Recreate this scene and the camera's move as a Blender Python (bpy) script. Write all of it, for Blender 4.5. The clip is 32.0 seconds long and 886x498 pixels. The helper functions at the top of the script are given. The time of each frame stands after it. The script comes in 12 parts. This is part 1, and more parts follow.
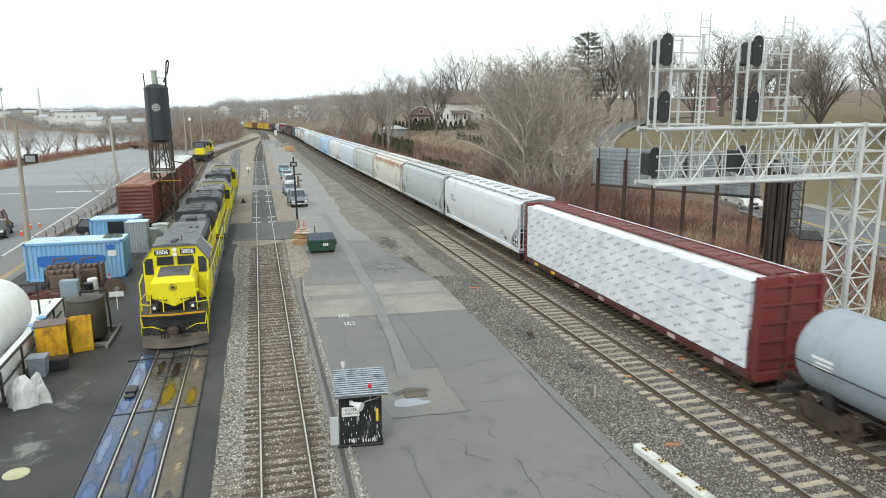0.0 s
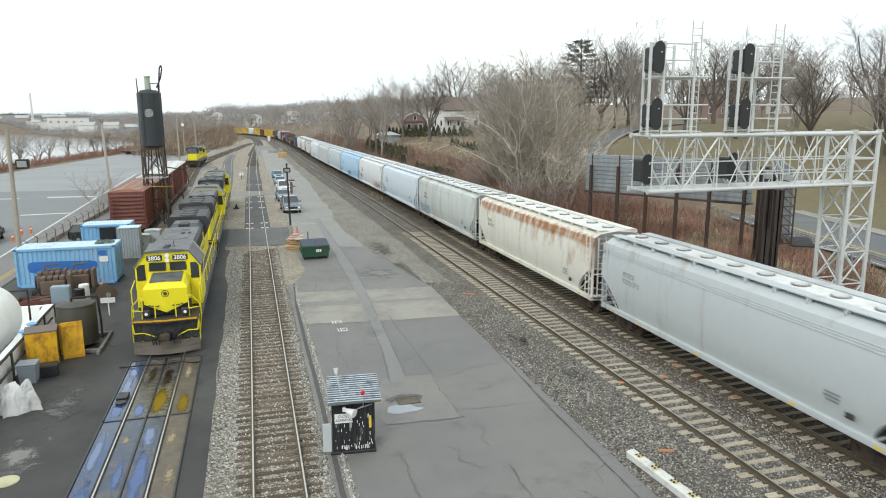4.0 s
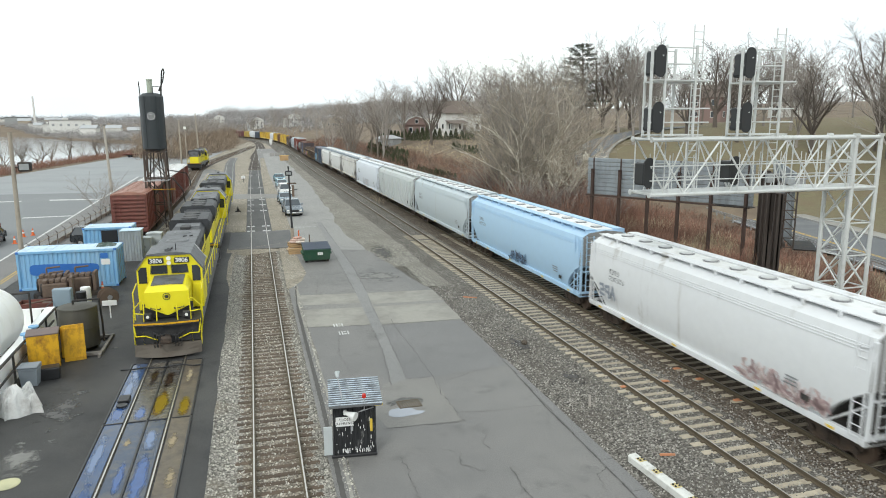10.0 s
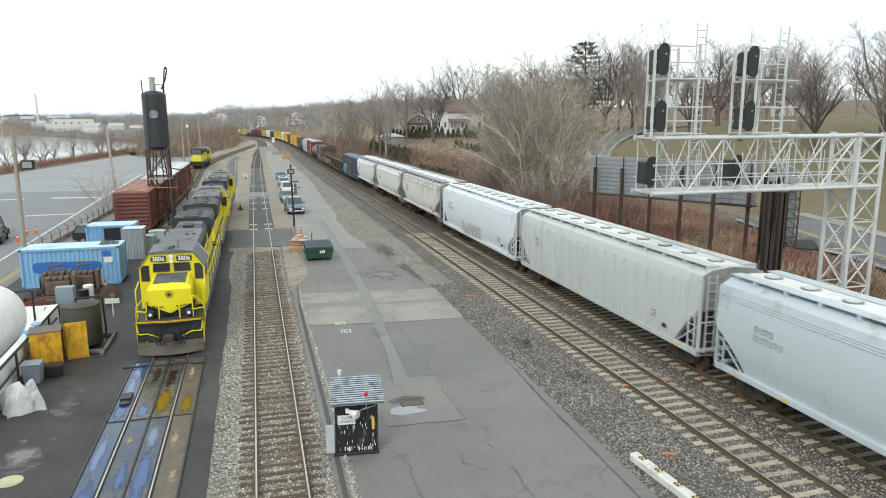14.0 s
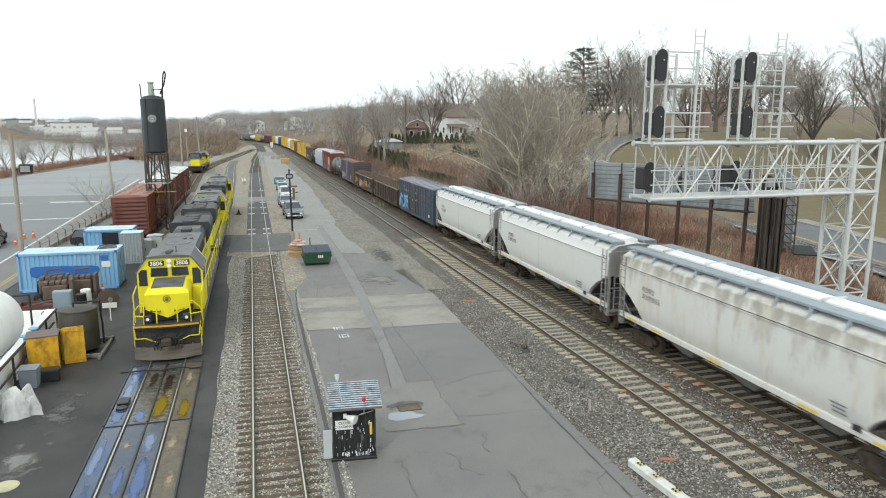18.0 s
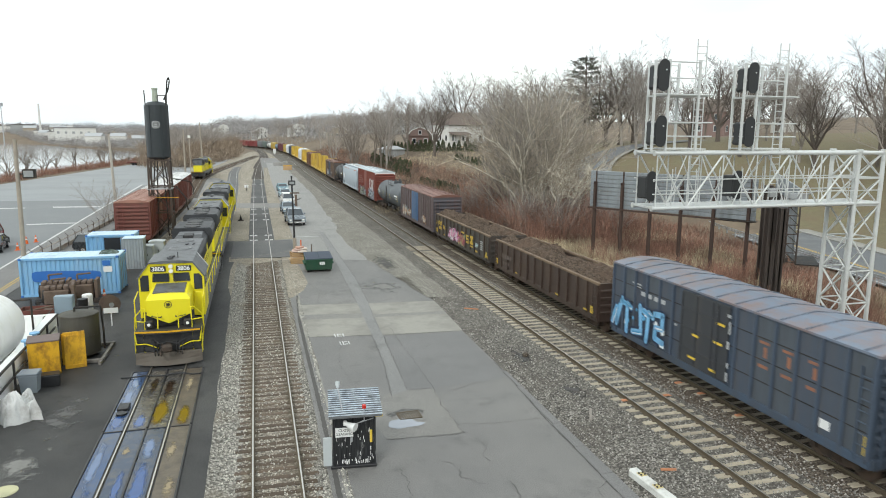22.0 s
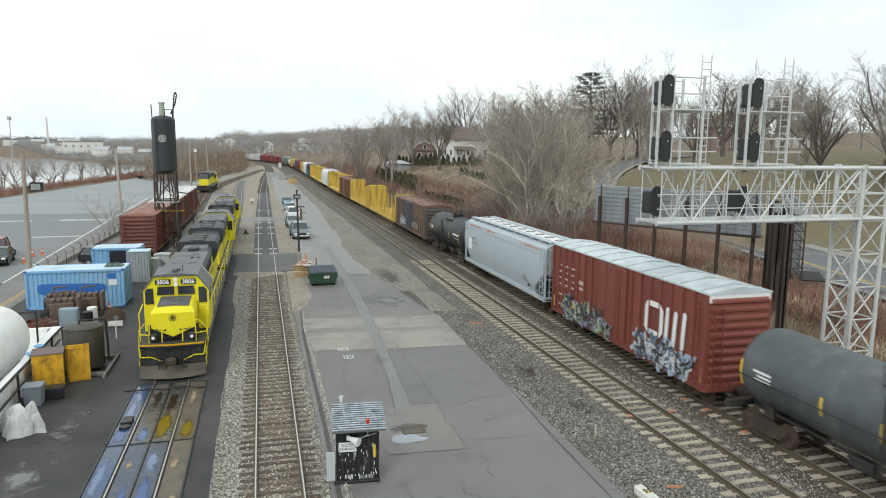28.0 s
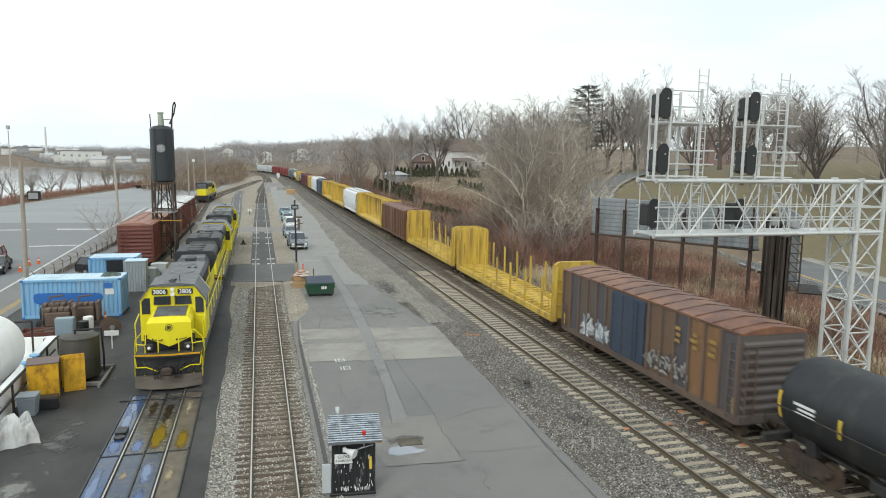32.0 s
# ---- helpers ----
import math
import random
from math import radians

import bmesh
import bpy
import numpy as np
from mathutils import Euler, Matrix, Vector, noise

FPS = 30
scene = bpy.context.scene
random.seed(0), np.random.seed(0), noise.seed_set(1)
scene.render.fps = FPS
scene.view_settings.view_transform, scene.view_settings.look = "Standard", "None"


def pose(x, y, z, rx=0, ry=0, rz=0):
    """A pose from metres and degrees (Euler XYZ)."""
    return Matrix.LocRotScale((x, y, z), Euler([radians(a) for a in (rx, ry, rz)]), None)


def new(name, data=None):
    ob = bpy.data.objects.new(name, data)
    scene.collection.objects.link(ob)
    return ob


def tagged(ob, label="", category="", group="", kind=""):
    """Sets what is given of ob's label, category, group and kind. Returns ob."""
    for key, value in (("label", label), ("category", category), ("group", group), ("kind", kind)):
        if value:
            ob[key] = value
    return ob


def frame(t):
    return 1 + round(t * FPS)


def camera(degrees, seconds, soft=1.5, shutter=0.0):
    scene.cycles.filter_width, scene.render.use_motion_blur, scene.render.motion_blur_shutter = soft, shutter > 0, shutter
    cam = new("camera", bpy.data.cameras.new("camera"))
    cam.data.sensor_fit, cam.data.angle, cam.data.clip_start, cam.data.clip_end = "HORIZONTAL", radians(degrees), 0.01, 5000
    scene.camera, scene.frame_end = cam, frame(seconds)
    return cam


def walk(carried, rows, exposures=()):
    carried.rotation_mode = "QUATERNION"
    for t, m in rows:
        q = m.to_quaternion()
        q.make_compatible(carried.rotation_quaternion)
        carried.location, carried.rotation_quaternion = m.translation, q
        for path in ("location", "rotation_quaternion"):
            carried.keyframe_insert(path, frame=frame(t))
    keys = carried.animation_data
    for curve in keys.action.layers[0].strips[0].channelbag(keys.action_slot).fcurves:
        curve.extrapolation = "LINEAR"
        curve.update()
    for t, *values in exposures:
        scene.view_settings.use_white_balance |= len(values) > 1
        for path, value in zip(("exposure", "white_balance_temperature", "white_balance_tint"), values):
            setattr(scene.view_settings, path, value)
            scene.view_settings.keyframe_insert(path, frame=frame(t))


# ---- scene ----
# Camera: a drone that hovers at one spot and lets its view drift.
cam = camera(65.834, 32.0, soft=1.0, shutter=0.35)
EYE_Z = 10.927


def aim(tilt, turn, lean):
    return pose(0, 0, EYE_Z, tilt, 0, turn) @ pose(0, 0, 0, 0, 0, lean)


walk(cam, [
    (0, aim(78.655, -15.014, -0.450)),    (0.5, aim(78.709, -15.060, -0.417)),    (1, aim(78.910, -15.170, -0.313)),
    (1.5, aim(79.026, -15.278, -0.347)),    (2, aim(79.091, -15.395, -0.307)),    (2.5, aim(79.153, -15.475, -0.343)),
    (3, aim(79.140, -15.537, -0.307)),    (3.5, aim(79.154, -15.569, -0.289)),    (5.5, aim(79.196, -15.590, -0.246)),
    (6, aim(79.217, -15.575, -0.214)),    (6.5, aim(79.272, -15.568, -0.178)),    (7, aim(79.304, -15.565, -0.152)),
    (7.5, aim(79.364, -15.537, -0.156)),    (8, aim(79.431, -15.518, -0.161)),    (8.5, aim(79.446, -15.507, -0.181)),
    (9, aim(79.441, -15.498, -0.150)),    (9.5, aim(79.442, -15.498, -0.157)),    (10, aim(79.443, -15.462, -0.220)),
    (10.5, aim(79.412, -15.449, -0.243)),    (11, aim(79.370, -15.433, -0.189)),    (11.5, aim(79.369, -15.418, -0.174)),
    (12, aim(79.308, -15.367, -0.166)),    (12.5, aim(79.310, -15.360, -0.167)),    (13, aim(79.306, -15.346, -0.157)),
    (13.5, aim(79.300, -15.297, -0.204)),    (14, aim(79.312, -15.279, -0.169)),    (14.5, aim(79.321, -15.276, -0.157)),
    (16.5, aim(79.667, -15.409, -0.056)),    (17, aim(79.687, -15.425, -0.091)),    (17.5, aim(79.738, -15.427, -0.072)),
    (18, aim(79.732, -15.429, -0.024)),    (18.5, aim(79.732, -15.426, -0.032)),    (19, aim(79.728, -15.432, -0.001)),
    (19.5, aim(79.787, -15.437, 0.082)),    (20, aim(79.948, -15.447, 0.064)),    (20.5, aim(80.068, -15.388, 0.325)),
    (21, aim(80.320, -15.374, 0.329)),    (21.5, aim(80.311, -15.382, 0.259)),    (22, aim(80.372, -15.289, 0.373)),
    (22.5, aim(80.479, -15.159, 0.352)),    (23, aim(80.574, -15.136, 0.419)),    (23.5, aim(80.755, -15.181, 0.406)),
    (24, aim(80.851, -15.207, 0.376)),    (24.5, aim(80.917, -15.255, 0.352)),    (25, aim(80.925, -15.270, 0.357)),
    (25.5, aim(81.008, -15.348, 0.642)),    (27.5, aim(82.317, -15.009, 0.424)),    (28, aim(81.553, -14.900, 0.512)),
    (28.5, aim(81.347, -14.863, 0.465)),    (29, aim(81.446, -14.891, 0.652)),    (29.5, aim(81.578, -14.936, 0.674)),
    (30, aim(81.846, -14.974, 0.690)),    (30.5, aim(81.886, -15.008, 0.766)),    (31, aim(82.023, -15.032, 0.825)),
    (31.5, aim(82.274, -15.065, 0.833)),    (32, aim(82.492, -15.091, 0.846)),
], exposures=[(0, 0.27), (25.5, 0.27), (28, 0.10), (30, 0.10), (32, 0.14)])

# ---- world and light: a bright overcast sky with thin breaks ----
SUN_EL, SUN_AZ = 42.0, 215.0
world = bpy.data.worlds.new("overcast_sky")
scene.world = world
world.use_nodes = True
wn, wl = world.node_tree.nodes, world.node_tree.links
wn.clear()
w_out = wn.new("ShaderNodeOutputWorld")
w_bg = wn.new("ShaderNodeBackground")
w_sky = wn.new("ShaderNodeTexSky")
w_sky.sky_type = "NISHITA"
w_sky.sun_disc = False
w_sky.sun_elevation = radians(SUN_EL)
w_sky.sun_rotation = radians(SUN_AZ)
w_sky.dust_density = 4.0
w_co = wn.new("ShaderNodeTexCoord")
w_map = wn.new("ShaderNodeMapping")
w_map.inputs["Scale"].default_value = (1.0, 1.0, 3.5)
w_noise = wn.new("ShaderNodeTexNoise")
w_noise.inputs["Scale"].default_value = 2.2
w_noise.inputs["Detail"].default_value = 5.0
w_ramp = wn.new("ShaderNodeValToRGB")
w_ramp.color_ramp.elements[0].position = 0.30
w_ramp.color_ramp.elements[0].color = (8.38, 9.4, 10.0, 1)
w_ramp.color_ramp.elements[1].position = 0.62
w_ramp.color_ramp.elements[1].color = (10.72, 11.5, 11.1, 1)
w_mix = wn.new("ShaderNodeMixRGB")
w_mix.inputs[0].default_value = 0.93
w_bg.inputs["Strength"].default_value = 0.1
wl.new(w_co.outputs["Generated"], w_map.inputs["Vector"])
wl.new(w_map.outputs["Vector"], w_noise.inputs["Vector"])
wl.new(w_noise.outputs["Fac"], w_ramp.inputs["Fac"])
wl.new(w_sky.outputs["Color"], w_mix.inputs[1])
wl.new(w_ramp.outputs["Color"], w_mix.inputs[2])
wl.new(w_mix.outputs["Color"], w_bg.inputs["Color"])
wl.new(w_bg.outputs["Background"], w_out.inputs["Surface"])

sun_data = bpy.data.lights.new("sun", "SUN")
sun_data.energy, sun_data.angle, sun_data.color = 1.0, radians(14), (0.96, 0.975, 0.94)
sun = new("sun", sun_data)
sun.rotation_euler = (radians(90 - SUN_EL), 0, radians(180 - SUN_AZ))


# ---- materials ----
def material(name, color, rough=0.7, metal=0.0, vary=0.25, scale=3.0, dirt=None, dirt_amount=0.35, dirt_scale=0.6,
             bump=0.1, bump_scale=40.0, per_object=0.0, streaks=0.0, spec=0.5):
    """Base colour broken up by fine grain and by larger stains, with a little relief."""
    m = bpy.data.materials.new(name)
    m.use_nodes = True
    n, l = m.node_tree.nodes, m.node_tree.links
    b = n["Principled BSDF"]
    b.inputs["Metallic"].default_value = metal
    b.inputs["Specular IOR Level"].default_value = spec
    co = n.new("ShaderNodeTexCoord")
    fine = n.new("ShaderNodeTexNoise")
    fine.inputs["Scale"].default_value = scale
    fine.inputs["Detail"].default_value = 6.0
    fine.inputs["Roughness"].default_value = 0.65
    l.new(co.outputs["Object"], fine.inputs["Vector"])
    mix = n.new("ShaderNodeMixRGB")
    mix.inputs[1].default_value = (*[c * (1 - vary) for c in color], 1)
    mix.inputs[2].default_value = (*[min(1, c * (1 + vary)) for c in color], 1)
    l.new(fine.outputs["Fac"], mix.inputs[0])
    last = mix.outputs[0]
    if dirt is not None:
        big = n.new("ShaderNodeTexNoise")
        big.inputs["Scale"].default_value = dirt_scale
        big.inputs["Detail"].default_value = 7.0
        big.inputs["Roughness"].default_value = 0.7
        if streaks:
            mp = n.new("ShaderNodeMapping")
            mp.inputs["Scale"].default_value = (1, 1, streaks)
            l.new(co.outputs["Object"], mp.inputs["Vector"])
            l.new(mp.outputs["Vector"], big.inputs["Vector"])
        else:
            l.new(co.outputs["Object"], big.inputs["Vector"])
        rp = n.new("ShaderNodeValToRGB")
        rp.color_ramp.elements[0].position = 0.62 - 0.35 * dirt_amount
        rp.color_ramp.elements[1].position = 0.74
        l.new(big.outputs["Fac"], rp.inputs["Fac"])
        dm = n.new("ShaderNodeMixRGB")
        dm.inputs[2].default_value = (*dirt, 1)
        l.new(rp.outputs["Color"], dm.inputs[0])
        l.new(last, dm.inputs[1])
        last = dm.outputs[0]
    if per_object:
        oi = n.new("ShaderNodeObjectInfo")
        hs = n.new("ShaderNodeHueSaturation")
        mr = n.new("ShaderNodeMapRange")
        mr.inputs["To Min"].default_value = 1 - per_object
        mr.inputs["To Max"].default_value = 1 + per_object
        l.new(oi.outputs["Random"], mr.inputs["Value"])
        l.new(mr.outputs["Result"], hs.inputs["Value"])
        l.new(last, hs.inputs["Color"])
        last = hs.outputs["Color"]
    l.new(last, b.inputs["Base Color"])
    rr = n.new("ShaderNodeMapRange")
    rr.inputs["To Min"].default_value = max(0.02, rough - 0.12)
    rr.inputs["To Max"].default_value = min(1.0, rough + 0.12)
    l.new(fine.outputs["Fac"], rr.inputs["Value"])
    l.new(rr.outputs["Result"], b.inputs["Roughness"])
    if bump:
        bn = n.new("ShaderNodeTexNoise")
        bn.inputs["Scale"].default_value = bump_scale
        bn.inputs["Detail"].default_value = 3.0
        l.new(co.outputs["Object"], bn.inputs["Vector"])
        bp = n.new("ShaderNodeBump")
        bp.inputs["Strength"].default_value = bump
        bp.inputs["Distance"].default_value = 0.05
        l.new(bn.outputs["Fac"], bp.inputs["Height"])
        l.new(bp.outputs["Normal"], b.inputs["Normal"])
    return m


def stone_material(name, low, high, cell, bump=0.8, stain=None, stain_amount=0.3):
    """Crushed stone: every cell a stone of its own tone."""
    m = bpy.data.materials.new(name)
    m.use_nodes = True
    n, l = m.node_tree.nodes, m.node_tree.links
    b = n["Principled BSDF"]
    co = n.new("ShaderNodeTexCoord")
    vo = n.new("ShaderNodeTexVoronoi")
    vo.inputs["Scale"].default_value = cell
    l.new(co.outputs["Object"], vo.inputs["Vector"])
    bw = n.new("ShaderNodeSeparateColor")
    l.new(vo.outputs["Color"], bw.inputs["Color"])
    rp = n.new("ShaderNodeValToRGB")
    rp.color_ramp.elements[0].color = (*low, 1)
    rp.color_ramp.elements[1].color = (*high, 1)
    l.new(bw.outputs[0], rp.inputs["Fac"])
    last = rp.outputs["Color"]
    gap = n.new("ShaderNodeMapRange")
    gap.inputs["From Min"].default_value = 0.25
    gap.inputs["From Max"].default_value = 0.75
    gap.inputs["To Min"].default_value = 1.0
    gap.inputs["To Max"].default_value = 0.45
    l.new(vo.outputs["Distance"], gap.inputs["Value"])
    mu = n.new("ShaderNodeMixRGB")
    mu.blend_type = "MULTIPLY"
    mu.inputs[0].default_value = 1.0
    l.new(last, mu.inputs[1])
    l.new(gap.outputs["Result"], mu.inputs[2])
    last = mu.outputs[0]
    if stain is not None:
        ns = n.new("ShaderNodeTexNoise")
        ns.inputs["Scale"].default_value = 0.35
        ns.inputs["Detail"].default_value = 6.0
        l.new(co.outputs["Object"], ns.inputs["Vector"])
        r2 = n.new("ShaderNodeValToRGB")
        r2.color_ramp.elements[0].position = 0.60 - 0.3 * stain_amount
        r2.color_ramp.elements[1].position = 0.78
        l.new(ns.outputs["Fac"], r2.inputs["Fac"])
        mx = n.new("ShaderNodeMixRGB")
        mx.inputs[2].default_value = (*stain, 1)
        l.new(r2.outputs["Color"], mx.inputs[0])
        l.new(last, mx.inputs[1])
        last = mx.outputs[0]
    l.new(last, b.inputs["Base Color"])
    b.inputs["Roughness"].default_value = 0.95
    b.inputs["Specular IOR Level"].default_value = 0.15
    bp = n.new("ShaderNodeBump")
    bp.inputs["Strength"].default_value = bump
    bp.inputs["Distance"].default_value = 0.04
    bp.invert = True
    l.new(vo.outputs["Distance"], bp.inputs["Height"])
    l.new(bp.outputs["Normal"], b.inputs["Normal"])
    return m


def paving(name, base, pale, dark, rough=0.88, spec=0.5):
    """Old paving: aggregate speckle, pale worn areas, dark stains and thin crazing."""
    m = bpy.data.materials.new(name)
    m.use_nodes = True
    n, l = m.node_tree.nodes, m.node_tree.links
    b = n["Principled BSDF"]
    co = n.new("ShaderNodeTexCoord")

    def ns(scale, detail, roughness=0.6):
        t = n.new("ShaderNodeTexNoise")
        t.inputs["Scale"].default_value = scale
        t.inputs["Detail"].default_value = detail
        t.inputs["Roughness"].default_value = roughness
        l.new(co.outputs["Object"], t.inputs["Vector"])
        return t.outputs["Fac"]

    def ramp_(fac, lo, hi):
        r = n.new("ShaderNodeMapRange")
        r.inputs["From Min"].default_value = lo
        r.inputs["From Max"].default_value = hi
        l.new(fac, r.inputs["Value"])
        return r.outputs["Result"]

    def mix(fac, a, c):
        x = n.new("ShaderNodeMixRGB")
        l.new(fac, x.inputs[0])
        if isinstance(a, tuple):
            x.inputs[1].default_value = (*a, 1)
        else:
            l.new(a, x.inputs[1])
        if isinstance(c, tuple):
            x.inputs[2].default_value = (*c, 1)
        else:
            l.new(c, x.inputs[2])
        return x.outputs[0]
    col = mix(ramp_(ns(0.13, 7, 0.65), 0.38, 0.62), base, pale)
    col = mix(ramp_(ns(0.42, 8, 0.72), 0.55, 0.72), col, dark)
    col = mix(ramp_(ns(3.2, 9, 0.8), 0.60, 0.72), col, dark)
    col = mix(ramp_(ns(2.1, 9, 0.8), 0.62, 0.74), col, pale)
    sp = ns(24.0, 2)
    mu = n.new("ShaderNodeMixRGB")
    mu.blend_type = "MULTIPLY"
    mu.inputs[0].default_value = 1.0
    gr = n.new("ShaderNodeMapRange")
    gr.inputs["From Min"].default_value, gr.inputs["From Max"].default_value = 0.3, 0.7
    gr.inputs["To Min"].default_value, gr.inputs["To Max"].default_value = 0.6, 1.4
    l.new(sp, gr.inputs["Value"])
    l.new(col, mu.inputs[1])
    l.new(gr.outputs["Result"], mu.inputs[2])
    l.new(mu.outputs[0], b.inputs["Base Color"])
    b.inputs["Roughness"].default_value = rough
    b.inputs["Specular IOR Level"].default_value = spec
    bp = n.new("ShaderNodeBump")
    bp.inputs["Strength"].default_value = 0.3
    bp.inputs["Distance"].default_value = 0.03
    l.new(sp, bp.inputs["Height"])
    l.new(bp.outputs["Normal"], b.inputs["Normal"])
    return m


def stain_material(name, color, rough=0.8, spec=0.5, vary=0.3, ragged=1.1, grain=2.2, full=0.55):
    """A spill or stain: strong in the middle, ragged and thinning out towards its rim."""
    m = material(name, color, rough, vary=vary, scale=2.5, bump=0, spec=spec)
    n, l = m.node_tree.nodes, m.node_tree.links
    co, sub, ln = n.new("ShaderNodeTexCoord"), n.new("ShaderNodeVectorMath"), n.new("ShaderNodeVectorMath")
    flat = n.new("ShaderNodeVectorMath")
    flat.operation, flat.inputs[1].default_value = "MULTIPLY", (2, 2, 0)
    sub.operation, sub.inputs[1].default_value = "SUBTRACT", (0.5, 0.5, 0)
    ln.operation = "LENGTH"
    l.new(co.outputs["Generated"], sub.inputs[0])
    l.new(sub.outputs[0], flat.inputs[0])
    l.new(flat.outputs[0], ln.inputs[0])
    ns = n.new("ShaderNodeTexNoise")
    ns.inputs["Scale"].default_value, ns.inputs["Detail"].default_value, ns.inputs["Roughness"].default_value = grain, 8.0, 0.65
    l.new(co.outputs["Object"], ns.inputs["Vector"])
    add, fac = n.new("ShaderNodeMath"), n.new("ShaderNodeMapRange")
    add.operation = "MULTIPLY_ADD"
    add.inputs[1].default_value = ragged
    l.new(ns.outputs["Fac"], add.inputs[0])
    l.new(ln.outputs["Value"], add.inputs[2])
    fac.inputs["From Min"].default_value, fac.inputs["From Max"].default_value = full + ragged * .5, full + ragged * .5 - .38
    l.new(add.outputs[0], fac.inputs["Value"])
    tr, mx = n.new("ShaderNodeBsdfTransparent"), n.new("ShaderNodeMixShader")
    l.new(fac.outputs["Result"], mx.inputs[0])
    l.new(tr.outputs[0], mx.inputs[1])
    l.new(n["Principled BSDF"].outputs[0], mx.inputs[2])
    l.new(mx.outputs[0], n["Material Output"].inputs["Surface"])
    return m


def glass_material(name, tint=(0.03, 0.035, 0.04)):
    m = bpy.data.materials.new(name)
    m.use_nodes = True
    b = m.node_tree.nodes["Principled BSDF"]
    b.inputs["Base Color"].default_value = (*tint, 1)
    b.inputs["Roughness"].default_value = 0.06
    b.inputs["Specular IOR Level"].default_value = 0.8
    return m


ASPHALT = paving("asphalt", (0.152, 0.147, 0.143), (0.195, 0.187, 0.178), (0.09, 0.086, 0.084), 0.66)
ASPHALT_DARK = paving("asphalt_oily", (0.037, 0.036, 0.037), (0.07, 0.068, 0.065), (0.016, 0.016, 0.017), 0.62, 0.3)
ASPHALT_CROSSING = paving("asphalt_crossing", (0.088, 0.088, 0.090), (0.125, 0.123, 0.12), (0.05, 0.05, 0.052), 0.7, 0.4)
ASPHALT_PATCH = paving("asphalt_patch", (0.186, 0.178, 0.167), (0.216, 0.206, 0.19), (0.126, 0.12, 0.113), 0.66)
ASPHALT_TRENCH = paving("asphalt_trench", (0.193, 0.19, 0.186), (0.216, 0.212, 0.206), (0.13, 0.127, 0.125), 0.66)
ASPHALT_LOT = material("asphalt_lot", (0.275, 0.287, 0.295), 0.72, vary=0.14, scale=2.0, dirt=(0.225, 0.23, 0.23), dirt_amount=0.5,
                       dirt_scale=0.06, bump=0.15, bump_scale=40)
LOT_DARK = material("asphalt_lot_dark", (0.185, 0.193, 0.198), 0.72, vary=0.14, scale=2.0, dirt=(0.225, 0.23, 0.23), dirt_amount=0.35,
                    dirt_scale=0.08, bump=0.15, bump_scale=40)
ROAD_MAT = material("road_asphalt", (0.135, 0.14, 0.147), 0.9, vary=0.12, scale=4.0, dirt=(0.2, 0.2, 0.2), dirt_amount=0.4,
                    dirt_scale=0.2, bump=0.15)
CONCRETE = material("concrete", (0.34, 0.33, 0.31), 0.88, vary=0.14, scale=6.0, dirt=(0.22, 0.215, 0.205), dirt_amount=0.5,
                    dirt_scale=0.6, bump=0.15)
CONCRETE_TIE = material("concrete_tie", (0.42, 0.365, 0.28), 0.9, vary=0.2, scale=5.0, dirt=(0.25, 0.215, 0.17), dirt_amount=0.45,
                        dirt_scale=1.6, bump=0.2, per_object=0.14)
WOOD_TIE = material("creosoted_wood", (0.112, 0.080, 0.055), 0.9, vary=0.35, scale=7.0, dirt=(0.055, 0.042, 0.036), dirt_amount=0.5,
                    dirt_scale=2.0, bump=0.5, bump_scale=25, per_object=0.3)
BALLAST_MAIN = stone_material("main_ballast", (0.086, 0.079, 0.07), (0.355, 0.33, 0.293), 14.0, 0.9, (0.11, 0.096, 0.083), 0.45)
BALLAST_YARD = stone_material("yard_ballast", (0.155, 0.146, 0.128), (0.55, 0.52, 0.465), 14.0, 0.9, (0.22, 0.185, 0.14), 0.2)
BALLAST_FOUL = stone_material("fouled_ballast", (0.135, 0.117, 0.095), (0.55, 0.495, 0.415), 16.0, 0.9, (0.13, 0.10, 0.075), 0.35)
BALLAST_BROWN = stone_material("rust_stained_ballast", (0.075, 0.06, 0.048), (0.29, 0.245, 0.20), 17.0, 0.9, (0.08, 0.058, 0.043), 0.55)
BALLAST_DIRTY = stone_material("dirty_ballast", (0.07, 0.06, 0.052), (0.24, 0.215, 0.19), 18.0, 0.7, (0.06, 0.047, 0.04), 0.6)
RAIL_RUST = material("rusty_rail_steel", (0.125, 0.098, 0.066), 0.75, 0.3, vary=0.3, scale=8, bump=0.1)
RAIL_TOP = material("polished_rail_steel", (0.55, 0.53, 0.50), 0.32, 0.9, vary=0.1, scale=4, bump=0)
STEEL_DARK = material("dark_steel", (0.035, 0.034, 0.034), 0.7, 0.3, vary=0.4, scale=6, dirt=(0.10, 0.07, 0.05), dirt_amount=0.4,
                      dirt_scale=2.0, bump=0.1)


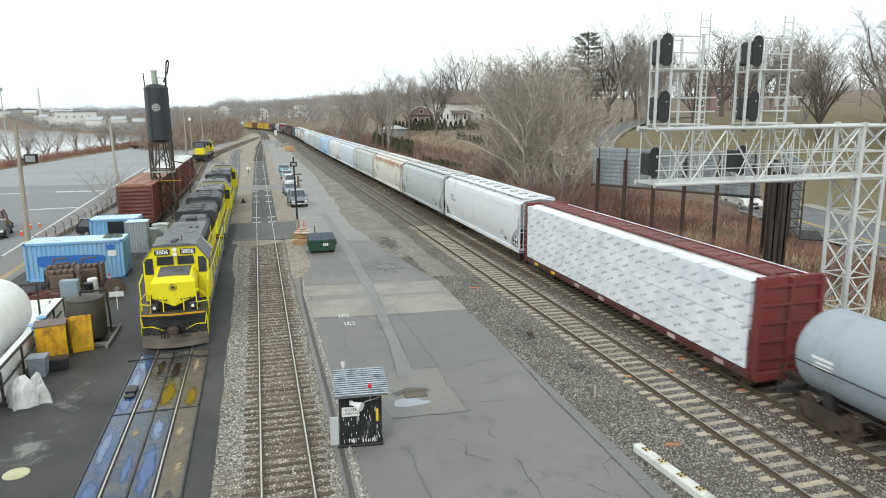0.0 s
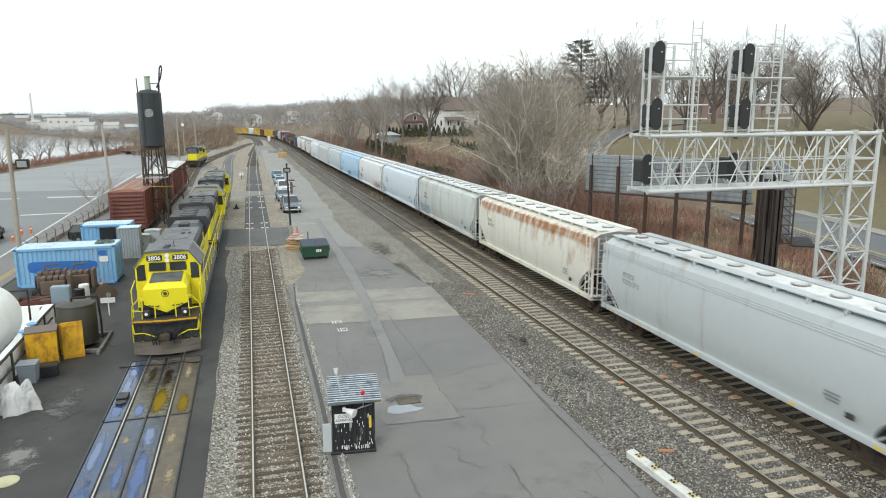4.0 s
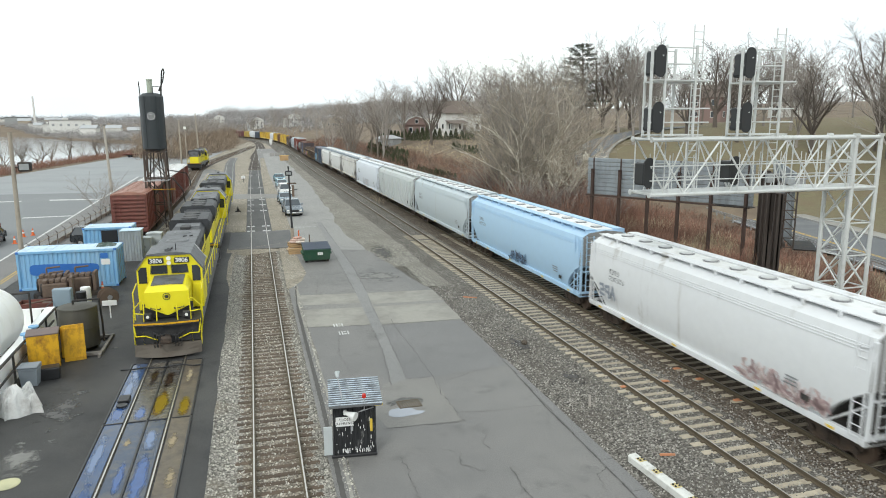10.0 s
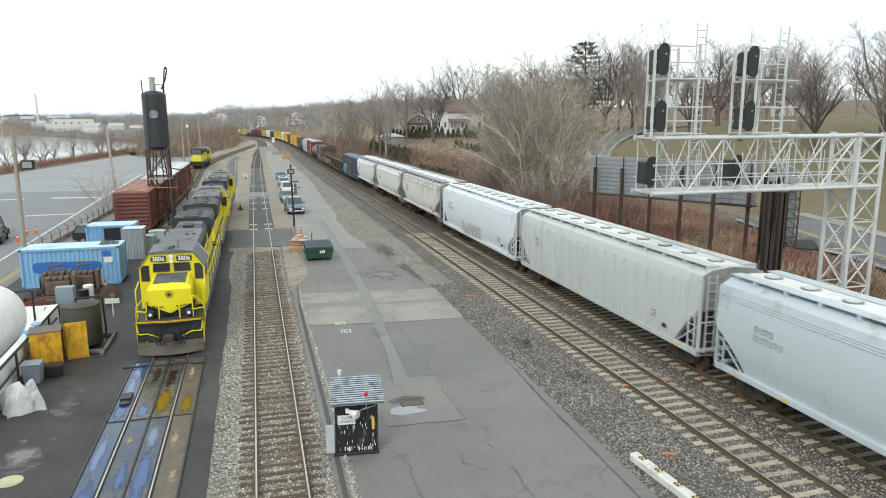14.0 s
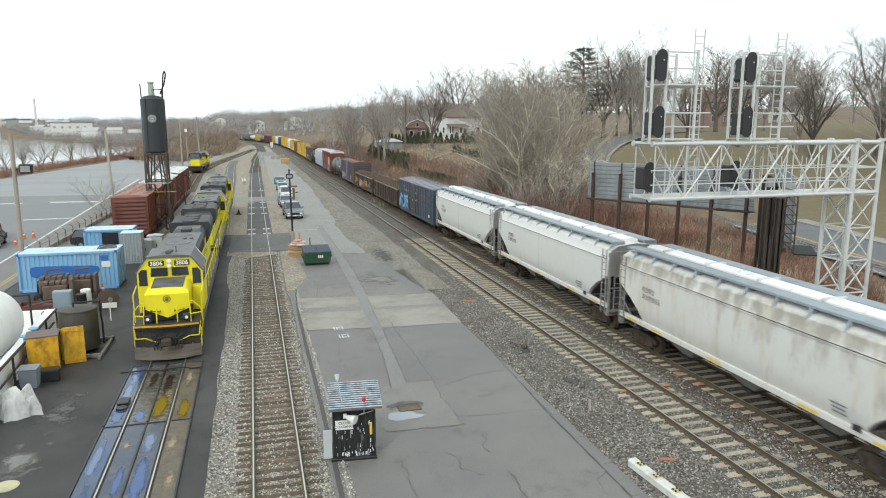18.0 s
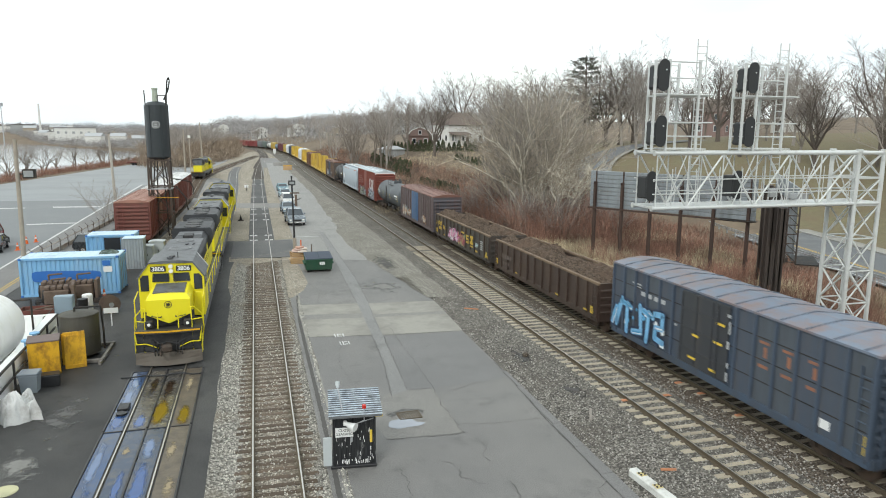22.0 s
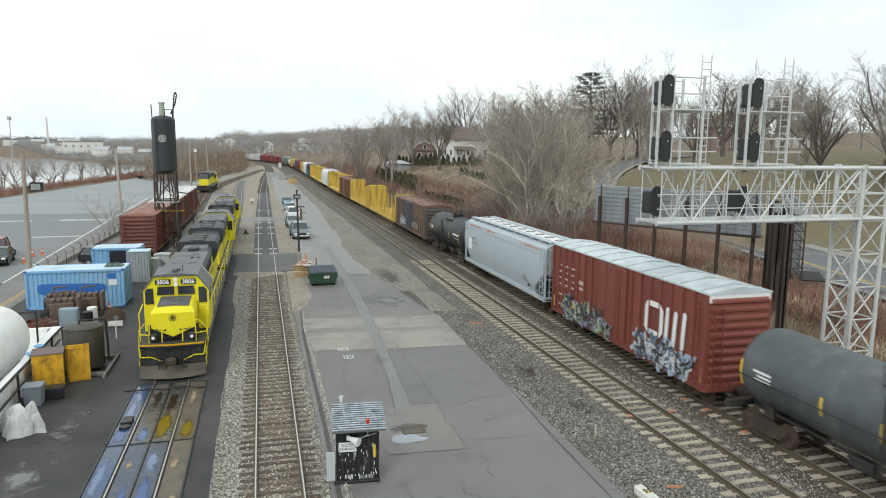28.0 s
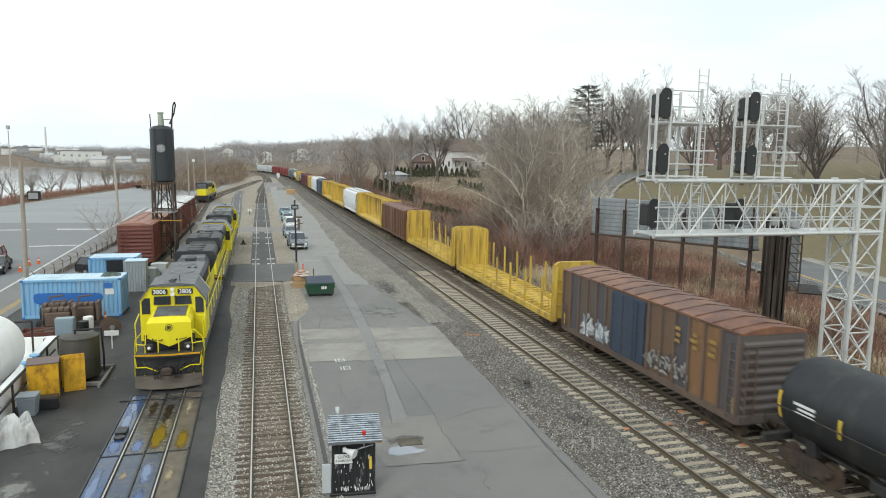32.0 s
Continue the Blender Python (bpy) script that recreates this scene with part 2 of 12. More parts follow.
# ---- mesh building ----
class Mesh:
    """Gathers vertices and faces of one part."""

    def __init__(self):
        self.v, self.f = [], []

    def add(self, verts, faces):
        o = len(self.v)
        self.v.extend(verts)
        self.f.extend([tuple(i + o for i in f) for f in faces])
        return self

    def box(self, x0, y0, z0, x1, y1, z1, c=0.0):
        """An upright box; c cuts its edges."""
        if c <= 0:
            v = [(x0, y0, z0), (x1, y0, z0), (x1, y1, z0), (x0, y1, z0), (x0, y0, z1), (x1, y0, z1), (x1, y1, z1), (x0, y1, z1)]
            return self.add(v, [(0, 3, 2, 1), (4, 5, 6, 7), (0, 1, 5, 4), (1, 2, 6, 5), (2, 3, 7, 6), (3, 0, 4, 7)])
        c = min(c, abs(x1 - x0) * .45, abs(y1 - y0) * .45, abs(z1 - z0) * .45)

        def ring(i, z):
            return [(x0 + c + i, y0 + i, z), (x1 - c - i, y0 + i, z), (x1 - i, y0 + c + i, z), (x1 - i, y1 - c - i, z),
                    (x1 - c - i, y1 - i, z), (x0 + c + i, y1 - i, z), (x0 + i, y1 - c - i, z), (x0 + i, y0 + c + i, z)]
        return self.loft([ring(c * .7, z0), ring(0, z0 + c), ring(0, z1 - c), ring(c * .7, z1)])

    def loft(self, rings, caps=True, closed=True):
        n = len(rings[0])
        o = len(self.v)
        for r in rings:
            self.v.extend(r)
        for i in range(len(rings) - 1):
            for k in range(n if closed else n - 1):
                a, b = o + i * n + k, o + i * n + (k + 1) % n
                self.f.append((a, b, b + n, a + n))
        if caps and closed:
            self.f.append(tuple(o + k for k in reversed(range(n))))
            e = o + (len(rings) - 1) * n
            self.f.append(tuple(e + k for k in range(n)))
        return self

    def rod(self, p0, p1, r0, r1=None, n=8, caps=True):
        r1 = r0 if r1 is None else r1
        p0, p1 = Vector(p0), Vector(p1)
        d = p1 - p0
        if d.length < 1e-6:
            return self
        d.normalize()
        a = d.cross(Vector((0, 0, 1)) if abs(d.z) < .9 else Vector((1, 0, 0))).normalized()
        b = d.cross(a)
        ang = [2 * math.pi * (k + .5) / n for k in range(n)]
        rings = [[tuple(p + (a * math.cos(t) + b * math.sin(t)) * r) for t in ang] for p, r in ((p0, r0), (p1, r1))]
        return self.loft(rings, caps)

    def tube(self, pts, r, n=6):
        for a, b in zip(pts, pts[1:]):
            self.rod(a, b, r, n=n)
        return self

    def beam(self, p0, p1, w, h):
        """A bar of w by h between two points."""
        p0, p1 = Vector(p0), Vector(p1)
        d = (p1 - p0).normalized()
        a = d.cross(Vector((0, 0, 1)) if abs(d.z) < .95 else Vector((0, 1, 0))).normalized() * w / 2
        b = a.normalized().cross(d) * h / 2
        return self.loft([[tuple(p + s * a + t * b) for s, t in ((-1, -1), (1, -1), (1, 1), (-1, 1))] for p in (p0, p1)])

    def poly(self, pts):
        return self.add(pts, [tuple(range(len(pts)))])

    def prism(self, outline, axis, lo, hi):
        """A flat outline (u, v) pushed along an axis from lo to hi."""
        def at(u, w, t):
            return {"x": (t, u, w), "y": (u, t, w), "z": (u, w, t)}[axis]
        return self.loft([[at(u, w, lo) for u, w in outline], [at(u, w, hi) for u, w in outline]])

    def data(self, name, mat, smooth=False):
        me = bpy.data.meshes.new(name)
        me.from_pydata(self.v, [], self.f)
        bm = bmesh.new()
        bm.from_mesh(me)
        bmesh.ops.recalc_face_normals(bm, faces=bm.faces)
        bm.to_mesh(me)
        bm.free()
        if mat:
            me.materials.append(mat)
        if smooth:
            me.shade_smooth()
            me.set_sharp_from_angle(angle=radians(38))
        return me


def quick(name, verts, faces, mat):
    """A large mesh straight from its lists."""
    me = bpy.data.meshes.new(name)
    me.from_pydata(verts, [], faces)
    me.materials.append(mat)
    return me


def part(name, mesh, mat, parent, label="", smooth=False, at=None):
    data = mesh if isinstance(mesh, bpy.types.Mesh) else mesh.data(name, mat, smooth)
    ob = new(name, data)
    ob.parent = parent
    if at is not None:
        ob.matrix_basis = at
    if label:
        ob["label"] = label
    return ob


def thing(name, at, label, category, group="", kind=""):
    ob = new(name)
    ob.empty_display_size = 0.2
    ob.matrix_basis = at
    return tagged(ob, label, category, group, kind)


def solid(name, mesh, mat, at, label, category, group="", kind="", smooth=False):
    """A thing that is one mesh."""
    data = mesh if isinstance(mesh, bpy.types.Mesh) else mesh.data(name, mat, smooth)
    ob = new(name, data)
    if at is not None:
        ob.matrix_basis = at
    return tagged(ob, label, category, group, kind)


def setting(name, mesh, mat, label="", smooth=False):
    data = mesh if isinstance(mesh, bpy.types.Mesh) else mesh.data(name, mat, smooth)
    ob = new(name, data)
    return tagged(ob, label, name.replace("_", " "), "", "structure")


# ---- lines of the tracks ----
def spline(ctl, steps=24):
    pts = []
    ctl = [Vector((x, y, 0)) for x, y in ctl]
    for i in range(len(ctl) - 1):
        p0, p1, p2, p3 = ctl[max(i - 1, 0)], ctl[i], ctl[i + 1], ctl[min(i + 2, len(ctl) - 1)]
        for k in range(steps):
            t = k / steps
            pts.append(.5 * (2 * p1 + (p2 - p0) * t + (2 * p0 - 5 * p1 + 4 * p2 - p3) * t * t + (3 * p1 - p0 - 3 * p2 + p3) * t ** 3))
    pts.append(ctl[-1])
    return pts


def offset(line, d):
    """The line moved d metres to the right of its way."""
    out = []
    for i, p in enumerate(line):
        t = (line[min(i + 1, len(line) - 1)] - line[max(i - 1, 0)]).normalized()
        out.append(p + Vector((t.y, -t.x, 0)) * d)
    return out


class Line:
    """A line measured by its length, with 0 where it crosses y = 0."""

    def __init__(self, pts):
        self.p = pts
        s = [0.0]
        for a, b in zip(pts, pts[1:]):
            s.append(s[-1] + (b - a).length)
        k = min(range(len(pts)), key=lambda i: abs(pts[i].y))
        self.s = np.array(s) - s[k] - (0 - pts[k].y) * 1.0
        self.x = np.array([q.x for q in pts])
        self.y = np.array([q.y for q in pts])

    def at(self, s):
        return Vector((float(np.interp(s, self.s, self.x)), float(np.interp(s, self.s, self.y)), 0))

    def heading(self, s, h=1.0):
        d = self.at(s + h) - self.at(s - h)
        return math.degrees(math.atan2(-d.x, d.y))


GAUGE = 1.51
MAIN_LEFT_RAIL = spline([(14.6, -560), (14.6, -200), (14.56, -60), (14.55, 0), (14.49, 20), (14.37, 45), (14.2, 70), (13.97, 95), (13.5, 130),
                         (13.1, 170), (12.95, 215), (12.85, 260), (12.6, 300), (11.6, 350), (9.6, 395), (5.5, 440), (-1.5, 485), (-12, 530),
                         (-26, 572), (-38, 625), (-46, 690), (-50, 770), (-49, 870), (-42, 990), (-30, 1150)])
MAIN_1 = Line(offset(MAIN_LEFT_RAIL, GAUGE / 2))
MAIN_2 = Line(offset(MAIN_LEFT_RAIL, 3.732 + GAUGE / 2))
MAIN_TOP, YARD_TOP = 0.216, 0.05
YARD_MID = Line(spline([(0.30, -60), (0.30, 0), (0.30, 60), (0.30, 120), (0.5, 170), (1.6, 235), (3.6, 300), (3.6, 370), (1.0, 430), (-6, 485),
                        (-17, 530), (-33, 575), (-55, 612)]))
YARD_LOCO = Line(spline([(-4.265, -60), (-4.265, 0), (-4.265, 60), (-4.265, 110), (-4.6, 140), (-5.2, 170), (-5.6, 200), (-4.6, 250), (-2.0, 290),
                         (1.0, 325), (2.6, 352)]))
YARD_SIDE = Line(spline([(-11.3, 55), (-11.3, 85), (-11.3, 115), (-12.3, 150), (-12.7, 170), (-11.5, 195), (-8.0, 235), (-3.2, 285), (0.2, 325), (1.6, 352)]))


# ---- ground, one sheet to the horizon ----
def ramp(v, lo, hi):
    t = min(1.0, max(0.0, (v - lo) / (hi - lo)))
    return t * t * (3 - 2 * t)


def road_x(y):
    """Near edge of the road beyond the brush."""
    return 46.0 + (y - 50.0) * 0.255


def river_x(y):
    """The bank of the river, left of the car park."""
    return float(np.interp(y, (-700, -150, 0, 100, 150, 200, 247, 293, 400), (-88, -86, -68, -60, -57, -53, -45.5, -42, -36)))


def shore_y(x):
    """The far shore, which runs away to the left."""
    return float(np.interp(-x, (30, 57, 92, 140, 239, 900), (408, 438, 492, 588, 815, 2330)))


def water_depth(x, y):
    """How far a spot lies inside the river, over 0 in the water."""
    return min(river_x(y) - x, shore_y(x) - y)


def ground_z(x, y):
    z = -0.06 if not (-5 < x < 5 and y < 60) else -0.25
    # right of the main line: brush, hill and lawn
    edge = float(np.interp(y, MAIN_2.y, MAIN_2.x)) + 3.2 if y < 640 else -60
    d = x - edge
    if d > 0:
        hill = 10.5 * (1 - math.exp(-max(0, d - 2) / 20.0)) * ramp(y, 58, 100)
        z += hill
        rx = road_x(y)
        flat = 1 - ramp(y, 58, 100)
        z += flat * (0.34 * ramp(d, 8, 16) + 0.10 * ramp(d, 2, 5) * (1 - ramp(d, 14, 20)) * math.sin(x * .9 + y * .4))
        z += flat * ramp(x - rx, 9.0, 38) * 5.0
        z += ramp(d, 60, 260) * 9.0
        z += 0.8 * ramp(d, 12, 30) * noise.noise((x * .03, y * .03, 0)) * ramp(x - rx, 10, 22)
    # left: the river and its far shore
    z -= 2.6 * ramp(water_depth(x, y), 0, 7)
    if x < -36 and y > shore_y(x):
        z += 1.2 * ramp(y - shore_y(x), 0, 30) + 3.0 * ramp(y - shore_y(x), 250, 900)
    if y > 640:
        z += 9.0 * ramp(y, 640, 900)
    return z


def axis(lo, hi, fine_lo, fine_hi, step, grow=1.22):
    v = list(np.arange(fine_lo, fine_hi + 1e-6, step))
    s = step
    while v[-1] < hi:
        s *= grow
        v.append(v[-1] + s)
    s = step
    while v[0] > lo:
        s *= grow
        v.insert(0, v[0] - s)
    return v


DIRT = material("dry_grass_and_dirt", (0.19, 0.142, 0.096), 0.95, vary=0.4, scale=0.8, dirt=(0.085, 0.06, 0.043), dirt_amount=0.6, dirt_scale=0.12,
                bump=0.6, bump_scale=6)
gx = axis(-3800, 3800, -160, 92, 4.5)
gy = axis(-700, 4200, -20, 560, 6.0)
gv = [(x, y, ground_z(x, y)) for y in gy for x in gx]
nx = len(gx)
gf = [(j * nx + i, j * nx + i + 1, (j + 1) * nx + i + 1, (j + 1) * nx + i) for j in range(len(gy) - 1) for i in range(nx - 1)]
ground = setting("ground", quick("ground", gv, gf, DIRT), DIRT, "dry grass and bare earth to the horizon")
ground.data.shade_smooth()
GRASS = material("winter_lawn", (0.165, 0.145, 0.08), 0.95, vary=0.5, scale=1.8, dirt=(0.165, 0.122, 0.075), dirt_amount=0.75, dirt_scale=0.3, bump=0.5, bump_scale=12)
ground.data.materials.append(GRASS)
for q in ground.data.polygons:
    cx, cy = q.center.x, q.center.y
    if road_x(cy) + 7 < cx < 140 and -60 < cy < 110 or cx > 44 + (cy - 84) * .2 and 84 < cy < 125 and cx < 140:
        q.material_index = 1


def water_material():
    m = bpy.data.materials.new("river_water")
    m.use_nodes = True
    n, l = m.node_tree.nodes, m.node_tree.links
    b = n["Principled BSDF"]
    # Part of the sky's reflection is put into the pale water colour.
    b.inputs["Base Color"].default_value = (0.42, 0.45, 0.48, 1)
    b.inputs["Roughness"].default_value = 0.06
    co = n.new("ShaderNodeTexCoord")
    ns = n.new("ShaderNodeTexNoise")
    ns.inputs["Scale"].default_value = 0.6
    ns.inputs["Detail"].default_value = 4.0
    l.new(co.outputs["Object"], ns.inputs["Vector"])
    bp = n.new("ShaderNodeBump")
    bp.inputs["Strength"].default_value = 0.12
    bp.inputs["Distance"].default_value = 0.3
    l.new(ns.outputs["Fac"], bp.inputs["Height"])
    l.new(bp.outputs["Normal"], b.inputs["Normal"])
    return m


setting("water", Mesh().poly([(-900, -700, -1.3), (-30, -700, -1.3), (-30, 450, -1.3), (-900, 2420, -1.3)]), water_material(), "pale river under an overcast sky")


def strip(line, s0, s1, d0, d1, z, step=4.0, z1=None):
    """A ribbon along a line, from d0 to d1 metres right of it."""
    m = Mesh()
    n = max(2, int((s1 - s0) / step) + 1)
    v = []
    for k in range(n):
        s = s0 + (s1 - s0) * k / (n - 1)
        p = line.at(s)
        a = radians(line.heading(s))
        r = Vector((math.cos(a), math.sin(a), 0))
        v.append(((*(p + r * d0).xy, z), (*(p + r * d1).xy, z if z1 is None else z1)))
    verts = [q for pair in v for q in pair]
    return m.add(verts, [(2 * i, 2 * i + 1, 2 * i + 3, 2 * i + 2) for i in range(n - 1)])


def bed(line, s0, s1, half, top, foot, z0=-0.05, wob=0.0, step=2.0):
    """A ballast bed: a flat crown with sloping, uneven shoulders."""
    n = max(2, int((s1 - s0) / step) + 1)
    rings = []
    for k in range(n):
        s = s0 + (s1 - s0) * k / (n - 1)
        p = line.at(s)
        a = radians(line.heading(s))
        r = Vector((math.cos(a), math.sin(a), 0))
        w1, w2 = wob * noise.noise((s * .35, 3.1, 0)), wob * noise.noise((s * .35, 9.7, 0))
        rings.append([(*(p + r * d).xy, z) for d, z in ((-foot + w1, z0), (-half + w1 * .5, top), (half + w2 * .5, top), (foot + w2, z0))])
    return Mesh().loft(rings, caps=False, closed=False)


def asphalt_edge(y):
    """Where the yard paving ends against the gravel of the main line."""
    return float(np.interp(y, (-60, 16, 36, 42.5, 46, 52, 58, 64, 73, 86, 116, 180, 300), (10.9, 10.88, 10.84, 11.05, 10.75, 10.05, 9.4, 8.85, 8.7, 9.2, 9.8, 9.5, 8.6))) + 0.09 * noise.noise((y * .5, 0, 0)) * ramp(y, 42, 50)


# yard paving, from the loco tracks to the main line
yard = Mesh()
ys = list(range(-60, 300, 2))
yv = []
for y in ys:
    yv += [(-12.6, y, 0.0), (1.9, y, 0.0), (asphalt_edge(y), y, 0.0)]
yard.add(yv, [f for i in range(len(ys) - 1) for f in ((3 * i + 1, 3 * i + 2, 3 * i + 5, 3 * i + 4),)])
setting("pavement", yard, ASPHALT, "worn grey asphalt of the rail yard")
setting("loco_yard_pavement", Mesh().poly([(-60, -60, 0.0), (-1.85, -60, 0.0), (-1.85, 61, 0.0), (1.9, 61, 0.0), (1.9, 71, 0.0), (-2.4, 71, 0.0), (-2.4, 84, 0.0), (-60, 84, 0.0)]), ASPHALT_DARK,
        "dark oil-stained asphalt beside the locomotives")
setting("car_park", Mesh().poly([(-15.5, 84, 0.03), (-18, 150, 0.03), (-22, 262, 0.03), (-37, 262, 0.03), (-46, 190, 0.03), (-54, 130, 0.03), (-62, 60, 0.03),
                                 (-19.2, 60, 0.03)]), ASPHALT_LOT, "empty grey asphalt car park")

# ballast beds
setting("main_ballast", bed(MAIN_1, -560, 640, 1.75, MAIN_TOP - 0.19, 4.6, -0.04, 0.12), BALLAST_MAIN, "grey crushed stone under the main tracks")
setting("second_main_ballast", bed(MAIN_2, -560, 640, 1.95, MAIN_TOP - 0.185, 4.6, -0.03, 0.4), BALLAST_BROWN, "grey crushed stone under the main tracks")
setting("yard_ballast", bed(YARD_MID, -60, 61.5, 1.45, -0.135, 2.2, 0.012, 0.13, 0.5), BALLAST_YARD, "pale crushed stone beside the yard track")
setting("fouled_ballast", strip(YARD_MID, -60, 61.0, -1.12, 1.12, -0.131, 1.0), BALLAST_FOUL, "brown oil-fouled stone between the yard rails")


# ---- tracks ----
def rail_profile():
    return [(-0.07, -0.17), (0.07, -0.17), (0.07, -0.15), (0.012, -0.125), (0.012, -0.045), (0.036, -0.035), (0.036, -0.006), (0.026, 0.0),
            (-0.026, 0.0), (-0.036, -0.006), (-0.036, -0.035), (-0.012, -0.045), (-0.012, -0.125), (-0.07, -0.15)]


def swept(line, s0, s1, d, z, outline, step):
    rings = []
    n = max(2, int((s1 - s0) / step) + 1)
    for k in range(n):
        s = s0 + (s1 - s0) * k / (n - 1)
        p = line.at(s)
        a = radians(line.heading(s))
        r = Vector((math.cos(a), math.sin(a), 0))
        rings.append([(*(p + r * (d + u)).xy, z + w) for u, w in outline])
    return Mesh().loft(rings)


def tie_mesh(name, length, width, high, mat, concrete=False):
    m = Mesh()
    if concrete:
        m.box(-length / 2, -width / 2, -high, -0.42, width / 2, 0, 0.025)
        m.box(0.42, -width / 2, -high, length / 2, width / 2, 0, 0.025)
        m.box(-0.42, -width / 2 + 0.015, -high, 0.42, width / 2 - 0.015, -0.012, 0.02)
    else:
        m.box(-length / 2, -width / 2, -high, length / 2, width / 2, 0, 0.015)
    return m.data(name, mat)


def track(label, line, s0, s1, near0, near1, top, spacing, kind, tie_drop, ties_to=None):
    """Two rails on ties: the ties nearest to the camera are pieces, the rest one mesh."""
    t = thing("railway_track", Matrix.Identity(4), label, "railway track", "", "structure")
    for sgn in (-1, 1):
        r = part("rail", swept(line, s0, s1, sgn * GAUGE / 2, top, rail_profile(), 6.0), RAIL_RUST, t, "rust-brown rail with a bright worn head")
        part("running_surface", swept(line, s0, s1, sgn * GAUGE / 2, top + 0.0025, [(-0.024, -0.002), (0.024, -0.002), (0.02, 0.0), (-0.02, 0.0)], 6.0),
             RAIL_TOP, r)
    concrete = kind == "concrete"
    L, W, H = (2.6, 0.26, 0.2) if concrete else (2.6, 0.23, 0.16)
    mat = CONCRETE_TIE if concrete else WOOD_TIE
    meshes = [tie_mesh("tie", L + dl, W, H, mat, concrete) for dl in ((0, 0) if concrete else (-0.05, 0.0, 0.06, 0.02))]
    rng = random.Random(5)
    plate = Mesh()
    for k in range(int((near1 - near0) / spacing)):
        s = near0 + k * spacing + (0 if concrete else rng.uniform(-.05, .05))
        p = line.at(s)
        jx, ja = (0.0, 0.0) if concrete else (rng.uniform(-.07, .07), rng.uniform(-1.6, 1.6))
        m = pose(p.x + jx, p.y, top - tie_drop + (rng.uniform(-.012, .006)), 0, 0, line.heading(s) + ja)
        part("tie", rng.choice(meshes), mat, t, at=m)
        for sgn in (-1, 1):
            q = m @ Vector((sgn * GAUGE / 2 - jx, 0, 0))
            z = top - tie_drop
            if concrete:
                plate.box(q.x - .17, q.y - .05, z + .0, q.x + .17, q.y + .05, z + .035)
            else:
                plate.box(q.x - .17, q.y - .095, z + .0, q.x + .17, q.y + .095, z + .016)
    part("tie_plate", plate, RAIL_RUST, t, "rusty steel plates under the rails")
    far = Mesh()
    for a, b, dens in ((s0, near0 - spacing, 1), (near1, min(s1, ties_to or 330), 1)):
        s = a
        while s < b:
            p, h = line.at(s), radians(line.heading(s))
            r, u = Vector((math.cos(h), math.sin(h), 0)) * L / 2, Vector((-math.sin(h), math.cos(h), 0)) * W / 2
            z = top - tie_drop
            far.add([(*(p + i * r + j * u).xy, zz) for zz in (z, z - .1) for i, j in ((-1, -1), (1, -1), (1, 1), (-1, 1))],
                    [(0, 1, 2, 3), (0, 4, 5, 1), (2, 6, 7, 3), (1, 5, 6, 2), (3, 7, 4, 0)])
            s += spacing * dens
    tagged(part("far_ties", quick("far_ties", far.v, far.f, mat), mat, t), kind="stuff")
    return t


def tracks():
    track("main line track on concrete ties in grey ballast", MAIN_1, -150, 640, 12.0, 62.0, MAIN_TOP, 0.61, "concrete", 0.155, 64)
    track("main line track on concrete ties under the passing train", MAIN_2, -150, 640, 8.0, 62.0, MAIN_TOP, 0.61, "concrete", 0.155, 64)
    track("yard track on weathered wooden ties", YARD_MID, -40, 600, 13.0, 61.0, YARD_TOP, 0.52, "wood", 0.165, 62)
    track("service track where the yellow locomotives stand", YARD_LOCO, -40, 350, 100, 101, YARD_TOP, 0.55, "wood", 0.06, 102)
    track("siding with old boxcars that curves into the yard lead", YARD_SIDE, YARD_SIDE.s[0], YARD_SIDE.s[-1], 160, 161, YARD_TOP, 0.55, "wood", 0.03)


# ---- the freight train ----
TRUCK_STEEL = material("truck_steel", (0.055, 0.043, 0.036), 0.85, 0.2, vary=0.4, scale=5, dirt=(0.12, 0.08, 0.055), dirt_amount=0.5, dirt_scale=2, bump=0.15)
WHEEL_STEEL = material("wheel_steel", (0.12, 0.085, 0.065), 0.6, 0.4, vary=0.3, scale=5, bump=0.05)
CAR_BLACK = material("car_underframe_black", (0.03, 0.03, 0.031), 0.7, vary=0.35, scale=4, dirt=(0.09, 0.07, 0.055), dirt_amount=0.4, dirt_scale=1.5)
BOARD_GREY = material("blue_grey_running_board", (0.30, 0.345, 0.385), 0.65, vary=0.12, scale=4, dirt=(0.22, 0.24, 0.26), dirt_amount=0.4, dirt_scale=1.2, bump=0.05)
GALV = material("galvanised_steel", (0.42, 0.43, 0.44), 0.55, 0.5, vary=0.15, scale=6, dirt=(0.25, 0.24, 0.23), dirt_amount=0.4, bump=0.03)
WHITE_MARK = material("white_lettering", (0.78, 0.78, 0.77), 0.6, vary=0.08, bump=0)
DUST_MARK = material("dusty_white_lettering", (0.42, 0.43, 0.44), 0.7, vary=0.2, scale=6, bump=0)
DARK_MARK = material("dark_lettering", (0.20, 0.205, 0.215), 0.6, vary=0.1, bump=0)
FADED_WHITE = material("worn_white_lettering", (0.55, 0.46, 0.44), 0.65, vary=0.15, scale=5, dirt=(0.3, 0.12, 0.09), dirt_amount=0.45, dirt_scale=3, bump=0)
YELLOW_MARK = material("yellow_lettering", (0.75, 0.52, 0.06), 0.6, vary=0.12, bump=0)
PAINTS = {}


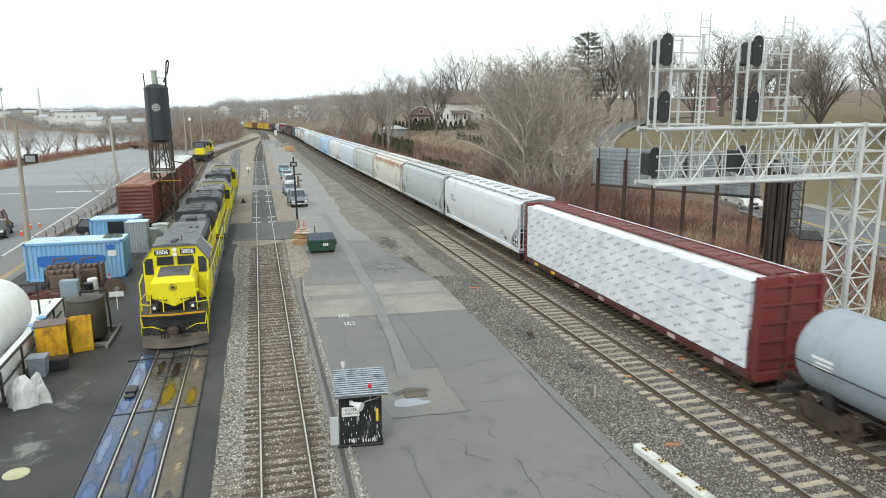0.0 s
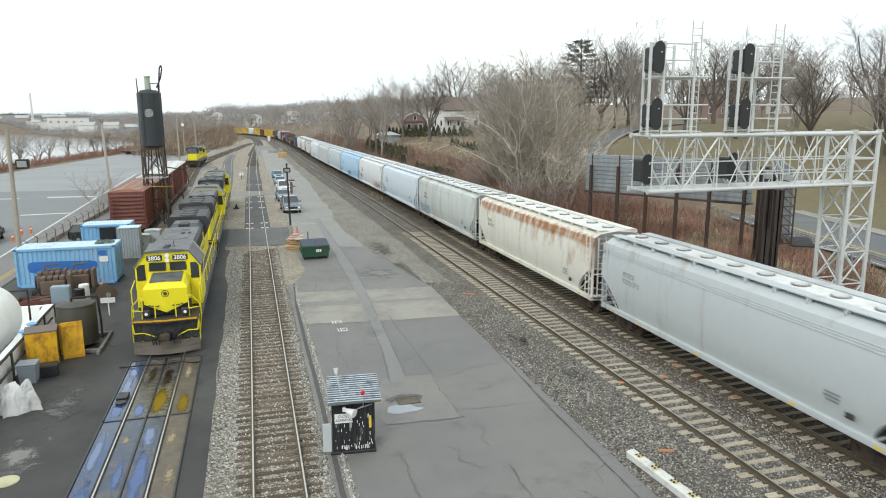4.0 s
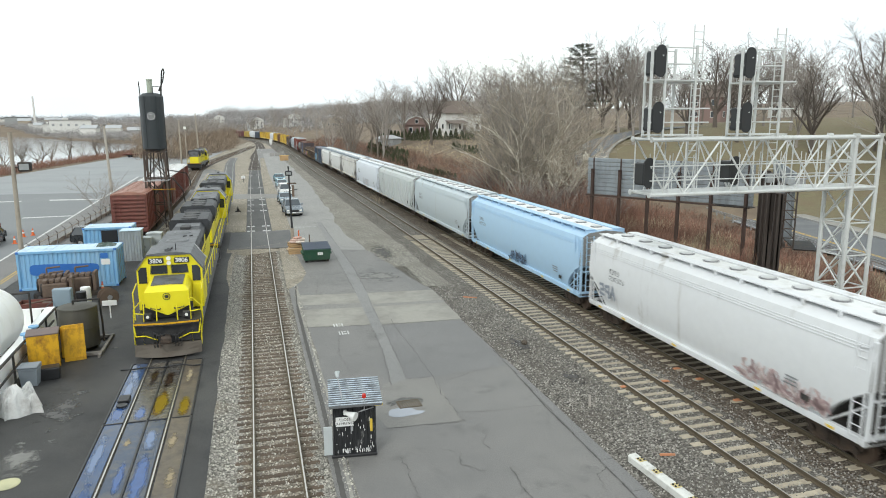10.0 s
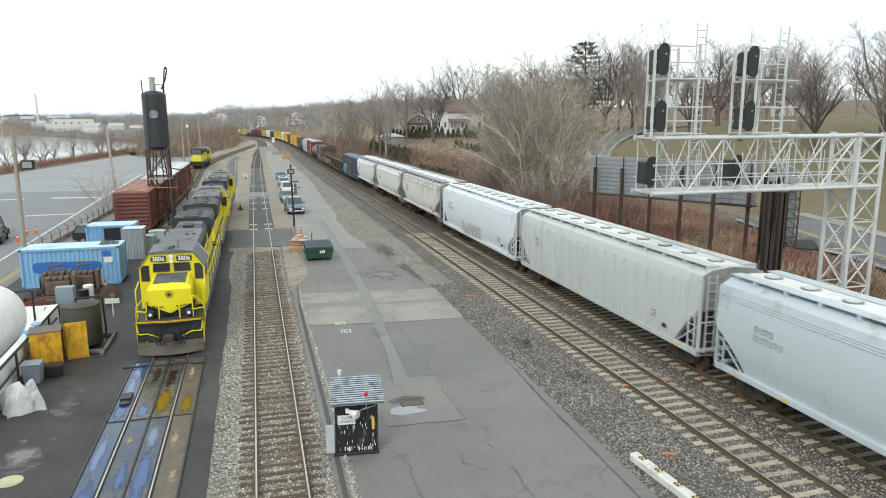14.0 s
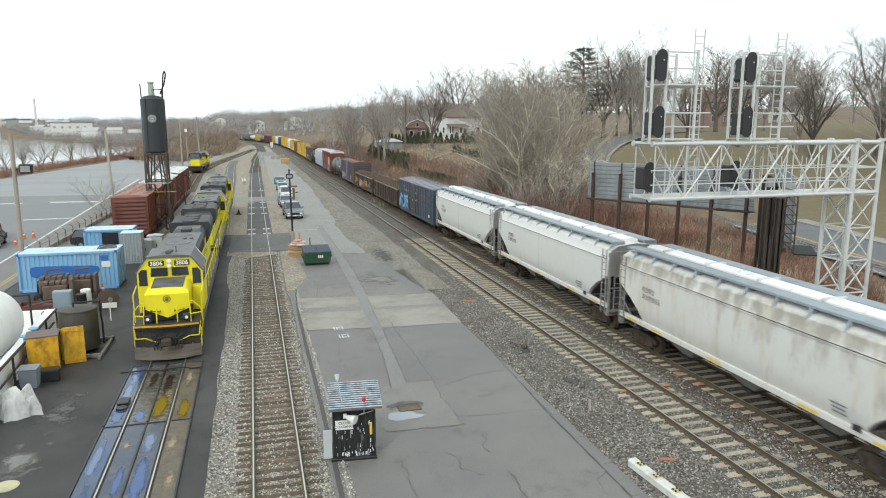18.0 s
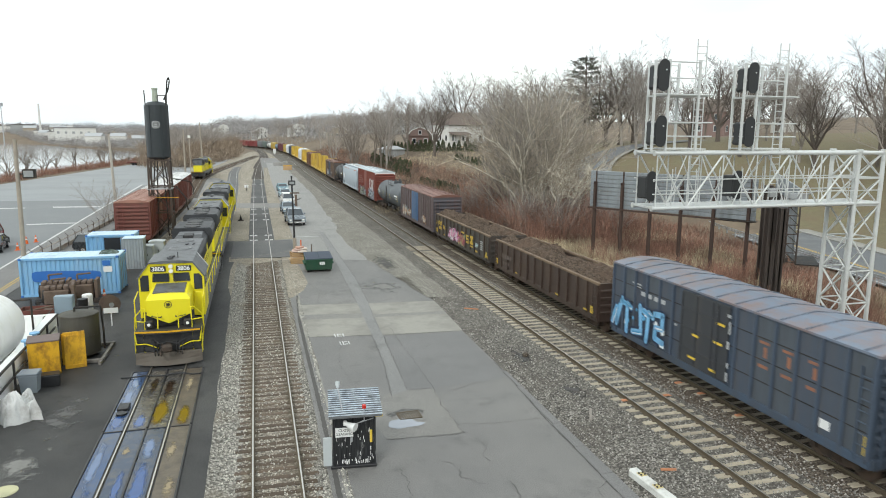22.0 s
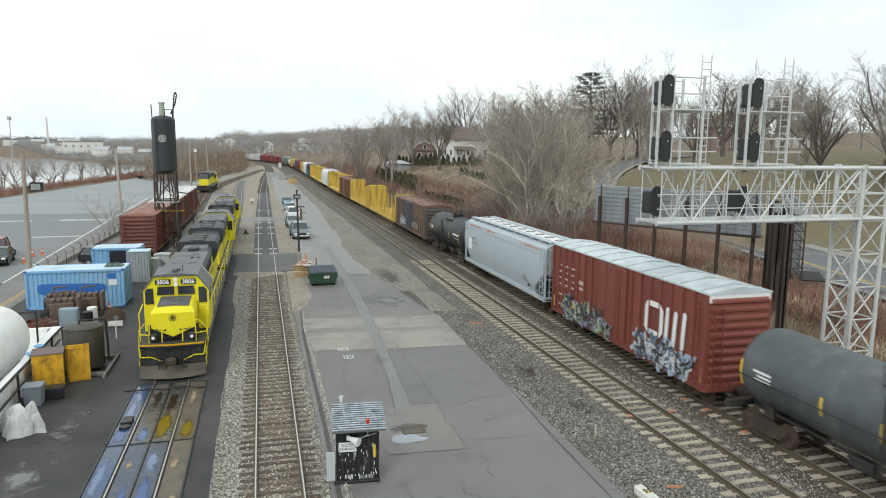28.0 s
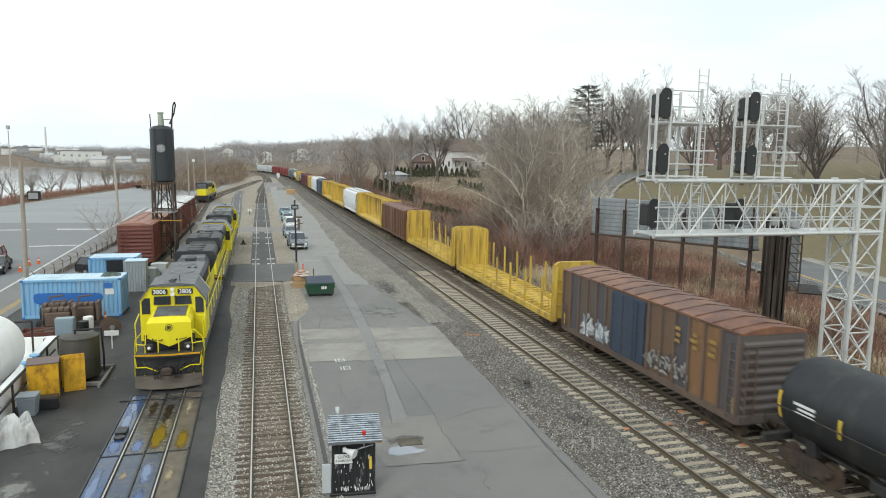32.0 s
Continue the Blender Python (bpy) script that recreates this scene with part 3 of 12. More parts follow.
def paint(key, color, dirt=(0.30, 0.27, 0.23), amount=0.3, streaks=0.12, rough=0.5, scale=0.45):
    """Weathered car paint, with grime that runs down."""
    if key not in PAINTS:
        PAINTS[key] = material(key + "_car_paint", color, rough, vary=0.07, scale=2.5, dirt=dirt, dirt_amount=amount, dirt_scale=scale * 2.2,
                               streaks=streaks, bump=0.03, bump_scale=20)
    return PAINTS[key]


def banded_paint(key, color, rust, dark):
    """Pale paint with a rusted or darker band along the roof edge and runs below it."""
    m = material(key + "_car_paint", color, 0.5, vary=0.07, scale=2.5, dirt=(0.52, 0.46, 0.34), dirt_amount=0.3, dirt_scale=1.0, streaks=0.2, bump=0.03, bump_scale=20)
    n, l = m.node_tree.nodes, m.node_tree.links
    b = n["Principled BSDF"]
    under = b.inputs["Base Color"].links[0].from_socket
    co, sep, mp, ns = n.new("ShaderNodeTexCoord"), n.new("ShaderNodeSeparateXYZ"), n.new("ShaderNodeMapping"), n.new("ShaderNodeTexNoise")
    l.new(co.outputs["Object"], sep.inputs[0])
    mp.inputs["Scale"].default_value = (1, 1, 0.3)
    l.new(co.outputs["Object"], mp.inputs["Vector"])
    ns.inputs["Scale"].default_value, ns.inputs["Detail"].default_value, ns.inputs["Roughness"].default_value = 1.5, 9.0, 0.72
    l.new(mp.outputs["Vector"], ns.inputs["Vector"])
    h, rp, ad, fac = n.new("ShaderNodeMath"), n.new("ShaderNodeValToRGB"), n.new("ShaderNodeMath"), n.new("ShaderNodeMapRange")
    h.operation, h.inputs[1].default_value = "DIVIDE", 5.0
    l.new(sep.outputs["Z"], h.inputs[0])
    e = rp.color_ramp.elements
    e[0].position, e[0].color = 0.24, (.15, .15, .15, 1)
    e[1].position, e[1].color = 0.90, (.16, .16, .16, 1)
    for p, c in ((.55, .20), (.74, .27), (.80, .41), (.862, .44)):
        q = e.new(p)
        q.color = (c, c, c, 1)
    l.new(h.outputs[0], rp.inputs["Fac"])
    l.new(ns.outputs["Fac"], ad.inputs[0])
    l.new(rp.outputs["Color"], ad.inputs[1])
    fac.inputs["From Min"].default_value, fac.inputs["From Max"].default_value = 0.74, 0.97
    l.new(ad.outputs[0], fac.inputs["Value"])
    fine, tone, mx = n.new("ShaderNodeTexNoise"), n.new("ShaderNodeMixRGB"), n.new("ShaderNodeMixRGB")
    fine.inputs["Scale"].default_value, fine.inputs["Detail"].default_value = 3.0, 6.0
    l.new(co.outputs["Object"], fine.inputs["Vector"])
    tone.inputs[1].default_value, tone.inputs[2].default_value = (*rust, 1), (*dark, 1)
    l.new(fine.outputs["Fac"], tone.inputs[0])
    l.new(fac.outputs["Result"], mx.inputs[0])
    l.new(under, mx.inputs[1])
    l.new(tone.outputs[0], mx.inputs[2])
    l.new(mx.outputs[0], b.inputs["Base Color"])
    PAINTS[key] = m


def wheel_data():
    m = Mesh()
    m.rod((-0.07, 0, 0), (0.07, 0, 0), 0.42, n=20)
    m.rod((-0.10, 0, 0), (-0.07, 0, 0), 0.455, n=20)
    m.rod((0.07, 0, 0), (0.13, 0, 0), 0.12, n=10)
    return m.data("wheel", WHEEL_STEEL, True)


def frame_data():
    m = Mesh()
    m.prism([(-1.15, 0.50), (-1.15, 0.66), (-0.55, 0.80), (0.55, 0.80), (1.15, 0.66), (1.15, 0.50), (0.9, 0.45), (0.45, 0.22), (-0.45, 0.22), (-0.9, 0.45)],
            "x", -0.08, 0.08)
    for y in (-0.89, 0.89):
        m.rod((-0.14, y, 0.455), (0.15, y, 0.455), 0.14, n=10)
    for y in (-0.18, 0, 0.18):
        m.rod((0.10, y, 0.30), (0.10, y, 0.62), 0.07, n=8)
    return m.data("side_frame", TRUCK_STEEL)


def bolster_data():
    m = Mesh()
    m.box(-1.0, -0.2, 0.42, 1.0, 0.2, 0.72, 0.04)
    for y in (-0.89, 0.89):
        m.rod((-0.72, y, 0.455), (0.72, y, 0.455), 0.085, n=8)
    return m.data("bolster", TRUCK_STEEL)


WHEEL, SIDE_FRAME, BOLSTER = wheel_data(), frame_data(), bolster_data()


def truck(car, y):
    t = part("truck", BOLSTER, TRUCK_STEEL, car, "rust-brown four-wheel truck", at=pose(0, y, 0))
    for sx in (-1, 1):
        part("side_frame", SIDE_FRAME, TRUCK_STEEL, t, at=pose(sx * 1.02, 0, 0, 0, 0, 0 if sx > 0 else 180))
        for dy in (-0.89, 0.89):
            part("wheel", WHEEL, WHEEL_STEEL, t, at=pose(sx * GAUGE / 2, dy, 0.42, 0, 0, 0 if sx > 0 else 180))


def coupler_data():
    m = Mesh()
    m.box(-0.09, -0.05, 0.76, 0.09, 0.62, 0.94, 0.03)
    m.box(-0.16, 0.50, 0.70, 0.17, 0.80, 1.0, 0.06)
    m.tube([(0.2, 0.1, 0.9), (0.26, 0.35, 0.62), (0.2, 0.7, 0.55)], 0.03)
    return m.data("coupler", TRUCK_STEEL)


COUPLER = coupler_data()


def running_gear(car, half, inset):
    for s in (-1, 1):
        truck(car, s * (half - inset))
        part("coupler", COUPLER, TRUCK_STEEL, car, at=pose(0, s * (half - 0.82), 0, 0, 0, 0 if s > 0 else 180))


LADDERS = {}


def ladder(car, x, y, z0, z1, mat, along_x=False, w=0.42):
    """Grab rungs between two stiles."""
    key = (round(z1 - z0, 1), mat.name, along_x)
    if key not in LADDERS:
        m = Mesh()
        h = z1 - z0
        a = w / 2
        for s in (-a, a):
            p = (s, 0) if along_x else (0, s)
            m.box(p[0] - .025, p[1] - .025, 0, p[0] + .025, p[1] + .025, h)
        k = 0.15
        while k < h:
            m.rod((-a, 0, k) if along_x else (0, -a, k), (a, 0, k) if along_x else (0, a, k), 0.018, n=5)
            k += 0.36
        LADDERS[key] = m.data("ladder", mat)
    part("ladder", LADDERS[key], mat, car, at=pose(x, y, z0))


def marks(car, rng, x, bars, mat, label="lettering that cannot be read", name="lettering"):
    """Rows of plain bars on a side at x: (y, z, width, height)."""
    m = Mesh()
    e = 0.006 if x > 0 else -0.006
    for y, z, w, h in bars:
        m.box(min(x, x + e), y, z, max(x, x + e), y + w, z + h)
    tagged(part(name, m, mat, car, label), kind="stuff")


GRAFFITI = {}


def graffiti_paint(key, color):
    if key not in GRAFFITI:
        GRAFFITI[key] = material(key + "_spray_paint", color, 0.55, vary=0.2, scale=4, bump=0)
    return GRAFFITI[key]


SWASHES = [[(.2, 0), (.15, 1), (.8, .9), (.75, .5), (.2, .45)], [(.1, 1), (.45, 0), (.6, .6), (.9, 0)], [(.85, .9), (.3, 1), (.1, .5), (.35, 0), (.9, .1)], [(.15, 0), (.2, 1), (.8, .1), (.85, 1)],
           [(.1, .1), (.8, .15), (.75, .5), (.2, .55), (.25, 1), (.9, .95)], [(.5, 0), (.45, 1), (.1, .9), (.95, 1)], [(.15, 1), (.1, .1), (.9, 0)], [(.1, 0), (.5, 1), (.9, 0), (.7, .4), (.3, .4)]]


def graffiti(car, side_x, y0, y1, z0, z1, colors, seed, n=0, wild=False):
    """Sprayed swashes: fat bent strokes in the second colour over wider ones in the first, with thin touches of the rest."""
    rng = random.Random(seed)
    sgn = 1 if side_x > 0 else -1
    h = z1 - z0
    cnt = n or max(3, round((y1 - y0) / (h * .72)))
    cell = (y1 - y0) / cnt
    shapes = []
    for i in range(cnt):
        lean, lift = rng.uniform(-.12, .12), rng.uniform(-.06, .06)
        shapes.append([(y0 + cell * (i + .5 + (u - .5) * 1.02 * -sgn + lean * (w - .5)) + rng.uniform(-.04, .04) * cell, z0 + h * min(1, max(0, .08 + .84 * w + lift))) for u, w in rng.choice(SWASHES)])
    fat = min(cell * .30, h * .2)
    for k, (key, col) in enumerate(colors):
        m = Mesh()
        lay = side_x + sgn * (0.006 + 0.004 * k)
        wide = fat * 1.75 if k == 0 and len(colors) > 1 else fat if k < 2 else fat * .3

        def stroke(pts, w):
            for (ya, za), (yb, zb) in zip(pts, pts[1:]):
                d = math.hypot(yb - ya, zb - za) or 1
                ny, nz = -(zb - za) / d * w / 2, (yb - ya) / d * w / 2
                m.add([(lay, ya + ny, za + nz), (lay, yb + ny, zb + nz), (lay, yb - ny, zb - nz), (lay, ya - ny, za - nz)], [(0, 1, 2, 3)])
            for ya, za in pts:
                m.add([(lay, ya + math.cos(q * .785) * w * .52, za + math.sin(q * .785) * w * .52) for q in range(8)], [tuple(range(8))])
        if wild:
            for _ in range(int((y1 - y0) / h * 11)):
                cy = rng.uniform(y0, y1)
                edge = .62 + .38 * noise.noise((cy * 1.1, seed, k))
                cz = z0 + h * edge * rng.random() ** .8
                a, ln = rng.choice((.3, 1.2, 1.9, 2.6)) + rng.uniform(-.3, .3), h * rng.uniform(.08, .3)
                bend = (cy + math.cos(a) * ln, min(z1, max(z0, cz + math.sin(a) * ln)))
                a += rng.uniform(-1.6, 1.6)
                stroke([(cy, cz), bend, (bend[0] + math.cos(a) * ln, min(z1, max(z0, bend[1] + math.sin(a) * ln)))], h * rng.uniform(.05, .15) * (1.6 if k == 0 else 1.1 if k < 3 else .6))
        for pts in () if wild else shapes:
            if k < 2:
                stroke(pts, wide)
            else:
                i = rng.randrange(len(pts) - 1)
                off = rng.uniform(-.25, .25) * fat
                stroke([(pts[i][0] + off, pts[i][1] + off), (pts[i + 1][0] + off, pts[i + 1][1] + off)], wide)
                cy, cz, r = rng.uniform(y0, y1), z0 + h * rng.uniform(.05, .9), h * rng.uniform(.05, .13)
                m.add([(lay - sgn * .0034 * k, cy + math.cos(q * .6283) * r * rng.uniform(.7, 1.3), cz + math.sin(q * .6283) * r * rng.uniform(.7, 1.3)) for q in range(10)], [tuple(range(10))])
        tagged(part("graffiti", quick("graffiti", m.v, m.f, graffiti_paint(key, col)), None, car, "sprayed graffiti in bent strokes"), kind="stuff")


ROOF_PALE = material("pale_metal_roof", (0.60, 0.61, 0.61), 0.55, 0.1, vary=0.12, scale=3, dirt=(0.36, 0.35, 0.33), dirt_amount=0.4, dirt_scale=0.9, bump=0.03)
END_GRIME = material("grimy_end_sheet", (0.27, 0.265, 0.255), 0.8, vary=0.3, scale=2, dirt=(0.13, 0.12, 0.11), dirt_amount=0.5, dirt_scale=1.2, streaks=0.3, bump=0.04)
# Grime plus the shade under the hopper ends, both put into one dark colour.
SLOPE_DARK = material("shaded_grimy_slope_sheet", (0.055, 0.052, 0.05), 0.85, vary=0.35, scale=3, dirt=(0.14, 0.125, 0.11), dirt_amount=0.4, bump=0.05)
ROOF_WHITE = material("white_roof_paint", (0.72, 0.725, 0.72), 0.6, vary=0.08, scale=3, dirt=(0.5, 0.49, 0.46), dirt_amount=0.35, dirt_scale=1.2, bump=0.03)
HATCH_DARK = material("grey_hatch_coaming", (0.20, 0.20, 0.205), 0.8, vary=0.25, scale=4, bump=0)


FADED_ORANGE = material("faded_orange_paint", (0.33, 0.14, 0.08), 0.75, vary=0.25, scale=5, dirt=(0.12, 0.09, 0.09), dirt_amount=0.5, dirt_scale=2, bump=0)
FADED_YELLOW = material("faded_yellow_paint", (0.36, 0.235, 0.06), 0.75, vary=0.25, scale=5, dirt=(0.14, 0.09, 0.06), dirt_amount=0.5, dirt_scale=2, bump=0)


def hopper(name_label, length, color_key, color, rib=False, dirt=(0.33, 0.30, 0.26), amount=0.25, height=4.68, trough=False, gap_color=None, seed=1, bays=4,
           grey_deck=False, group="covered hoppers of the train", stripe=True, scale=0.45):
    """A covered grain or pellet hopper: lofted body with sloping ends, hatches, sills, bays, ladders and trucks."""
    car = thing("covered_hopper", Matrix.Identity(4), name_label, "freight car", group)
    rng = random.Random(seed)
    mat = paint(color_key, color, dirt, amount, scale=scale)
    half = length / 2
    e = half - 0.62
    flat = rib
    prof = ([(1.52, 1.12), (1.56, 1.9), (1.56, 2.8), (1.56, 3.6), (1.53, 4.0), (1.42, height - .3), (1.0, height - .10), (0, height)] if flat else
            [(1.40, 1.12), (1.55, 1.7), (1.61, 2.4), (1.60, 3.1), (1.55, 3.75), (1.42, height - .35), (1.05, height - .12), (0, height)])

    base, cut = (1.5, 2.1) if trough else (1.12, 1.6)
    if trough:
        prof = [(1.44, base), (1.55, 1.75), (1.585, 2.4), (1.585, 3.3), (1.565, 3.9), (1.53, 3.93), (1.42, height - .32), (1.05, height - .12), (0, height)]

    def low(y):
        d = max(0.0, e - abs(y))
        return base if d > cut else base + (1.5 if trough else 1.55 if not flat else 1.8) * (1 - d / cut) ** (.62 if not flat else .9)

    def ring(y):
        zb = low(y)
        pts = []
        for k, (x, z) in enumerate(prof):
            if z < zb:
                nxt = next(j for j in range(k, len(prof)) if prof[j][1] >= zb)
                (xa, za), (xb, zz) = prof[nxt - 1], prof[nxt]
                t = (zb - za) / (zz - za)
                pts.append((xa + (xb - xa) * t, zb + 0.0005 * k))
            else:
                pts.append((x, z))
        return [(x, y, z) for x, z in pts] + [(-x, y, z) for x, z in reversed(pts[:-1])]
    ends = [q * cut / 1.6 for q in (0, .25, .55, .85, 1.1, 1.3, 1.45, 1.55, 1.61)]
    ys_ = [-e + q for q in ends] + [-e * .4, 0, e * .4] + [e - q for q in reversed(ends)]
    body = Mesh().loft([ring(y) for y in ys_])
    part("body", body, mat, car, smooth=True)
    if rib:
        k = -e + 0.75
        while k < e - 0.6:
            for s in (-1, 1):
                part("side_post", Mesh().box(s * 1.555, k - .045, max(1.15, low(k) + .05), s * 1.645, k + .045, 4.0, .015), mat, car)
            k += 1.02
    elif stripe:
        for s in (-1, 1):
            m = Mesh()
            for z in (3.86, 3.95, 4.04):
                xx = s * (1.553 - (z - 3.75) * .23)
                m.box(xx - .02, -e + .12, z - .022, xx + .02, e - .12, z + .022)
            part("side_bead", m, mat, car)
    if trough:
        for s in (-1, 1):
            part("side_seam", Mesh().box(s * 1.566 - .012, -e + .05, 3.885, s * 1.566 + .012, e - .05, 3.915), SLOPE_DARK, car, "dark seam along the top of the side")
            part("side_bead", Mesh().box(s * 1.575 - .018, -e + .05, 3.82, s * 1.575 + .018, e - .05, 3.885, .008), mat, car)
    for s in (-1, 1):
        sill = Mesh().box(s * 1.46 - .09, -half + .62, base - .19, s * 1.46 + .09, half - .62, base + .05, .02)
        part("side_sill", sill, mat, car)
    # ends: grimy end sheets, dark slope sheets, sill, posts, platform and ladders
    for s in (-1, 1):
        out = [(x * .97, z - .02) for x, _, z in ring(e)]
        part("end_sheet", Mesh().prism([(x, max(z, low(e) + .02)) for x, z in out], "y", min(s * e, s * (e + .012)), max(s * e, s * (e + .012))), END_GRIME, car, "grimy end sheet of the car")
    for s in (-1, 1):
        ys2 = [e - cut + .04 + (cut - .14) * q / 8 for q in range(9)]
        # Deck and slope sheet are coloured dark for the shade below the slope.
        part("end_deck", Mesh().box(-1.36, min(s * (e - 1.7), s * (e + .1)), 1.0, 1.36, max(s * (e - 1.7), s * (e + .1)), 1.06).box(-.3, min(s * (e - 1.7), s * (e - .2)), 1.06, .3, max(s * (e - 1.7), s * (e - .2)), 1.75, .04), SLOPE_DARK, car, "deck with the air gear under the slope, shade in its dark colour")
        part("slope_sheet", Mesh().prism([(s * q, low(q) - .03) for q in ys2] + [(s * q, low(q) - .07) for q in reversed(ys2)], "x", -1.36, 1.36), SLOPE_DARK, car, "grimy underside of the end slope, its shade put into the colour")
    for s in (-1, 1):
        m = Mesh()
        y = s * (half - .62)
        m.box(-1.5, min(y, y - s * .2), .88, 1.5, max(y, y - s * .2), 1.17, .02)
        for x in (-1.45, 1.45):
            m.box(x - .06, y - .07, 1.1, x + .06, y + .07, height - .45, .01)
            m.beam((x, y - s * 1.5, 1.15), (x * .98, y - s * .1, 2.2), .05, .05)
        m.box(-1.45, y - .03, 2.32, 1.45, y + .03, 2.38)
        part("end_frame", m, END_GRIME if trough else mat, car)
        dk = Mesh().box(-1.25, s * (half - .95) - .35, height - .42, 1.25, s * (half - .95) + .35, height - .36)
        part("end_platform", dk, GALV if not gap_color else mat, car)
        for x in (-1.58, 1.58):
            ladder(car, x, s * (half - .95), 1.0, height - .3, END_GRIME if trough else mat)
        ladder(car, 0.95 * s, s * (half - .57), 1.0, height - .3, END_GRIME if trough else mat, True)
        part("brake_wheel" if s > 0 else "placard_board", Mesh().rod((-.5, y + s * .12, 2.0), (-.5, y + s * .16, 2.0), .26, n=14) if s > 0 else
             Mesh().box(-.6, y + s * .06, 1.5, -.2, y + s * .1, 1.9), STEEL_DARK, car)
    # roof: hatches and running boards
    if trough:
        n = 5
        seg = (2 * e - .9) / n
        for k in range(n):
            y0 = -e + .45 + k * seg
            hc = part("hatch_cover", Mesh().prism([(-.44, height - .03), (-.42, height + .13), (-.2, height + .2), (.2, height + .2), (.42, height + .13), (.44, height - .03)], "y", y0 + .04, y0 + seg - .04),
                      paint("hatch_white", (0.80, 0.80, 0.79), amount=0.1), car, "long white roof hatch")
            part("hatch_latch", Mesh().box(-.5, y0 + seg * .5 - .06, height + .06, .5, y0 + seg * .5 + .06, height + .225, .02), ROOF_PALE, hc)
    else:
        n = 10
        hd = Mesh()
        hd.rod((0, 0, .05), (0, 0, .08), .27, n=18)
        hd.rod((0, 0, .08), (0, 0, .11), .25, .14, n=18)
        hdd = hd.data("hatch_cover", ROOF_PALE, True)
        coam = Mesh().rod((0, 0, -.02), (0, 0, .05), .33, n=18).data("hatch_coaming", HATCH_DARK, True)
        part("roof_strip", Mesh().prism([(-.58, height - .10), (-.58, height + .012), (0, height + .03), (.58, height + .012), (.58, height - .10)], "y", -e + .25, e - .25), ROOF_WHITE, car, "white-painted roof strip")
        for k in range(n):
            hp = part("hatch_coaming", coam, HATCH_DARK, car, at=pose(0, -e + 1.1 + k * (2 * e - 2.2) / (n - 1), height + .02))
            part("hatch_cover", hdd, ROOF_PALE, hp)
    deck = BOARD_GREY if grey_deck else mat
    for s in (-1, 1):
        m = Mesh()
        mid, wide = (.92, .34) if trough else (.86, .26)
        m.box(s * mid - wide, -half + .7, height + .02, s * mid + wide, half - .7, height + (.11 if trough else .06))
        k = -half + .8
        while k < half - .7:
            m.box(s * mid - .3, k - .05, height - .16, s * mid + .40, k + .05, height + .02)
            if trough:
                m.beam((s * 1.24, k, height), (s * 1.43, k, height - .36), .09, .06)
            k += 1.55
        part("running_board", m, deck, car)
    for y in (-half + 1.9, -half * .45, half * .1, half * .55, half - 1.9):
        part("reflector", Mesh().box(-1.556, y - (.45 if trough else .16), base - .14, -1.548, y + (.45 if trough else .16), base - .05), YELLOW_MARK, car, "yellow reflector strip on the sill")
    # bays
    nb = bays
    seg = (2 * e - 4.4) / nb
    for k in range(nb):
        yc = -e + 2.2 + seg * (k + .5)
        r1 = [(x, yc + q * seg * .46, base + .02) for x, q in ((-1.25, -1), (1.25, -1), (1.25, 1), (-1.25, 1))]
        r0 = [(-.45, yc - .28, .42), (.45, yc - .28, .42), (.45, yc + .28, .42), (-.45, yc + .28, .42)]
        b = part("outlet_bay", Mesh().loft([r0, r1]), END_GRIME if trough else mat, car)
        part("outlet_gate", Mesh().box(-.6, yc - .3, .32, .6, yc + .3, .44, .02), CAR_BLACK, b)
    running_gear(car, half, 2.15)
    side = -1.615 if not rib else -1.57
    marks(car, rng, side, [(-(half - 2.75), 1.5, .34, .2)], CAR_BLACK, "small black stencil panel", "stencil_panel")
    marks(car, rng, side, [(-(half - 3.3) + rng.uniform(0, .1), 2.05 - .13 * q, rng.uniform(.5, .75), .05) for q in range(3)], DARK_MARK)
    letters, y = [], half - 2.8
    for z, cnt in ((3.02, 4), (2.68, 6)):
        for q in range(cnt):
            y0 = y - .25 * q
            letters += [(y0 - .15, z, .035, .24), (y0 - .03, z + .1 * (q % 2), .035, .24 - .1 * (q % 2)), (y0 - .15, z + .205 * ((q + 1) % 2), .15, .035)]
    marks(car, rng, -1.606 if not rib else -1.57, letters, DARK_MARK, "dark stencilled letters drawn as plain bars")
    return car


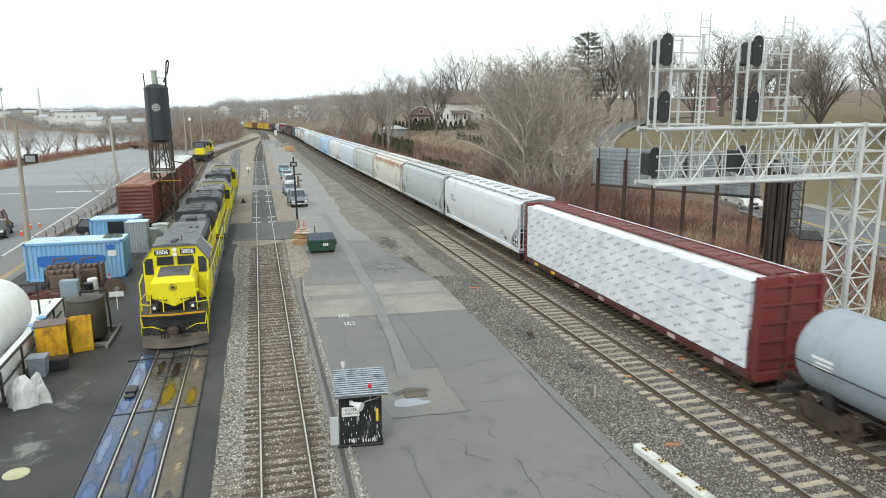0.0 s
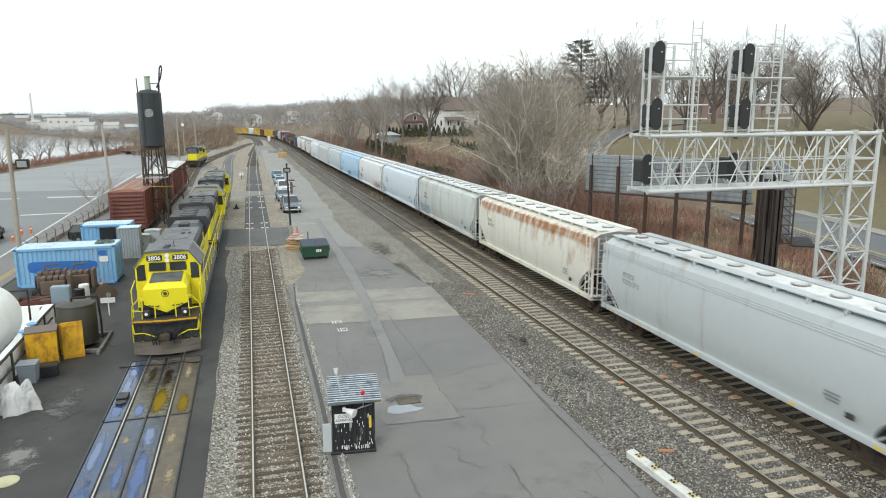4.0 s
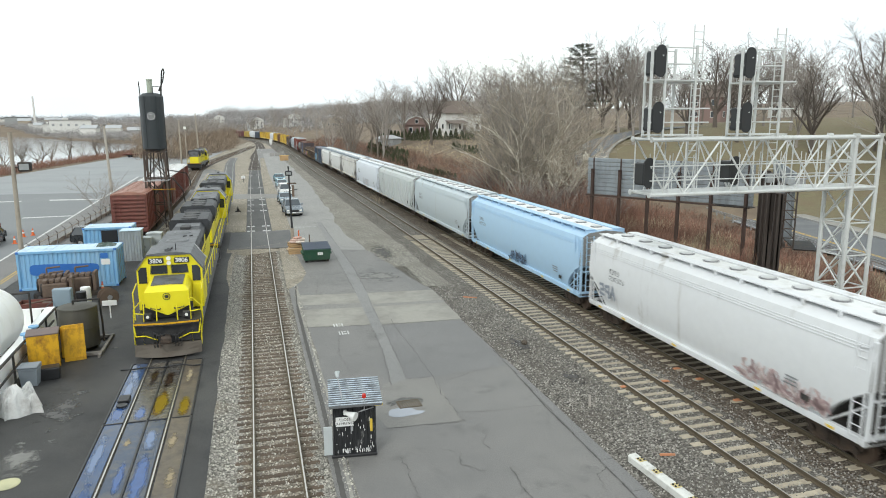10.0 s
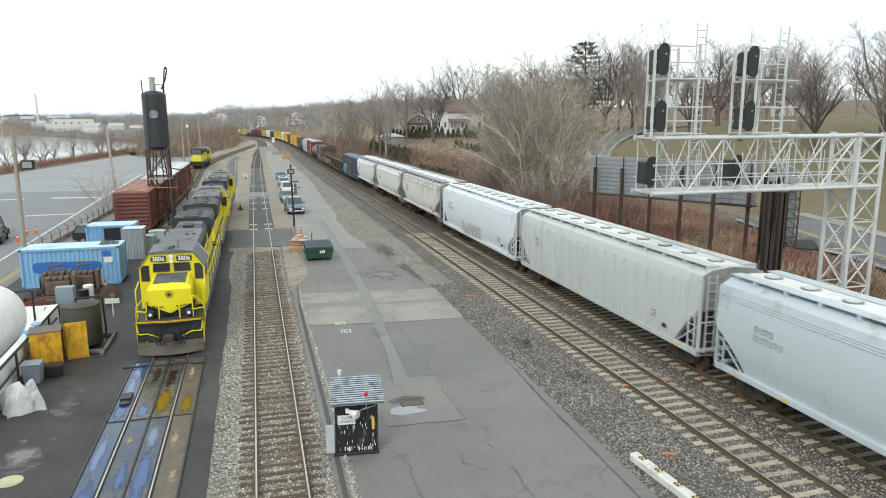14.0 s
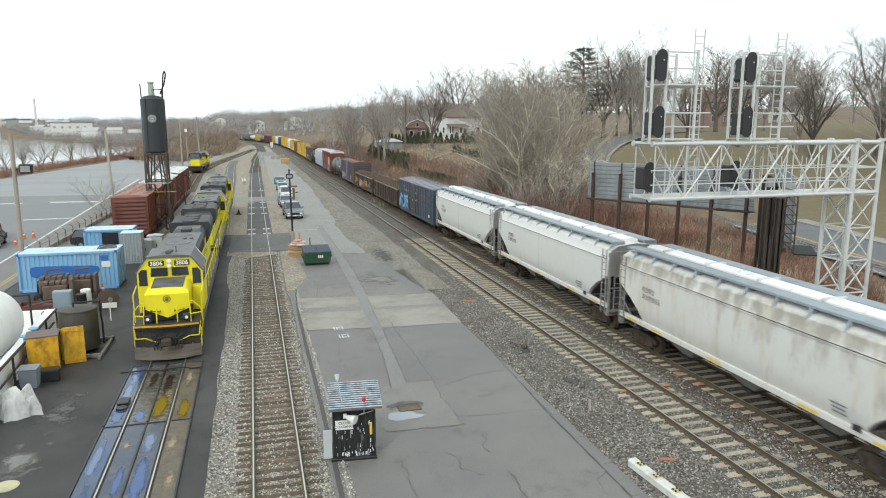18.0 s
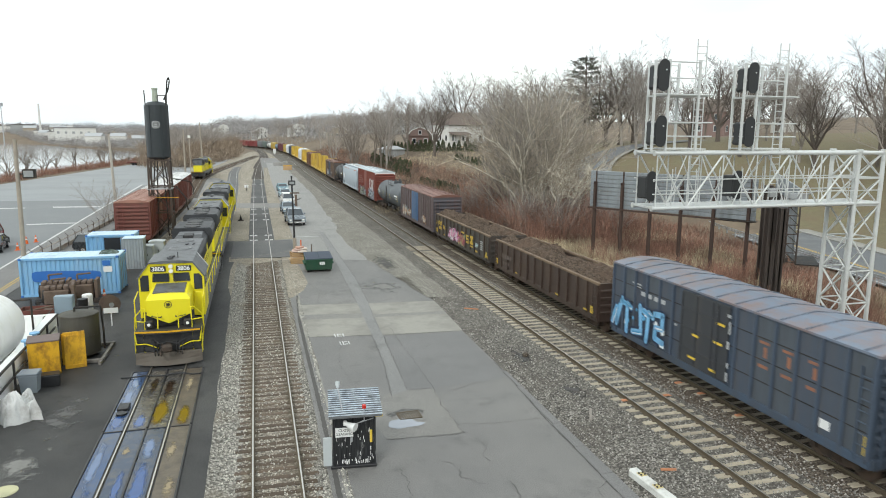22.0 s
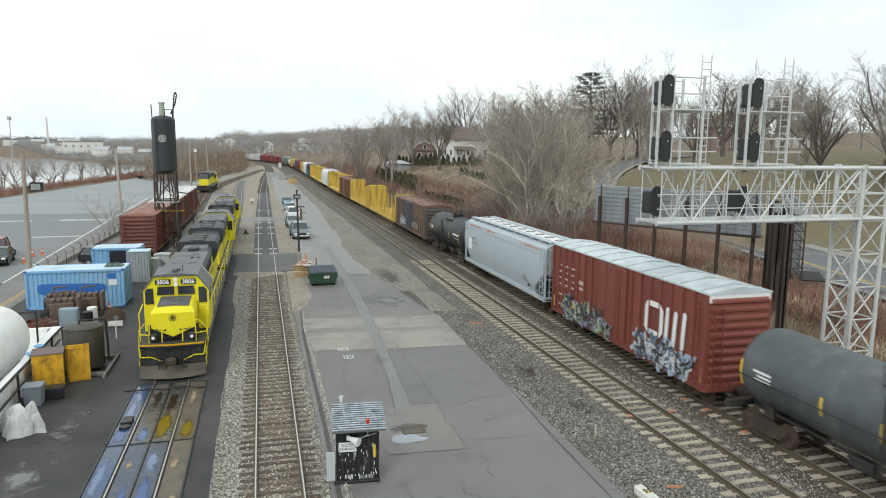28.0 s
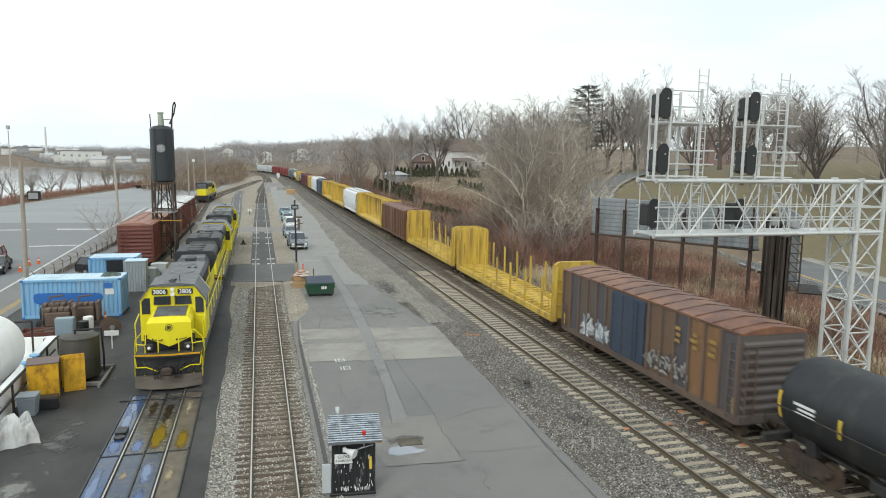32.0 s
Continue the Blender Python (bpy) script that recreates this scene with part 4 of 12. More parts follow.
def boxcar(label, length, color_key, color, height=4.55, roof_key=None, roof=None, door_key=None, door=None, roof_dirt=None, dirt=(0.10, 0.07, 0.055), amount=0.5, seed=1,
           rib_step=0.98, door_w=3.0, white_top=False, group="boxcars of the train", corrugated_door=False, scale=0.45, end=None, panels=(), seams=False, rib_gap=1.16):
    car = thing("boxcar", Matrix.Identity(4), label, "freight car", group)
    rng = random.Random(seed)
    half = length / 2
    e = half - 0.72
    mat = paint(color_key, color, dirt, amount, scale=scale)
    rmat = paint(roof_key, roof, roof_dirt or ([c * .62 for c in roof] if roof[0] > .3 else dirt), 0.62 if roof_dirt else 0.5, streaks=0.6) if roof else mat
    emat = paint(color_key + "_end", end, dirt, 0.4) if end else mat
    # Shading lines of the ridges are put into the ribs as darkened roof paint.
    rib_mat = paint(roof_key + "_rib", [c * .62 for c in roof], roof_dirt or dirt, 0.3) if roof else mat
    dmat = paint(door_key, door, dirt, 0.35) if door else mat
    ev = height - .28
    body = Mesh()
    body.box(-1.46, -e, 1.02, 1.46, e, ev, .02)
    part("body", body, mat, car)
    rf = Mesh().prism([(-1.52, ev - .02), (-1.52, ev + .06), (-.75, height - .08), (0, height), (.75, height - .08), (1.52, ev + .06), (1.52, ev - .02)], "y", -e - .04, e + .04)
    roof_ob = part("roof", rf, rmat, car)
    k = -e + .55
    rib = Mesh().beam((0, 0, height + .012), (1.5, 0, ev + .077), .05, .06).beam((0, 0, height + .012), (-1.5, 0, ev + .077), .05, .06).data("roof_rib", rib_mat)
    while k < e:
        part("roof_rib", rib, rib_mat, roof_ob, at=pose(0, k, 0))
        k += rib_gap
    # side posts
    dy = 0.35
    y = -e + .04
    post = Mesh().box(-.12, -.055, 0, .0, .055, ev - 1.05, .012).data("side_post", mat)
    n = int((2 * e) / rib_step)
    for i in range(n + 1):
        y = -e + .06 + (2 * e - .12) * i / n
        if abs(y - dy) < door_w / 2 + .1:
            continue
        for s in (-1, 1):
            part("side_post", post, mat, car, at=pose(s * 1.45, y, 1.02, 0, 0, 0 if s < 0 else 180))
    if panels:
        pmats = [paint(k_, c_, d_, a_, rough=.7, scale=.5) for k_, c_, d_, a_ in panels]
        pan = [Mesh().box(-1.468, -(e / n) + .06, 1.06, -1.455, e / n - .06, ev - .06).data("side_panel", pm) for pm in pmats]
        for i in range(n):
            y = -e + .06 + (2 * e - .12) * (i + .5) / n
            if abs(y - dy) > door_w / 2 + .3:
                k_ = rng.randrange(len(pan))
                part("side_panel", pan[k_], pmats[k_], car, at=pose(0, y, 0))
    if seams:
        for q in range(1, 4):
            z = 1.02 + (ev - 1.02) * q / 4
            for ya, yb in ((-e + .05, dy - door_w / 2 - .06), (dy + door_w / 2 + .06, e - .05)):
                part("panel_seam", Mesh().box(-1.482, ya, z - .018, -1.46, yb, z + .018), STEEL_DARK, car, "dark seam between the side panels")
    for s in (-1, 1):
        part("side_sill", Mesh().box(s * 1.44 - .07, -e, .74, s * 1.44 + .07, e, 1.04, .015), mat, car)
        d = Mesh().box(s * 1.49 - .04, dy - door_w / 2, 1.08, s * 1.49 + .04, dy + door_w / 2, ev - .1, .015)
        door_ob = part("door", d, dmat, car)
        if corrugated_door:
            rib = Mesh().box(-.025, -door_w / 2 + .06, 0, .025, door_w / 2 - .06, .09).data("door_rib", dmat)
            for q in range(int((ev - 1.5) / .2)):
                part("door_rib", rib, dmat, door_ob, at=pose(s * 1.53, dy, 1.2 + .2 * q))
        else:
            rib = Mesh().box(-.03, -.05, 0, .03, .05, ev - 1.26).data("door_rib", dmat)
            for q in (-.5, -.17, .17, .5):
                part("door_rib", rib, dmat, door_ob, at=pose(s * 1.53, dy + q * door_w, 1.12))
            rail = Mesh().box(-.025, -door_w / 2, 0, .025, door_w / 2, .07).data("door_rail", dmat)
            for z in (1.7, 2.6, 3.4):
                part("door_rail", rail, dmat, door_ob, at=pose(s * 1.525, dy, z))
        part("locking_bar", Mesh().rod((s * 1.58, dy - door_w * .3, 1.1), (s * 1.58, dy - door_w * .3, ev - .2), .03, n=6), dmat, door_ob)
        part("door_track", Mesh().box(s * 1.5 - .05, dy - door_w * .55, 1.0, s * 1.5 + .05, dy + door_w * 1.5, 1.07), mat, car)
    # corrugated ends
    for s in (-1, 1):
        z = 1.2
        y = s * e
        end_ob = part("end_panel", Mesh().box(-1.46, min(y, y + s * .13), .76, 1.46, max(y, y + s * .13), 1.08, .015), emat, car)
        part("end_sheet", Mesh().box(-1.45, min(y, y + s * .012), 1.06, 1.45, max(y, y + s * .012), ev - .03), emat, car)
        ridge = Mesh().prism([(0, 0), (s * .10, .07), (s * .10, .17), (0, .27)], "x", -1.36, 1.36).data("end_ridge", emat)
        while z < ev - .25:
            part("end_ridge", ridge, emat, end_ob, at=pose(0, y, z))
            z += .36
        if white_top:
            part("end_band", Mesh().box(-1.47, min(y, y + s * .015) - .002, ev - .34, 1.47, max(y, y + s * .015) + .002, ev - .02), WHITE_MARK, car, "white band on the end")
        for x in (-1.54, 1.54):
            ladder(car, x, s * (e - .32), .9, 2.3 if s * x < 0 else ev - .4, mat)
        ladder(car, 1.05 * s, y + s * .16, .9, ev - .5, mat, True)
        part("corner_plate", Mesh().box(-1.475, s * (e - .22) - .06, 1.1, -1.465, s * (e - .22) + .06, 1.75), YELLOW_MARK, car, "yellow reflector plate")
    running_gear(car, half, 2.3)
    return car


def tank_car(label, length, color_key, color, radius=1.45, seed=1, dirt=(0.06, 0.055, 0.05), amount=0.3, group="tank cars of the train", plates=True, rough=0.5):
    car = thing("tank_car", Matrix.Identity(4), label, "freight car", group)
    half = length / 2
    e = half - 1.0
    mat = paint(color_key, color, dirt, amount, streaks=0.25, rough=rough)
    zc = 1.0 + radius
    rings = []
    for y, r in ((-e, .25), (-e + .05, .62), (-e + .16, .84), (-e + .34, .96), (-e + .55, 1.0), (-e * .33, 1.0), (e * .33, 1.0), (e - .55, 1.0), (e - .34, .96),
                 (e - .16, .84), (e - .05, .62), (e, .25)):
        rings.append([(math.cos(2 * math.pi * k / 36) * radius * r, y, zc + math.sin(2 * math.pi * k / 36) * radius * r) for k in range(36)])
    shell = part("tank", Mesh().loft(rings), mat, car, smooth=True)
    for y in (-e * .62, 0.9, e * .62, -0.9):
        band = Mesh()
        band.loft([[(math.cos(2 * math.pi * k / 36) * (radius + .004), y + d, zc + math.sin(2 * math.pi * k / 36) * (radius + .004)) for k in range(36)] for d in (-.02, .02)])
        part("weld_seam", band, mat, shell)
    # manway, platform and rails
    zt = zc + radius
    dome = part("manway", Mesh().rod((0, 0, zt - .15), (0, 0, zt + .28), .55, n=18).rod((.32, .2, zt + .2), (.32, .2, zt + .5), .1, n=8).rod((-.3, -.2, zt + .2), (-.3, -.2, zt + .45), .09, n=8), mat, car)
    plat = Mesh()
    for s in (-1, 1):
        plat.box(s * .78 - .3, -1.1, zt - .28, s * .78 + .3, 1.1, zt - .24)
        for y in (-1.1, 0, 1.1):
            plat.rod((s * 1.06, y, zt - .28), (s * 1.06, y, zt + .42), .018, n=5)
        for z in (zt + .1, zt + .4):
            plat.rod((s * 1.06, -1.1, z), (s * 1.06, 1.1, z), .018, n=5)
    for y in (-1.1, 1.1):
        plat.rod((-1.06, y, zt + .4), (1.06, y, zt + .4), .018, n=5)
    part("platform", plat, STEEL_DARK, car, "black steel platform with rails")
    for s in (-1, 1):
        ladder(car, s * (radius + .06), .3, 1.1, zt - .3, STEEL_DARK)
        part("end_sill", Mesh().box(-1.45, s * (half - .74) - .12, .72, 1.45, s * (half - .74) + .12, 1.0, .02).box(-.28, min(s * (half - .74), s * (half - 3.6)), .74, .28, max(s * (half - .74), s * (half - 3.6)), 1.05, .02), CAR_BLACK, car)
        part("running_pipe", Mesh().tube([(s * .75, -half + 2.6, 1.02), (s * .75, half - 2.6, 1.02)], .05, 6).box(s * .75 - .2, -1.6, .62, s * .75 + .2, -.6, 1.05, .04).box(s * .75 - .16, 1.3, .68, s * .75 + .16, 2.2, 1.05, .04), CAR_BLACK, car, "pipe and air tank under the belly")
        part("hand_rail", Mesh().tube([(s * (radius + .08), -e + .4, zc - .15), (s * (radius + .08), e - .4, zc - .15)], .025), STEEL_DARK, car)
        part("saddle", Mesh().prism([(-.9, .8), (.9, .8), (1.0, zc - 1.0), (-1.0, zc - 1.0)], "y", s * (half - 2.4) - .22, s * (half - 2.4) + .22), CAR_BLACK, car)
        rail = Mesh().tube([(-1.4, s * (half - .7), 1.0), (-1.4, s * (half - .7), 1.75), (1.4, s * (half - .7), 1.75), (1.4, s * (half - .7), 1.0)], .025)
        part("end_rail", rail, STEEL_DARK, car)
    if plates:
        rng = random.Random(seed)
        for y, hh in ((-e + .75, .55), (-1.9, .32), (.6, .32), (2.9, .32), (e - .45, .5)):
            m = Mesh()
            arc = [math.pi - q * hh / 6 / radius + .25 * hh / radius for q in range(-6, 7)]
            for a0, a1 in zip(arc, arc[1:]):
                m.add([(math.cos(a) * (radius + .012), y + d, zc + math.sin(a) * (radius + .012)) for a, d in ((a0, -.055), (a0, .055), (a1, .055), (a1, -.055))], [(0, 1, 2, 3)])
            part("reflector", m, YELLOW_MARK, car, "yellow reflective strip")
    marks(car, None, -radius - .004, [(-e + .7, zc + .12, 1.9, .16), (-e + .7, zc - .2, 1.3, .09)], WHITE_MARK)
    marks(car, None, -radius - .004, [(e - 2.0, zc + .1, .9, .10), (e - 2.0, zc - .05, .7, .08), (e - 2.0, zc - .2, .85, .08)], WHITE_MARK)
    running_gear(car, half, 2.3)
    return car


SCRAP = stone_material("rusty_scrap_load", (0.062, 0.046, 0.035), (0.215, 0.158, 0.12), 13.0, 0.9, (0.13, 0.09, 0.068), 0.5)
RIM = material("rust_worn_rim", (0.21, 0.15, 0.10), 0.8, 0.1, vary=0.3, scale=3, dirt=(0.09, 0.06, 0.045), dirt_amount=0.5, dirt_scale=1.5, bump=0.05)


def gondola(label, length, color_key, color, height=2.75, seed=1, dirt=(0.09, 0.06, 0.045), amount=0.5):
    car = thing("gondola", Matrix.Identity(4), label, "freight car", "gondolas of the train")
    half = length / 2
    e = half - .7
    mat = paint(color_key, color, dirt, amount, streaks=0.3)
    for s in (-1, 1):
        wall = Mesh().box(s * 1.46 - .03, -e, 1.0, s * 1.46 + .03, e, height)
        part("side_wall", wall, mat, car)
        part("top_rail", Mesh().box(s * 1.46 - .08, -e, height - .02, s * 1.46 + .08, e, height + .12, .02), RIM, car, "rust-worn top rail")
        part("side_sill", Mesh().box(s * 1.46 - .07, -e, .72, s * 1.46 + .07, e, 1.02, .02), mat, car)
        n = 13
        for i in range(n + 1):
            y = -e + .07 + (2 * e - .14) * i / n
            part("side_post", Mesh().box(s * 1.545 - .055, y - .06, .95, s * 1.545 + .055, y + .06, height, .015), mat, car)
        y = s * e
        m = Mesh().box(-1.46, y - .04, .75, 1.46, y + .04, height + .1)
        for z in (1.1, 1.5, 1.9, 2.3):
            m.prism([(y, z), (y + s * .09, z + .07), (y + s * .09, z + .17), (y, z + .25)], "x", -1.4, 1.4)
        part("end_wall", m, mat, car)
        for x in (-1.6, 1.6):
            ladder(car, x, s * (e - .3), .85, height, mat)
        part("reflector", Mesh().box(-1.62, s * (e - .55) - .12, 1.1, -1.60, s * (e - .55) + .12, 1.5), YELLOW_MARK, car, "yellow reflector plate")
    part("floor", Mesh().box(-1.44, -e, .95, 1.44, e, 1.05), mat, car)
    rng = random.Random(seed)
    nx_, ny_ = 18, 96
    v = []
    for j in range(ny_ + 1):
        for i in range(nx_ + 1):
            x, y = -1.42 + 2.84 * i / nx_, -e + .06 + (2 * e - .12) * j / ny_
            h = height - .16 + .34 * math.sin(math.pi * i / nx_) + .62 * noise.noise((x * .8, y * .5, seed)) + .34 * abs(noise.noise((x * 2.2, y * 1.7, seed))) + .10 * noise.noise((x * 5.1, y * 4.3, seed)) + rng.uniform(-.03, .03)
            if i in (0, nx_) or j in (0, ny_):
                h = height - .22
            v.append((x, y, h))
    f = [(j * (nx_ + 1) + i, j * (nx_ + 1) + i + 1, (j + 1) * (nx_ + 1) + i + 1, (j + 1) * (nx_ + 1) + i) for j in range(ny_) for i in range(nx_)]
    part("load", quick("load", v, f, SCRAP), SCRAP, car, "heaped brown scrap and turnings")
    running_gear(car, half, 2.2)
    return car


WRAP = None
WHITE_WRAP = material("plain_white_wrap", (0.82, 0.83, 0.84), 0.4, vary=0.06, scale=3, bump=0.15, bump_scale=4)


def wrap_material():
    """White lumber wrap with slanting rows of grey print."""
    m = bpy.data.materials.new("printed_lumber_wrap")
    m.use_nodes = True
    n, l = m.node_tree.nodes, m.node_tree.links
    b = n["Principled BSDF"]
    b.inputs["Roughness"].default_value = 0.45
    co = n.new("ShaderNodeTexCoord")
    mp = n.new("ShaderNodeMapping")
    mp.inputs["Rotation"].default_value = (radians(21), 0, 0)
    l.new(co.outputs["Object"], mp.inputs["Vector"])
    sx, cb, half_ = n.new("ShaderNodeSeparateXYZ"), n.new("ShaderNodeCombineXYZ"), n.new("ShaderNodeMath")
    half_.operation, half_.inputs[1].default_value = "MULTIPLY", 0.5
    l.new(mp.outputs["Vector"], sx.inputs[0])
    l.new(sx.outputs["Y"], half_.inputs[0])
    l.new(half_.outputs[0], cb.inputs["X"])
    l.new(sx.outputs["Z"], cb.inputs["Y"])
    br = n.new("ShaderNodeTexBrick")
    for key, v in (("Color1", .62), ("Color2", 1.0), ("Mortar", 0.0)):
        br.inputs[key].default_value = (v, v, v, 1)
    for key, v in (("Scale", 1.0), ("Mortar Size", 0.155), ("Mortar Smooth", 0.12), ("Brick Width", 0.60), ("Row Height", 0.40)):
        br.inputs[key].default_value = v
    l.new(cb.outputs[0], br.inputs["Vector"])
    gaps, cut, both, sheet, mix = n.new("ShaderNodeTexNoise"), n.new("ShaderNodeMapRange"), n.new("ShaderNodeMath"), n.new("ShaderNodeTexNoise"), n.new("ShaderNodeMixRGB")
    gaps.inputs["Scale"].default_value, gaps.inputs["Detail"].default_value = 5.0, 2.0
    l.new(co.outputs["Object"], gaps.inputs["Vector"])
    cut.inputs["From Min"].default_value, cut.inputs["From Max"].default_value = 0.36, 0.50
    l.new(gaps.outputs["Fac"], cut.inputs["Value"])
    both.operation = "MULTIPLY"
    l.new(br.outputs["Color"], both.inputs[0])
    l.new(cut.outputs["Result"], both.inputs[1])
    sheet.inputs["Scale"].default_value, sheet.inputs["Detail"].default_value = 1.1, 4.0
    l.new(co.outputs["Object"], sheet.inputs["Vector"])
    film, bright = n.new("ShaderNodeMixRGB"), n.new("ShaderNodeMapRange")
    bright.inputs["From Min"].default_value, bright.inputs["From Max"].default_value = 0.35, 0.65
    l.new(sheet.outputs["Fac"], bright.inputs["Value"])
    l.new(bright.outputs["Result"], film.inputs[0])
    film.inputs[1].default_value, film.inputs[2].default_value = (0.66, 0.70, 0.75, 1), (0.82, 0.84, 0.87, 1)
    l.new(both.outputs[0], mix.inputs[0])
    l.new(film.outputs[0], mix.inputs[1])
    mix.inputs[2].default_value = (0.36, 0.38, 0.42, 1)
    l.new(mix.outputs[0], b.inputs["Base Color"])
    ns = n.new("ShaderNodeTexNoise")
    ns.inputs["Scale"].default_value = 2.5
    l.new(co.outputs["Object"], ns.inputs["Vector"])
    bp = n.new("ShaderNodeBump")
    bp.inputs["Strength"].default_value = 0.25
    l.new(ns.outputs["Fac"], bp.inputs["Height"])
    l.new(bp.outputs["Normal"], b.inputs["Normal"])
    return m


def centerbeam(label, length, color_key, color, loaded=True, height=4.62):
    """A flat car with a spine of posts, end bulkheads and, if loaded, wrapped lumber on both sides."""
    global WRAP
    car = thing("centerbeam_car", Matrix.Identity(4), label, "freight car", "lumber cars of the train")
    half = length / 2
    e = half - .75
    mat = paint(color_key, color, (0.12, 0.07, 0.05), 0.3)
    part("deck", Mesh().box(-1.4, -e, .84, 1.4, e, 1.0, .02), mat, car)
    sill_mat = paint(color_key + "_sill", [c * .55 for c in color], (0.07, 0.05, 0.045), 0.6)
    for s in (-1, 1):
        part("side_sill", Mesh().box(s * 1.46 - .06, -e, .66, s * 1.46 + .06, e, .96, .02), sill_mat, car, "grimy side sill")
        y = s * e
        bh = part("bulkhead", Mesh().box(-1.45, y - .10, 1.0, 1.45, y + .10, height, .02), mat, car)
        for x in (-1.35, 0, 1.35):
            part("bulkhead_post", Mesh().box(x - .1, min(y + s * .1, y + s * .24), .8, x + .1, max(y + s * .1, y + s * .24), height - .02, .02), mat, bh)
        for z in (1.5, 2.2, 2.9, 3.6, 4.3):
            part("bulkhead_rail", Mesh().box(-1.35, min(y + s * .1, y + s * .2), z - .06, 1.35, max(y + s * .1, y + s * .2), z + .06), mat, bh)
        for x in (-1.5, 1.5):
            ladder(car, x, s * (e + .1), .8, 2.6, mat)
        part("end_sill", Mesh().box(-1.4, min(y, y + s * .25), .62, 1.4, max(y, y + s * .25), .98, .02), mat, car)
    spine = part("spine", Mesh().box(-.14, -e, height - .3, .14, e, height - .02, .02), mat, car)
    n = 13
    for i in range(n + 1):
        y = -e + .5 + (2 * e - 1.0) * i / n
        part("spine_post", Mesh().box(-.09, y - .12, .98, .09, y + .12, height - .28, .01), mat, spine)
    top = Mesh()
    for i in range(26):
        y = -e + .4 + (2 * e - .8) * i / 25
        top.box(-.62, y - .05, height - .03, .62, y + .05, height + .03)
    for s in (-1, 1):
        top.box(s * .6 - .05, -e, height - .04, s * .6 + .05, e, height + .05)
    part("top_frame", top, mat, car)
    if loaded:
        if WRAP is None:
            WRAP = wrap_material()
        for s in (-1, 1):
            seg = (2 * e - .5) / 6
            for i in range(6):
                for k in range(4):
                    z0 = 1.01 + k * .865
                    y0 = -e + .25 + i * seg
                    part("wrapped_lumber", Mesh().box(min(s * .2, s * 1.52), y0 + .002, z0, max(s * .2, s * 1.52), y0 + seg - .002, z0 + .845, .02), WRAP, car,
                         "white plastic-wrapped lumber bundle")
            part("top_sheet", Mesh().prism([(s * .25, height - .12), (s * 1.0, height - .10), (s * 1.46, height - .34), (s * 1.46, height - .38), (s * .25, height - .2)], "y", -e + .25, e - .25), WHITE_WRAP, car, "plain white sheet over the top bundles")
        for y in (-9.4, -6.1, -3.2, .4, 3.3, 6.6, 9.2):
            part("sill_plate", Mesh().box(-1.532, y - .28, .72, -1.522, y + .28, .9), FADED_WHITE if y < 6 else YELLOW_MARK, car, "worn pale plate on the sill")
        for i in range(13):
            y0 = -e + .3 + (2 * e - .6) * i / 13
            part("top_plate", Mesh().box(-.6, y0 + .05, height - .01, .6, y0 + (2 * e - .6) / 13 - .05, height + .012), mat, car)
    running_gear(car, half, 2.6)
    return car


def bulkhead_flat(label, length, color_key, color, height=4.5, stakes=7):
    car = thing("bulkhead_flat_car", Matrix.Identity(4), label, "freight car", "empty flat cars of the train")
    half = length / 2
    e = half - .75
    mat = paint(color_key, color, (0.23, 0.13, 0.06), 0.5, scale=.8)
    part("deck", Mesh().box(-.62, -e, .8, .62, e, 1.15, .02), mat, car)
    for i in range(26):
        y = -e + .4 + (2 * e - .8) * i / 25
        part("deck_beam", Mesh().box(-1.4, y - .1, 1.0, 1.4, y + .1, 1.2, .01), mat, car)
    for s in (-1, 1):
        part("side_sill", Mesh().box(s * 1.42 - .07, -e, .75, s * 1.42 + .07, e, 1.15, .02), mat, car)
        y = s * (e - .1)
        bh = part("bulkhead", Mesh().prism([(-1.42, 1.0), (-1.42, height - .16), (-1.1, height + .02), (1.1, height + .02), (1.42, height - .16), (1.42, 1.0)], "y", y - .12, y + .12), mat, car)
        for x in (-1.3, -.45, .45, 1.3):
            part("bulkhead_post", Mesh().box(x - .08, min(y - s * .32, y - s * .1), 1.0, x + .08, max(y - s * .32, y - s * .1), height - .2, .02), mat, bh)
            part("bulkhead_brace", Mesh().box(x - .06, min(y + s * .1, y + s * .28), .8, x + .06, max(y + s * .1, y + s * .28), height - .3, .02), mat, bh)
        for z in (1.8, 2.6, 3.4):
            part("bulkhead_rail", Mesh().box(-1.36, min(y + s * .1, y + s * .22), z - .07, 1.36, max(y + s * .1, y + s * .22), z + .07), mat, bh)
        for i in range(stakes):
            yy = -e + 1.9 + (2 * e - 3.8) * i / (stakes - 1)
            part("stake", Mesh().box(s * 1.38 - .06, yy - .1, 1.1, s * 1.38 + .06, yy + .1, 3.35, .02), mat, car)
        for x in (-1.5, 1.5):
            ladder(car, x, s * (e - .35), .8, 3.2, mat)
    running_gear(car, half, 2.4)
    return car


FADED_GOLD = material("faded_gold_lettering", (0.56, 0.38, 0.05), 0.65, vary=0.2, scale=5, dirt=(0.2, 0.14, 0.06), dirt_amount=0.35, dirt_scale=3, bump=0)
RUST_BAND = material("orange_rust_run", (0.42, 0.20, 0.14), 0.8, vary=0.25, scale=3, dirt=(0.55, 0.52, 0.48), dirt_amount=0.45, dirt_scale=1.4, bump=0.05)


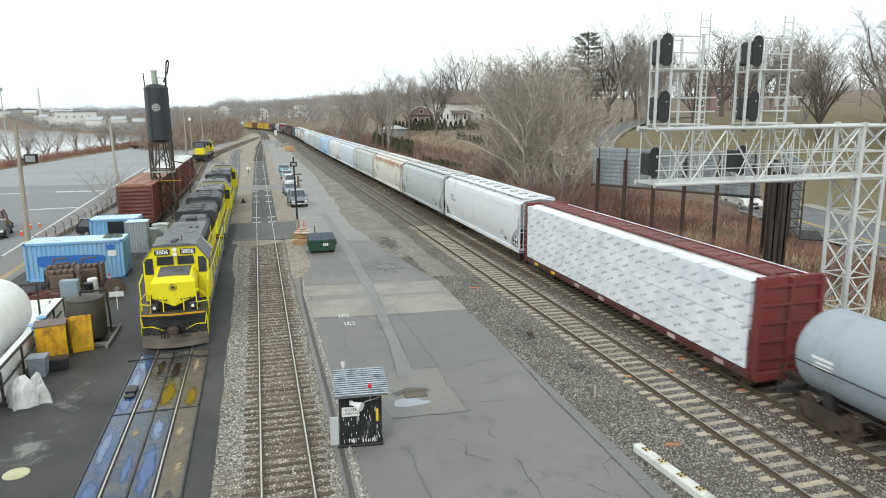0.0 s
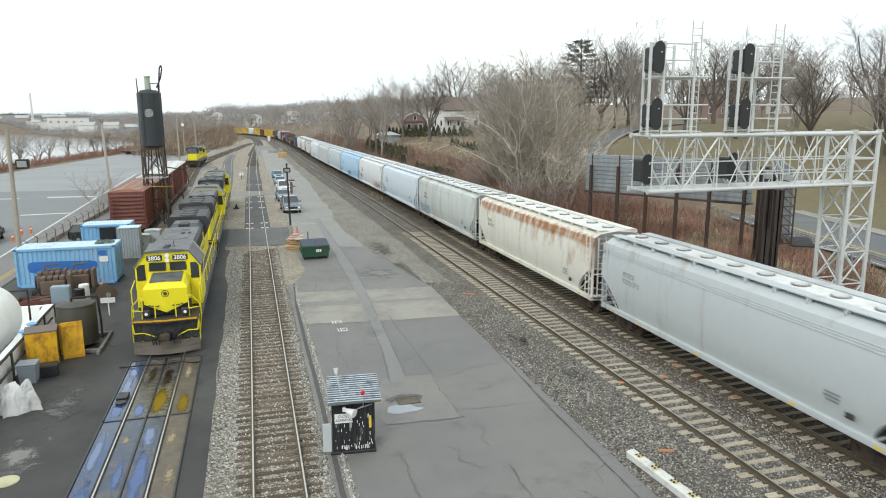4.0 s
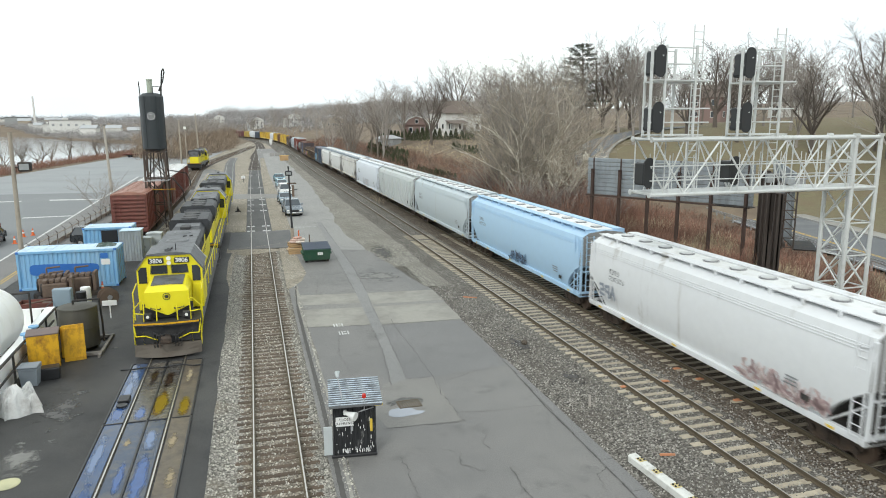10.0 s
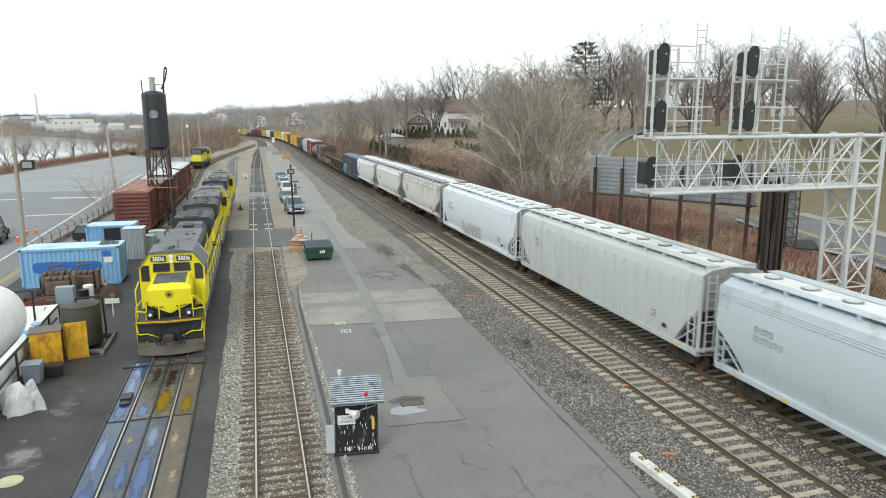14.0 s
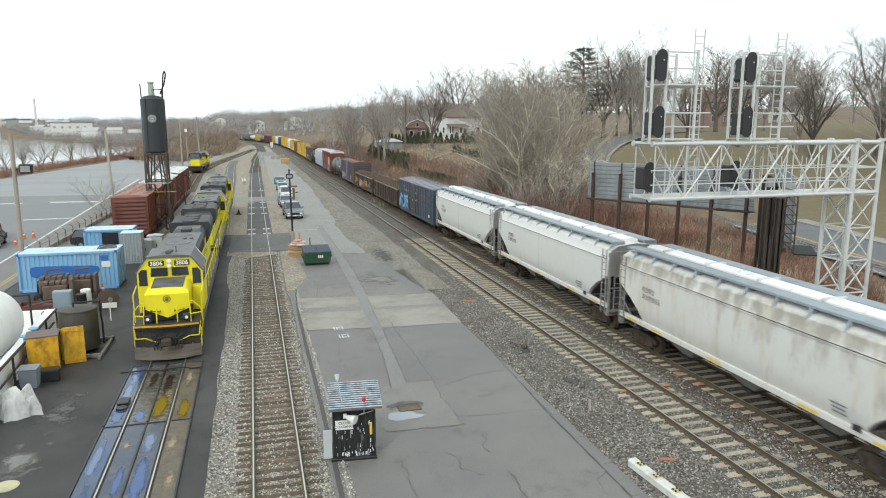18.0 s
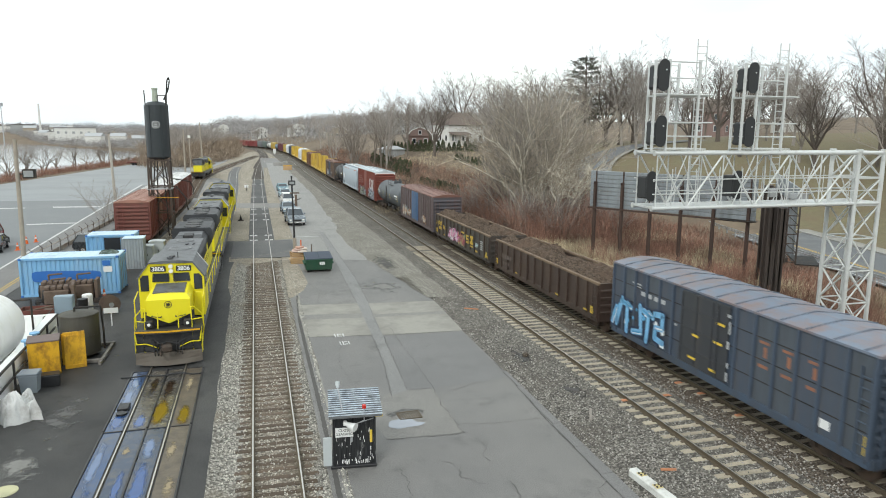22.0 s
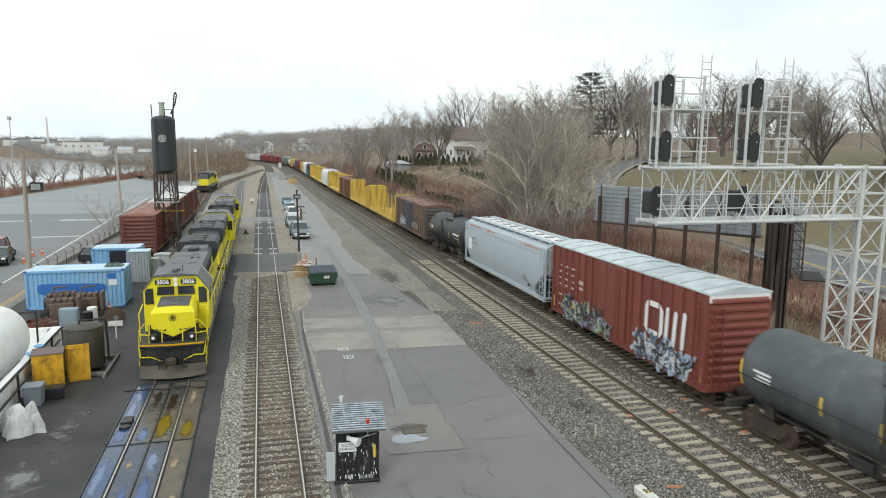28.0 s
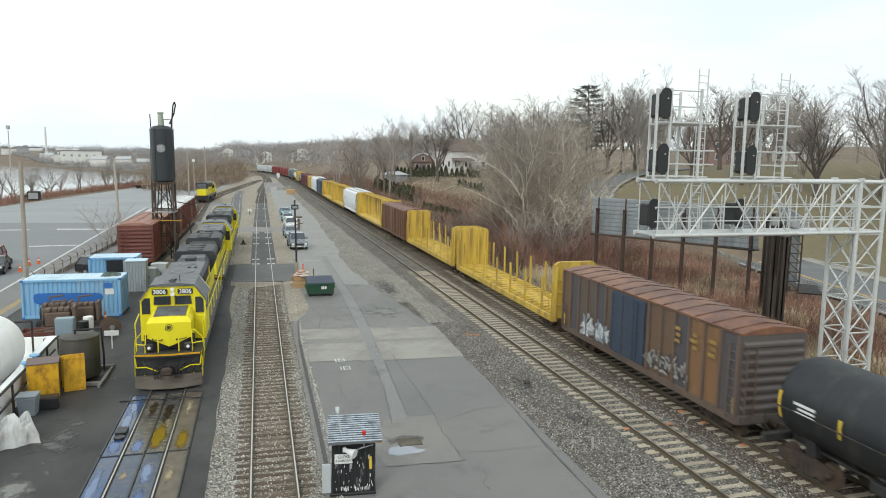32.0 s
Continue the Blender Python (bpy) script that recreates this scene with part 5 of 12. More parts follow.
def train_cars():
    """The cars in their order from the head of the train, each with the place of its front end at the start and its length."""
    cars = []
    s = [19.9]

    def put(car, length):
        cars.append((car, s[0] + length / 2))
        s[0] += length

    lead = tank_car("grey-blue tank car with white lettering", 18.2, "tank_blue_grey", (0.33, 0.38, 0.43), 1.48, dirt=(0.24, 0.26, 0.28), plates=False)
    part("end_patch", Mesh().box(-1.2, 7.78, 1.9, -.75, 7.86, 2.15), graffiti_paint("green", (0.12, 0.5, 0.12)), lead, "green patch on the tank end")
    cars.append((lead, 19.9 - 9.1))
    cars.append((tank_car("black tank car at the head of the view", 18.0, "tank_black", (0.017, 0.019, 0.023)), 19.9 - 18.2 - 9.0))
    put(centerbeam("red centerbeam flat car stacked with white-wrapped lumber", 23.72, "centerbeam_red", (0.165, 0.032, 0.028)), 23.72)
    put(hopper("white covered hopper, clean, with round hatches", 20.08, "hopper_white", (0.68, 0.70, 0.73), amount=0.12), 20.08)
    put(hopper("grey covered hopper with faint stains", 19.22, "hopper_grey", (0.49, 0.52, 0.535), amount=0.2, seed=3), 19.22)
    banded_paint("hopper_rusty", (0.72, 0.70, 0.64), (0.50, 0.23, 0.06), (0.17, 0.055, 0.03))
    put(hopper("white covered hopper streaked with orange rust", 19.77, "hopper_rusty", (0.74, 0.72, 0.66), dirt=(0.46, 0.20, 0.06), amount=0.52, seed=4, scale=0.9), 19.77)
    c = hopper("light grey covered hopper with faded graffiti", 19.54, "hopper_light_grey", (0.55, 0.58, 0.57), amount=0.42, seed=5)
    put(c, 19.54)
    graffiti(c, -1.60, 5.0, 8.2, 1.25, 2.0, [("pale_blue", (0.48, 0.57, 0.61)), ("slate", (0.30, 0.38, 0.44))], 3)
    put(hopper("pale blue-grey covered hopper", 19.73, "hopper_blue_grey", (0.60, 0.67, 0.74), amount=0.1, seed=6), 19.73)
    c = hopper("white covered hopper with pink and black tags", 18.92, "hopper_white_b", (0.69, 0.70, 0.715), amount=0.15, seed=7)
    put(c, 18.92)
    graffiti(c, -1.58, -7.4, -3.4, 1.2, 2.0, [("pale_rose", (0.70, 0.64, 0.64)), ("faded_rose", (0.62, 0.50, 0.48)), ("dim_rose", (0.5, 0.36, 0.36))], 5, wild=True)
    graffiti(c, -1.615, 6.0, 7.6, 1.7, 2.4, [("pale_ink_b", (0.66, 0.67, 0.69)), ("ink", (0.30, 0.33, 0.38))], 6)
    c = hopper("sky-blue covered hopper with a black tag", 20.54, "hopper_blue", (0.40, 0.58, 0.76), amount=0.12, dirt=(0.5, 0.62, 0.72), seed=8)
    put(c, 20.54)
    graffiti(c, -1.60, -1.9, .8, 1.15, 1.95, [("mid_blue", (0.22, 0.36, 0.52)), ("black_ink", (0.07, 0.10, 0.15))], 9, wild=True)
    put(hopper("plain light grey covered hopper car", 19.91, "hopper_grey_b", (0.49, 0.55, 0.585), amount=0.12, seed=9), 19.91)
    put(hopper("grey ribbed covered hopper", 20.70, "hopper_ribbed", (0.52, 0.55, 0.55), rib=True, amount=0.15, seed=10), 20.70)
    c = hopper("pale grey covered hopper with faded grey tags", 19.78, "hopper_pale", (0.66, 0.70, 0.75), amount=0.1, seed=11)
    put(c, 19.78)
    graffiti(c, -1.58, -2.0, 3.0, 1.2, 2.1, [("faded_grey", (0.58, 0.61, 0.64)), ("faded_slate", (0.46, 0.49, 0.52)), ("faded_rose", (0.62, 0.50, 0.48))], 12)
    banded_paint("hopper_beige", (0.66, 0.655, 0.63), (0.36, 0.335, 0.29), (0.31, 0.285, 0.25))
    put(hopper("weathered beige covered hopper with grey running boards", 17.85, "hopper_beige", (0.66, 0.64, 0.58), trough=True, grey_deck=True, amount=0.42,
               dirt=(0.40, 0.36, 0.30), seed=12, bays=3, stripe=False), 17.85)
    put(hopper("white covered hopper with grey running boards", 17.40, "hopper_white_c", (0.66, 0.66, 0.645), trough=True, grey_deck=True, amount=0.1, seed=13, bays=3, stripe=False), 17.40)
    put(hopper("white covered hopper with a yellow-striped sill", 17.56, "hopper_white_c", (0.66, 0.66, 0.645), trough=True, grey_deck=True, amount=0.1, seed=14, bays=3, stripe=False), 17.56)
    c = boxcar("dark blue boxcar with big blue graffiti", 16.97, "box_blue", (0.062, 0.09, 0.135), roof_key="box_blue_roof", roof=(0.165, 0.205, 0.27), roof_dirt=(0.25, 0.14, 0.095), amount=0.55, dirt=(0.075, 0.066, 0.062), seed=15, end=(0.05, 0.065, 0.09), seams=True,
               door_key="door_slate", door=(0.045, 0.048, 0.055),
               panels=[("panel_blue_a", (0.062, 0.083, 0.118), (0.105, 0.09, 0.08), .7), ("panel_blue_b", (0.085, 0.102, 0.125), (0.05, 0.047, 0.047), .7), ("panel_blue_c", (0.045, 0.063, 0.095), (0.12, 0.095, 0.08), .65), ("panel_blue_d", (0.075, 0.083, 0.09), (0.04, 0.045, 0.055), .7)])
    put(c, 16.97)
    graffiti(c, -1.565, 3.0, 7.6, 1.1, 2.75, [("deep_navy", (0.03, 0.05, 0.10)), ("sky", (0.20, 0.46, 0.72)), ("white", (0.75, 0.78, 0.8)), ("cyan", (0.10, 0.35, 0.6))], 21, 5)
    marks(c, None, -1.472, [(3.2 + .55 * k, 3.15, .34, .2) for k in range(4)], DUST_MARK)
    marks(c, None, -1.472, [(5.2, 3.6, .8, .07), (5.2, 3.45, .5, .07)], DUST_MARK)
    marks(c, None, -1.575, [(-1.0, 3.3, .5, .1), (-.9, 2.5, .5, .1), (-.6, 1.3, .4, .1), (.6, 2.4, .4, .1), (.7, 1.4, .5, .1)], YELLOW_MARK)
    marks(c, None, -1.472, [(-3.3 - 1.15 * k, 2.35, .5, .12) for k in range(3)] + [(-3.2 - 1.15 * k, 2.75, .16, .4) for k in range(3)] + [(-3.3 - 1.15 * k, 3.25, .5, .1) for k in range(3)], FADED_ORANGE, "faded orange letters drawn as plain bars")
    marks(c, None, -1.565, [(-1.32, 1.2, .12, .35), (-1.32, 1.75, .1, .2), (-1.3, 2.5, .14, .3), (-1.32, 3.1, .1, .5), (-1.3, 3.75, .2, .12), (2.1, 2.5, .2, .1)], DUST_MARK, "worn white paint streaks", "paint_streak")
    part("placard", Mesh().box(-1.50, -6.2, 1.3, -1.47, -5.8, 1.6), WHITE_MARK, c, "white stencil panel")
    c = gondola("long brown gondola heaped with scrap", 17.43, "gondola_brown", (0.052, 0.034, 0.027))
    put(c, 17.43)
    marks(c, None, -1.606, [(6.1 - .5 * q, 1.75, .3, .3) for q in range(4)] + [(6.0 - .5 * q, 1.3, .28, .2) for q in range(3)], material("ghost_lettering", (0.15, 0.12, 0.105), 0.8, vary=0.3, scale=5, bump=0), "faint lettering drawn as plain blocks")
    marks(c, None, -1.606, [(-3.2, 1.1, .4, .09), (3.4, 1.1, .35, .09), (-6.9, 1.1, .4, .1)], FADED_GOLD, "small yellow marks")
    c = gondola("dark gondola with pink graffiti and yellow lettering", 17.31, "gondola_dark", (0.055, 0.048, 0.042), seed=2)
    put(c, 17.31)
    graffiti(c, -1.605, .2, 2.9, 1.05, 2.2, [("lilac_white", (0.74, 0.62, 0.72)), ("magenta", (0.60, 0.16, 0.36)), ("hot_pink", (0.75, 0.3, 0.5)), ("bone", (0.7, 0.68, 0.66))], 31, wild=True)
    graffiti(c, -1.605, -1.7, .3, 1.0, 2.1, [("leaf_green", (0.30, 0.36, 0.18)), ("dull_orange", (0.5, 0.27, 0.12)), ("wine", (0.36, 0.08, 0.12))], 32, wild=True)
    graffiti(c, -1.605, -5.4, -4.7, 1.5, 1.95, [("pale_aqua", (0.5, 0.66, 0.68))], 35, wild=True)
    bold = [(-2.85, 1.45, .75, .16), (-2.85, 1.72, .75, .16), (-2.85, 2.0, .75, .16), (-2.3, 1.85, .2, .3), (-2.85, 1.55, .2, .3), (-4.05, 1.3, .85, .1), (-4.05, 1.5, .85, .24), (-3.85, 1.74, .45, .26), (-4.05, 2.0, .85, .24), (-1.55, 2.12, .8, .14)]
    small = [(-5.2, 1.08, .5, .14), (-7.7, 1.05, .6, .22), (4.6, 1.08, .35, .13), (7.2, 1.1, .35, .14), (4.5, 1.65, .22, .36), (4.9, 1.65, .22, .36)] + [(5.6 + .34 * q, 1.95 - .1 * (q % 2), .22, .36) for q in range(4)] + [(5.7 + .34 * q, 1.5, .22, .26) for q in range(3)] + [(7.3, 1.85, .25, .35)]
    marks(c, None, -1.606, bold, FADED_GOLD, "large yellow lettering drawn as plain shapes")
    marks(c, None, -1.606, small, FADED_GOLD, "small yellow lettering drawn as plain shapes")
    marks(c, None, -1.606, [(-6.5, 2.1 - .16 * q, .7 - .1 * (q % 2), .08) for q in range(5)], DUST_MARK)
    c = boxcar("dark brown boxcar with a blue corrugated door", 16.62, "box_brown", (0.125, 0.10, 0.102), roof_key="box_brown_roof", roof=(0.20, 0.088, 0.064), door_key="door_blue", door=(0.06, 0.135, 0.26),
               dirt=(0.115, 0.058, 0.045), amount=0.6, seed=17, corrugated_door=True, end=(0.075, 0.07, 0.08),
               panels=[("panel_brown_a", (0.125, 0.098, 0.10), (0.085, 0.06, 0.055), .5), ("panel_brown_b", (0.105, 0.078, 0.075), (0.15, 0.12, 0.115), .45), ("panel_brown_c", (0.14, 0.115, 0.12), (0.09, 0.06, 0.05), .55)])
    put(c, 16.62)
    graffiti(c, -1.535, 2.4, 6.6, 1.1, 2.2, [("dusty_white", (0.60, 0.58, 0.54)), ("grey_teal", (0.34, 0.44, 0.48)), ("cream", (0.66, 0.6, 0.5)), ("dull_orange", (0.5, 0.27, 0.12))], 33, wild=True)
    graffiti(c, -1.535, -4.9, -3.3, 1.2, 2.1, [("rust_tan", (0.42, 0.25, 0.14)), ("cream", (0.66, 0.6, 0.5))], 34, wild=True)
    put(tank_car("dusty black tank car with domed ends", 16.40, "tank_dusty", (0.075, 0.085, 0.095), 1.5, dirt=(0.14, 0.15, 0.155), amount=0.4), 16.40)
    c = boxcar("tall red-brown boxcar with white shapes and violet graffiti", 16.59, "box_red", (0.20, 0.055, 0.039), height=5.15, roof_key="roof_white", roof=(0.55, 0.61, 0.64), rib_step=.84, rib_gap=1.5, seed=19, white_top=True,
               amount=0.25, dirt=(0.2, 0.06, 0.045), panels=[("panel_red_a", (0.215, 0.058, 0.04), (0.18, 0.058, 0.046), .4), ("panel_red_b", (0.185, 0.05, 0.036), (0.155, 0.052, 0.042), .45)])
    put(c, 16.59)
    m = Mesh()
    ring = [(-3.75 + y_, 2.95 + z_) for y_, z_ in ((.62, .45), (.45, .68), (-.4, .68), (-.62, .45), (-.62, -.45), (-.45, -.68), (.4, -.68), (.62, -.45), (.62, .45))]
    for n_, pts in enumerate((ring, [(-4.75, 2.2), (-4.85, 3.6)], [(-5.35, 2.15), (-5.45, 3.55)], [(-6.0, 2.2), (-6.1, 3.65)])):
        for k_, ((ya, za), (yb, zb)) in enumerate(zip(pts, pts[1:])):
            lay = -1.548 - .0008 * (k_ % 2)
            m.beam((lay, ya, za), (lay, yb, zb), .012, .26)
        for k_, (ya, za) in enumerate(pts[:8] if n_ == 0 else pts):
            m.rod((-1.5565 - .0008 * (k_ % 2), ya, za), (-1.541, ya, za), .13, n=10)
    part("emblem", m, WHITE_MARK, c, "large white emblem drawn as plain shapes")
    graffiti(c, -1.575, 1.5, 5.8, .78, 2.25, [("violet", (0.36, 0.29, 0.60)), ("moss", (0.24, 0.34, 0.23)), ("soot", (0.06, 0.06, 0.058)), ("pale_green", (0.46, 0.55, 0.45)), ("plum", (0.10, 0.06, 0.10))], 41, wild=True)
    graffiti(c, -1.575, .3, 1.6, .78, 1.9, [("violet", (0.36, 0.29, 0.60)), ("plum", (0.10, 0.06, 0.10)), ("moss", (0.24, 0.34, 0.23))], 44, wild=True)
    graffiti(c, -1.597, 4.3, 4.7, 1.5, 1.9, [("signal_yellow", (0.72, 0.5, 0.06))], 43, 1)
    graffiti(c, -1.575, -6.6, -2.4, .78, 2.25, [("pale_blue_b", (0.40, 0.52, 0.64)), ("dusty_blue", (0.56, 0.62, 0.68)), ("slate_navy", (0.15, 0.19, 0.30)), ("pale_ink_c", (0.66, 0.68, 0.70)), ("soot", (0.06, 0.06, 0.058))], 42, wild=True)
    marks(c, None, -1.53, [(4.55 + .84 * j + .02 * k, 3.72 - .38 * k, .5 - .13 * ((j + k) % 3), .11) for k in range(4) for j in range(3)] + [(6.1, 1.95, .5, .1), (6.1, 1.35, .6, .08), (5.4, 1.4, .1, .75), (5.2, 1.5, .1, .6), (3.4, 3.05, .6, .22), (3.4, 2.75, .55, .16)], FADED_WHITE)
    c = hopper("grey covered hopper with orange rust along the roof edge", 18.36, "hopper_steel", (0.40, 0.455, 0.505), amount=0.2, dirt=(0.36, 0.38, 0.39), seed=20)
    put(c, 18.36)
    for ya, yb in ((-7.9, -4.2), (1.2, 3.4), (4.4, 7.6)):
        m = Mesh()
        for q in range(12):
            y0, y1 = ya + (yb - ya) * q / 12, ya + (yb - ya) * (q + 1) / 12
            lo = [4.12 + .06 * noise.noise((yy * 1.7, 3, 1)) for yy in (y0, y1)]
            hi = [4.24 + .05 * noise.noise((yy * 2.3, 7, 1)) for yy in (y0, y1)]
            m.add([(-(1.55 - (z - 3.75) * .217 + .014), y, z) for y, z in ((y0, lo[0]), (y1, lo[1]), (y1, hi[1]), (y0, hi[0]))], [(0, 1, 2, 3)])
        tagged(part("rust_band", m, RUST_BAND, c, "orange rust along the roof edge"), kind="stuff")
    part("sign_patch", Mesh().box(-1.63, 6.5, 2.2, -1.60, 7.3, 3.1), WHITE_MARK, c, "white panel with small print")
    put(tank_car("glossy black tank car with yellow plates", 13.86, "tank_black", (0.017, 0.019, 0.023), 1.5), 13.86)
    c = boxcar("rusty ochre boxcar with a dark blue door", 16.91, "box_ochre", (0.16, 0.11, 0.08), roof_dirt=(0.30, 0.135, 0.06), roof_key="box_rust_roof", roof=(0.135, 0.062, 0.045), door_key="door_navy", door=(0.04, 0.058, 0.09),
               dirt=(0.075, 0.063, 0.068), amount=0.75, seed=23, scale=0.25, end=(0.10, 0.085, 0.078),
               panels=[("panel_ochre_a", (0.24, 0.125, 0.055), (0.085, 0.06, 0.05), .65), ("panel_ochre_b", (0.10, 0.082, 0.074), (0.21, 0.115, 0.06), .55), ("panel_ochre_c", (0.08, 0.075, 0.085), (0.16, 0.095, 0.055), .5), ("panel_ochre_d", (0.16, 0.095, 0.055), (0.065, 0.056, 0.06), .65)])
    put(c, 16.91)
    marks(c, None, -1.54, [(-4.0 - 1.2 * k, 2.95 + .28 * j, .5 - .2 * ((k + j) % 2), .16) for k in range(3) for j in range(3)], FADED_YELLOW, "faded yellow letters drawn as plain blocks")
    graffiti(c, -1.54, 2.2, 4.8, 1.1, 2.3, [("dull_white", (0.46, 0.47, 0.48)), ("steel_blue", (0.25, 0.33, 0.45)), ("white", (0.75, 0.78, 0.8))], 61, wild=True)
    graffiti(c, -1.54, -4.6, -1.4, 1.3, 2.3, [("ash", (0.14, 0.12, 0.115)), ("silver", (0.40, 0.39, 0.37))], 62, wild=True)
    yl = (0.62, 0.43, 0.07)
    put(bulkhead_flat("empty yellow bulkhead flat car with stakes", 22.42, "flat_yellow", yl), 22.42)
    put(bulkhead_flat("empty yellow bulkhead flat car with stakes", 21.23, "flat_yellow", yl), 21.23)
    put(boxcar("brown rusty boxcar with ribbed sides", 15.71, "box_rust", (0.17, 0.085, 0.05), roof_key="box_brown_roof", roof=(0.12, 0.062, 0.05), seed=26), 15.71)
    put(centerbeam("empty yellow centerbeam flat car", 24.11, "flat_yellow", yl, False), 24.11)
    put(hopper("white covered hopper between yellow flat cars", 17.13, "hopper_white", (0.68, 0.70, 0.73), seed=28, bays=3), 17.13)
    put(centerbeam("empty yellow centerbeam flat car", 20.27, "flat_yellow", yl, False), 20.27)
    put(centerbeam("empty yellow centerbeam flat car", 23.98, "flat_yellow", yl, False), 23.98)
    put(boxcar("dark blue boxcar with ribbed sides", 17.0, "box_blue", (0.085, 0.115, 0.17), seed=31), 17.0)
    put(hopper("white covered hopper between two boxcars", 18.5, "hopper_white", (0.68, 0.70, 0.73), seed=32, bays=3), 18.5)
    put(boxcar("faded yellow boxcar with ribbed sides", 17.5, "box_yellow", (0.55, 0.40, 0.10), seed=33), 17.5)
    put(boxcar("maroon boxcar with ribbed sides", 17.5, "box_maroon", (0.16, 0.05, 0.065), seed=34), 17.5)
    put(boxcar("maroon boxcar with ribbed sides", 17.5, "box_maroon", (0.16, 0.05, 0.065), seed=35), 17.5)
    put(tank_car("steel-blue tank car with domed ends", 17.0, "tank_steel", (0.14, 0.22, 0.30)), 17.0)
    put(boxcar("faded yellow boxcar with ribbed sides", 17.5, "box_yellow", (0.55, 0.40, 0.10), seed=37), 17.5)
    put(tank_car("white tank car with domed ends", 17.0, "tank_white", (0.72, 0.72, 0.70)), 17.0)
    put(hopper("dark green covered hopper car", 18.0, "hopper_green", (0.08, 0.12, 0.11), seed=39, bays=3), 18.0)
    put(hopper("dark grey covered hopper car", 18.0, "hopper_dark", (0.12, 0.13, 0.14), seed=40, bays=3), 18.0)
    for k in range(5):
        put(boxcar("dark red boxcar with ribbed sides", 17.2, "box_crimson", (0.26, 0.05, 0.05), seed=41 + k), 17.2)
    for k in range(3):
        put(hopper("dusty grey covered hopper car", 18.6, "hopper_grey", (0.49, 0.52, 0.535), seed=47 + k, bays=3), 18.6)
    return cars


SPEED = 12.734
TRAIN = train_cars()


def train_pose(s):
    """A car's pose with its middle at s along the second main track, its trucks on the curve."""
    a, b = MAIN_2.at(s - 6.0), MAIN_2.at(s + 6.0)
    m, d = (a + b) / 2, b - a
    return pose(m.x, m.y, MAIN_TOP, 0, 0, math.degrees(math.atan2(-d.x, d.y)))


# ---- yard surface: slabs, patches, cracks, pans and marks ----
def patch(name, pts, mat, label, z=0.006, high=0.0):
    if high:
        return setting(name, Mesh().prism([(x, y) for x, y in pts], "z", z - .05, z + high), mat, label)
    return setting(name, Mesh().poly([(x, y, z) for x, y in pts]), mat, label)


CONCRETE_PALE = material("pale_worn_concrete", (0.31, 0.297, 0.265), 0.9, vary=0.14, scale=5.0, dirt=(0.175, 0.165, 0.15), dirt_amount=0.55, dirt_scale=0.4, bump=0.15)
CRACK = material("crack_tar", (0.085, 0.082, 0.078), 0.9, vary=0.3, bump=0)
# Dark tone of the real edge seam and of the painted kerb shade.
SEAM_SHADE = material("worn_seam_and_shade", (0.085, 0.08, 0.075), 0.9, vary=0.3, scale=3, bump=0)
PAN_BLUE = material("wet_blue_drip_pan", (0.03, 0.07, 0.165), 0.14, vary=0.45, scale=1.2, dirt=(0.09, 0.09, 0.09), dirt_amount=0.65, dirt_scale=0.7, bump=0.03, bump_scale=4)
# Reflected sky on the water film is helped by a lighter blue base colour.
PAN_WATER = stain_material("water_film_in_pan", (0.09, 0.145, 0.27), 0.04, 0.9, full=.75)
PAN_DEEP = stain_material("deep_blue_pan_film", (0.02, 0.07, 0.22), 0.05, 0.8, full=.8)
PAN_CRUST = stain_material("tan_dried_crust", (0.30, 0.24, 0.15), 0.8, ragged=1.6, grain=3.5)
PAN_BROWN = material("oily_concrete_pan", (0.145, 0.115, 0.08), 0.45, vary=0.55, scale=3.5, dirt=(0.04, 0.033, 0.027), dirt_amount=0.72, dirt_scale=1.5, bump=0.1)
PAN_MIXED = material("stained_drip_pan", (0.07, 0.065, 0.06), 0.26, vary=0.6, scale=2.2, dirt=(0.20, 0.17, 0.125), dirt_amount=0.4, dirt_scale=1.4, bump=0.05, bump_scale=6)
PAN_SLATE = material("wet_slate_drip_pan", (0.03, 0.048, 0.085), 0.2, vary=0.5, scale=1.6, dirt=(0.12, 0.105, 0.08), dirt_amount=0.42, dirt_scale=1.1, bump=0.05, bump_scale=6)
PAN_DARK = material("oily_black_steel", (0.02, 0.02, 0.022), 0.4, vary=0.3, scale=3, bump=0.05)
ROAD_YELLOW = material("road_line_yellow", (0.62, 0.40, 0.06), 0.8, vary=0.2, scale=4, dirt=(0.3, 0.25, 0.15), dirt_amount=0.4, bump=0)
LINE_WHITE = material("worn_white_line", (0.60, 0.60, 0.59), 0.85, vary=0.15, scale=4, dirt=(0.3, 0.3, 0.3), dirt_amount=0.5, dirt_scale=1.5, bump=0)
EARTH_TAN = stone_material("sandy_gravel", (0.27, 0.24, 0.195), (0.64, 0.575, 0.475), 14.0, 0.7, (0.24, 0.21, 0.165), 0.4)
SHOULDER = stone_material("gravel_shoulder", (0.205, 0.193, 0.168), (0.47, 0.445, 0.39), 12.0, 0.7, (0.17, 0.155, 0.13), 0.4)

ASPHALT_COOL = paving("smooth_asphalt", (0.155, 0.152, 0.15), (0.184, 0.179, 0.176), (0.122, 0.119, 0.117), 0.72)


STAIN_OIL = stain_material("oil_stain", (0.10, 0.097, 0.094), 0.6, ragged=2.4, grain=1.6, full=.5)
STAIN_PALE = stain_material("pale_dust_stain", (0.205, 0.20, 0.188), 0.9, ragged=2.6, grain=1.2, full=.5)
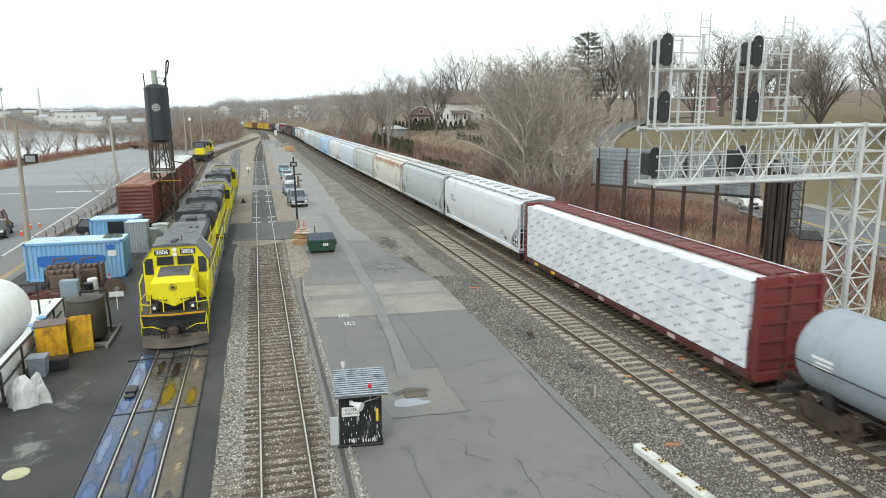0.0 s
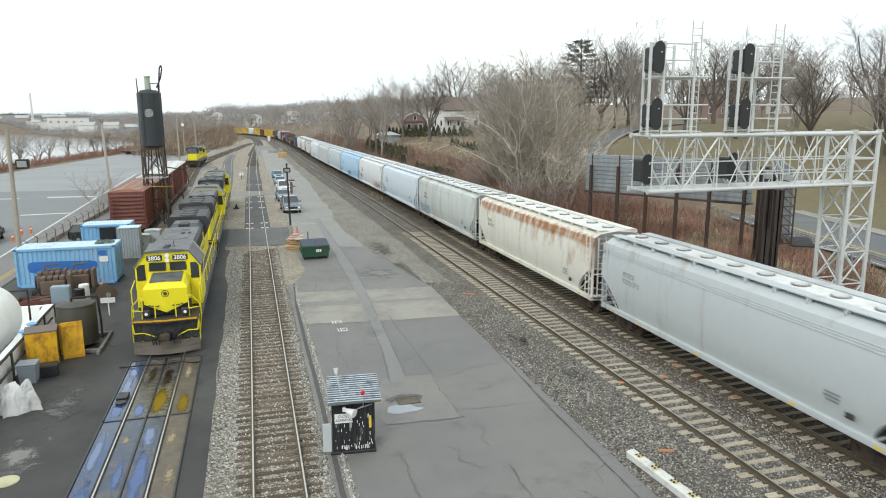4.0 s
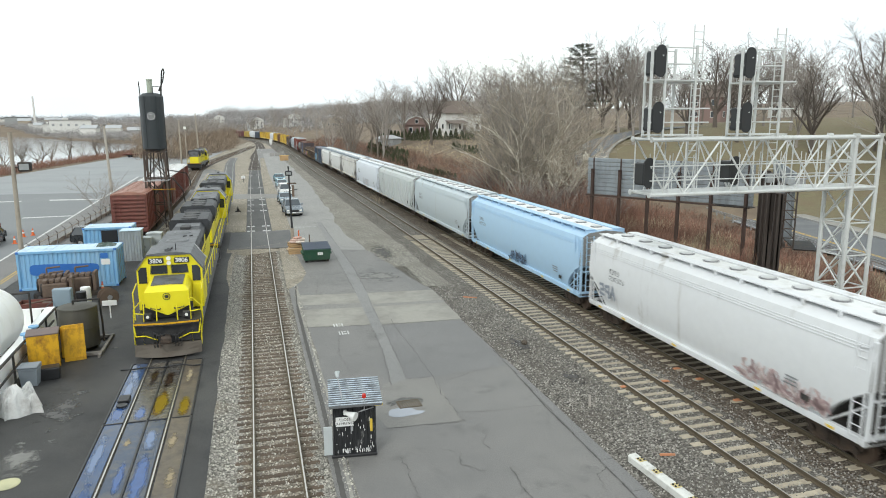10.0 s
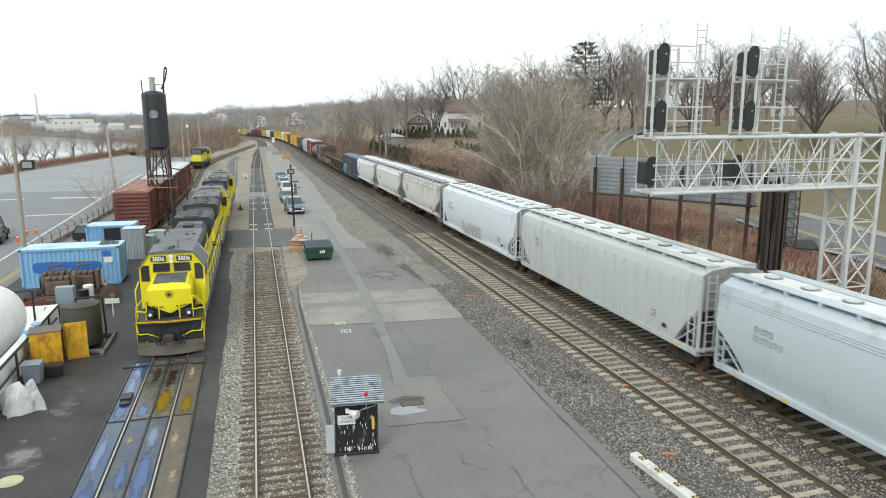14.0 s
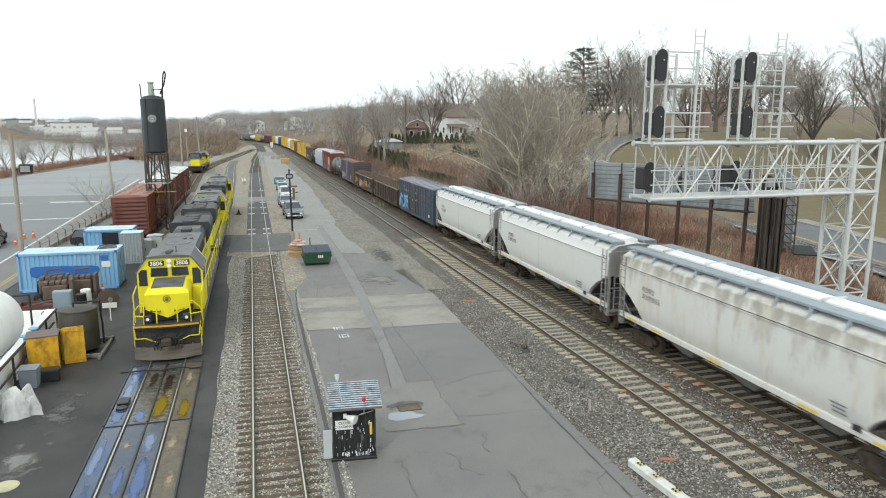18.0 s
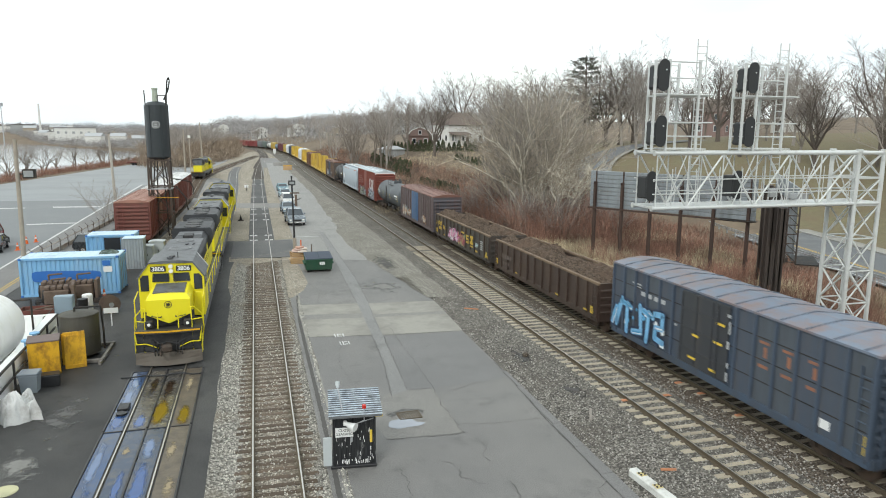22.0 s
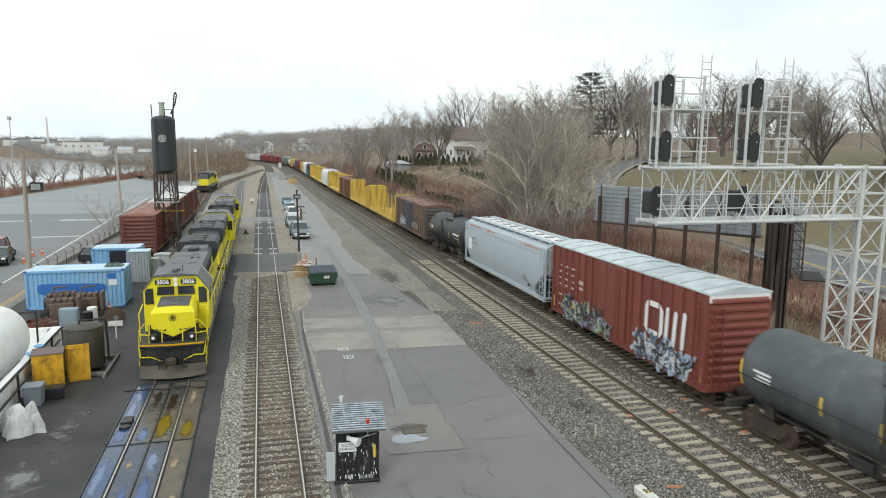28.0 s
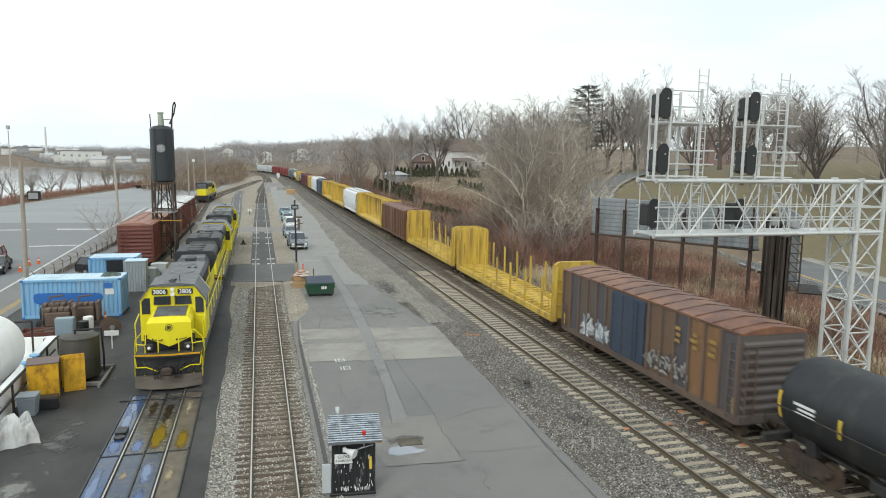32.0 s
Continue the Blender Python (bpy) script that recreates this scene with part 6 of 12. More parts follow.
STAIN_FINES = stain_material("dark_fines_stain", (0.085, 0.081, 0.077), 0.9, ragged=2.6, grain=2.5, full=.5)


def spill(name, cx, cy, rx, ry, mat, label, z):
    """A thin flat spill whose rim is left to its material."""
    setting(name, Mesh().poly([(cx - rx, cy - ry, z), (cx + rx, cy - ry, z), (cx + rx, cy + ry, z), (cx - rx, cy + ry, z)]), mat, label)


patch("concrete_slab", [(2.32, 43.5), (6.05, 43.05), (5.8, 35.8), (2.25, 36.3)], CONCRETE_PALE, "pale worn concrete slab set in the asphalt", 0.008)
patch("concrete_slab_2", [(6.74, 42.9), (11.05, 42.55), (10.9, 35.5), (6.36, 35.65)], CONCRETE_PALE, "pale worn concrete slab set in the asphalt", 0.008)
patch("slab_band", [(2.25, 41.0), (5.95, 40.5), (5.9, 39.5), (2.22, 39.9)], ASPHALT_PATCH, "darker worn joint across the slab", 0.0092)
patch("slab_band_2", [(6.55, 40.1), (11.0, 39.8), (11.0, 39.2), (6.5, 39.5)], ASPHALT_PATCH, "darker worn joint across the slab", 0.0092)
patch("asphalt_trench", [(6.56, 76.3), (7.0, 76.2), (6.98, 61.4), (7.02, 51.2), (6.76, 43.4), (6.42, 38.9), (6.36, 35.4), (6.13, 31.1), (5.94, 27.4), (5.2, 27.0), (5.61, 31.2), (5.78, 35.5), (6.03, 43.1), (6.17, 51.4), (6.33, 61.6)],
      ASPHALT_TRENCH, "paler repaired trench in the asphalt", 0.011)
patch("asphalt_repair", [(7.05, 35.3), (10.8, 35.3), (10.7, 27.9), (9.3, 27.6), (7.07, 27.35)], ASPHALT_COOL, "smooth grey asphalt repair", 0.004)
patch("asphalt_repair_2", [(6.4, 35.4), (7.02, 35.3), (7.09, 31.0), (7.07, 27.35), (5.96, 27.43), (6.15, 31.1)], ASPHALT_COOL, "narrow asphalt repair beside the trench", 0.0052)
patch("drain_slab", [(4.9, 27.2), (5.94, 27.42), (7.06, 27.32), (7.04, 22.75), (4.25, 22.9), (3.9, 24.6)], ASPHALT_PATCH, "stained paving round the drain", 0.007)
for k, (cx, cy, rx, ry, mat, lab) in enumerate(((5.4, 25.1, 1.3, .8, STAIN_OIL, "dark grease stain round the drain"),
                                                 (8.5, 47.5, 2.4, 3.0, STAIN_PALE, "pale dusty area of the asphalt"),
                                                 (-7.6, 28.0, 1.2, 3.2, STAIN_OIL, "oil stain on the dark paving"), (-8.0, 24.0, 1.6, 2.2, STAIN_PALE, "dusty area of the dark paving"),
                                                 (-7.0, 35.5, .5, .7, STAIN_PALE, "pale spill on the dark paving"))):
    spill("spill" if k == 0 else "spill_%d" % (k + 1), cx, cy, rx, ry, mat, lab, 0.0138 + .0002 * k)
patch("crossing", [(-2.4, 61.2), (2.7, 61.0), (3.3, 63.5), (3.3, 71.0), (-2.4, 71.0)], ASPHALT_CROSSING, "dark asphalt crossing over the yard track", 0.045, 0.001)
patch("yard_base", [(-16, 71), (4.2, 71), (4.0, 150), (4.6, 220), (8.4, 300), (8.2, 372), (-2, 400), (-7, 330), (-12, 240), (-16.5, 170), (-16, 120)], EARTH_TAN, "pale gravel round the yard tracks", -0.03)
rv = []
for k in range(9):
    x = -2.5 + .72 * k
    y = 60.3 + .42 * k * k * .12 + .35 * noise.noise((k, 1.5, 0))
    rv += [(x, y - 1.5, -.12), (x, y - .6, .0), (x, y + 1.3, .0475)]
setting("gravel_ramp", quick("gravel_ramp", rv, [f for i in range(8) for f in ((3 * i, 3 * i + 3, 3 * i + 4, 3 * i + 1), (3 * i + 1, 3 * i + 4, 3 * i + 5, 3 * i + 2))], EARTH_TAN), EARTH_TAN, "sandy gravel sloping up to the crossing")
patch("gravel_strip_4", [(-1.9, 46.5), (-1.8, 60.9), (-2.0, 60.5), (-2.25, 56), (-2.2, 50)], EARTH_TAN, "sandy gravel on the loco side of the yard track", 0.016)
patch("gravel_strip", [(2.0, 45.5), (2.9, 47.5), (3.4, 50), (3.2, 56), (2.9, 61), (1.9, 61), (1.8, 45.5)], EARTH_TAN, "sandy gravel beside the yard track", 0.016)
patch("gravel_strip_2", [(1.9, 71.5), (3.5, 71.5), (3.6, 100), (3.3, 150), (3.6, 220), (2.4, 220), (1.75, 150), (1.7, 100)], EARTH_TAN, "sandy gravel beside the yard track", 0.012)
patch("gravel_strip_3", [(-3.1, 71.5), (-1.1, 71.5), (-1.1, 100), (-1.1, 160), (-.2, 215), (-4.2, 215), (-3.5, 160), (-3.3, 100)], EARTH_TAN, "sandy gravel between the yard tracks", 0.01)
patch("track_paving", [(-.95, 71), (1.6, 71), (1.6, 110), (1.75, 165), (-.7, 165), (-.95, 110)], ASPHALT_DARK, "dark paving round the yard track", 0.02)
setting("loco_track_paving", strip(YARD_LOCO, 72, 225, -1.2, 1.2, .021), ASPHALT_CROSSING, "dark paving round the service track")
# Grazing sky sheen on the far asphalt is put in as a paler colour.
ASPHALT_SHEEN = paving("sheen_pale_asphalt", (0.235, 0.229, 0.218), (0.265, 0.256, 0.242), (0.18, 0.175, 0.167), 0.66)
apron_ys = list(range(58, 256, 3))
patch("apron", [(asphalt_edge(y) - .04, y) for y in apron_ys] + [(3.7, 255), (3.3, 150), (3.65, 100), (3.55, 72), (3.6, 60)], ASPHALT_SHEEN, "far apron asphalt, grazing sheen put in as a paler colour", 0.005)
patch("crossing_2", [(-3.8, 103), (-1.1, 102.6), (1.7, 102.4), (3.9, 102.2), (3.9, 108.4), (1.7, 109), (-1.1, 109.6), (-3.8, 110)], ASPHALT_PATCH, "grey paved crossing over the yard tracks", 0.024)
sv = []
for k in range(130):
    y = 43.5 + k * 1.6
    sv += [(asphalt_edge(y) - .25 + .5 * noise.noise((y * .35, 7.7, 0)), y, .014), (MAIN_1.at(y).x - 2.55 + .3 * noise.noise((y * .4, 1.7, 0)), y, .014)]
setting("gravel_shoulder", quick("gravel_shoulder", sv, [(2 * i, 2 * i + 1, 2 * i + 3, 2 * i + 2) for i in range(129)], SHOULDER), SHOULDER, "pale gravel shoulder between asphalt and ballast")
spill("dark_fines", 10.3, 56.5, 1.5, 6.0, STAIN_FINES, "dark fine stone spilled beside the asphalt", 0.02)
spill("dark_fines_2", 12.35, 30.4, .7, 2.4, STAIN_FINES, "dark fine stone on the ballast", 0.024)
spill("dark_fines_3", 12.9, 25.6, .8, 1.6, STAIN_FINES, "dark fine stone on the ballast", 0.025)
solid("stone_lump", quick("stone_lump", [(.16 * math.cos(a) * c * (1 + .25 * noise.noise((a, e, 3))), .16 * math.sin(a) * c, .13 + .13 * math.sin(e)) for e in (-1.2, -.5, .2, .8, 1.3) for c in (math.cos(e),) for a in [2 * math.pi * q / 10 for q in range(10)]],
      [(i * 10 + k, i * 10 + (k + 1) % 10, i * 10 + 10 + (k + 1) % 10, i * 10 + 10 + k) for i in range(4) for k in range(10)] + [tuple(range(40, 50))], BALLAST_BROWN), None, pose(12.55, 30.3, .0), "rust-brown lump lying on the ballast", "lump")
patch("siding_gravel", [(-10.0, 64), (-6.3, 64), (-6.4, 120), (-7.6, 158), (-9.6, 158), (-9.3, 120), (-9.4, 86)], EARTH_TAN, "pale gravel between the sidings", 0.03)
patch("far_yard_paving", [(-16, 84), (-2.6, 84), (-3.4, 150), (-9, 172), (-16, 168), (-19, 150)], ASPHALT, "grey paving between the sidings", -0.012)
setting("far_track_bed", strip(YARD_MID, 166, 470, -1.9, 1.9, -.004), BALLAST_DIRTY, "dark ballast of the far yard track")
setting("far_track_bed_2", strip(YARD_SIDE, 120, 318, -1.9, 1.9, -.006), BALLAST_DIRTY, "dark ballast of the far siding")
patch("far_lead_paving", [(-19, 150), (-16.5, 170), (-12, 240), (-8, 310), (-16, 310), (-27, 270), (-24, 262), (-22, 240)], ASPHALT_LOT, "pale paving round the far tracks", -0.02)
patch("lot_stall_line", [(-28.5, 110.1), (-22.1, 109.3), (-21.5, 108.0), (-28.1, 108.6)], LINE_WHITE, "worn white parking line", 0.036)
patch("lot_stall_line_2", [(-26.2, 89.9), (-20.9, 90.3), (-20.8, 89.5), (-26.1, 89.0)], LINE_WHITE, "worn white parking line", 0.036)
patch("lot_stall_line_3", [(-37.8, 109.5), (-31.8, 109.4), (-31.7, 108.5), (-37.6, 108.5)], LINE_WHITE, "worn white parking line", 0.036)
patch("lot_dark_half", [(-19.9, 60.2), (-20.6, 84), (-21.2, 100), (-23.1, 119.2), (-38.7, 120.4), (-54.5, 121.5), (-61.5, 61)], LOT_DARK, "darker grey asphalt of the nearer car park", 0.033)
patch("lot_edge_line", [(-20.0, 60), (-19.8, 60), (-20.45, 81), (-20.85, 93.5), (-21.35, 110), (-22.4, 152), (-22.8, 152), (-21.65, 110), (-21.1, 93.5), (-20.7, 81)], LINE_WHITE, "white edge line of the car park", 0.036)
patch("service_road", [(-19.9, 40), (-16.4, 40), (-16.4, 66), (-15.6, 84), (-13.9, 118), (-15.5, 150), (-22.3, 150), (-21.3, 110), (-20.8, 93), (-20.4, 81), (-19.8, 60)], ASPHALT, "grey service road along the car park", 0.034)
for k, x in enumerate((-17.45, -17.2)):
    patch("lane_line" if k == 0 else "lane_line_2", [(x, 40), (x + .1, 40), (x + .1, 66), (x, 66)], ROAD_YELLOW, "faded double yellow line", 0.039)


def crack_line(name, pts, w, mat, z, seed, rough=0.06, label="dark crack in the asphalt", even=False):
    rng = random.Random(seed)
    fine = [Vector((*pts[0], 0))]
    for a, b in zip(pts, pts[1:]):
        a, b = Vector((*a, 0)), Vector((*b, 0))
        n = max(2, int((b - a).length / .13))
        for k in range(1, n + 1):
            p = a.lerp(b, k / n)
            fine.append(p + Vector((rng.uniform(-rough, rough), rng.uniform(-rough, rough), 0)))
    m = Mesh()
    v = []
    for i, p in enumerate(fine):
        t = (fine[min(i + 1, len(fine) - 1)] - fine[max(i - 1, 0)]).normalized()
        r = Vector((t.y, -t.x, 0)) * w * (rng.uniform(.42, .54) if even else rng.uniform(.05, .42))
        v += [(p.x - r.x, p.y - r.y, z), (p.x + r.x, p.y + r.y, z)]
    m.add(v, [(2 * i, 2 * i + 1, 2 * i + 3, 2 * i + 2) for i in range(len(fine) - 1)])
    return setting(name, quick(name, m.v, m.f, mat), mat, label)


CRACKS_NEAR = [([(10.8, 27.7), (9.3, 27.6), (8.1, 27.05), (6.85, 26.4)], .035), ([(11.0, 23.25), (9.7, 23.28), (8.3, 23.3), (7.1, 23.5)], .03), ([(7.5, 21.8), (7.44, 21.3), (7.16, 20.9), (7.25, 20.4)], .05),
          ([(7.47, 19.0), (7.47, 18.3), (7.36, 17.8), (7.42, 17.0), (7.2, 16.2)], .05), ([(4.2, 20.6), (4.3, 19.7), (4.22, 19.0), (4.23, 17.9), (4.4, 16.5)], .045), ([(10.7, 18.3), (9.95, 17.8), (9.84, 17.4), (9.76, 16.9)], .045),
          ]
PAVING_JOINTS = [([(7.05, 37.4), (7.0, 34.6), (7.1, 30.8), (7.07, 27.3)], .045), ([(5.94, 27.43), (7.07, 27.32)], .04), ([(7.07, 27.32), (6.95, 25.6), (7.04, 22.72)], .055), ([(4.2, 22.9), (5.6, 22.8), (7.04, 22.7)], .045),
          ([(5.78, 35.5), (5.61, 31.2), (5.15, 26.9)], .035), ([(6.37, 35.3), (6.13, 31.0), (5.94, 27.4)], .04), ([(2.4, 43.5), (6.05, 43.1)], .04), ([(6.75, 42.9), (11.05, 42.6)], .04),
          ]
CRACKS_FAR = [([(2.3, 36.3), (5.8, 35.8)], .045), ([(6.4, 35.7), (10.9, 35.5)], .045), ([(8.0, 52.0), (9.2, 50.0), (10.3, 48.0)], .03), ([(3.4, 50.0), (4.0, 47.0), (3.6, 43.7)], .03), ([(3.3, 24.4), (3.8, 28.0), (3.5, 31.6), (4.1, 35.6)], .025),
          ([(8.2, 34.3), (8.5, 33.4), (7.9, 33.0)], .04), ([(6.33, 76), (6.33, 61.5), (6.17, 51.4), (6.03, 43.2)], .04), ([(7.0, 76), (6.98, 61.4), (7.03, 51.2), (6.77, 43.3)], .05), ([(5.6, 20.9), (6.2, 20.3), (6.0, 19.6), (6.6, 19.0)], .035),
          ([(8.9, 16.9), (9.5, 16.1), (9.3, 15.2)], .04)]
for k, (pts, w) in enumerate(CRACKS_NEAR + PAVING_JOINTS + CRACKS_FAR):
    crack_line("crack" if k == 0 else "crack_%d" % (k + 1), pts, w, CRACK, 0.0135 + 0.0001 * k, 70 + k)
crack_line("paving_seam", [(10.36, 15), (10.44, 18), (10.48, 21.4), (10.5, 23.2), (10.65, 25.6), (10.78, 28.3), (10.8, 30)], .08, SEAM_SHADE, 0.0128, 55, 0.02, "dark seam along the asphalt edge")
# Narrow shade between gravel and kerb, laid down as a dark strip.
crack_line("kerb_shade_strip", [(2.08, 17), (2.16, 26), (2.14, 33), (2.16, 40), (2.4, 46)], .17, SEAM_SHADE, 0.0127, 56, 0.012, "dark strip painted as the shade beside the track gravel", True)
crack_line("track_kerb", [(2.3, 17), (2.37, 20.6), (2.48, 25.2), (2.43, 30.5), (2.36, 35), (2.27, 41.4), (2.5, 46)], .11, CONCRETE_PALE, 0.0131, 57, 0.008, "worn pale kerb beside the track gravel", True)
EDGE = Mesh()
for k in range(8):
    y0 = 12.6 + k * 2.0
    inner = float(np.interp(y0, (12, 16, 21, 25.6, 28.4), (10.36, 10.42, 10.52, 10.68, 10.8))) + .02 * noise.noise((k, 2.0, 0))
    EDGE.box(inner, y0, -.02, 10.90 + .03 * noise.noise((k, 4.0, 0)), y0 + 1.985, 0.045 + .012 * noise.noise((k, 5.0, 0)), .015)
setting("asphalt_edge", EDGE, ASPHALT_COOL, "low worn asphalt kerb at the edge of the paving")


# drip pans along the loco track
def drip_pans():
    for k, (y0, y1) in enumerate(((-20, 15.9), (16, 25.95), (26.05, 32.6))):
        t = thing("drip_pan", Matrix.Identity(4), "blue-painted steel drip pan with oily water", "drip pan", "drip pans along the service track")
        for x0, x1, mat in ((-5.72, -5.12, PAN_BLUE), (-4.93, -4.30, PAN_SLATE if k < 2 else PAN_MIXED), (-4.22, -3.60, PAN_SLATE if k < 2 else PAN_MIXED), (-3.42, -2.74, PAN_BROWN)):
            part("pan_floor", Mesh().box(x0, y0, .0, x1, y1, .018), mat, t)
        for x in (-5.76, -4.26, -2.72):
            part("pan_rim", Mesh().box(x - .035, y0, 0, x + .035, y1, .065, .01), PAN_DARK, t)
        for x0, x1 in ((-5.74, -5.1), (-4.95, -3.58), (-3.4, -2.72)):
            part("pan_rim", Mesh().box(x0, y1 - .03, 0, x1, y1 + .03, .05, .01), PAN_DARK, t)
    solid("rubber_hose", Mesh().tube([(-6.15, 31.9, .04), (-5.6, 31.75, .08), (-5.1, 31.8, .1), (-4.9, 31.5, .16), (-4.4, 31.6, .1), (-3.9, 31.75, .1), (-3.5, 31.6, .16), (-3.1, 31.5, .1), (-2.7, 31.7, .04)], .035, 6), PAN_DARK, None, "black hose lying across the drip pans", "hose")
    solid("oil_drain_box", Mesh().box(-5.62, 27.9, .02, -5.2, 28.5, .16, .03).rod((-5.4, 27.6, .02), (-5.4, 27.6, .1), .2, n=16), PAN_DARK, None, "black oil drain box lying in the pan", "drain box")
    films = ((-5.4, 31.3, .22, 1.6, PAN_WATER, "sky-bright water film in the drip pan"), (-5.45, 29.2, .2, 1.9, PAN_WATER, "sky-bright water film in the drip pan"), (-5.43, 26.9, .24, .9, PAN_DEEP, "blue water film in the drip pan"),
             (-4.62, 26.7, .22, .75, PAN_DEEP, "blue water film in the drip pan"), (-4.6, 30.7, .18, 1.2, OIL_DARK, "brown oil puddle in the pan"), (-3.98, 27.5, .27, 1.35, OIL, "amber oil puddle in the pan"), (-3.93, 30.2, .24, 1.3, OIL_DARK, "brown oil puddle in the pan"),
             (-3.06, 27.0, .22, 1.0, OIL, "amber oil puddle in the pan"), (-3.15, 30.6, .2, 1.4, PAN_CRUST, "tan dried crust in the pan"), (-5.5, 23.4, .19, 1.9, PAN_WATER, "sky-bright water film in the drip pan"), (-5.38, 20.0, .26, 1.5, PAN_DEEP, "blue water film in the drip pan"),
             (-4.55, 21.6, .14, 1.2, PAN_DEEP, "blue water film in the drip pan"), (-4.68, 24.2, .18, .6, PAN_CRUST, "tan dried crust in the pan"), (-3.92, 21.4, .25, 1.9, PAN_DEEP, "blue water film in the drip pan"), (-3.95, 24.3, .22, 1.0, PAN_WATER, "sky-bright water film in the drip pan"),
             (-3.2, 24.0, .2, 1.2, PAN_CRUST, "tan dried crust in the pan"), (-3.0, 21.2, .22, 1.1, PAN_CRUST, "tan dried crust in the pan"), (-3.1, 19.4, .2, .7, OIL_DARK, "dark oil puddle in the pan"), (-4.6, 18.6, .2, 1.2, PAN_WATER, "sky-bright water film in the drip pan"))
    for k, (x, y, r, ln, mat, lab) in enumerate(films):
        spill("pan_film" if k == 0 else "pan_film_%d" % (k + 1), x, y, r * 1.3, ln * 1.25, mat, lab, .0205 + .0002 * k)


OIL = stain_material("amber_oil", (0.15, 0.085, 0.008), 0.1, full=.85)
OIL_DARK = stain_material("dark_oil", (0.035, 0.022, 0.014), 0.12, full=.7)
# The pale blue-grey base colour holds part of the puddle's sky reflection.
PUDDLE = material("puddle_water", (0.30, 0.32, 0.36), 0.03, vary=0.15, scale=2, bump=0)


def yard_marks():
    # puddle with the drain
    pts = []
    for q in range(30):
        a = 2 * math.pi * q / 30
        rr = 1 + .35 * noise.noise((math.cos(a) * 1.4, math.sin(a) * 1.4, 4))
        pts.append((5.1 + math.cos(a) * .64 * rr, 24.0 + math.sin(a) * (.36 if a > math.pi else .62 * (1 - .75 * max(0, math.cos(a)))) * rr, .0145))
    setting("puddle", Mesh().poly(pts), PUDDLE, "shallow rain puddle by the drain")
    g = thing("drain_grate", pose(5.45, 24.8, .012, 0, 0, 2), "rusty square drain grate in the asphalt", "drain grate")
    part("frame", Mesh().box(-.45, -.35, -.01, .45, -.31, .02).box(-.45, .31, -.01, .45, .35, .02).box(-.45, -.31, -.01, -.41, .31, .02).box(.41, -.31, -.01, .45, .31, .02), RAIL_RUST, g)
    for k in range(9):
        part("bar", Mesh().box(-.40 + .092 * k, -.31, -.005, -.36 + .092 * k, .31, .016), RAIL_RUST, g)
    solid("manhole_cover", Mesh().rod((0, 0, 0), (0, 0, .015), .38, n=28).rod((0, 0, .015), (0, 0, .02), .32, n=28), material("pale_yellow_cover", (0.50, 0.48, 0.30), 0.85, vary=0.15, scale=6, dirt=(0.3, 0.29, 0.2)), pose(-7.80, 22.25, .004),
          "pale yellow-green manhole cover", "manhole cover")
    # worn figures painted on the asphalt, as bars
    m = Mesh()
    for y, tilt in ((36.2, 0), (34.75, .12)):
        for k, (x0, w, y0, y1) in enumerate(((0, .09, -.3, .3), (.2, .09, -.3, .3), (.33, .2, .14, .26), (.33, .2, -.26, -.14), (.6, .09, -.3, .3))):
            m.box(3.8 + tilt + x0 * .75, y + y0, .012 + .0001 * k, 3.8 + tilt + (x0 + w) * .75, y + y1, .0145 + .0001 * k)
    setting("painted_mark", m, LINE_WHITE, "worn white paint marks drawn as bars")
    patch("bay_line", [(2.7, 73.2), (6.2, 72.9), (6.2, 72.75), (2.7, 73.05)], LINE_WHITE, "worn white bay line", 0.012)
    # pale plates at the rails of the paved stretch
    for y in (71.4, 74.7, 88.2, 94.6, 100.8, 119.5, 148.7):
        p = YARD_MID.at(y)
        for q in (-1.0, -.52, .52, 1.0):
            solid("rail_plate", Mesh().box(-.15, -.3, 0, .15, .3, .022, .006), LINE_WHITE, pose(p.x + q, y, .022), "pale steel plate beside the paved rails", "rail plate", "rail plates in the paving")
    # timber and scraps beside the main line
    beam = thing("timber_beam", pose(11.62, 16.6, .0, 0, 0, 5), "white-painted timber crossing beam with bolts", "timber beam")
    WHITE_TIMBER = material("white_timber", (0.66, 0.66, 0.63), 0.85, vary=0.12, scale=5, dirt=(0.35, 0.33, 0.3), dirt_amount=0.4, dirt_scale=2, bump=0.2)
    part("timber", Mesh().prism([(-.17, 0), (-.17, .2), (-.12, .25), (.12, .25), (.17, .2), (.17, 0)], "y", -1.7, 1.75), WHITE_TIMBER, beam)
    for y in (-1.2, -.4, .5, 1.3):
        pl = part("bolt_plate", Mesh().box(-.12, y - .13, .25, .12, y + .13, .262), material("yellowed_plate", (0.5, 0.42, 0.2), 0.8), beam)
        for x in (-.07, .07):
            part("bolt", Mesh().rod((x, y + .06, .26), (x, y + .06, .29), .035, n=6).rod((x, y - .06, .26), (x, y - .06, .29), .035, n=6), STEEL_DARK, pl)
    ORANGE_TAG = material("orange_marker_paint", (0.52, 0.225, 0.115), 0.75, vary=0.2, scale=6, dirt=(0.35, 0.2, 0.12))
    for k, (x, y, h, ln, label) in enumerate(((12.75, 39.8, 60, .9, "orange-red plastic strip lying on the ballast"), (12.75, 18.3, 75, .5, "red plastic scrap on the ballast"), (12.35, 23.0, -28, 1.1, "grey splintered stick on the ballast"))):
        mat = ORANGE_TAG if k < 2 else material("grey_stick", (0.3, 0.27, 0.24), 0.9)
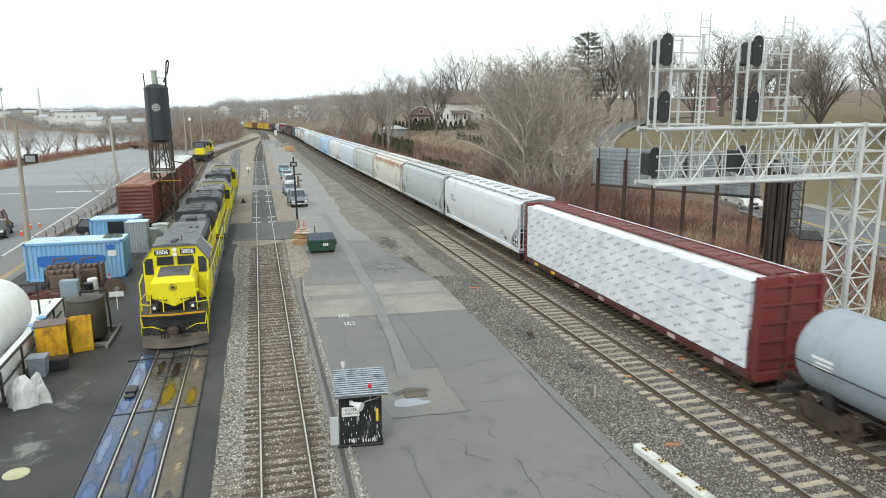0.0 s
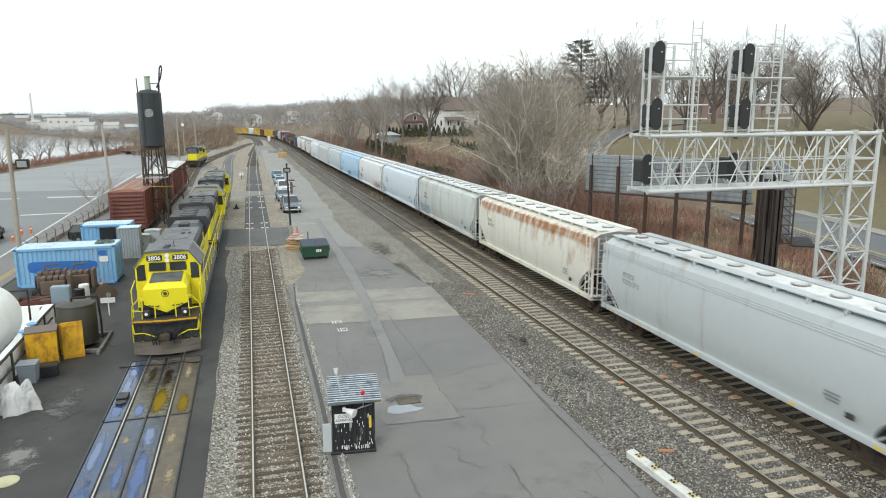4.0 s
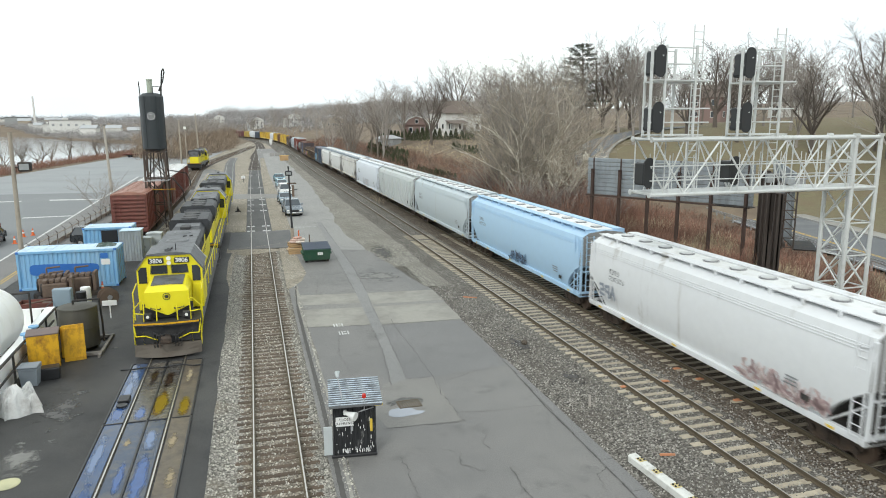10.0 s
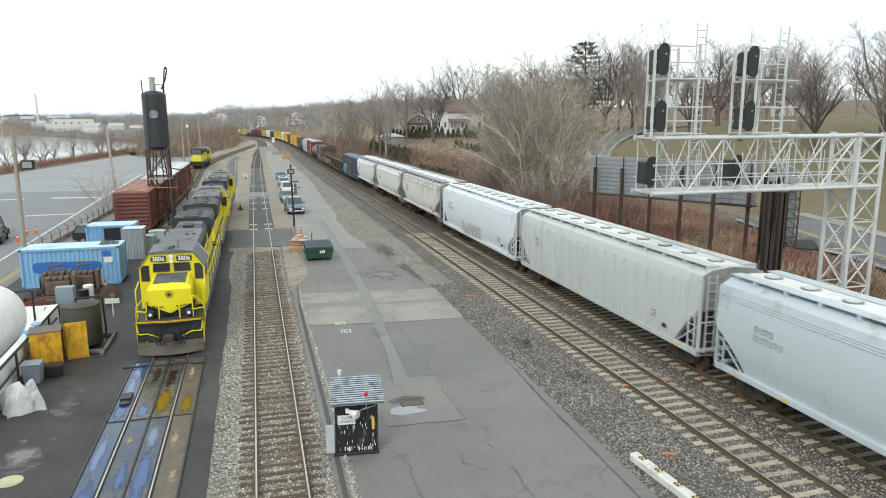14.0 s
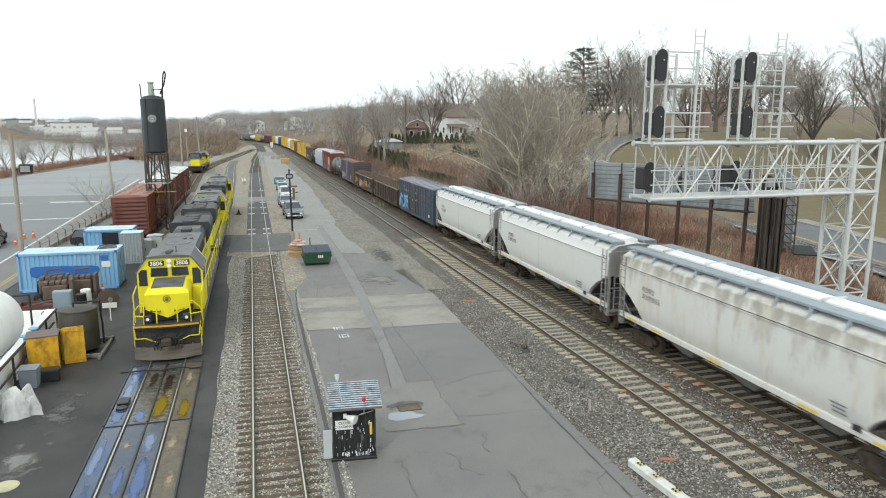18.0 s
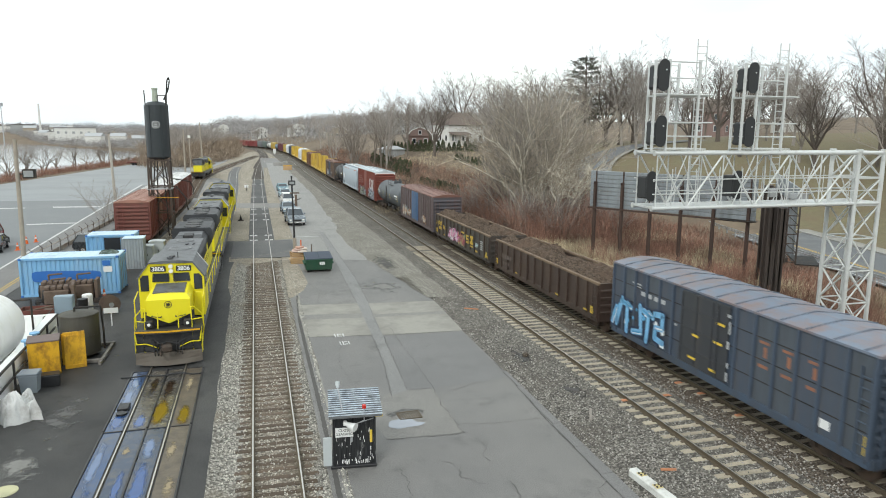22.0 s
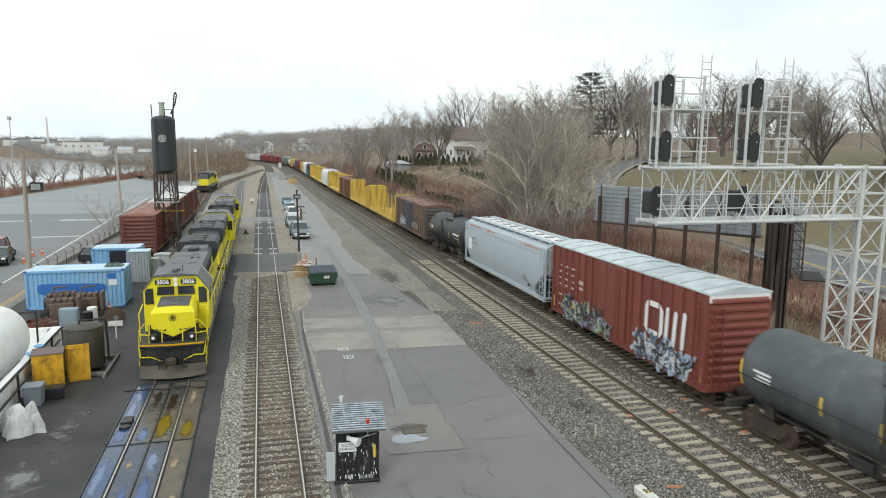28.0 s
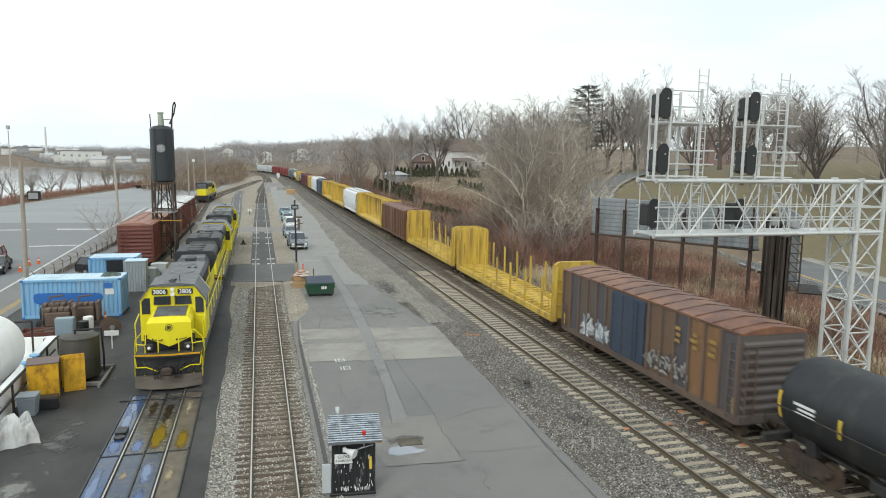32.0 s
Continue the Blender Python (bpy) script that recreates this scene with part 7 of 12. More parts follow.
        solid("scrap_strip", Mesh().prism([(-.05, 0), (-.035, .07), (.04, .05), (.05, 0)], "y", -ln / 2, ln / 2), mat, pose(x, y, .03, 0, 0, h), label, "scrap")
    for x, y in ((14.42, 23.92), (16.4, 23.98), (17.75, 25.15), (17.95, 23.8), (17.97, 21.44)):
        solid("marker_plate", Mesh().prism([(-.18, 0), (-.15, .03), (.02, .04), (.15, .02), (.17, 0)], "y", -.085, .08), ORANGE_TAG, pose(x, y, MAIN_TOP - .15, 0, 0, 0), "orange-painted plate on a concrete tie", "marker plate", "orange markers on ties")
    rng = random.Random(9)
    for line, s0, s1, d0, d1, z, n in ((YARD_MID, 14, 60, -2.15, 2.15, -.12, 11000), (MAIN_1, 13, 48, -4.35, 1.9, MAIN_TOP - .19, 11000), (MAIN_2, 14, 40, -2.0, -1.2, MAIN_TOP - .185, 700)):
        v, f = [], []
        for _ in range(n):
            s, d = s0 + (s1 - s0) * rng.random() ** 1.6, rng.uniform(d0, d1)
            if line is YARD_MID and abs(d) < 1.2 and rng.random() < .5:
                continue
            zz = z
            if line is YARD_MID:
                zz = min(.01, -.13 + max(0, abs(d) - 1.45) / .6 * .14)
                if d < -2.1 and rng.random() < .7 + (-2.1 - d) * .5:
                    continue
            elif d < -1.75:
                zz = z - (abs(d) - 1.75) / 2.85 * .066
            p = line.at(s)
            r = rng.uniform(.022, .05)
            o = len(v)
            q = [(-1, -.6, 0), (1, -.7, 0), (.2, 1, 0), (rng.uniform(-.4, .4), rng.uniform(-.4, .4), 1.3)]
            a = rng.uniform(0, 6.28)
            ca, sa = math.cos(a), math.sin(a)
            v += [(p.x + d + (x * ca - y * sa) * r, p.y + (x * sa + y * ca) * r, zz - .005 + h * r) for x, y, h in q]
            f += [(o, o + 1, o + 3), (o + 1, o + 2, o + 3), (o + 2, o, o + 3)]
        pale = line is YARD_MID
        tagged(new("ballast_stones", quick("ballast_stones", v, f, PALE_STONE if pale else DARK_STONE)), "loose pale ballast stones of the yard track" if pale else "loose grey-brown ballast stones by the main track",
               "stones", "", "stuff")


def stone_island_material(name, low, high):
    m = bpy.data.materials.new(name)
    m.use_nodes = True
    n, l = m.node_tree.nodes, m.node_tree.links
    g = n.new("ShaderNodeNewGeometry")
    r = n.new("ShaderNodeValToRGB")
    r.color_ramp.elements[0].color = (*low, 1)
    r.color_ramp.elements[1].color = (*high, 1)
    l.new(g.outputs["Random Per Island"], r.inputs["Fac"])
    l.new(r.outputs["Color"], n["Principled BSDF"].inputs["Base Color"])
    n["Principled BSDF"].inputs["Roughness"].default_value = 0.9
    return m


PALE_STONE = stone_island_material("loose_pale_stone", (0.14, 0.125, 0.11), (0.66, 0.63, 0.56))
DARK_STONE = stone_island_material("loose_grey_stone", (0.07, 0.066, 0.06), (0.46, 0.435, 0.395))


# ---- locomotives ----
LOCO_YELLOW = material("loco_yellow_paint", (0.80, 0.69, 0.015), 0.42, vary=0.06, scale=2, dirt=(0.55, 0.44, 0.03), dirt_amount=0.25, dirt_scale=0.9, streaks=0.3, bump=0.02)
LOCO_BLACK = material("loco_black_paint", (0.022, 0.022, 0.024), 0.55, vary=0.3, scale=3, dirt=(0.08, 0.075, 0.07), dirt_amount=0.35, dirt_scale=1.0, bump=0.05)
LOCO_GREY = material("loco_roof_grey", (0.135, 0.14, 0.148), 0.5, vary=0.25, scale=2.5, dirt=(0.05, 0.05, 0.053), dirt_amount=0.5, dirt_scale=2.2, bump=0.05, spec=0.4)
LOCO_DARK = material("loco_sooty_grey", (0.045, 0.047, 0.052), 0.55, vary=0.3, scale=2.5, dirt=(0.02, 0.02, 0.022), dirt_amount=0.5, dirt_scale=0.9, bump=0.05, spec=0.4)
SIGN_WHITE_EDGE = material("pale_worn_edge", (0.55, 0.56, 0.56), 0.6, vary=0.15, scale=4, bump=0)
FAN_RIM = material("worn_grey_fan_rim", (0.21, 0.215, 0.22), 0.6, vary=0.25, scale=4, bump=0)
LOCO_ORANGE = material("loco_orange_stripe", (0.68, 0.36, 0.01), 0.5, vary=0.1, bump=0)
PLOW_GREY = material("plow_grey", (0.115, 0.098, 0.08), 0.75, 0.1, vary=0.25, scale=4, dirt=(0.09, 0.07, 0.055), dirt_amount=0.5, dirt_scale=1.5)
GLASS_DARK = glass_material("dark_window_glass")
LAMP_WHITE = material("lamp_lens", (0.85, 0.84, 0.78), 0.15, vary=0.03, bump=0)


def loco_truck(loco, y):
    m = Mesh()
    m.box(-1.0, -2.1, .5, 1.0, 2.1, .85, .05)
    t = part("truck", m, TRUCK_STEEL, loco, "grimy six-wheel truck", at=pose(0, y, 0))
    for s in (-1, 1):
        f = Mesh()
        f.prism([(-2.6, .62), (-2.6, .85), (-1.6, 1.12), (1.6, 1.12), (2.6, .85), (2.6, .62), (1.9, .55), (1.2, .35), (-1.2, .35), (-1.9, .55)], "x", s * 1.08 - .09, s * 1.08 + .09)
        for dy in (-2.0, 0, 2.0):
            f.box(s * 1.2 - .1, dy - .2, .35, s * 1.2 + .1, dy + .2, .72, .03)
            f.rod((s * 1.2, dy + .55, .5), (s * 1.2, dy + .55, 1.0), .11, n=8)
        part("side_frame", f, TRUCK_STEEL, t)
        for dy in (-2.0, 0, 2.0):
            part("wheel", WHEEL, WHEEL_STEEL, t, at=pose(s * GAUGE / 2, dy, .5, 0, 0, 0 if s > 0 else 180) @ Matrix.Diagonal((1, 1.19, 1.19, 1)))


def lettering(words, size, parent, at, mat, wide=1.0, name="road_number"):
    """Raised words on a part, as one mesh."""
    cu = bpy.data.curves.new(name, "FONT")
    cu.body, cu.size, cu.extrude, cu.offset = words, size, .003, .006
    cu.align_x, cu.align_y = "CENTER", "CENTER"
    t = new(name, cu)
    t.data.materials.append(mat)
    t.parent = parent
    t.matrix_basis = at @ Matrix.Diagonal((wide, 1, 1, 1))
    return t


def locomotive(at, label, plow=True, number=""):
    """A six-axle hood unit, nose towards its own -y."""
    o = thing("locomotive", at, label, "locomotive", "yellow and black locomotives")
    # frame and running gear
    part("underframe", Mesh().box(-1.50, -9.75, 1.32, 1.50, 9.75, 1.62, .03), LOCO_BLACK, o)
    for s in (-1, 1):
        part("walkway", Mesh().box(s * 1.26 - .27, -5.0, 1.62, s * 1.26 + .27, 9.4, 1.70, .01), LOCO_GREY, o)
        part("side_skirt", Mesh().box(s * 1.5 - .03, -8.4, 1.22, s * 1.5 + .03, 8.6, 1.66, .01), LOCO_GREY, o, "grey skirt along the frame")
    tank = Mesh().prism([(-1.45, .95), (-1.45, 1.32), (1.45, 1.32), (1.45, .95), (1.15, .42), (-1.15, .42)], "y", -2.9, 2.9)
    part("fuel_tank", tank, LOCO_BLACK, o)
    loco_truck(o, -6.3)
    loco_truck(o, 6.3)
    for s in (-1, 1):
        y = s * 9.8
        pilot = Mesh().box(-1.45, min(y, y - s * .25), .62, 1.45, max(y, y - s * .25), 1.62, .03)
        pl = part("pilot", pilot, LOCO_BLACK, o)
        part("coupler", COUPLER, TRUCK_STEEL, pl, at=pose(0, s * 9.75, .02, 0, 0, 0 if s > 0 else 180) @ Matrix.Diagonal((1.35, 1.2, 1.1, 1)))
        for k, x in enumerate((-.62, -.48, -.34, .34, .48, .62)):
            part("air_hose", Mesh().tube([(x, s * 9.83, 1.1), (x * 1.02, s * 10.08, .95 - .04 * k), (x * .98, s * 10.1, .55), (x * .9, s * 10.0, .4)], .025, 5), CAR_BLACK, pl)
        part("jumper_cable", Mesh().tube([(-.7, s * 9.85, 1.22), (-.4, s * 10.05, 1.05), (0, s * 10.12, 1.15), (.4, s * 10.05, 1.0), (.75, s * 9.85, 1.2)], .03, 5), CAR_BLACK, pl)
        for x in (-1.28, 1.28):
            st = Mesh()
            for k in range(4):
                st.box(x - .2, min(s * 9.78, s * 9.35), .42 + .33 * k, x + .2, max(s * 9.78, s * 9.35), .46 + .33 * k)
            for xx in (x - .21, x + .19):
                st.box(xx, min(s * 9.8, s * 9.32), .40, xx + .02, max(s * 9.8, s * 9.32), 1.62)
            part("steps", st, LOCO_YELLOW if s < 0 else LOCO_GREY, o, "yellow steps at the corner")
        ac = Mesh().prism([(-1.42, s * 9.78), (-1.42, s * 9.98), (0, s * 10.12), (1.42, s * 9.98), (1.42, s * 9.78)], "z", 1.52, 1.68)
        ab = part("anticlimber", ac, LOCO_BLACK, o)
        part("edge_stripe", Mesh().prism([(-1.43, s * 9.97), (-1.43, s * 9.995), (0, s * 10.135), (1.43, s * 9.995), (1.43, s * 9.97), (0, s * 10.11)], "z", 1.59, 1.67), LOCO_ORANGE, ab, "thin orange-yellow stripe on the buffer beam")
    if plow:
        rings = []
        for z, d in ((.08, .40), (.28, .24), (.48, .14), (.60, .08)):
            rings.append([(-1.48, -9.82 - d * .4, z), (-.75, -9.9 - d, z), (0, -9.95 - d * 1.15, z), (.75, -9.9 - d, z), (1.48, -9.82 - d * .4, z), (1.48, -9.80, z), (-1.48, -9.80, z)])
        part("snow_plow", Mesh().loft(rings), PLOW_GREY, o, "grey steel snow plow")
    # front deck panel with the painted point, lamps
    part("front_panel", Mesh().box(-1.14, -9.1, 1.66, 1.14, -8.98, 2.36, .01), LOCO_BLACK, o)
    for s in (-1, 1):
        dl = part("ditch_light", Mesh().box(s * .86 - .17, -9.62, 1.72, s * .86 + .17, -9.34, 2.02, .03), LOCO_BLACK, o)
        part("lens", Mesh().rod((s * .86, -9.64, 1.87), (s * .86, -9.60, 1.87), .075, n=14), LAMP_WHITE, dl)
    # nose
    nose = Mesh()
    nose.loft([[(-.98, -9.22, 2.24), (0, -9.34, 1.82), (.98, -9.22, 2.24), (.98, -7.4, 1.66), (-.98, -7.4, 1.66)],
               [(-1.0, -9.22, 2.95), (0, -9.30, 2.97), (1.0, -9.22, 2.95), (1.0, -7.4, 3.05), (-1.0, -7.4, 3.05)],
               [(-.84, -9.0, 3.17), (0, -9.07, 3.2), (.84, -9.0, 3.17), (.84, -7.4, 3.36), (-.84, -7.4, 3.36)]])
    no = part("nose", nose, LOCO_YELLOW, o)
    part("nose_top", Mesh().prism([(-8.88, 3.19), (-7.42, 3.35), (-7.42, 3.39), (-8.88, 3.235)], "x", -.72, .72), LOCO_GREY, no, "grey anti-glare panel")
    part("sand_hatch", Mesh().box(-.16, -8.75, 3.2, .16, -8.5, 3.29, .02), LOCO_GREY, no)
    em = Mesh()
    for r0, r1 in ((.17, .145),):
        for k in range(24):
            a0, a1 = 2 * math.pi * k / 24, 2 * math.pi * (k + 1) / 24
            em.add([(math.cos(a) * r, -9.335, 2.74 + math.sin(a) * r) for a, r in ((a0, r0), (a1, r0), (a1, r1), (a0, r1))], [(0, 1, 2, 3)])
    for z, w in ((2.80, .075), (2.74, .09), (2.68, .075)):
        em.box(-w, -9.338, z - .022, w, -9.33, z + .022)
    part("emblem", em, LOCO_BLACK, no, "round black emblem drawn as plain shapes")
    for s in (-1, 1):
        part("grab_iron", Mesh().tube([(s * .32, -9.30, 2.18), (s * .32, -9.40, 2.15), (s * .74, -9.36, 2.2), (s * .74, -9.26, 2.22)], .022, 5), LOCO_BLACK, no)
    # cab
    cab = Mesh()
    out = [(-1.53, 1.66), (-1.53, 3.72), (-1.02, 4.40), (1.02, 4.40), (1.53, 3.72), (1.53, 1.66)]
    cab.prism(out, "y", -7.42, -4.9)
    cb = part("cab", cab, LOCO_YELLOW, o)
    rf = Mesh().prism([(-1.60, 3.70), (-1.05, 4.46), (-.4, 4.54), (.4, 4.54), (1.05, 4.46), (1.60, 3.70), (1.55, 3.66), (1.02, 4.39), (-1.02, 4.39), (-1.55, 3.66)], "y", -7.50, -4.85)
    part("cab_roof", rf, LOCO_GREY, cb, "grey cab roof with sloping sides")
    part("roof_aerial", Mesh().box(-.12, -6.6, 4.54, .12, -6.3, 4.62, .02).rod((.3, -6.8, 4.5), (.3, -6.8, 4.85), .02, n=5), LOCO_BLACK, cb)
    part("horn", Mesh().rod((0, -7.25, 4.66), (0, -6.85, 4.64), .07, .03, n=8).rod((-.14, -7.2, 4.62), (-.14, -6.85, 4.62), .06, .03, n=8).box(-.16, -6.9, 4.52, .08, -6.8, 4.66), LOCO_GREY, cb)
    for s in (-1, 1):
        w = Mesh().prism([(s * .13, 3.50), (s * .86, 3.50), (s * .82, 3.86), (s * .13, 3.86)], "y", -7.452, -7.40)
        ws = part("windshield", w, GLASS_DARK, cb, "dark windscreen pane")
        part("window_seal", Mesh().tube([(s * .11, -7.45, 3.48), (s * .88, -7.45, 3.48), (s * .84, -7.45, 3.88), (s * .11, -7.45, 3.88), (s * .11, -7.45, 3.48)], .02, 4), LOCO_BLACK, ws)
        w = Mesh().prism([(s * 1.06, 3.02), (s * 1.45, 3.02), (s * 1.45, 3.66), (s * 1.32, 3.82), (s * 1.06, 3.82)], "y", -7.452, -7.40)
        part("front_door_window", w, GLASS_DARK, cb, "narrow dark pane in the cab front")
        nb = part("number_board", Mesh().box(s * .60 - .36, -7.50, 3.98, s * .60 + .36, -7.38, 4.26, .04), LOCO_BLACK, cb, "black number board with white figures")
        if number:
            lettering(number, .30, nb, pose(s * .60, -7.504, 4.12, 90, 0, 0), WHITE_MARK, 1.0)
        part("headlight", Mesh().rod((0, -7.52, 4.12 + s * .12), (0, -7.40, 4.12 + s * .12), .105, n=16), LAMP_WHITE, cb, "round twin headlight lens")
        for ya, yb in ((-6.95, -6.2), (-6.1, -5.45)):
            part("side_window", Mesh().box(s * 1.535 - .012, ya, 3.0, s * 1.535 + .012, yb, 3.6, .02), GLASS_DARK, cb, "dark cab side window")
    for s in (-1, 1):
        rw = part("rear_window", Mesh().box(s * 1.22 - .19, -4.905, 2.75, s * 1.22 + .19, -4.875, 3.55, .02), GLASS_DARK, cb, "dark pane in the back of the cab")
        part("window_frame", Mesh().tube([(s * 1.22 - .21, -4.87, 2.73), (s * 1.22 + .21, -4.87, 2.73), (s * 1.22 + .21, -4.87, 3.57), (s * 1.22 - .21, -4.87, 3.57), (s * 1.22 - .21, -4.87, 2.73)], .02, 4), LOCO_BLACK, rw)
        part("drip_edge", Mesh().beam((s * 1.60, -4.84, 3.70), (s * 1.05, -4.84, 4.45), .05, .07), SIGN_WHITE_EDGE, cb, "pale worn edge of the cab roof")
    part("cab_door", Mesh().box(1.02, -7.47, 1.75, 1.46, -7.41, 2.9, .02), LOCO_YELLOW, cb)
    # long hood
    hood = Mesh().prism([(-.95, 1.66), (-.95, 3.95), (-.75, 4.22), (.75, 4.22), (.95, 3.95), (.95, 1.66)], "y", -4.9, 9.2)
    ho = part("long_hood", hood, LOCO_YELLOW, o)
    part("hood_roof", Mesh().prism([(-.99, 3.62), (-.99, 3.98), (-.78, 4.27), (.78, 4.27), (.99, 3.98), (.99, 3.62), (.955, 3.62), (.955, 3.9), (.74, 4.225), (-.74, 4.225), (-.955, 3.9), (-.955, 3.62)], "y", -4.88, 9.18),
         LOCO_DARK, ho, "dark grey hood roof")
    part("hood_end", Mesh().box(-.96, 9.2, 3.1, .96, 9.235, 4.24, .01), LOCO_GREY, ho, "dark grey upper hood end")
    fl = Mesh().prism([(-.98, 3.2), (-1.12, 3.5), (-1.12, 4.14), (-1.0, 4.29), (1.0, 4.29), (1.12, 4.14), (1.12, 3.5), (.98, 3.2)], "y", -3.9, 1.4)
    br = part("dynamic_brake_housing", fl, LOCO_DARK, ho)
    for s in (-1, 1):
        g = Mesh()
        for k in range(9):
            z = 3.60 + .06 * k
            g.box(s * 1.125 - .012, -3.7, z - .06, s * 1.125 + .012, 1.2, z - .032)
        part("grille", g, LOCO_BLACK, br)
    part("brake_hatch", Mesh().box(-.98, -4.72, 4.28, .98, 1.3, 4.335, .02), LOCO_GREY, br, "flat grey hatch over the hood")
    for y, q in ((-2.7, .62), (.2, .5)):
        fan = part("fan", Mesh().rod((0, y, 4.33), (0, y, 4.40), q, q * .97, n=26), FAN_RIM, br, "grey rim of a round roof fan")
        part("fan_cover", Mesh().rod((0, y, 4.36), (0, y, 4.41), q * .86, q * .8, n=26), LOCO_GREY, fan)
    for x in (.15, .5):
        part("hatch_grip", Mesh().rod((x, -1.3, 4.35), (x + .2, -1.3, 4.39), .03, n=6), LOCO_BLACK, br)
    part("exhaust_stack", Mesh().box(-.3, 1.9, 4.24, .3, 2.9, 4.44, .04), LOCO_BLACK, ho)
    part("engine_hatch", Mesh().box(-.74, 3.1, 4.25, .74, 4.7, 4.30, .02), LOCO_GREY, ho)
    rad = Mesh().prism([(-.97, 3.0), (-1.22, 3.5), (-1.3, 4.3), (-1.16, 4.5), (1.16, 4.5), (1.3, 4.3), (1.22, 3.5), (.97, 3.0)], "y", 4.9, 8.6)
    ra = part("radiator_housing", rad, LOCO_DARK, ho)
    for y in (5.5, 6.75, 8.0):
        part("fan", Mesh().rod((0, y, 4.49), (0, y, 4.57), .56, .52, n=22), LOCO_BLACK, ra)
    for s in (-1, 1):
        g = Mesh()
        for k in range(10):
            g.box(s * (1.235 + .005 * k) - .012, 5.0, 3.62 + .055 * k, s * (1.235 + .005 * k) + .012, 8.5, 3.645 + .055 * k)
        part("grille", g, LOCO_BLACK, ra)
        for k in range(9):
            y = -3.9 + k * .98
            part("engine_door", Mesh().box(s * .955 - .012, y, 1.85, s * .955 + .012, y + .86, 3.05, .01), LOCO_YELLOW, ho)
        lv = Mesh()
        for k in range(9):
            for q in range(3):
                lv.box(s * .972 - .008, -3.8 + k * .98, 2.6 + q * .12, s * .972 + .008, -3.15 + k * .98, 2.64 + q * .12)
        part("louvre", lv, LOCO_BLACK, ho)
        # hand rails along the walkway
        pts = [(s * 1.47, y, 2.62) for y in (-4.6, -2.4, 0, 2.4, 4.8, 7.2, 9.3)]
        for p in pts:
            part("rail_post", Mesh().rod((p[0], p[1], 1.45), p, .026, n=6), LOCO_YELLOW, o)
        part("hand_rail", Mesh().tube(pts, .026, 6), LOCO_YELLOW, o, "yellow tubular hand rail")
        for pts in ([(s * 1.46, -9.05, .75), (s * 1.56, -9.15, 1.6), (s * 1.50, -9.30, 2.2), (s * 1.15, -9.42, 2.62), (s * .98, -9.42, 2.58)],
                    [(s * 1.02, -9.5, .75), (s * 1.05, -9.55, 1.6), (s * 1.02, -9.42, 2.6)], [(s * .46, -9.66, 1.66), (s * .45, -9.60, 2.42)], [(s * .46, -9.9, .8), (s * .98, -9.86, 1.02), (s * 1.4, -9.86, 1.02), (s * 1.46, -9.8, 1.5)],
                    [(s * 1.52, -8.9, 1.5), (s * 1.54, -8.9, 2.9), (s * 1.54, -7.7, 3.1)], [(s * 1.05, -9.55, 2.0), (s * 1.5, -9.3, 2.0)]):
            part("front_hand_rail", Mesh().tube(pts, .028, 6), LOCO_YELLOW, o, "yellow bent hand rail on the nose deck")
    return o


def locomotives():
    locomotive(pose(-4.265, 43.3, YARD_TOP), "yellow hood locomotive with grey roof and black number boards, parked", True, "3806")
    locomotive(pose(-4.265, 64.6, YARD_TOP, 0, 0, 180), "yellow and grey locomotive coupled behind the leader", False)
    locomotive(pose(-4.265, 85.9, YARD_TOP, 0, 0, 180), "yellow and grey locomotive at the end of the standing group", False)
    s = 177.5
    p = YARD_SIDE.at(s)
    locomotive(pose(p.x, p.y, YARD_TOP, 0, 0, YARD_SIDE.heading(s, 8) + 180), "distant yellow locomotive on the curving lead", False)


# ---- things of the yard ----
CONT_BLUE = material("container_blue_paint", (0.21, 0.44, 0.69), 0.55, vary=0.08, scale=2, dirt=(0.30, 0.45, 0.60), dirt_amount=0.4, dirt_scale=0.8, streaks=0.2, bump=0.03)
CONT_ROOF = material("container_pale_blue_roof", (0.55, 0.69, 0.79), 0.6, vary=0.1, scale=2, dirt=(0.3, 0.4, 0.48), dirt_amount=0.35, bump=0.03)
CONT_PATCH = material("container_deep_blue_patch", (0.03, 0.15, 0.48), 0.5, vary=0.1, bump=0)
GREY_PANEL = material("grey_panel_paint", (0.32, 0.35, 0.37), 0.6, vary=0.1, scale=3, dirt=(0.2, 0.2, 0.2), dirt_amount=0.35, bump=0.03)
CABINET_GREY = material("cabinet_light_grey", (0.48, 0.51, 0.52), 0.5, vary=0.08, scale=3, dirt=(0.35, 0.34, 0.32), dirt_amount=0.3)
CABINET_BLUE = material("cabinet_blue_grey", (0.25, 0.32, 0.38), 0.5, vary=0.08, scale=3, dirt=(0.18, 0.2, 0.22), dirt_amount=0.3)
RUST_RED = material("red_oxide_boxcar", (0.17, 0.055, 0.042), 0.75, vary=0.15, scale=2, dirt=(0.10, 0.045, 0.035), dirt_amount=0.5, dirt_scale=0.7, streaks=0.2, bump=0.05)
MACHINE_BROWN = material("rusty_machine_brown", (0.16, 0.115, 0.09), 0.8, 0.1, vary=0.35, scale=4, dirt=(0.09, 0.06, 0.045), dirt_amount=0.5, dirt_scale=1.5, bump=0.2)
DRUM_STEEL = material("stained_drum_steel", (0.085, 0.08, 0.065), 0.6, 0.3, vary=0.3, scale=3, dirt=(0.045, 0.04, 0.034), dirt_amount=0.6, dirt_scale=0.9, streaks=0.15, bump=0.06)
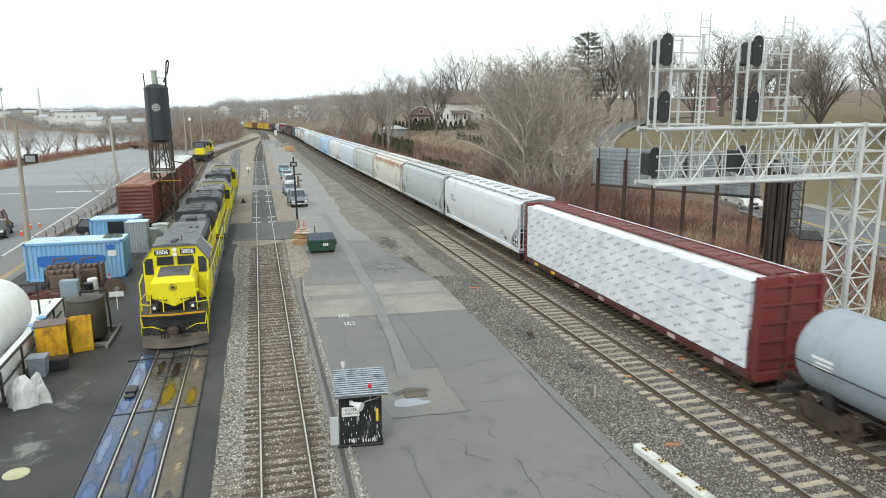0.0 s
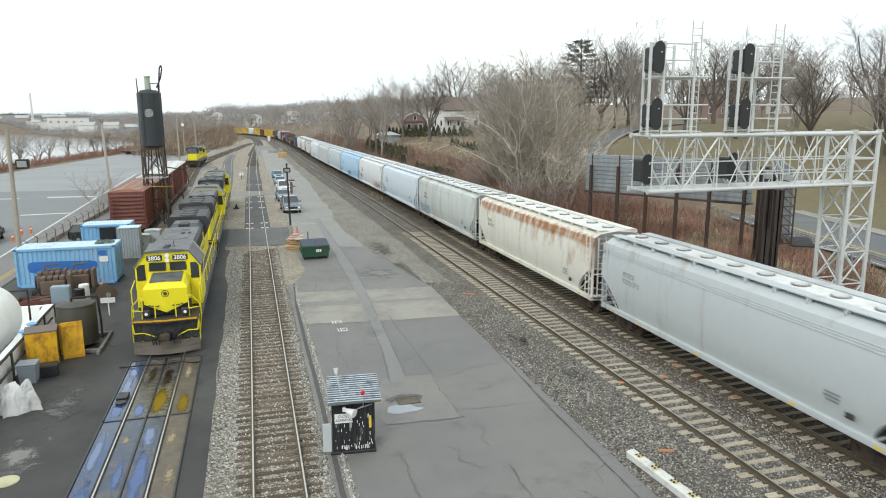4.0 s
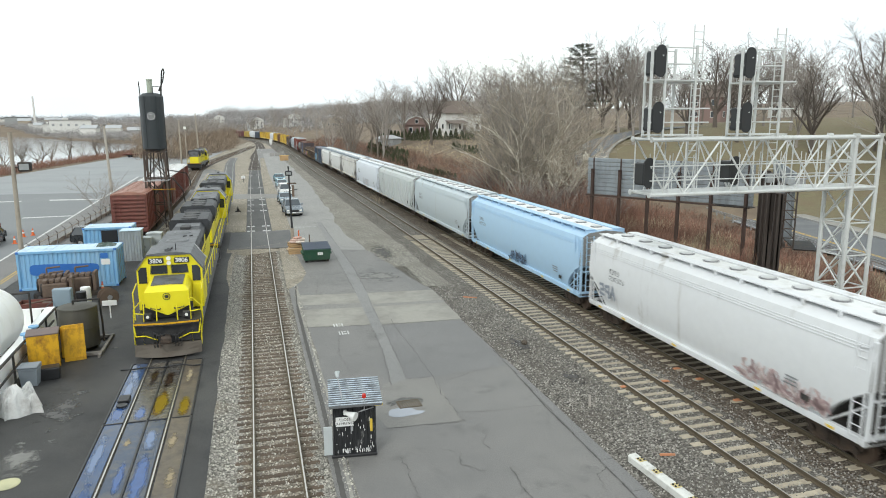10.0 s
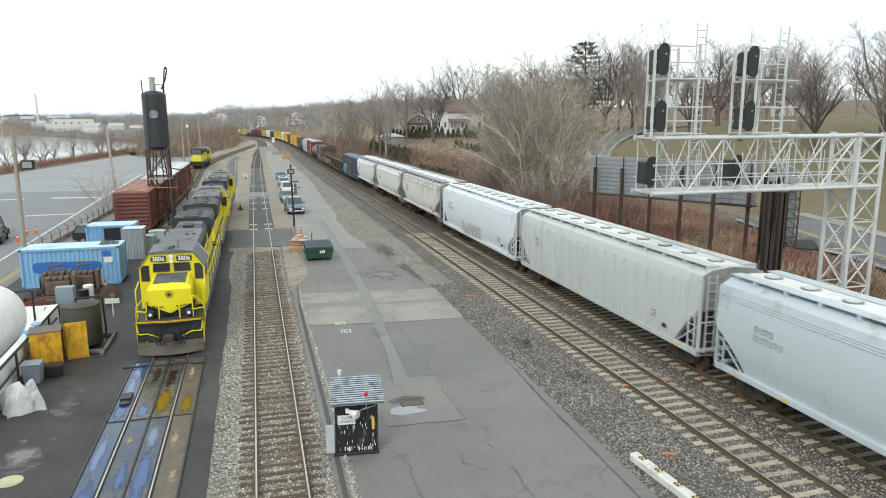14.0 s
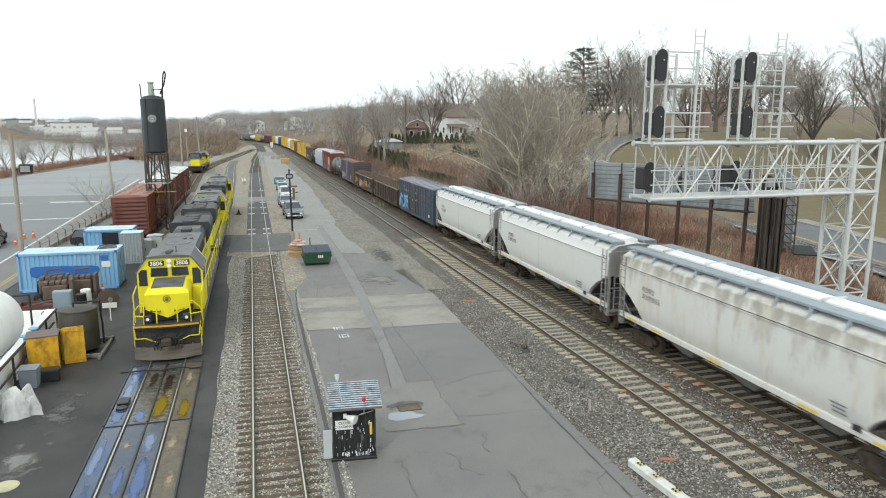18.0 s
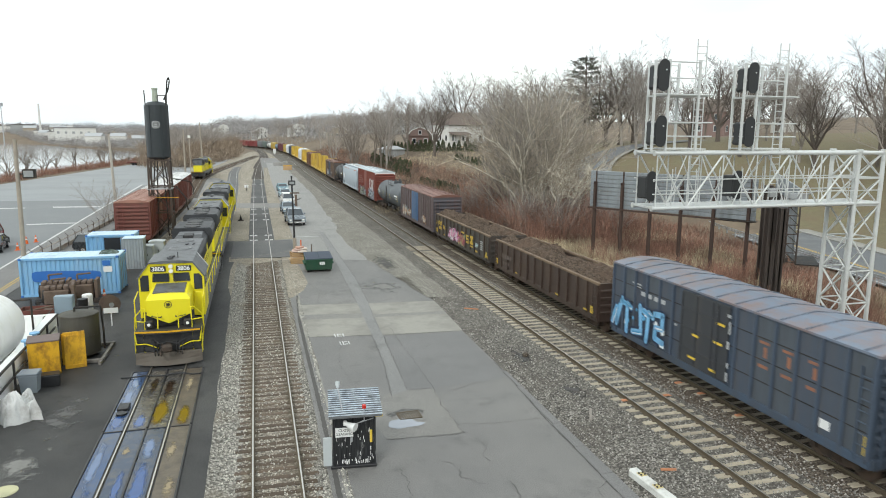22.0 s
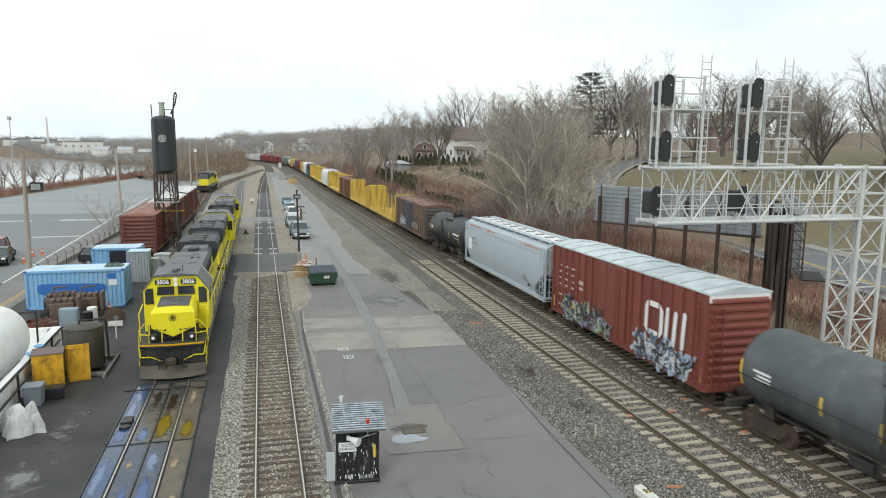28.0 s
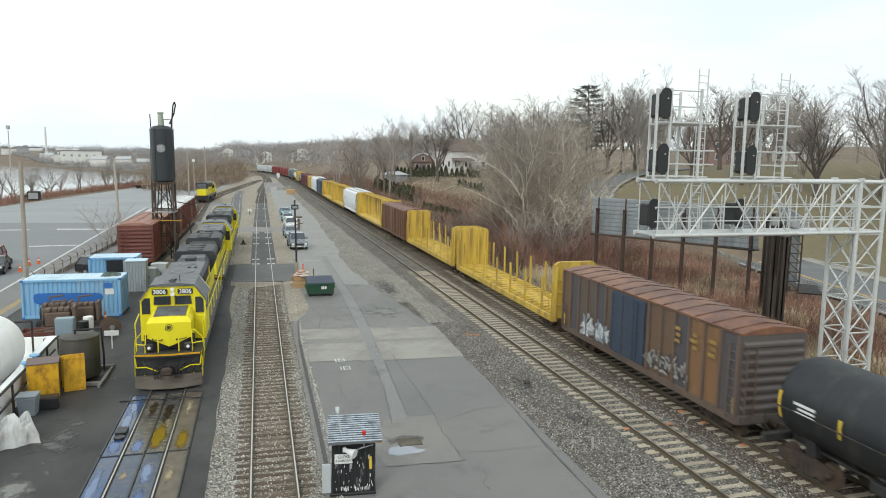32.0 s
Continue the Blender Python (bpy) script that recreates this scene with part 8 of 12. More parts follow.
OLD_YELLOW = material("rusting_yellow_paint", (0.70, 0.38, 0.015), 0.55, vary=0.07, scale=2, dirt=(0.16, 0.055, 0.018), dirt_amount=0.42, dirt_scale=2.4, streaks=0.6, bump=0.05)
BROWN_TOP = material("dusty_brown_top", (0.17, 0.13, 0.12), 0.8, vary=0.2, scale=3, bump=0.05)
WHITE_TANK = material("white_tank_paint", (0.86, 0.86, 0.85), 0.45, vary=0.04, scale=2, dirt=(0.68, 0.66, 0.62), dirt_amount=0.25, dirt_scale=0.6, streaks=0.2, bump=0.02)
TARP_WHITE = material("grey_white_tarpaulin", (0.58, 0.58, 0.57), 0.6, vary=0.15, scale=3, dirt=(0.25, 0.22, 0.20), dirt_amount=0.5, dirt_scale=1.5, bump=0.15)
FLOOD_GLASS = material("floodlight_glass", (0.30, 0.31, 0.31), 0.2, vary=0.25, scale=4, bump=0)
POLE_WOOD = material("weathered_pole_wood", (0.36, 0.315, 0.26), 0.9, vary=0.2, scale=3, dirt=(0.22, 0.17, 0.13), dirt_amount=0.4, streaks=0.1, bump=0.2, bump_scale=20)
POLE_GREY = material("grey_pole_wood", (0.42, 0.38, 0.33), 0.9, vary=0.15, scale=3, bump=0.2)
POLE_BLACK = material("black_lamp_pole", (0.035, 0.035, 0.038), 0.6, 0.3, vary=0.3, bump=0.05)
DUMP_GREEN = material("dumpster_green", (0.022, 0.085, 0.048), 0.6, vary=0.15, scale=3, dirt=(0.06, 0.09, 0.06), dirt_amount=0.4, bump=0.05)
DUMP_LID = material("dumpster_dark_lid", (0.05, 0.065, 0.095), 0.6, vary=0.2, bump=0.05)
PALLET_WOOD = material("pallet_wood", (0.50, 0.33, 0.17), 0.85, vary=0.2, scale=5, dirt=(0.33, 0.22, 0.13), dirt_amount=0.4, bump=0.2)
ORANGE_MAT = material("orange_traffic_plastic", (0.72, 0.14, 0.03), 0.5, vary=0.1, bump=0)
SHED_BLACK = material("peeling_black_paint", (0.02, 0.021, 0.023), 0.6, vary=0.3, scale=5, dirt=(0.55, 0.55, 0.53), dirt_amount=0.12, dirt_scale=1.6, streaks=0.35, bump=0.1)
SHED_DARK = material("shaded_roof_groove", (0.10, 0.105, 0.11), 0.6, vary=0.3, bump=0)
SHED_ROOF = material("peeling_shed_roof", (0.46, 0.52, 0.58), 0.7, vary=0.2, scale=5, dirt=(0.05, 0.055, 0.06), dirt_amount=0.55, dirt_scale=4.0, bump=0.05)
SIGN_WHITE = material("sign_white", (0.76, 0.76, 0.75), 0.5, vary=0.05, bump=0)
BLACK_INK = material("sign_black", (0.02, 0.02, 0.02), 0.6, vary=0.1, bump=0)
RED_LAMP = material("red_lamp_lens", (0.55, 0.03, 0.02), 0.25, vary=0.1, bump=0)
TANK_BLACK = material("sand_tank_black", (0.028, 0.034, 0.038), 0.5, vary=0.2, scale=2, dirt=(0.06, 0.065, 0.068), dirt_amount=0.35, dirt_scale=0.8, streaks=0.2, bump=0.04)
TOWER_STEEL = material("brown_tower_steel", (0.085, 0.066, 0.056), 0.75, 0.2, vary=0.3, scale=4, dirt=(0.11, 0.07, 0.05), dirt_amount=0.4, bump=0.05)
BIN_GREY = material("grey_bin_plastic", (0.22, 0.25, 0.28), 0.5, vary=0.1, bump=0.02)
RUBBER = material("tyre_rubber", (0.02, 0.02, 0.021), 0.8, vary=0.2, bump=0.05)


def corrugated(m, x0, x1, z0, z1, y, step, deep):
    """A fluted wall in the xz plane at y; deep is how far the flutes go to +y."""
    n = max(2, int((x1 - x0) / step))
    xs = []
    for k in range(n):
        a = x0 + (x1 - x0) * k / n
        w = (x1 - x0) / n
        xs += [(a, y), (a + w * .35, y), (a + w * .5, y + deep), (a + w * .85, y + deep)]
    xs.append((x1, y))
    v = [(x, yy, z0) for x, yy in xs] + [(x, yy, z1) for x, yy in xs]
    k = len(xs)
    m.add(v, [(i, i + 1, k + i + 1, k + i) for i in range(k - 1)])


def container(at, label, length, open_side=False):
    """Long side along x, its doors at +x."""
    o = thing("shipping_container", at, label, "container", "blue containers")
    L, W, H = length / 2, 1.22, 2.59
    body = Mesh().box(-L + .06, -W + .07, .14, L - .06, W - .07, H - .08)
    part("inner_shell", body, CONT_BLUE, o)
    for s, name in ((-1, "front"), (1, "rear")):
        m = Mesh()
        corrugated(m, -L + .08, L - .08, .16, H - .1, s * (W - .01), .28, -s * .045)
        if not (open_side and s < 0):
            part("side_panel", m, CONT_BLUE, o)
    if open_side:
        m = Mesh()
        corrugated(m, -L + .08, -.5, .16, H - .1, -W + .01, .28, .045)
        part("side_panel", m, CONT_BLUE, o)
        # The shell is closed; a black panel paints the dark interior of the doorway.
        part("doorway_shade", Mesh().box(-.45, -W + .02, .3, .75, -W + .06, H - .25), PAN_DARK, o, "black panel put in as the shade inside the doorway")
        part("side_door", Mesh().box(.8, -W + .0, .2, L - .05, -W + .05, H - .2, .01), GREY_PANEL, o, "grey sliding door")
    for y in (-W, W):
        for z in (.08, H - .08):
            part("side_rail", Mesh().box(-L, y - .05, z - .08, L, y + .05, z + .08, .01), CONT_BLUE, o)
        for x in (-L + .07, L - .07):
            part("corner_post", Mesh().box(x - .07, y - .06, 0, x + .07, y + .06, H, .01), CONT_BLUE, o)
            for z in (.06, H - .06):
                part("corner_casting", Mesh().box(x - .09, y - .08, z - .07, x + .09, y + .08, z + .07, .015), CONT_PATCH, o)
    rf = part("roof", Mesh().box(-L, -W, H - .06, L, W, H - .01), CONT_ROOF, o, "pale blue container roof")
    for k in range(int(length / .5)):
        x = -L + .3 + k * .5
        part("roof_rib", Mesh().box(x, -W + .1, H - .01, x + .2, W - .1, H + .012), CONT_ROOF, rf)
    for s in (-1, 1):
        d = part("door", Mesh().box(L - .03, min(s * .02, s * (W - .08)), .16, L + .03, max(s * .02, s * (W - .08)), H - .12, .01), CONT_BLUE, o)
        for y in (.35, .85):
            part("lock_rod", Mesh().rod((L + .06, s * y, .15), (L + .06, s * y, H - .15), .02, n=6), GREY_PANEL, d)
    return o


def pole(name, x, y, h, r, mat, label, lean=(0, 0), arm=None):
    o = thing(name, pose(x, y, 0), label, name.replace("_", " "))
    part("shaft", Mesh().rod((0, 0, -.2), (lean[0], lean[1], h), r * 1.15, r * .8, n=10), mat, o, smooth=True)
    return o


def sand_tower():
    o = thing("sand_tower", pose(-9.35, 74.8, 0), "black cylindrical sand tank on a braced steel tower", "sand tower")
    h = 8.2
    legs = [(-.95, -.95), (.95, -.95), (.95, .95), (-.95, .95)]
    for x, y in legs:
        part("leg", Mesh().beam((x * 1.12, y * 1.12, 0), (x, y, h), .17, .17), TOWER_STEEL, o)
    for z0, z1 in ((.2, 2.8), (2.8, 5.4), (5.4, 8.0)):
        for k in range(4):
            a, b = legs[k], legs[(k + 1) % 4]
            f0, f1 = 1.12 - .12 * z0 / h, 1.12 - .12 * z1 / h
            m = Mesh()
            m.beam((a[0] * f0, a[1] * f0, z0), (b[0] * f1, b[1] * f1, z1), .08, .08)
            m.beam((b[0] * f0, b[1] * f0, z0), (a[0] * f1, a[1] * f1, z1), .08, .08)
            part("cross_brace", m, TOWER_STEEL, o)
            part("girt", Mesh().beam((a[0] * f1, a[1] * f1, z1), (b[0] * f1, b[1] * f1, z1), .1, .12), TOWER_STEEL, o)
    part("work_platform", Mesh().box(-1.25, -1.15, 5.15, 1.15, 1.15, 5.21), GALV, o, "pale grating platform")
    part("yellow_chain", Mesh().tube([(-1.8, -1.35, 4.35), (1.8, -1.35, 4.35)], .03), OLD_YELLOW, o)
    for x, y in ((.4, -.5), (-.3, .2), (.6, .4), (-.55, -.4)):
        part("sand_pipe", Mesh().tube([(x * .6, y * .6, 8.4), (x, y, 6.0), (x * 1.4, y * 1.2, 3.2), (x * 1.5, y * 1.5, .4)], .06, 7), STEEL_DARK, o)
    part("sand_hose", Mesh().tube([(1.5, -.4, 5.4), (2.4, -.6, 4.2), (2.6, -.6, 2.6), (3.0, -.6, 1.2)], .07, 7), STEEL_DARK, o)
    part("sand_hose", Mesh().tube([(1.3, -.8, 6.2), (2.9, -1.0, 5.9), (3.2, -1.0, 5.2), (3.2, -1.0, 4.6)], .05, 7), STEEL_DARK, o)
    r = 1.08
    ring = lambda z, f: [(math.cos(2 * math.pi * k / 32) * r * f, math.sin(2 * math.pi * k / 32) * r * f, z) for k in range(32)]
    tank = part("tank", Mesh().loft([ring(8.15, .7), ring(8.35, 1.0), ring(13.45, 1.0), ring(13.75, .72), ring(13.85, .2)]), TANK_BLACK, o, smooth=True)
    for k in range(6):
        a = 2 * math.pi * k / 6
        part("stiffener", Mesh().rod((math.cos(a) * 1.1, math.sin(a) * 1.1, 8.2), (math.cos(a) * 1.1, math.sin(a) * 1.1, 13.5), .035, n=5), TANK_BLACK, tank)
    em = Mesh()
    for k in range(28):
        a0, a1 = 2 * math.pi * k / 28, 2 * math.pi * (k + 1) / 28
        q = [(math.cos(a) * rr, math.sin(a) * rr) for a, rr in ((a0, .36), (a1, .36), (a1, .315), (a0, .315))]
        em.add([(x, -math.sqrt(max(.01, r * r - x * x)) - .012, 11.55 + z) for x, z in q], [(0, 1, 2, 3)])
    for z0, w, t in ((11.72, .14, .06), (11.55, .16, .06), (11.38, .14, .06)):
        em.box(-w, -r - .016, z0 - t / 2, w, -r + .03, z0 + t / 2)
    part("emblem", em, WHITE_MARK, tank, "white round emblem drawn as plain shapes")
    part("vent_pipe", Mesh().rod((-.05, 0, 13.7), (-.05, 0, 15.0), .28, .26, n=14).rod((-.05, 0, 15.0), (-.05, 0, 15.15), .3, n=14), material("pale_green_vent", (0.38, 0.42, 0.34), 0.6), tank)
    part("fill_pipe", Mesh().tube([(.95, .1, 13.4), (1.0, .1, 14.4), (1.15, .1, 15.9), (1.3, .1, 16.2), (1.38, .1, 15.9), (1.2, .1, 15.0), (.75, .1, 14.0)], .07, 8), STEEL_DARK, tank)
    part("tank_post", Mesh().tube([(-.95, -.3, 13.5), (-1.0, -.3, 14.9)], .05, 6), STEEL_DARK, tank)
    part("tank_rail", Mesh().tube([(.3, -.8, 13.6), (.3, -.8, 14.4), (.95, -.4, 14.4), (.95, -.4, 13.5)], .035, 6), STEEL_DARK, tank)
    lad = Mesh()
    for x in (-.2, .2):
        lad.rod((x + .8, 1.0, .3), (x + .8, 1.0, 13.6), .03, n=5)
    for k in range(36):
        lad.rod((.6, 1.0, .5 + .36 * k), (1.0, 1.0, .5 + .36 * k), .02, n=4)
    part("ladder", lad, TOWER_STEEL, o)


def stored_boxcars():
    for k, (y, red) in enumerate(((76.2, True), (92.6, False), (108.6, False))):
        c = boxcar("old red-brown boxcar stored on the siding" if red else "old brown boxcar with a white roof stored on the siding", 15.6, "stored_red", (0.17, 0.055, 0.042),
                   roof_key="stored_roof" if red else "stored_white_roof", roof=(0.38, 0.19, 0.14) if red else (0.76, 0.76, 0.75), dirt=(0.10, 0.045, 0.035) if red else (0.30, 0.22, 0.19), seed=80 + k, group="boxcars stored on the siding")
        c.matrix_basis = pose(-11.3 if k < 2 else -11.4, y, YARD_TOP)


def engine_set(x, y, rz, label):
    o = thing("engine_block", pose(x, y, 0, 0, 0, rz), label, "machine", "rusty machines by the container")
    part("skid", Mesh().box(-1.2, -.6, 0, 1.2, -.45, .25, .02).box(-1.2, .45, 0, 1.2, .6, .25, .02).box(-1.2, -.5, .2, 1.2, .5, .3), STEEL_DARK, o)
    m = Mesh().box(-.9, -.45, .3, .5, .45, 1.2, .08)
    part("block", m, MACHINE_BROWN, o)
    for k in range(4):
        part("cylinder_head", Mesh().box(-.85 + .34 * k, -.35, 1.2, -.57 + .34 * k, .35, 1.42, .04), MACHINE_BROWN, o)
    part("radiator", Mesh().box(.6, -.5, .3, .8, .5, 1.5, .03), MACHINE_BROWN, o)
    part("flywheel", Mesh().rod((-1.0, 0, .75), (-.9, 0, .75), .42, n=20), STEEL_DARK, o)
    part("exhaust", Mesh().tube([(-.5, .3, 1.4), (-.5, .3, 1.75), (.3, .3, 1.8)], .06, 7), MACHINE_BROWN, o)


def fuel_corner():
    # white tank behind a low white wall, with pipes
    t = thing("fuel_tank", pose(-12.8, 33.75, 0), "large white horizontal fuel tank", "fuel tank")
    r, zc = 1.66, 1.6
    rings = []
    for y, f in ((3.75, .15), (3.7, .55), (3.5, .8), (3.2, .93), (2.8, 1.0), (-9.0, 1.0), (-9.6, .7)):
        rings.append([(math.cos(2 * math.pi * k / 32) * r * f, y, zc + math.sin(2 * math.pi * k / 32) * r * f) for k in range(32)])
    part("shell", Mesh().loft(rings), WHITE_TANK, t, smooth=True)
    for y in (-7.0, -2.0, 2.2):
        part("saddle", Mesh().box(-1.3, y - .2, 0, 1.3, y + .2, .75, .03), CONCRETE, t)
    part("top_pipe", Mesh().tube([(.2, 3.5, 2.6), (1.85, 3.3, 2.7), (1.85, 3.3, .32)], .05, 7).tube([(.3, -8.0, 3.27), (.3, 2.8, 3.27)], .04, 6), STEEL_DARK, t, "dark pipe over the tank")
    w = thing("containment_wall", pose(0, 0, 0), "low white-painted containment wall round the fuel tank", "wall")
    part("wall", Mesh().prism([(-10.95, 39.8), (-10.7, 39.8), (-10.05, 26.2), (-10.3, 26.2)], "z", 0, 1.15), WHITE_TANK, w)
    part("wall", Mesh().prism([(-14.6, 39.9), (-10.7, 39.9), (-10.7, 40.12), (-14.6, 40.12)], "z", 0, 1.15), WHITE_TANK, w)
    part("coping", Mesh().prism([(-11.02, 39.9), (-10.62, 39.9), (-9.98, 26.1), (-10.38, 26.1)], "z", 1.15, 1.22), WHITE_TANK, w)
    part("floor_slab", Mesh().prism([(-14.6, 39.9), (-10.9, 39.9), (-10.2, 26.2), (-14.6, 26.2)], "z", 0.02, 0.3), WHITE_TANK, w, "white-painted containment floor")
    part("pipe", Mesh().tube([(-10.5, 39.4, 1.25), (-9.85, 26.4, 1.5), (-9.8, 24, 1.55)], .06, 7), STEEL_DARK, w, "dark pipe along the wall")
    part("pipe", Mesh().tube([(-10.45, 38.8, .75), (-9.82, 26.4, .8), (-9.75, 24, .8)], .05, 7), STEEL_DARK, w)
    for y in (28, 31, 34, 37):
        x = -10.45 + (39.4 - y) * .05
        part("pipe_stand", Mesh().box(x - .04, y - .04, 0, x + .04, y + .04, 1.4), STEEL_DARK, w)
    for y in (33.4, 34.6):
        v = part("valve", Mesh().rod((-10.2, y, 1.2), (-10.2, y, 1.6), .1, n=8).rod((-10.2, y, 1.6), (-10.2, y, 1.66), .22, n=14), CONT_BLUE, w, "blue valve wheel")
    rail = Mesh()
    for k in range(5):
        y = 44.0 - k * 1.1
        rail.rod((-11.2, y, 0), (-11.2, y, 1.1), .025, n=6)
    for z in (.55, 1.1):
        rail.rod((-11.2, 44.0, z), (-11.2, 39.6, z), .025, n=6)
    solid("pipe_railing", rail, TOWER_STEEL, None, "rusty brown pipe railing", "railing")
    # dark drum on a skid
    d = thing("oil_drum_tank", pose(-8.62, 36.0, 0), "tall dark stained steel tank on a skid", "tank")
    part("skid", Mesh().box(-.95, -1.5, 0, -.8, 1.3, .16, .02).box(1.1, -1.9, 0, 1.25, 1.6, .16, .02).box(-.95, -1.55, .02, 1.25, -1.4, .2, .02).box(-.95, 1.2, .02, 1.25, 1.35, .2, .02), material("skid_steel", (0.17, 0.155, 0.14), 0.8, vary=0.3, scale=5, dirt=(0.3, 0.29, 0.27), dirt_amount=0.4), d)
    r = .88
    ring = lambda z, f: [(math.cos(2 * math.pi * k / 32) * r * f, math.sin(2 * math.pi * k / 32) * r * f, z) for k in range(32)]
    part("shell", Mesh().loft([ring(.18, 1.0), ring(2.1, 1.0), ring(2.13, .98), ring(2.2, .3)]), DRUM_STEEL, d, smooth=True)
    for z in (.2, 1.1, 2.08):
        part("hoop", Mesh().loft([[(math.cos(2 * math.pi * k / 32) * (r + .015), math.sin(2 * math.pi * k / 32) * (r + .015), z + q) for k in range(32)] for q in (-.025, .025)]), DRUM_STEEL, d)
    part("top_pipe", Mesh().tube([(-.2, .1, 2.2), (-.2, .1, 2.38), (.95, .2, 2.38), (1.02, .2, 1.2), (1.02, .2, .2)], .05, 7), STEEL_DARK, d)
    solid("notice_board", Mesh().box(-.38, -.015, .75, .38, .015, 1.05).box(-.03, .015, 0, .03, .05, 1.05), SIGN_WHITE, pose(-8.2, 41.2, 0), "small white notice board with faint print", "notice board")
    # yellow cabinet with its door standing open
    c = thing("steel_cabinet", pose(-9.55, 33.5, 0, 0, 0, 12), "chipped yellow steel cabinet with its door open", "cabinet")
    part("body", Mesh().box(-.62, -.55, .08, .62, .55, 1.62, .02), OLD_YELLOW, c)
    part("top", Mesh().box(-.65, -.58, 1.62, .65, .58, 1.68, .01), BROWN_TOP, c, "dusty brown top")
    # Solid body: the shaded inside is painted on as a thin black sheet.
    part("inside", Mesh().box(.625, -.45, .2, .635, .45, 1.5), PAN_DARK, c, "black panel put in as the shade inside the cabinet")
    part("door", Mesh().box(.66, .5, .12, 1.32, .55, 1.62, .01), OLD_YELLOW, c)
    for z in (.35, 1.4):
        part("hinge", Mesh().rod((.66, .53, z - .1), (.66, .53, z + .1), .03, n=6), STEEL_DARK, c)
    part("base", Mesh().box(-.6, -.5, 0, .6, .5, .09), PAN_DARK, c)
    solid("steel_sheet", Mesh().box(-.45, -.03, 0, .45, .03, 1.72, .01).box(-.4, -.06, .1, .4, -.03, .18).box(-.4, -.06, 1.5, .4, -.03, 1.58), OLD_YELLOW, pose(-8.42, 34.0, 0, -4, 0, 14), "chipped yellow steel door leaning on the drum tank", "steel sheet")
    b = thing("waste_bin", pose(-9.55, 31.25, 0), "grey plastic waste bin with a lid", "waste bin")
    part("body", Mesh().loft([[(x * f, y * f, z) for x, y in ((-.36, -.32), (.36, -.32), (.36, .32), (-.36, .32))] for z, f in ((0, .82), (.8, 1.0))]), BIN_GREY, b)
    part("lid", Mesh().box(-.4, -.36, .8, .4, .36, .88, .03), BIN_GREY, b)
    part("rim", Mesh().box(-.39, -.35, .72, .39, .35, .76), BIN_GREY, b)
    solid("black_crate", Mesh().box(-.4, -.3, 0, .4, .3, .5, .03).box(-.36, -.26, .5, .36, .26, .52), PAN_DARK, pose(-8.98, 31.9, 0, 0, 0, 10), "dark crate beside the yellow cabinet", "crate")
    # heap under a tarpaulin
    v, f = [], []
    n = 56
    for j in range(n + 1):
        for i in range(n + 1):
            a, bb = i / n - .5, j / n - .5
            rr = max(abs(a), abs(bb)) * 2
            z = 1.05 * max(0, 1 - rr ** 4) * (.8 + .45 * noise.noise((a * 3, bb * 3, 2))) + (.16 * abs(noise.noise((a * 7, bb * 7, 5))) + .10 * abs(noise.noise((a * 15, bb * 15, 8)))) * (1 - rr ** 6)
            v.append((a * 1.35 + .14 * noise.noise((a * 5, bb * 5, 7)), bb * 1.6 + .14 * noise.noise((a * 5, bb * 5, 9)), max(.01, z)))
    f = [(j * (n + 1) + i, j * (n + 1) + i + 1, (j + 1) * (n + 1) + i + 1, (j + 1) * (n + 1) + i) for j in range(n) for i in range(n)]
    solid("tarpaulin_cover", quick("tarpaulin_cover", v, f, TARP_WHITE), None, pose(-9.15, 28.4, 0, 0, 0, 25), "heap under a crumpled grey-white tarpaulin", "tarpaulin")


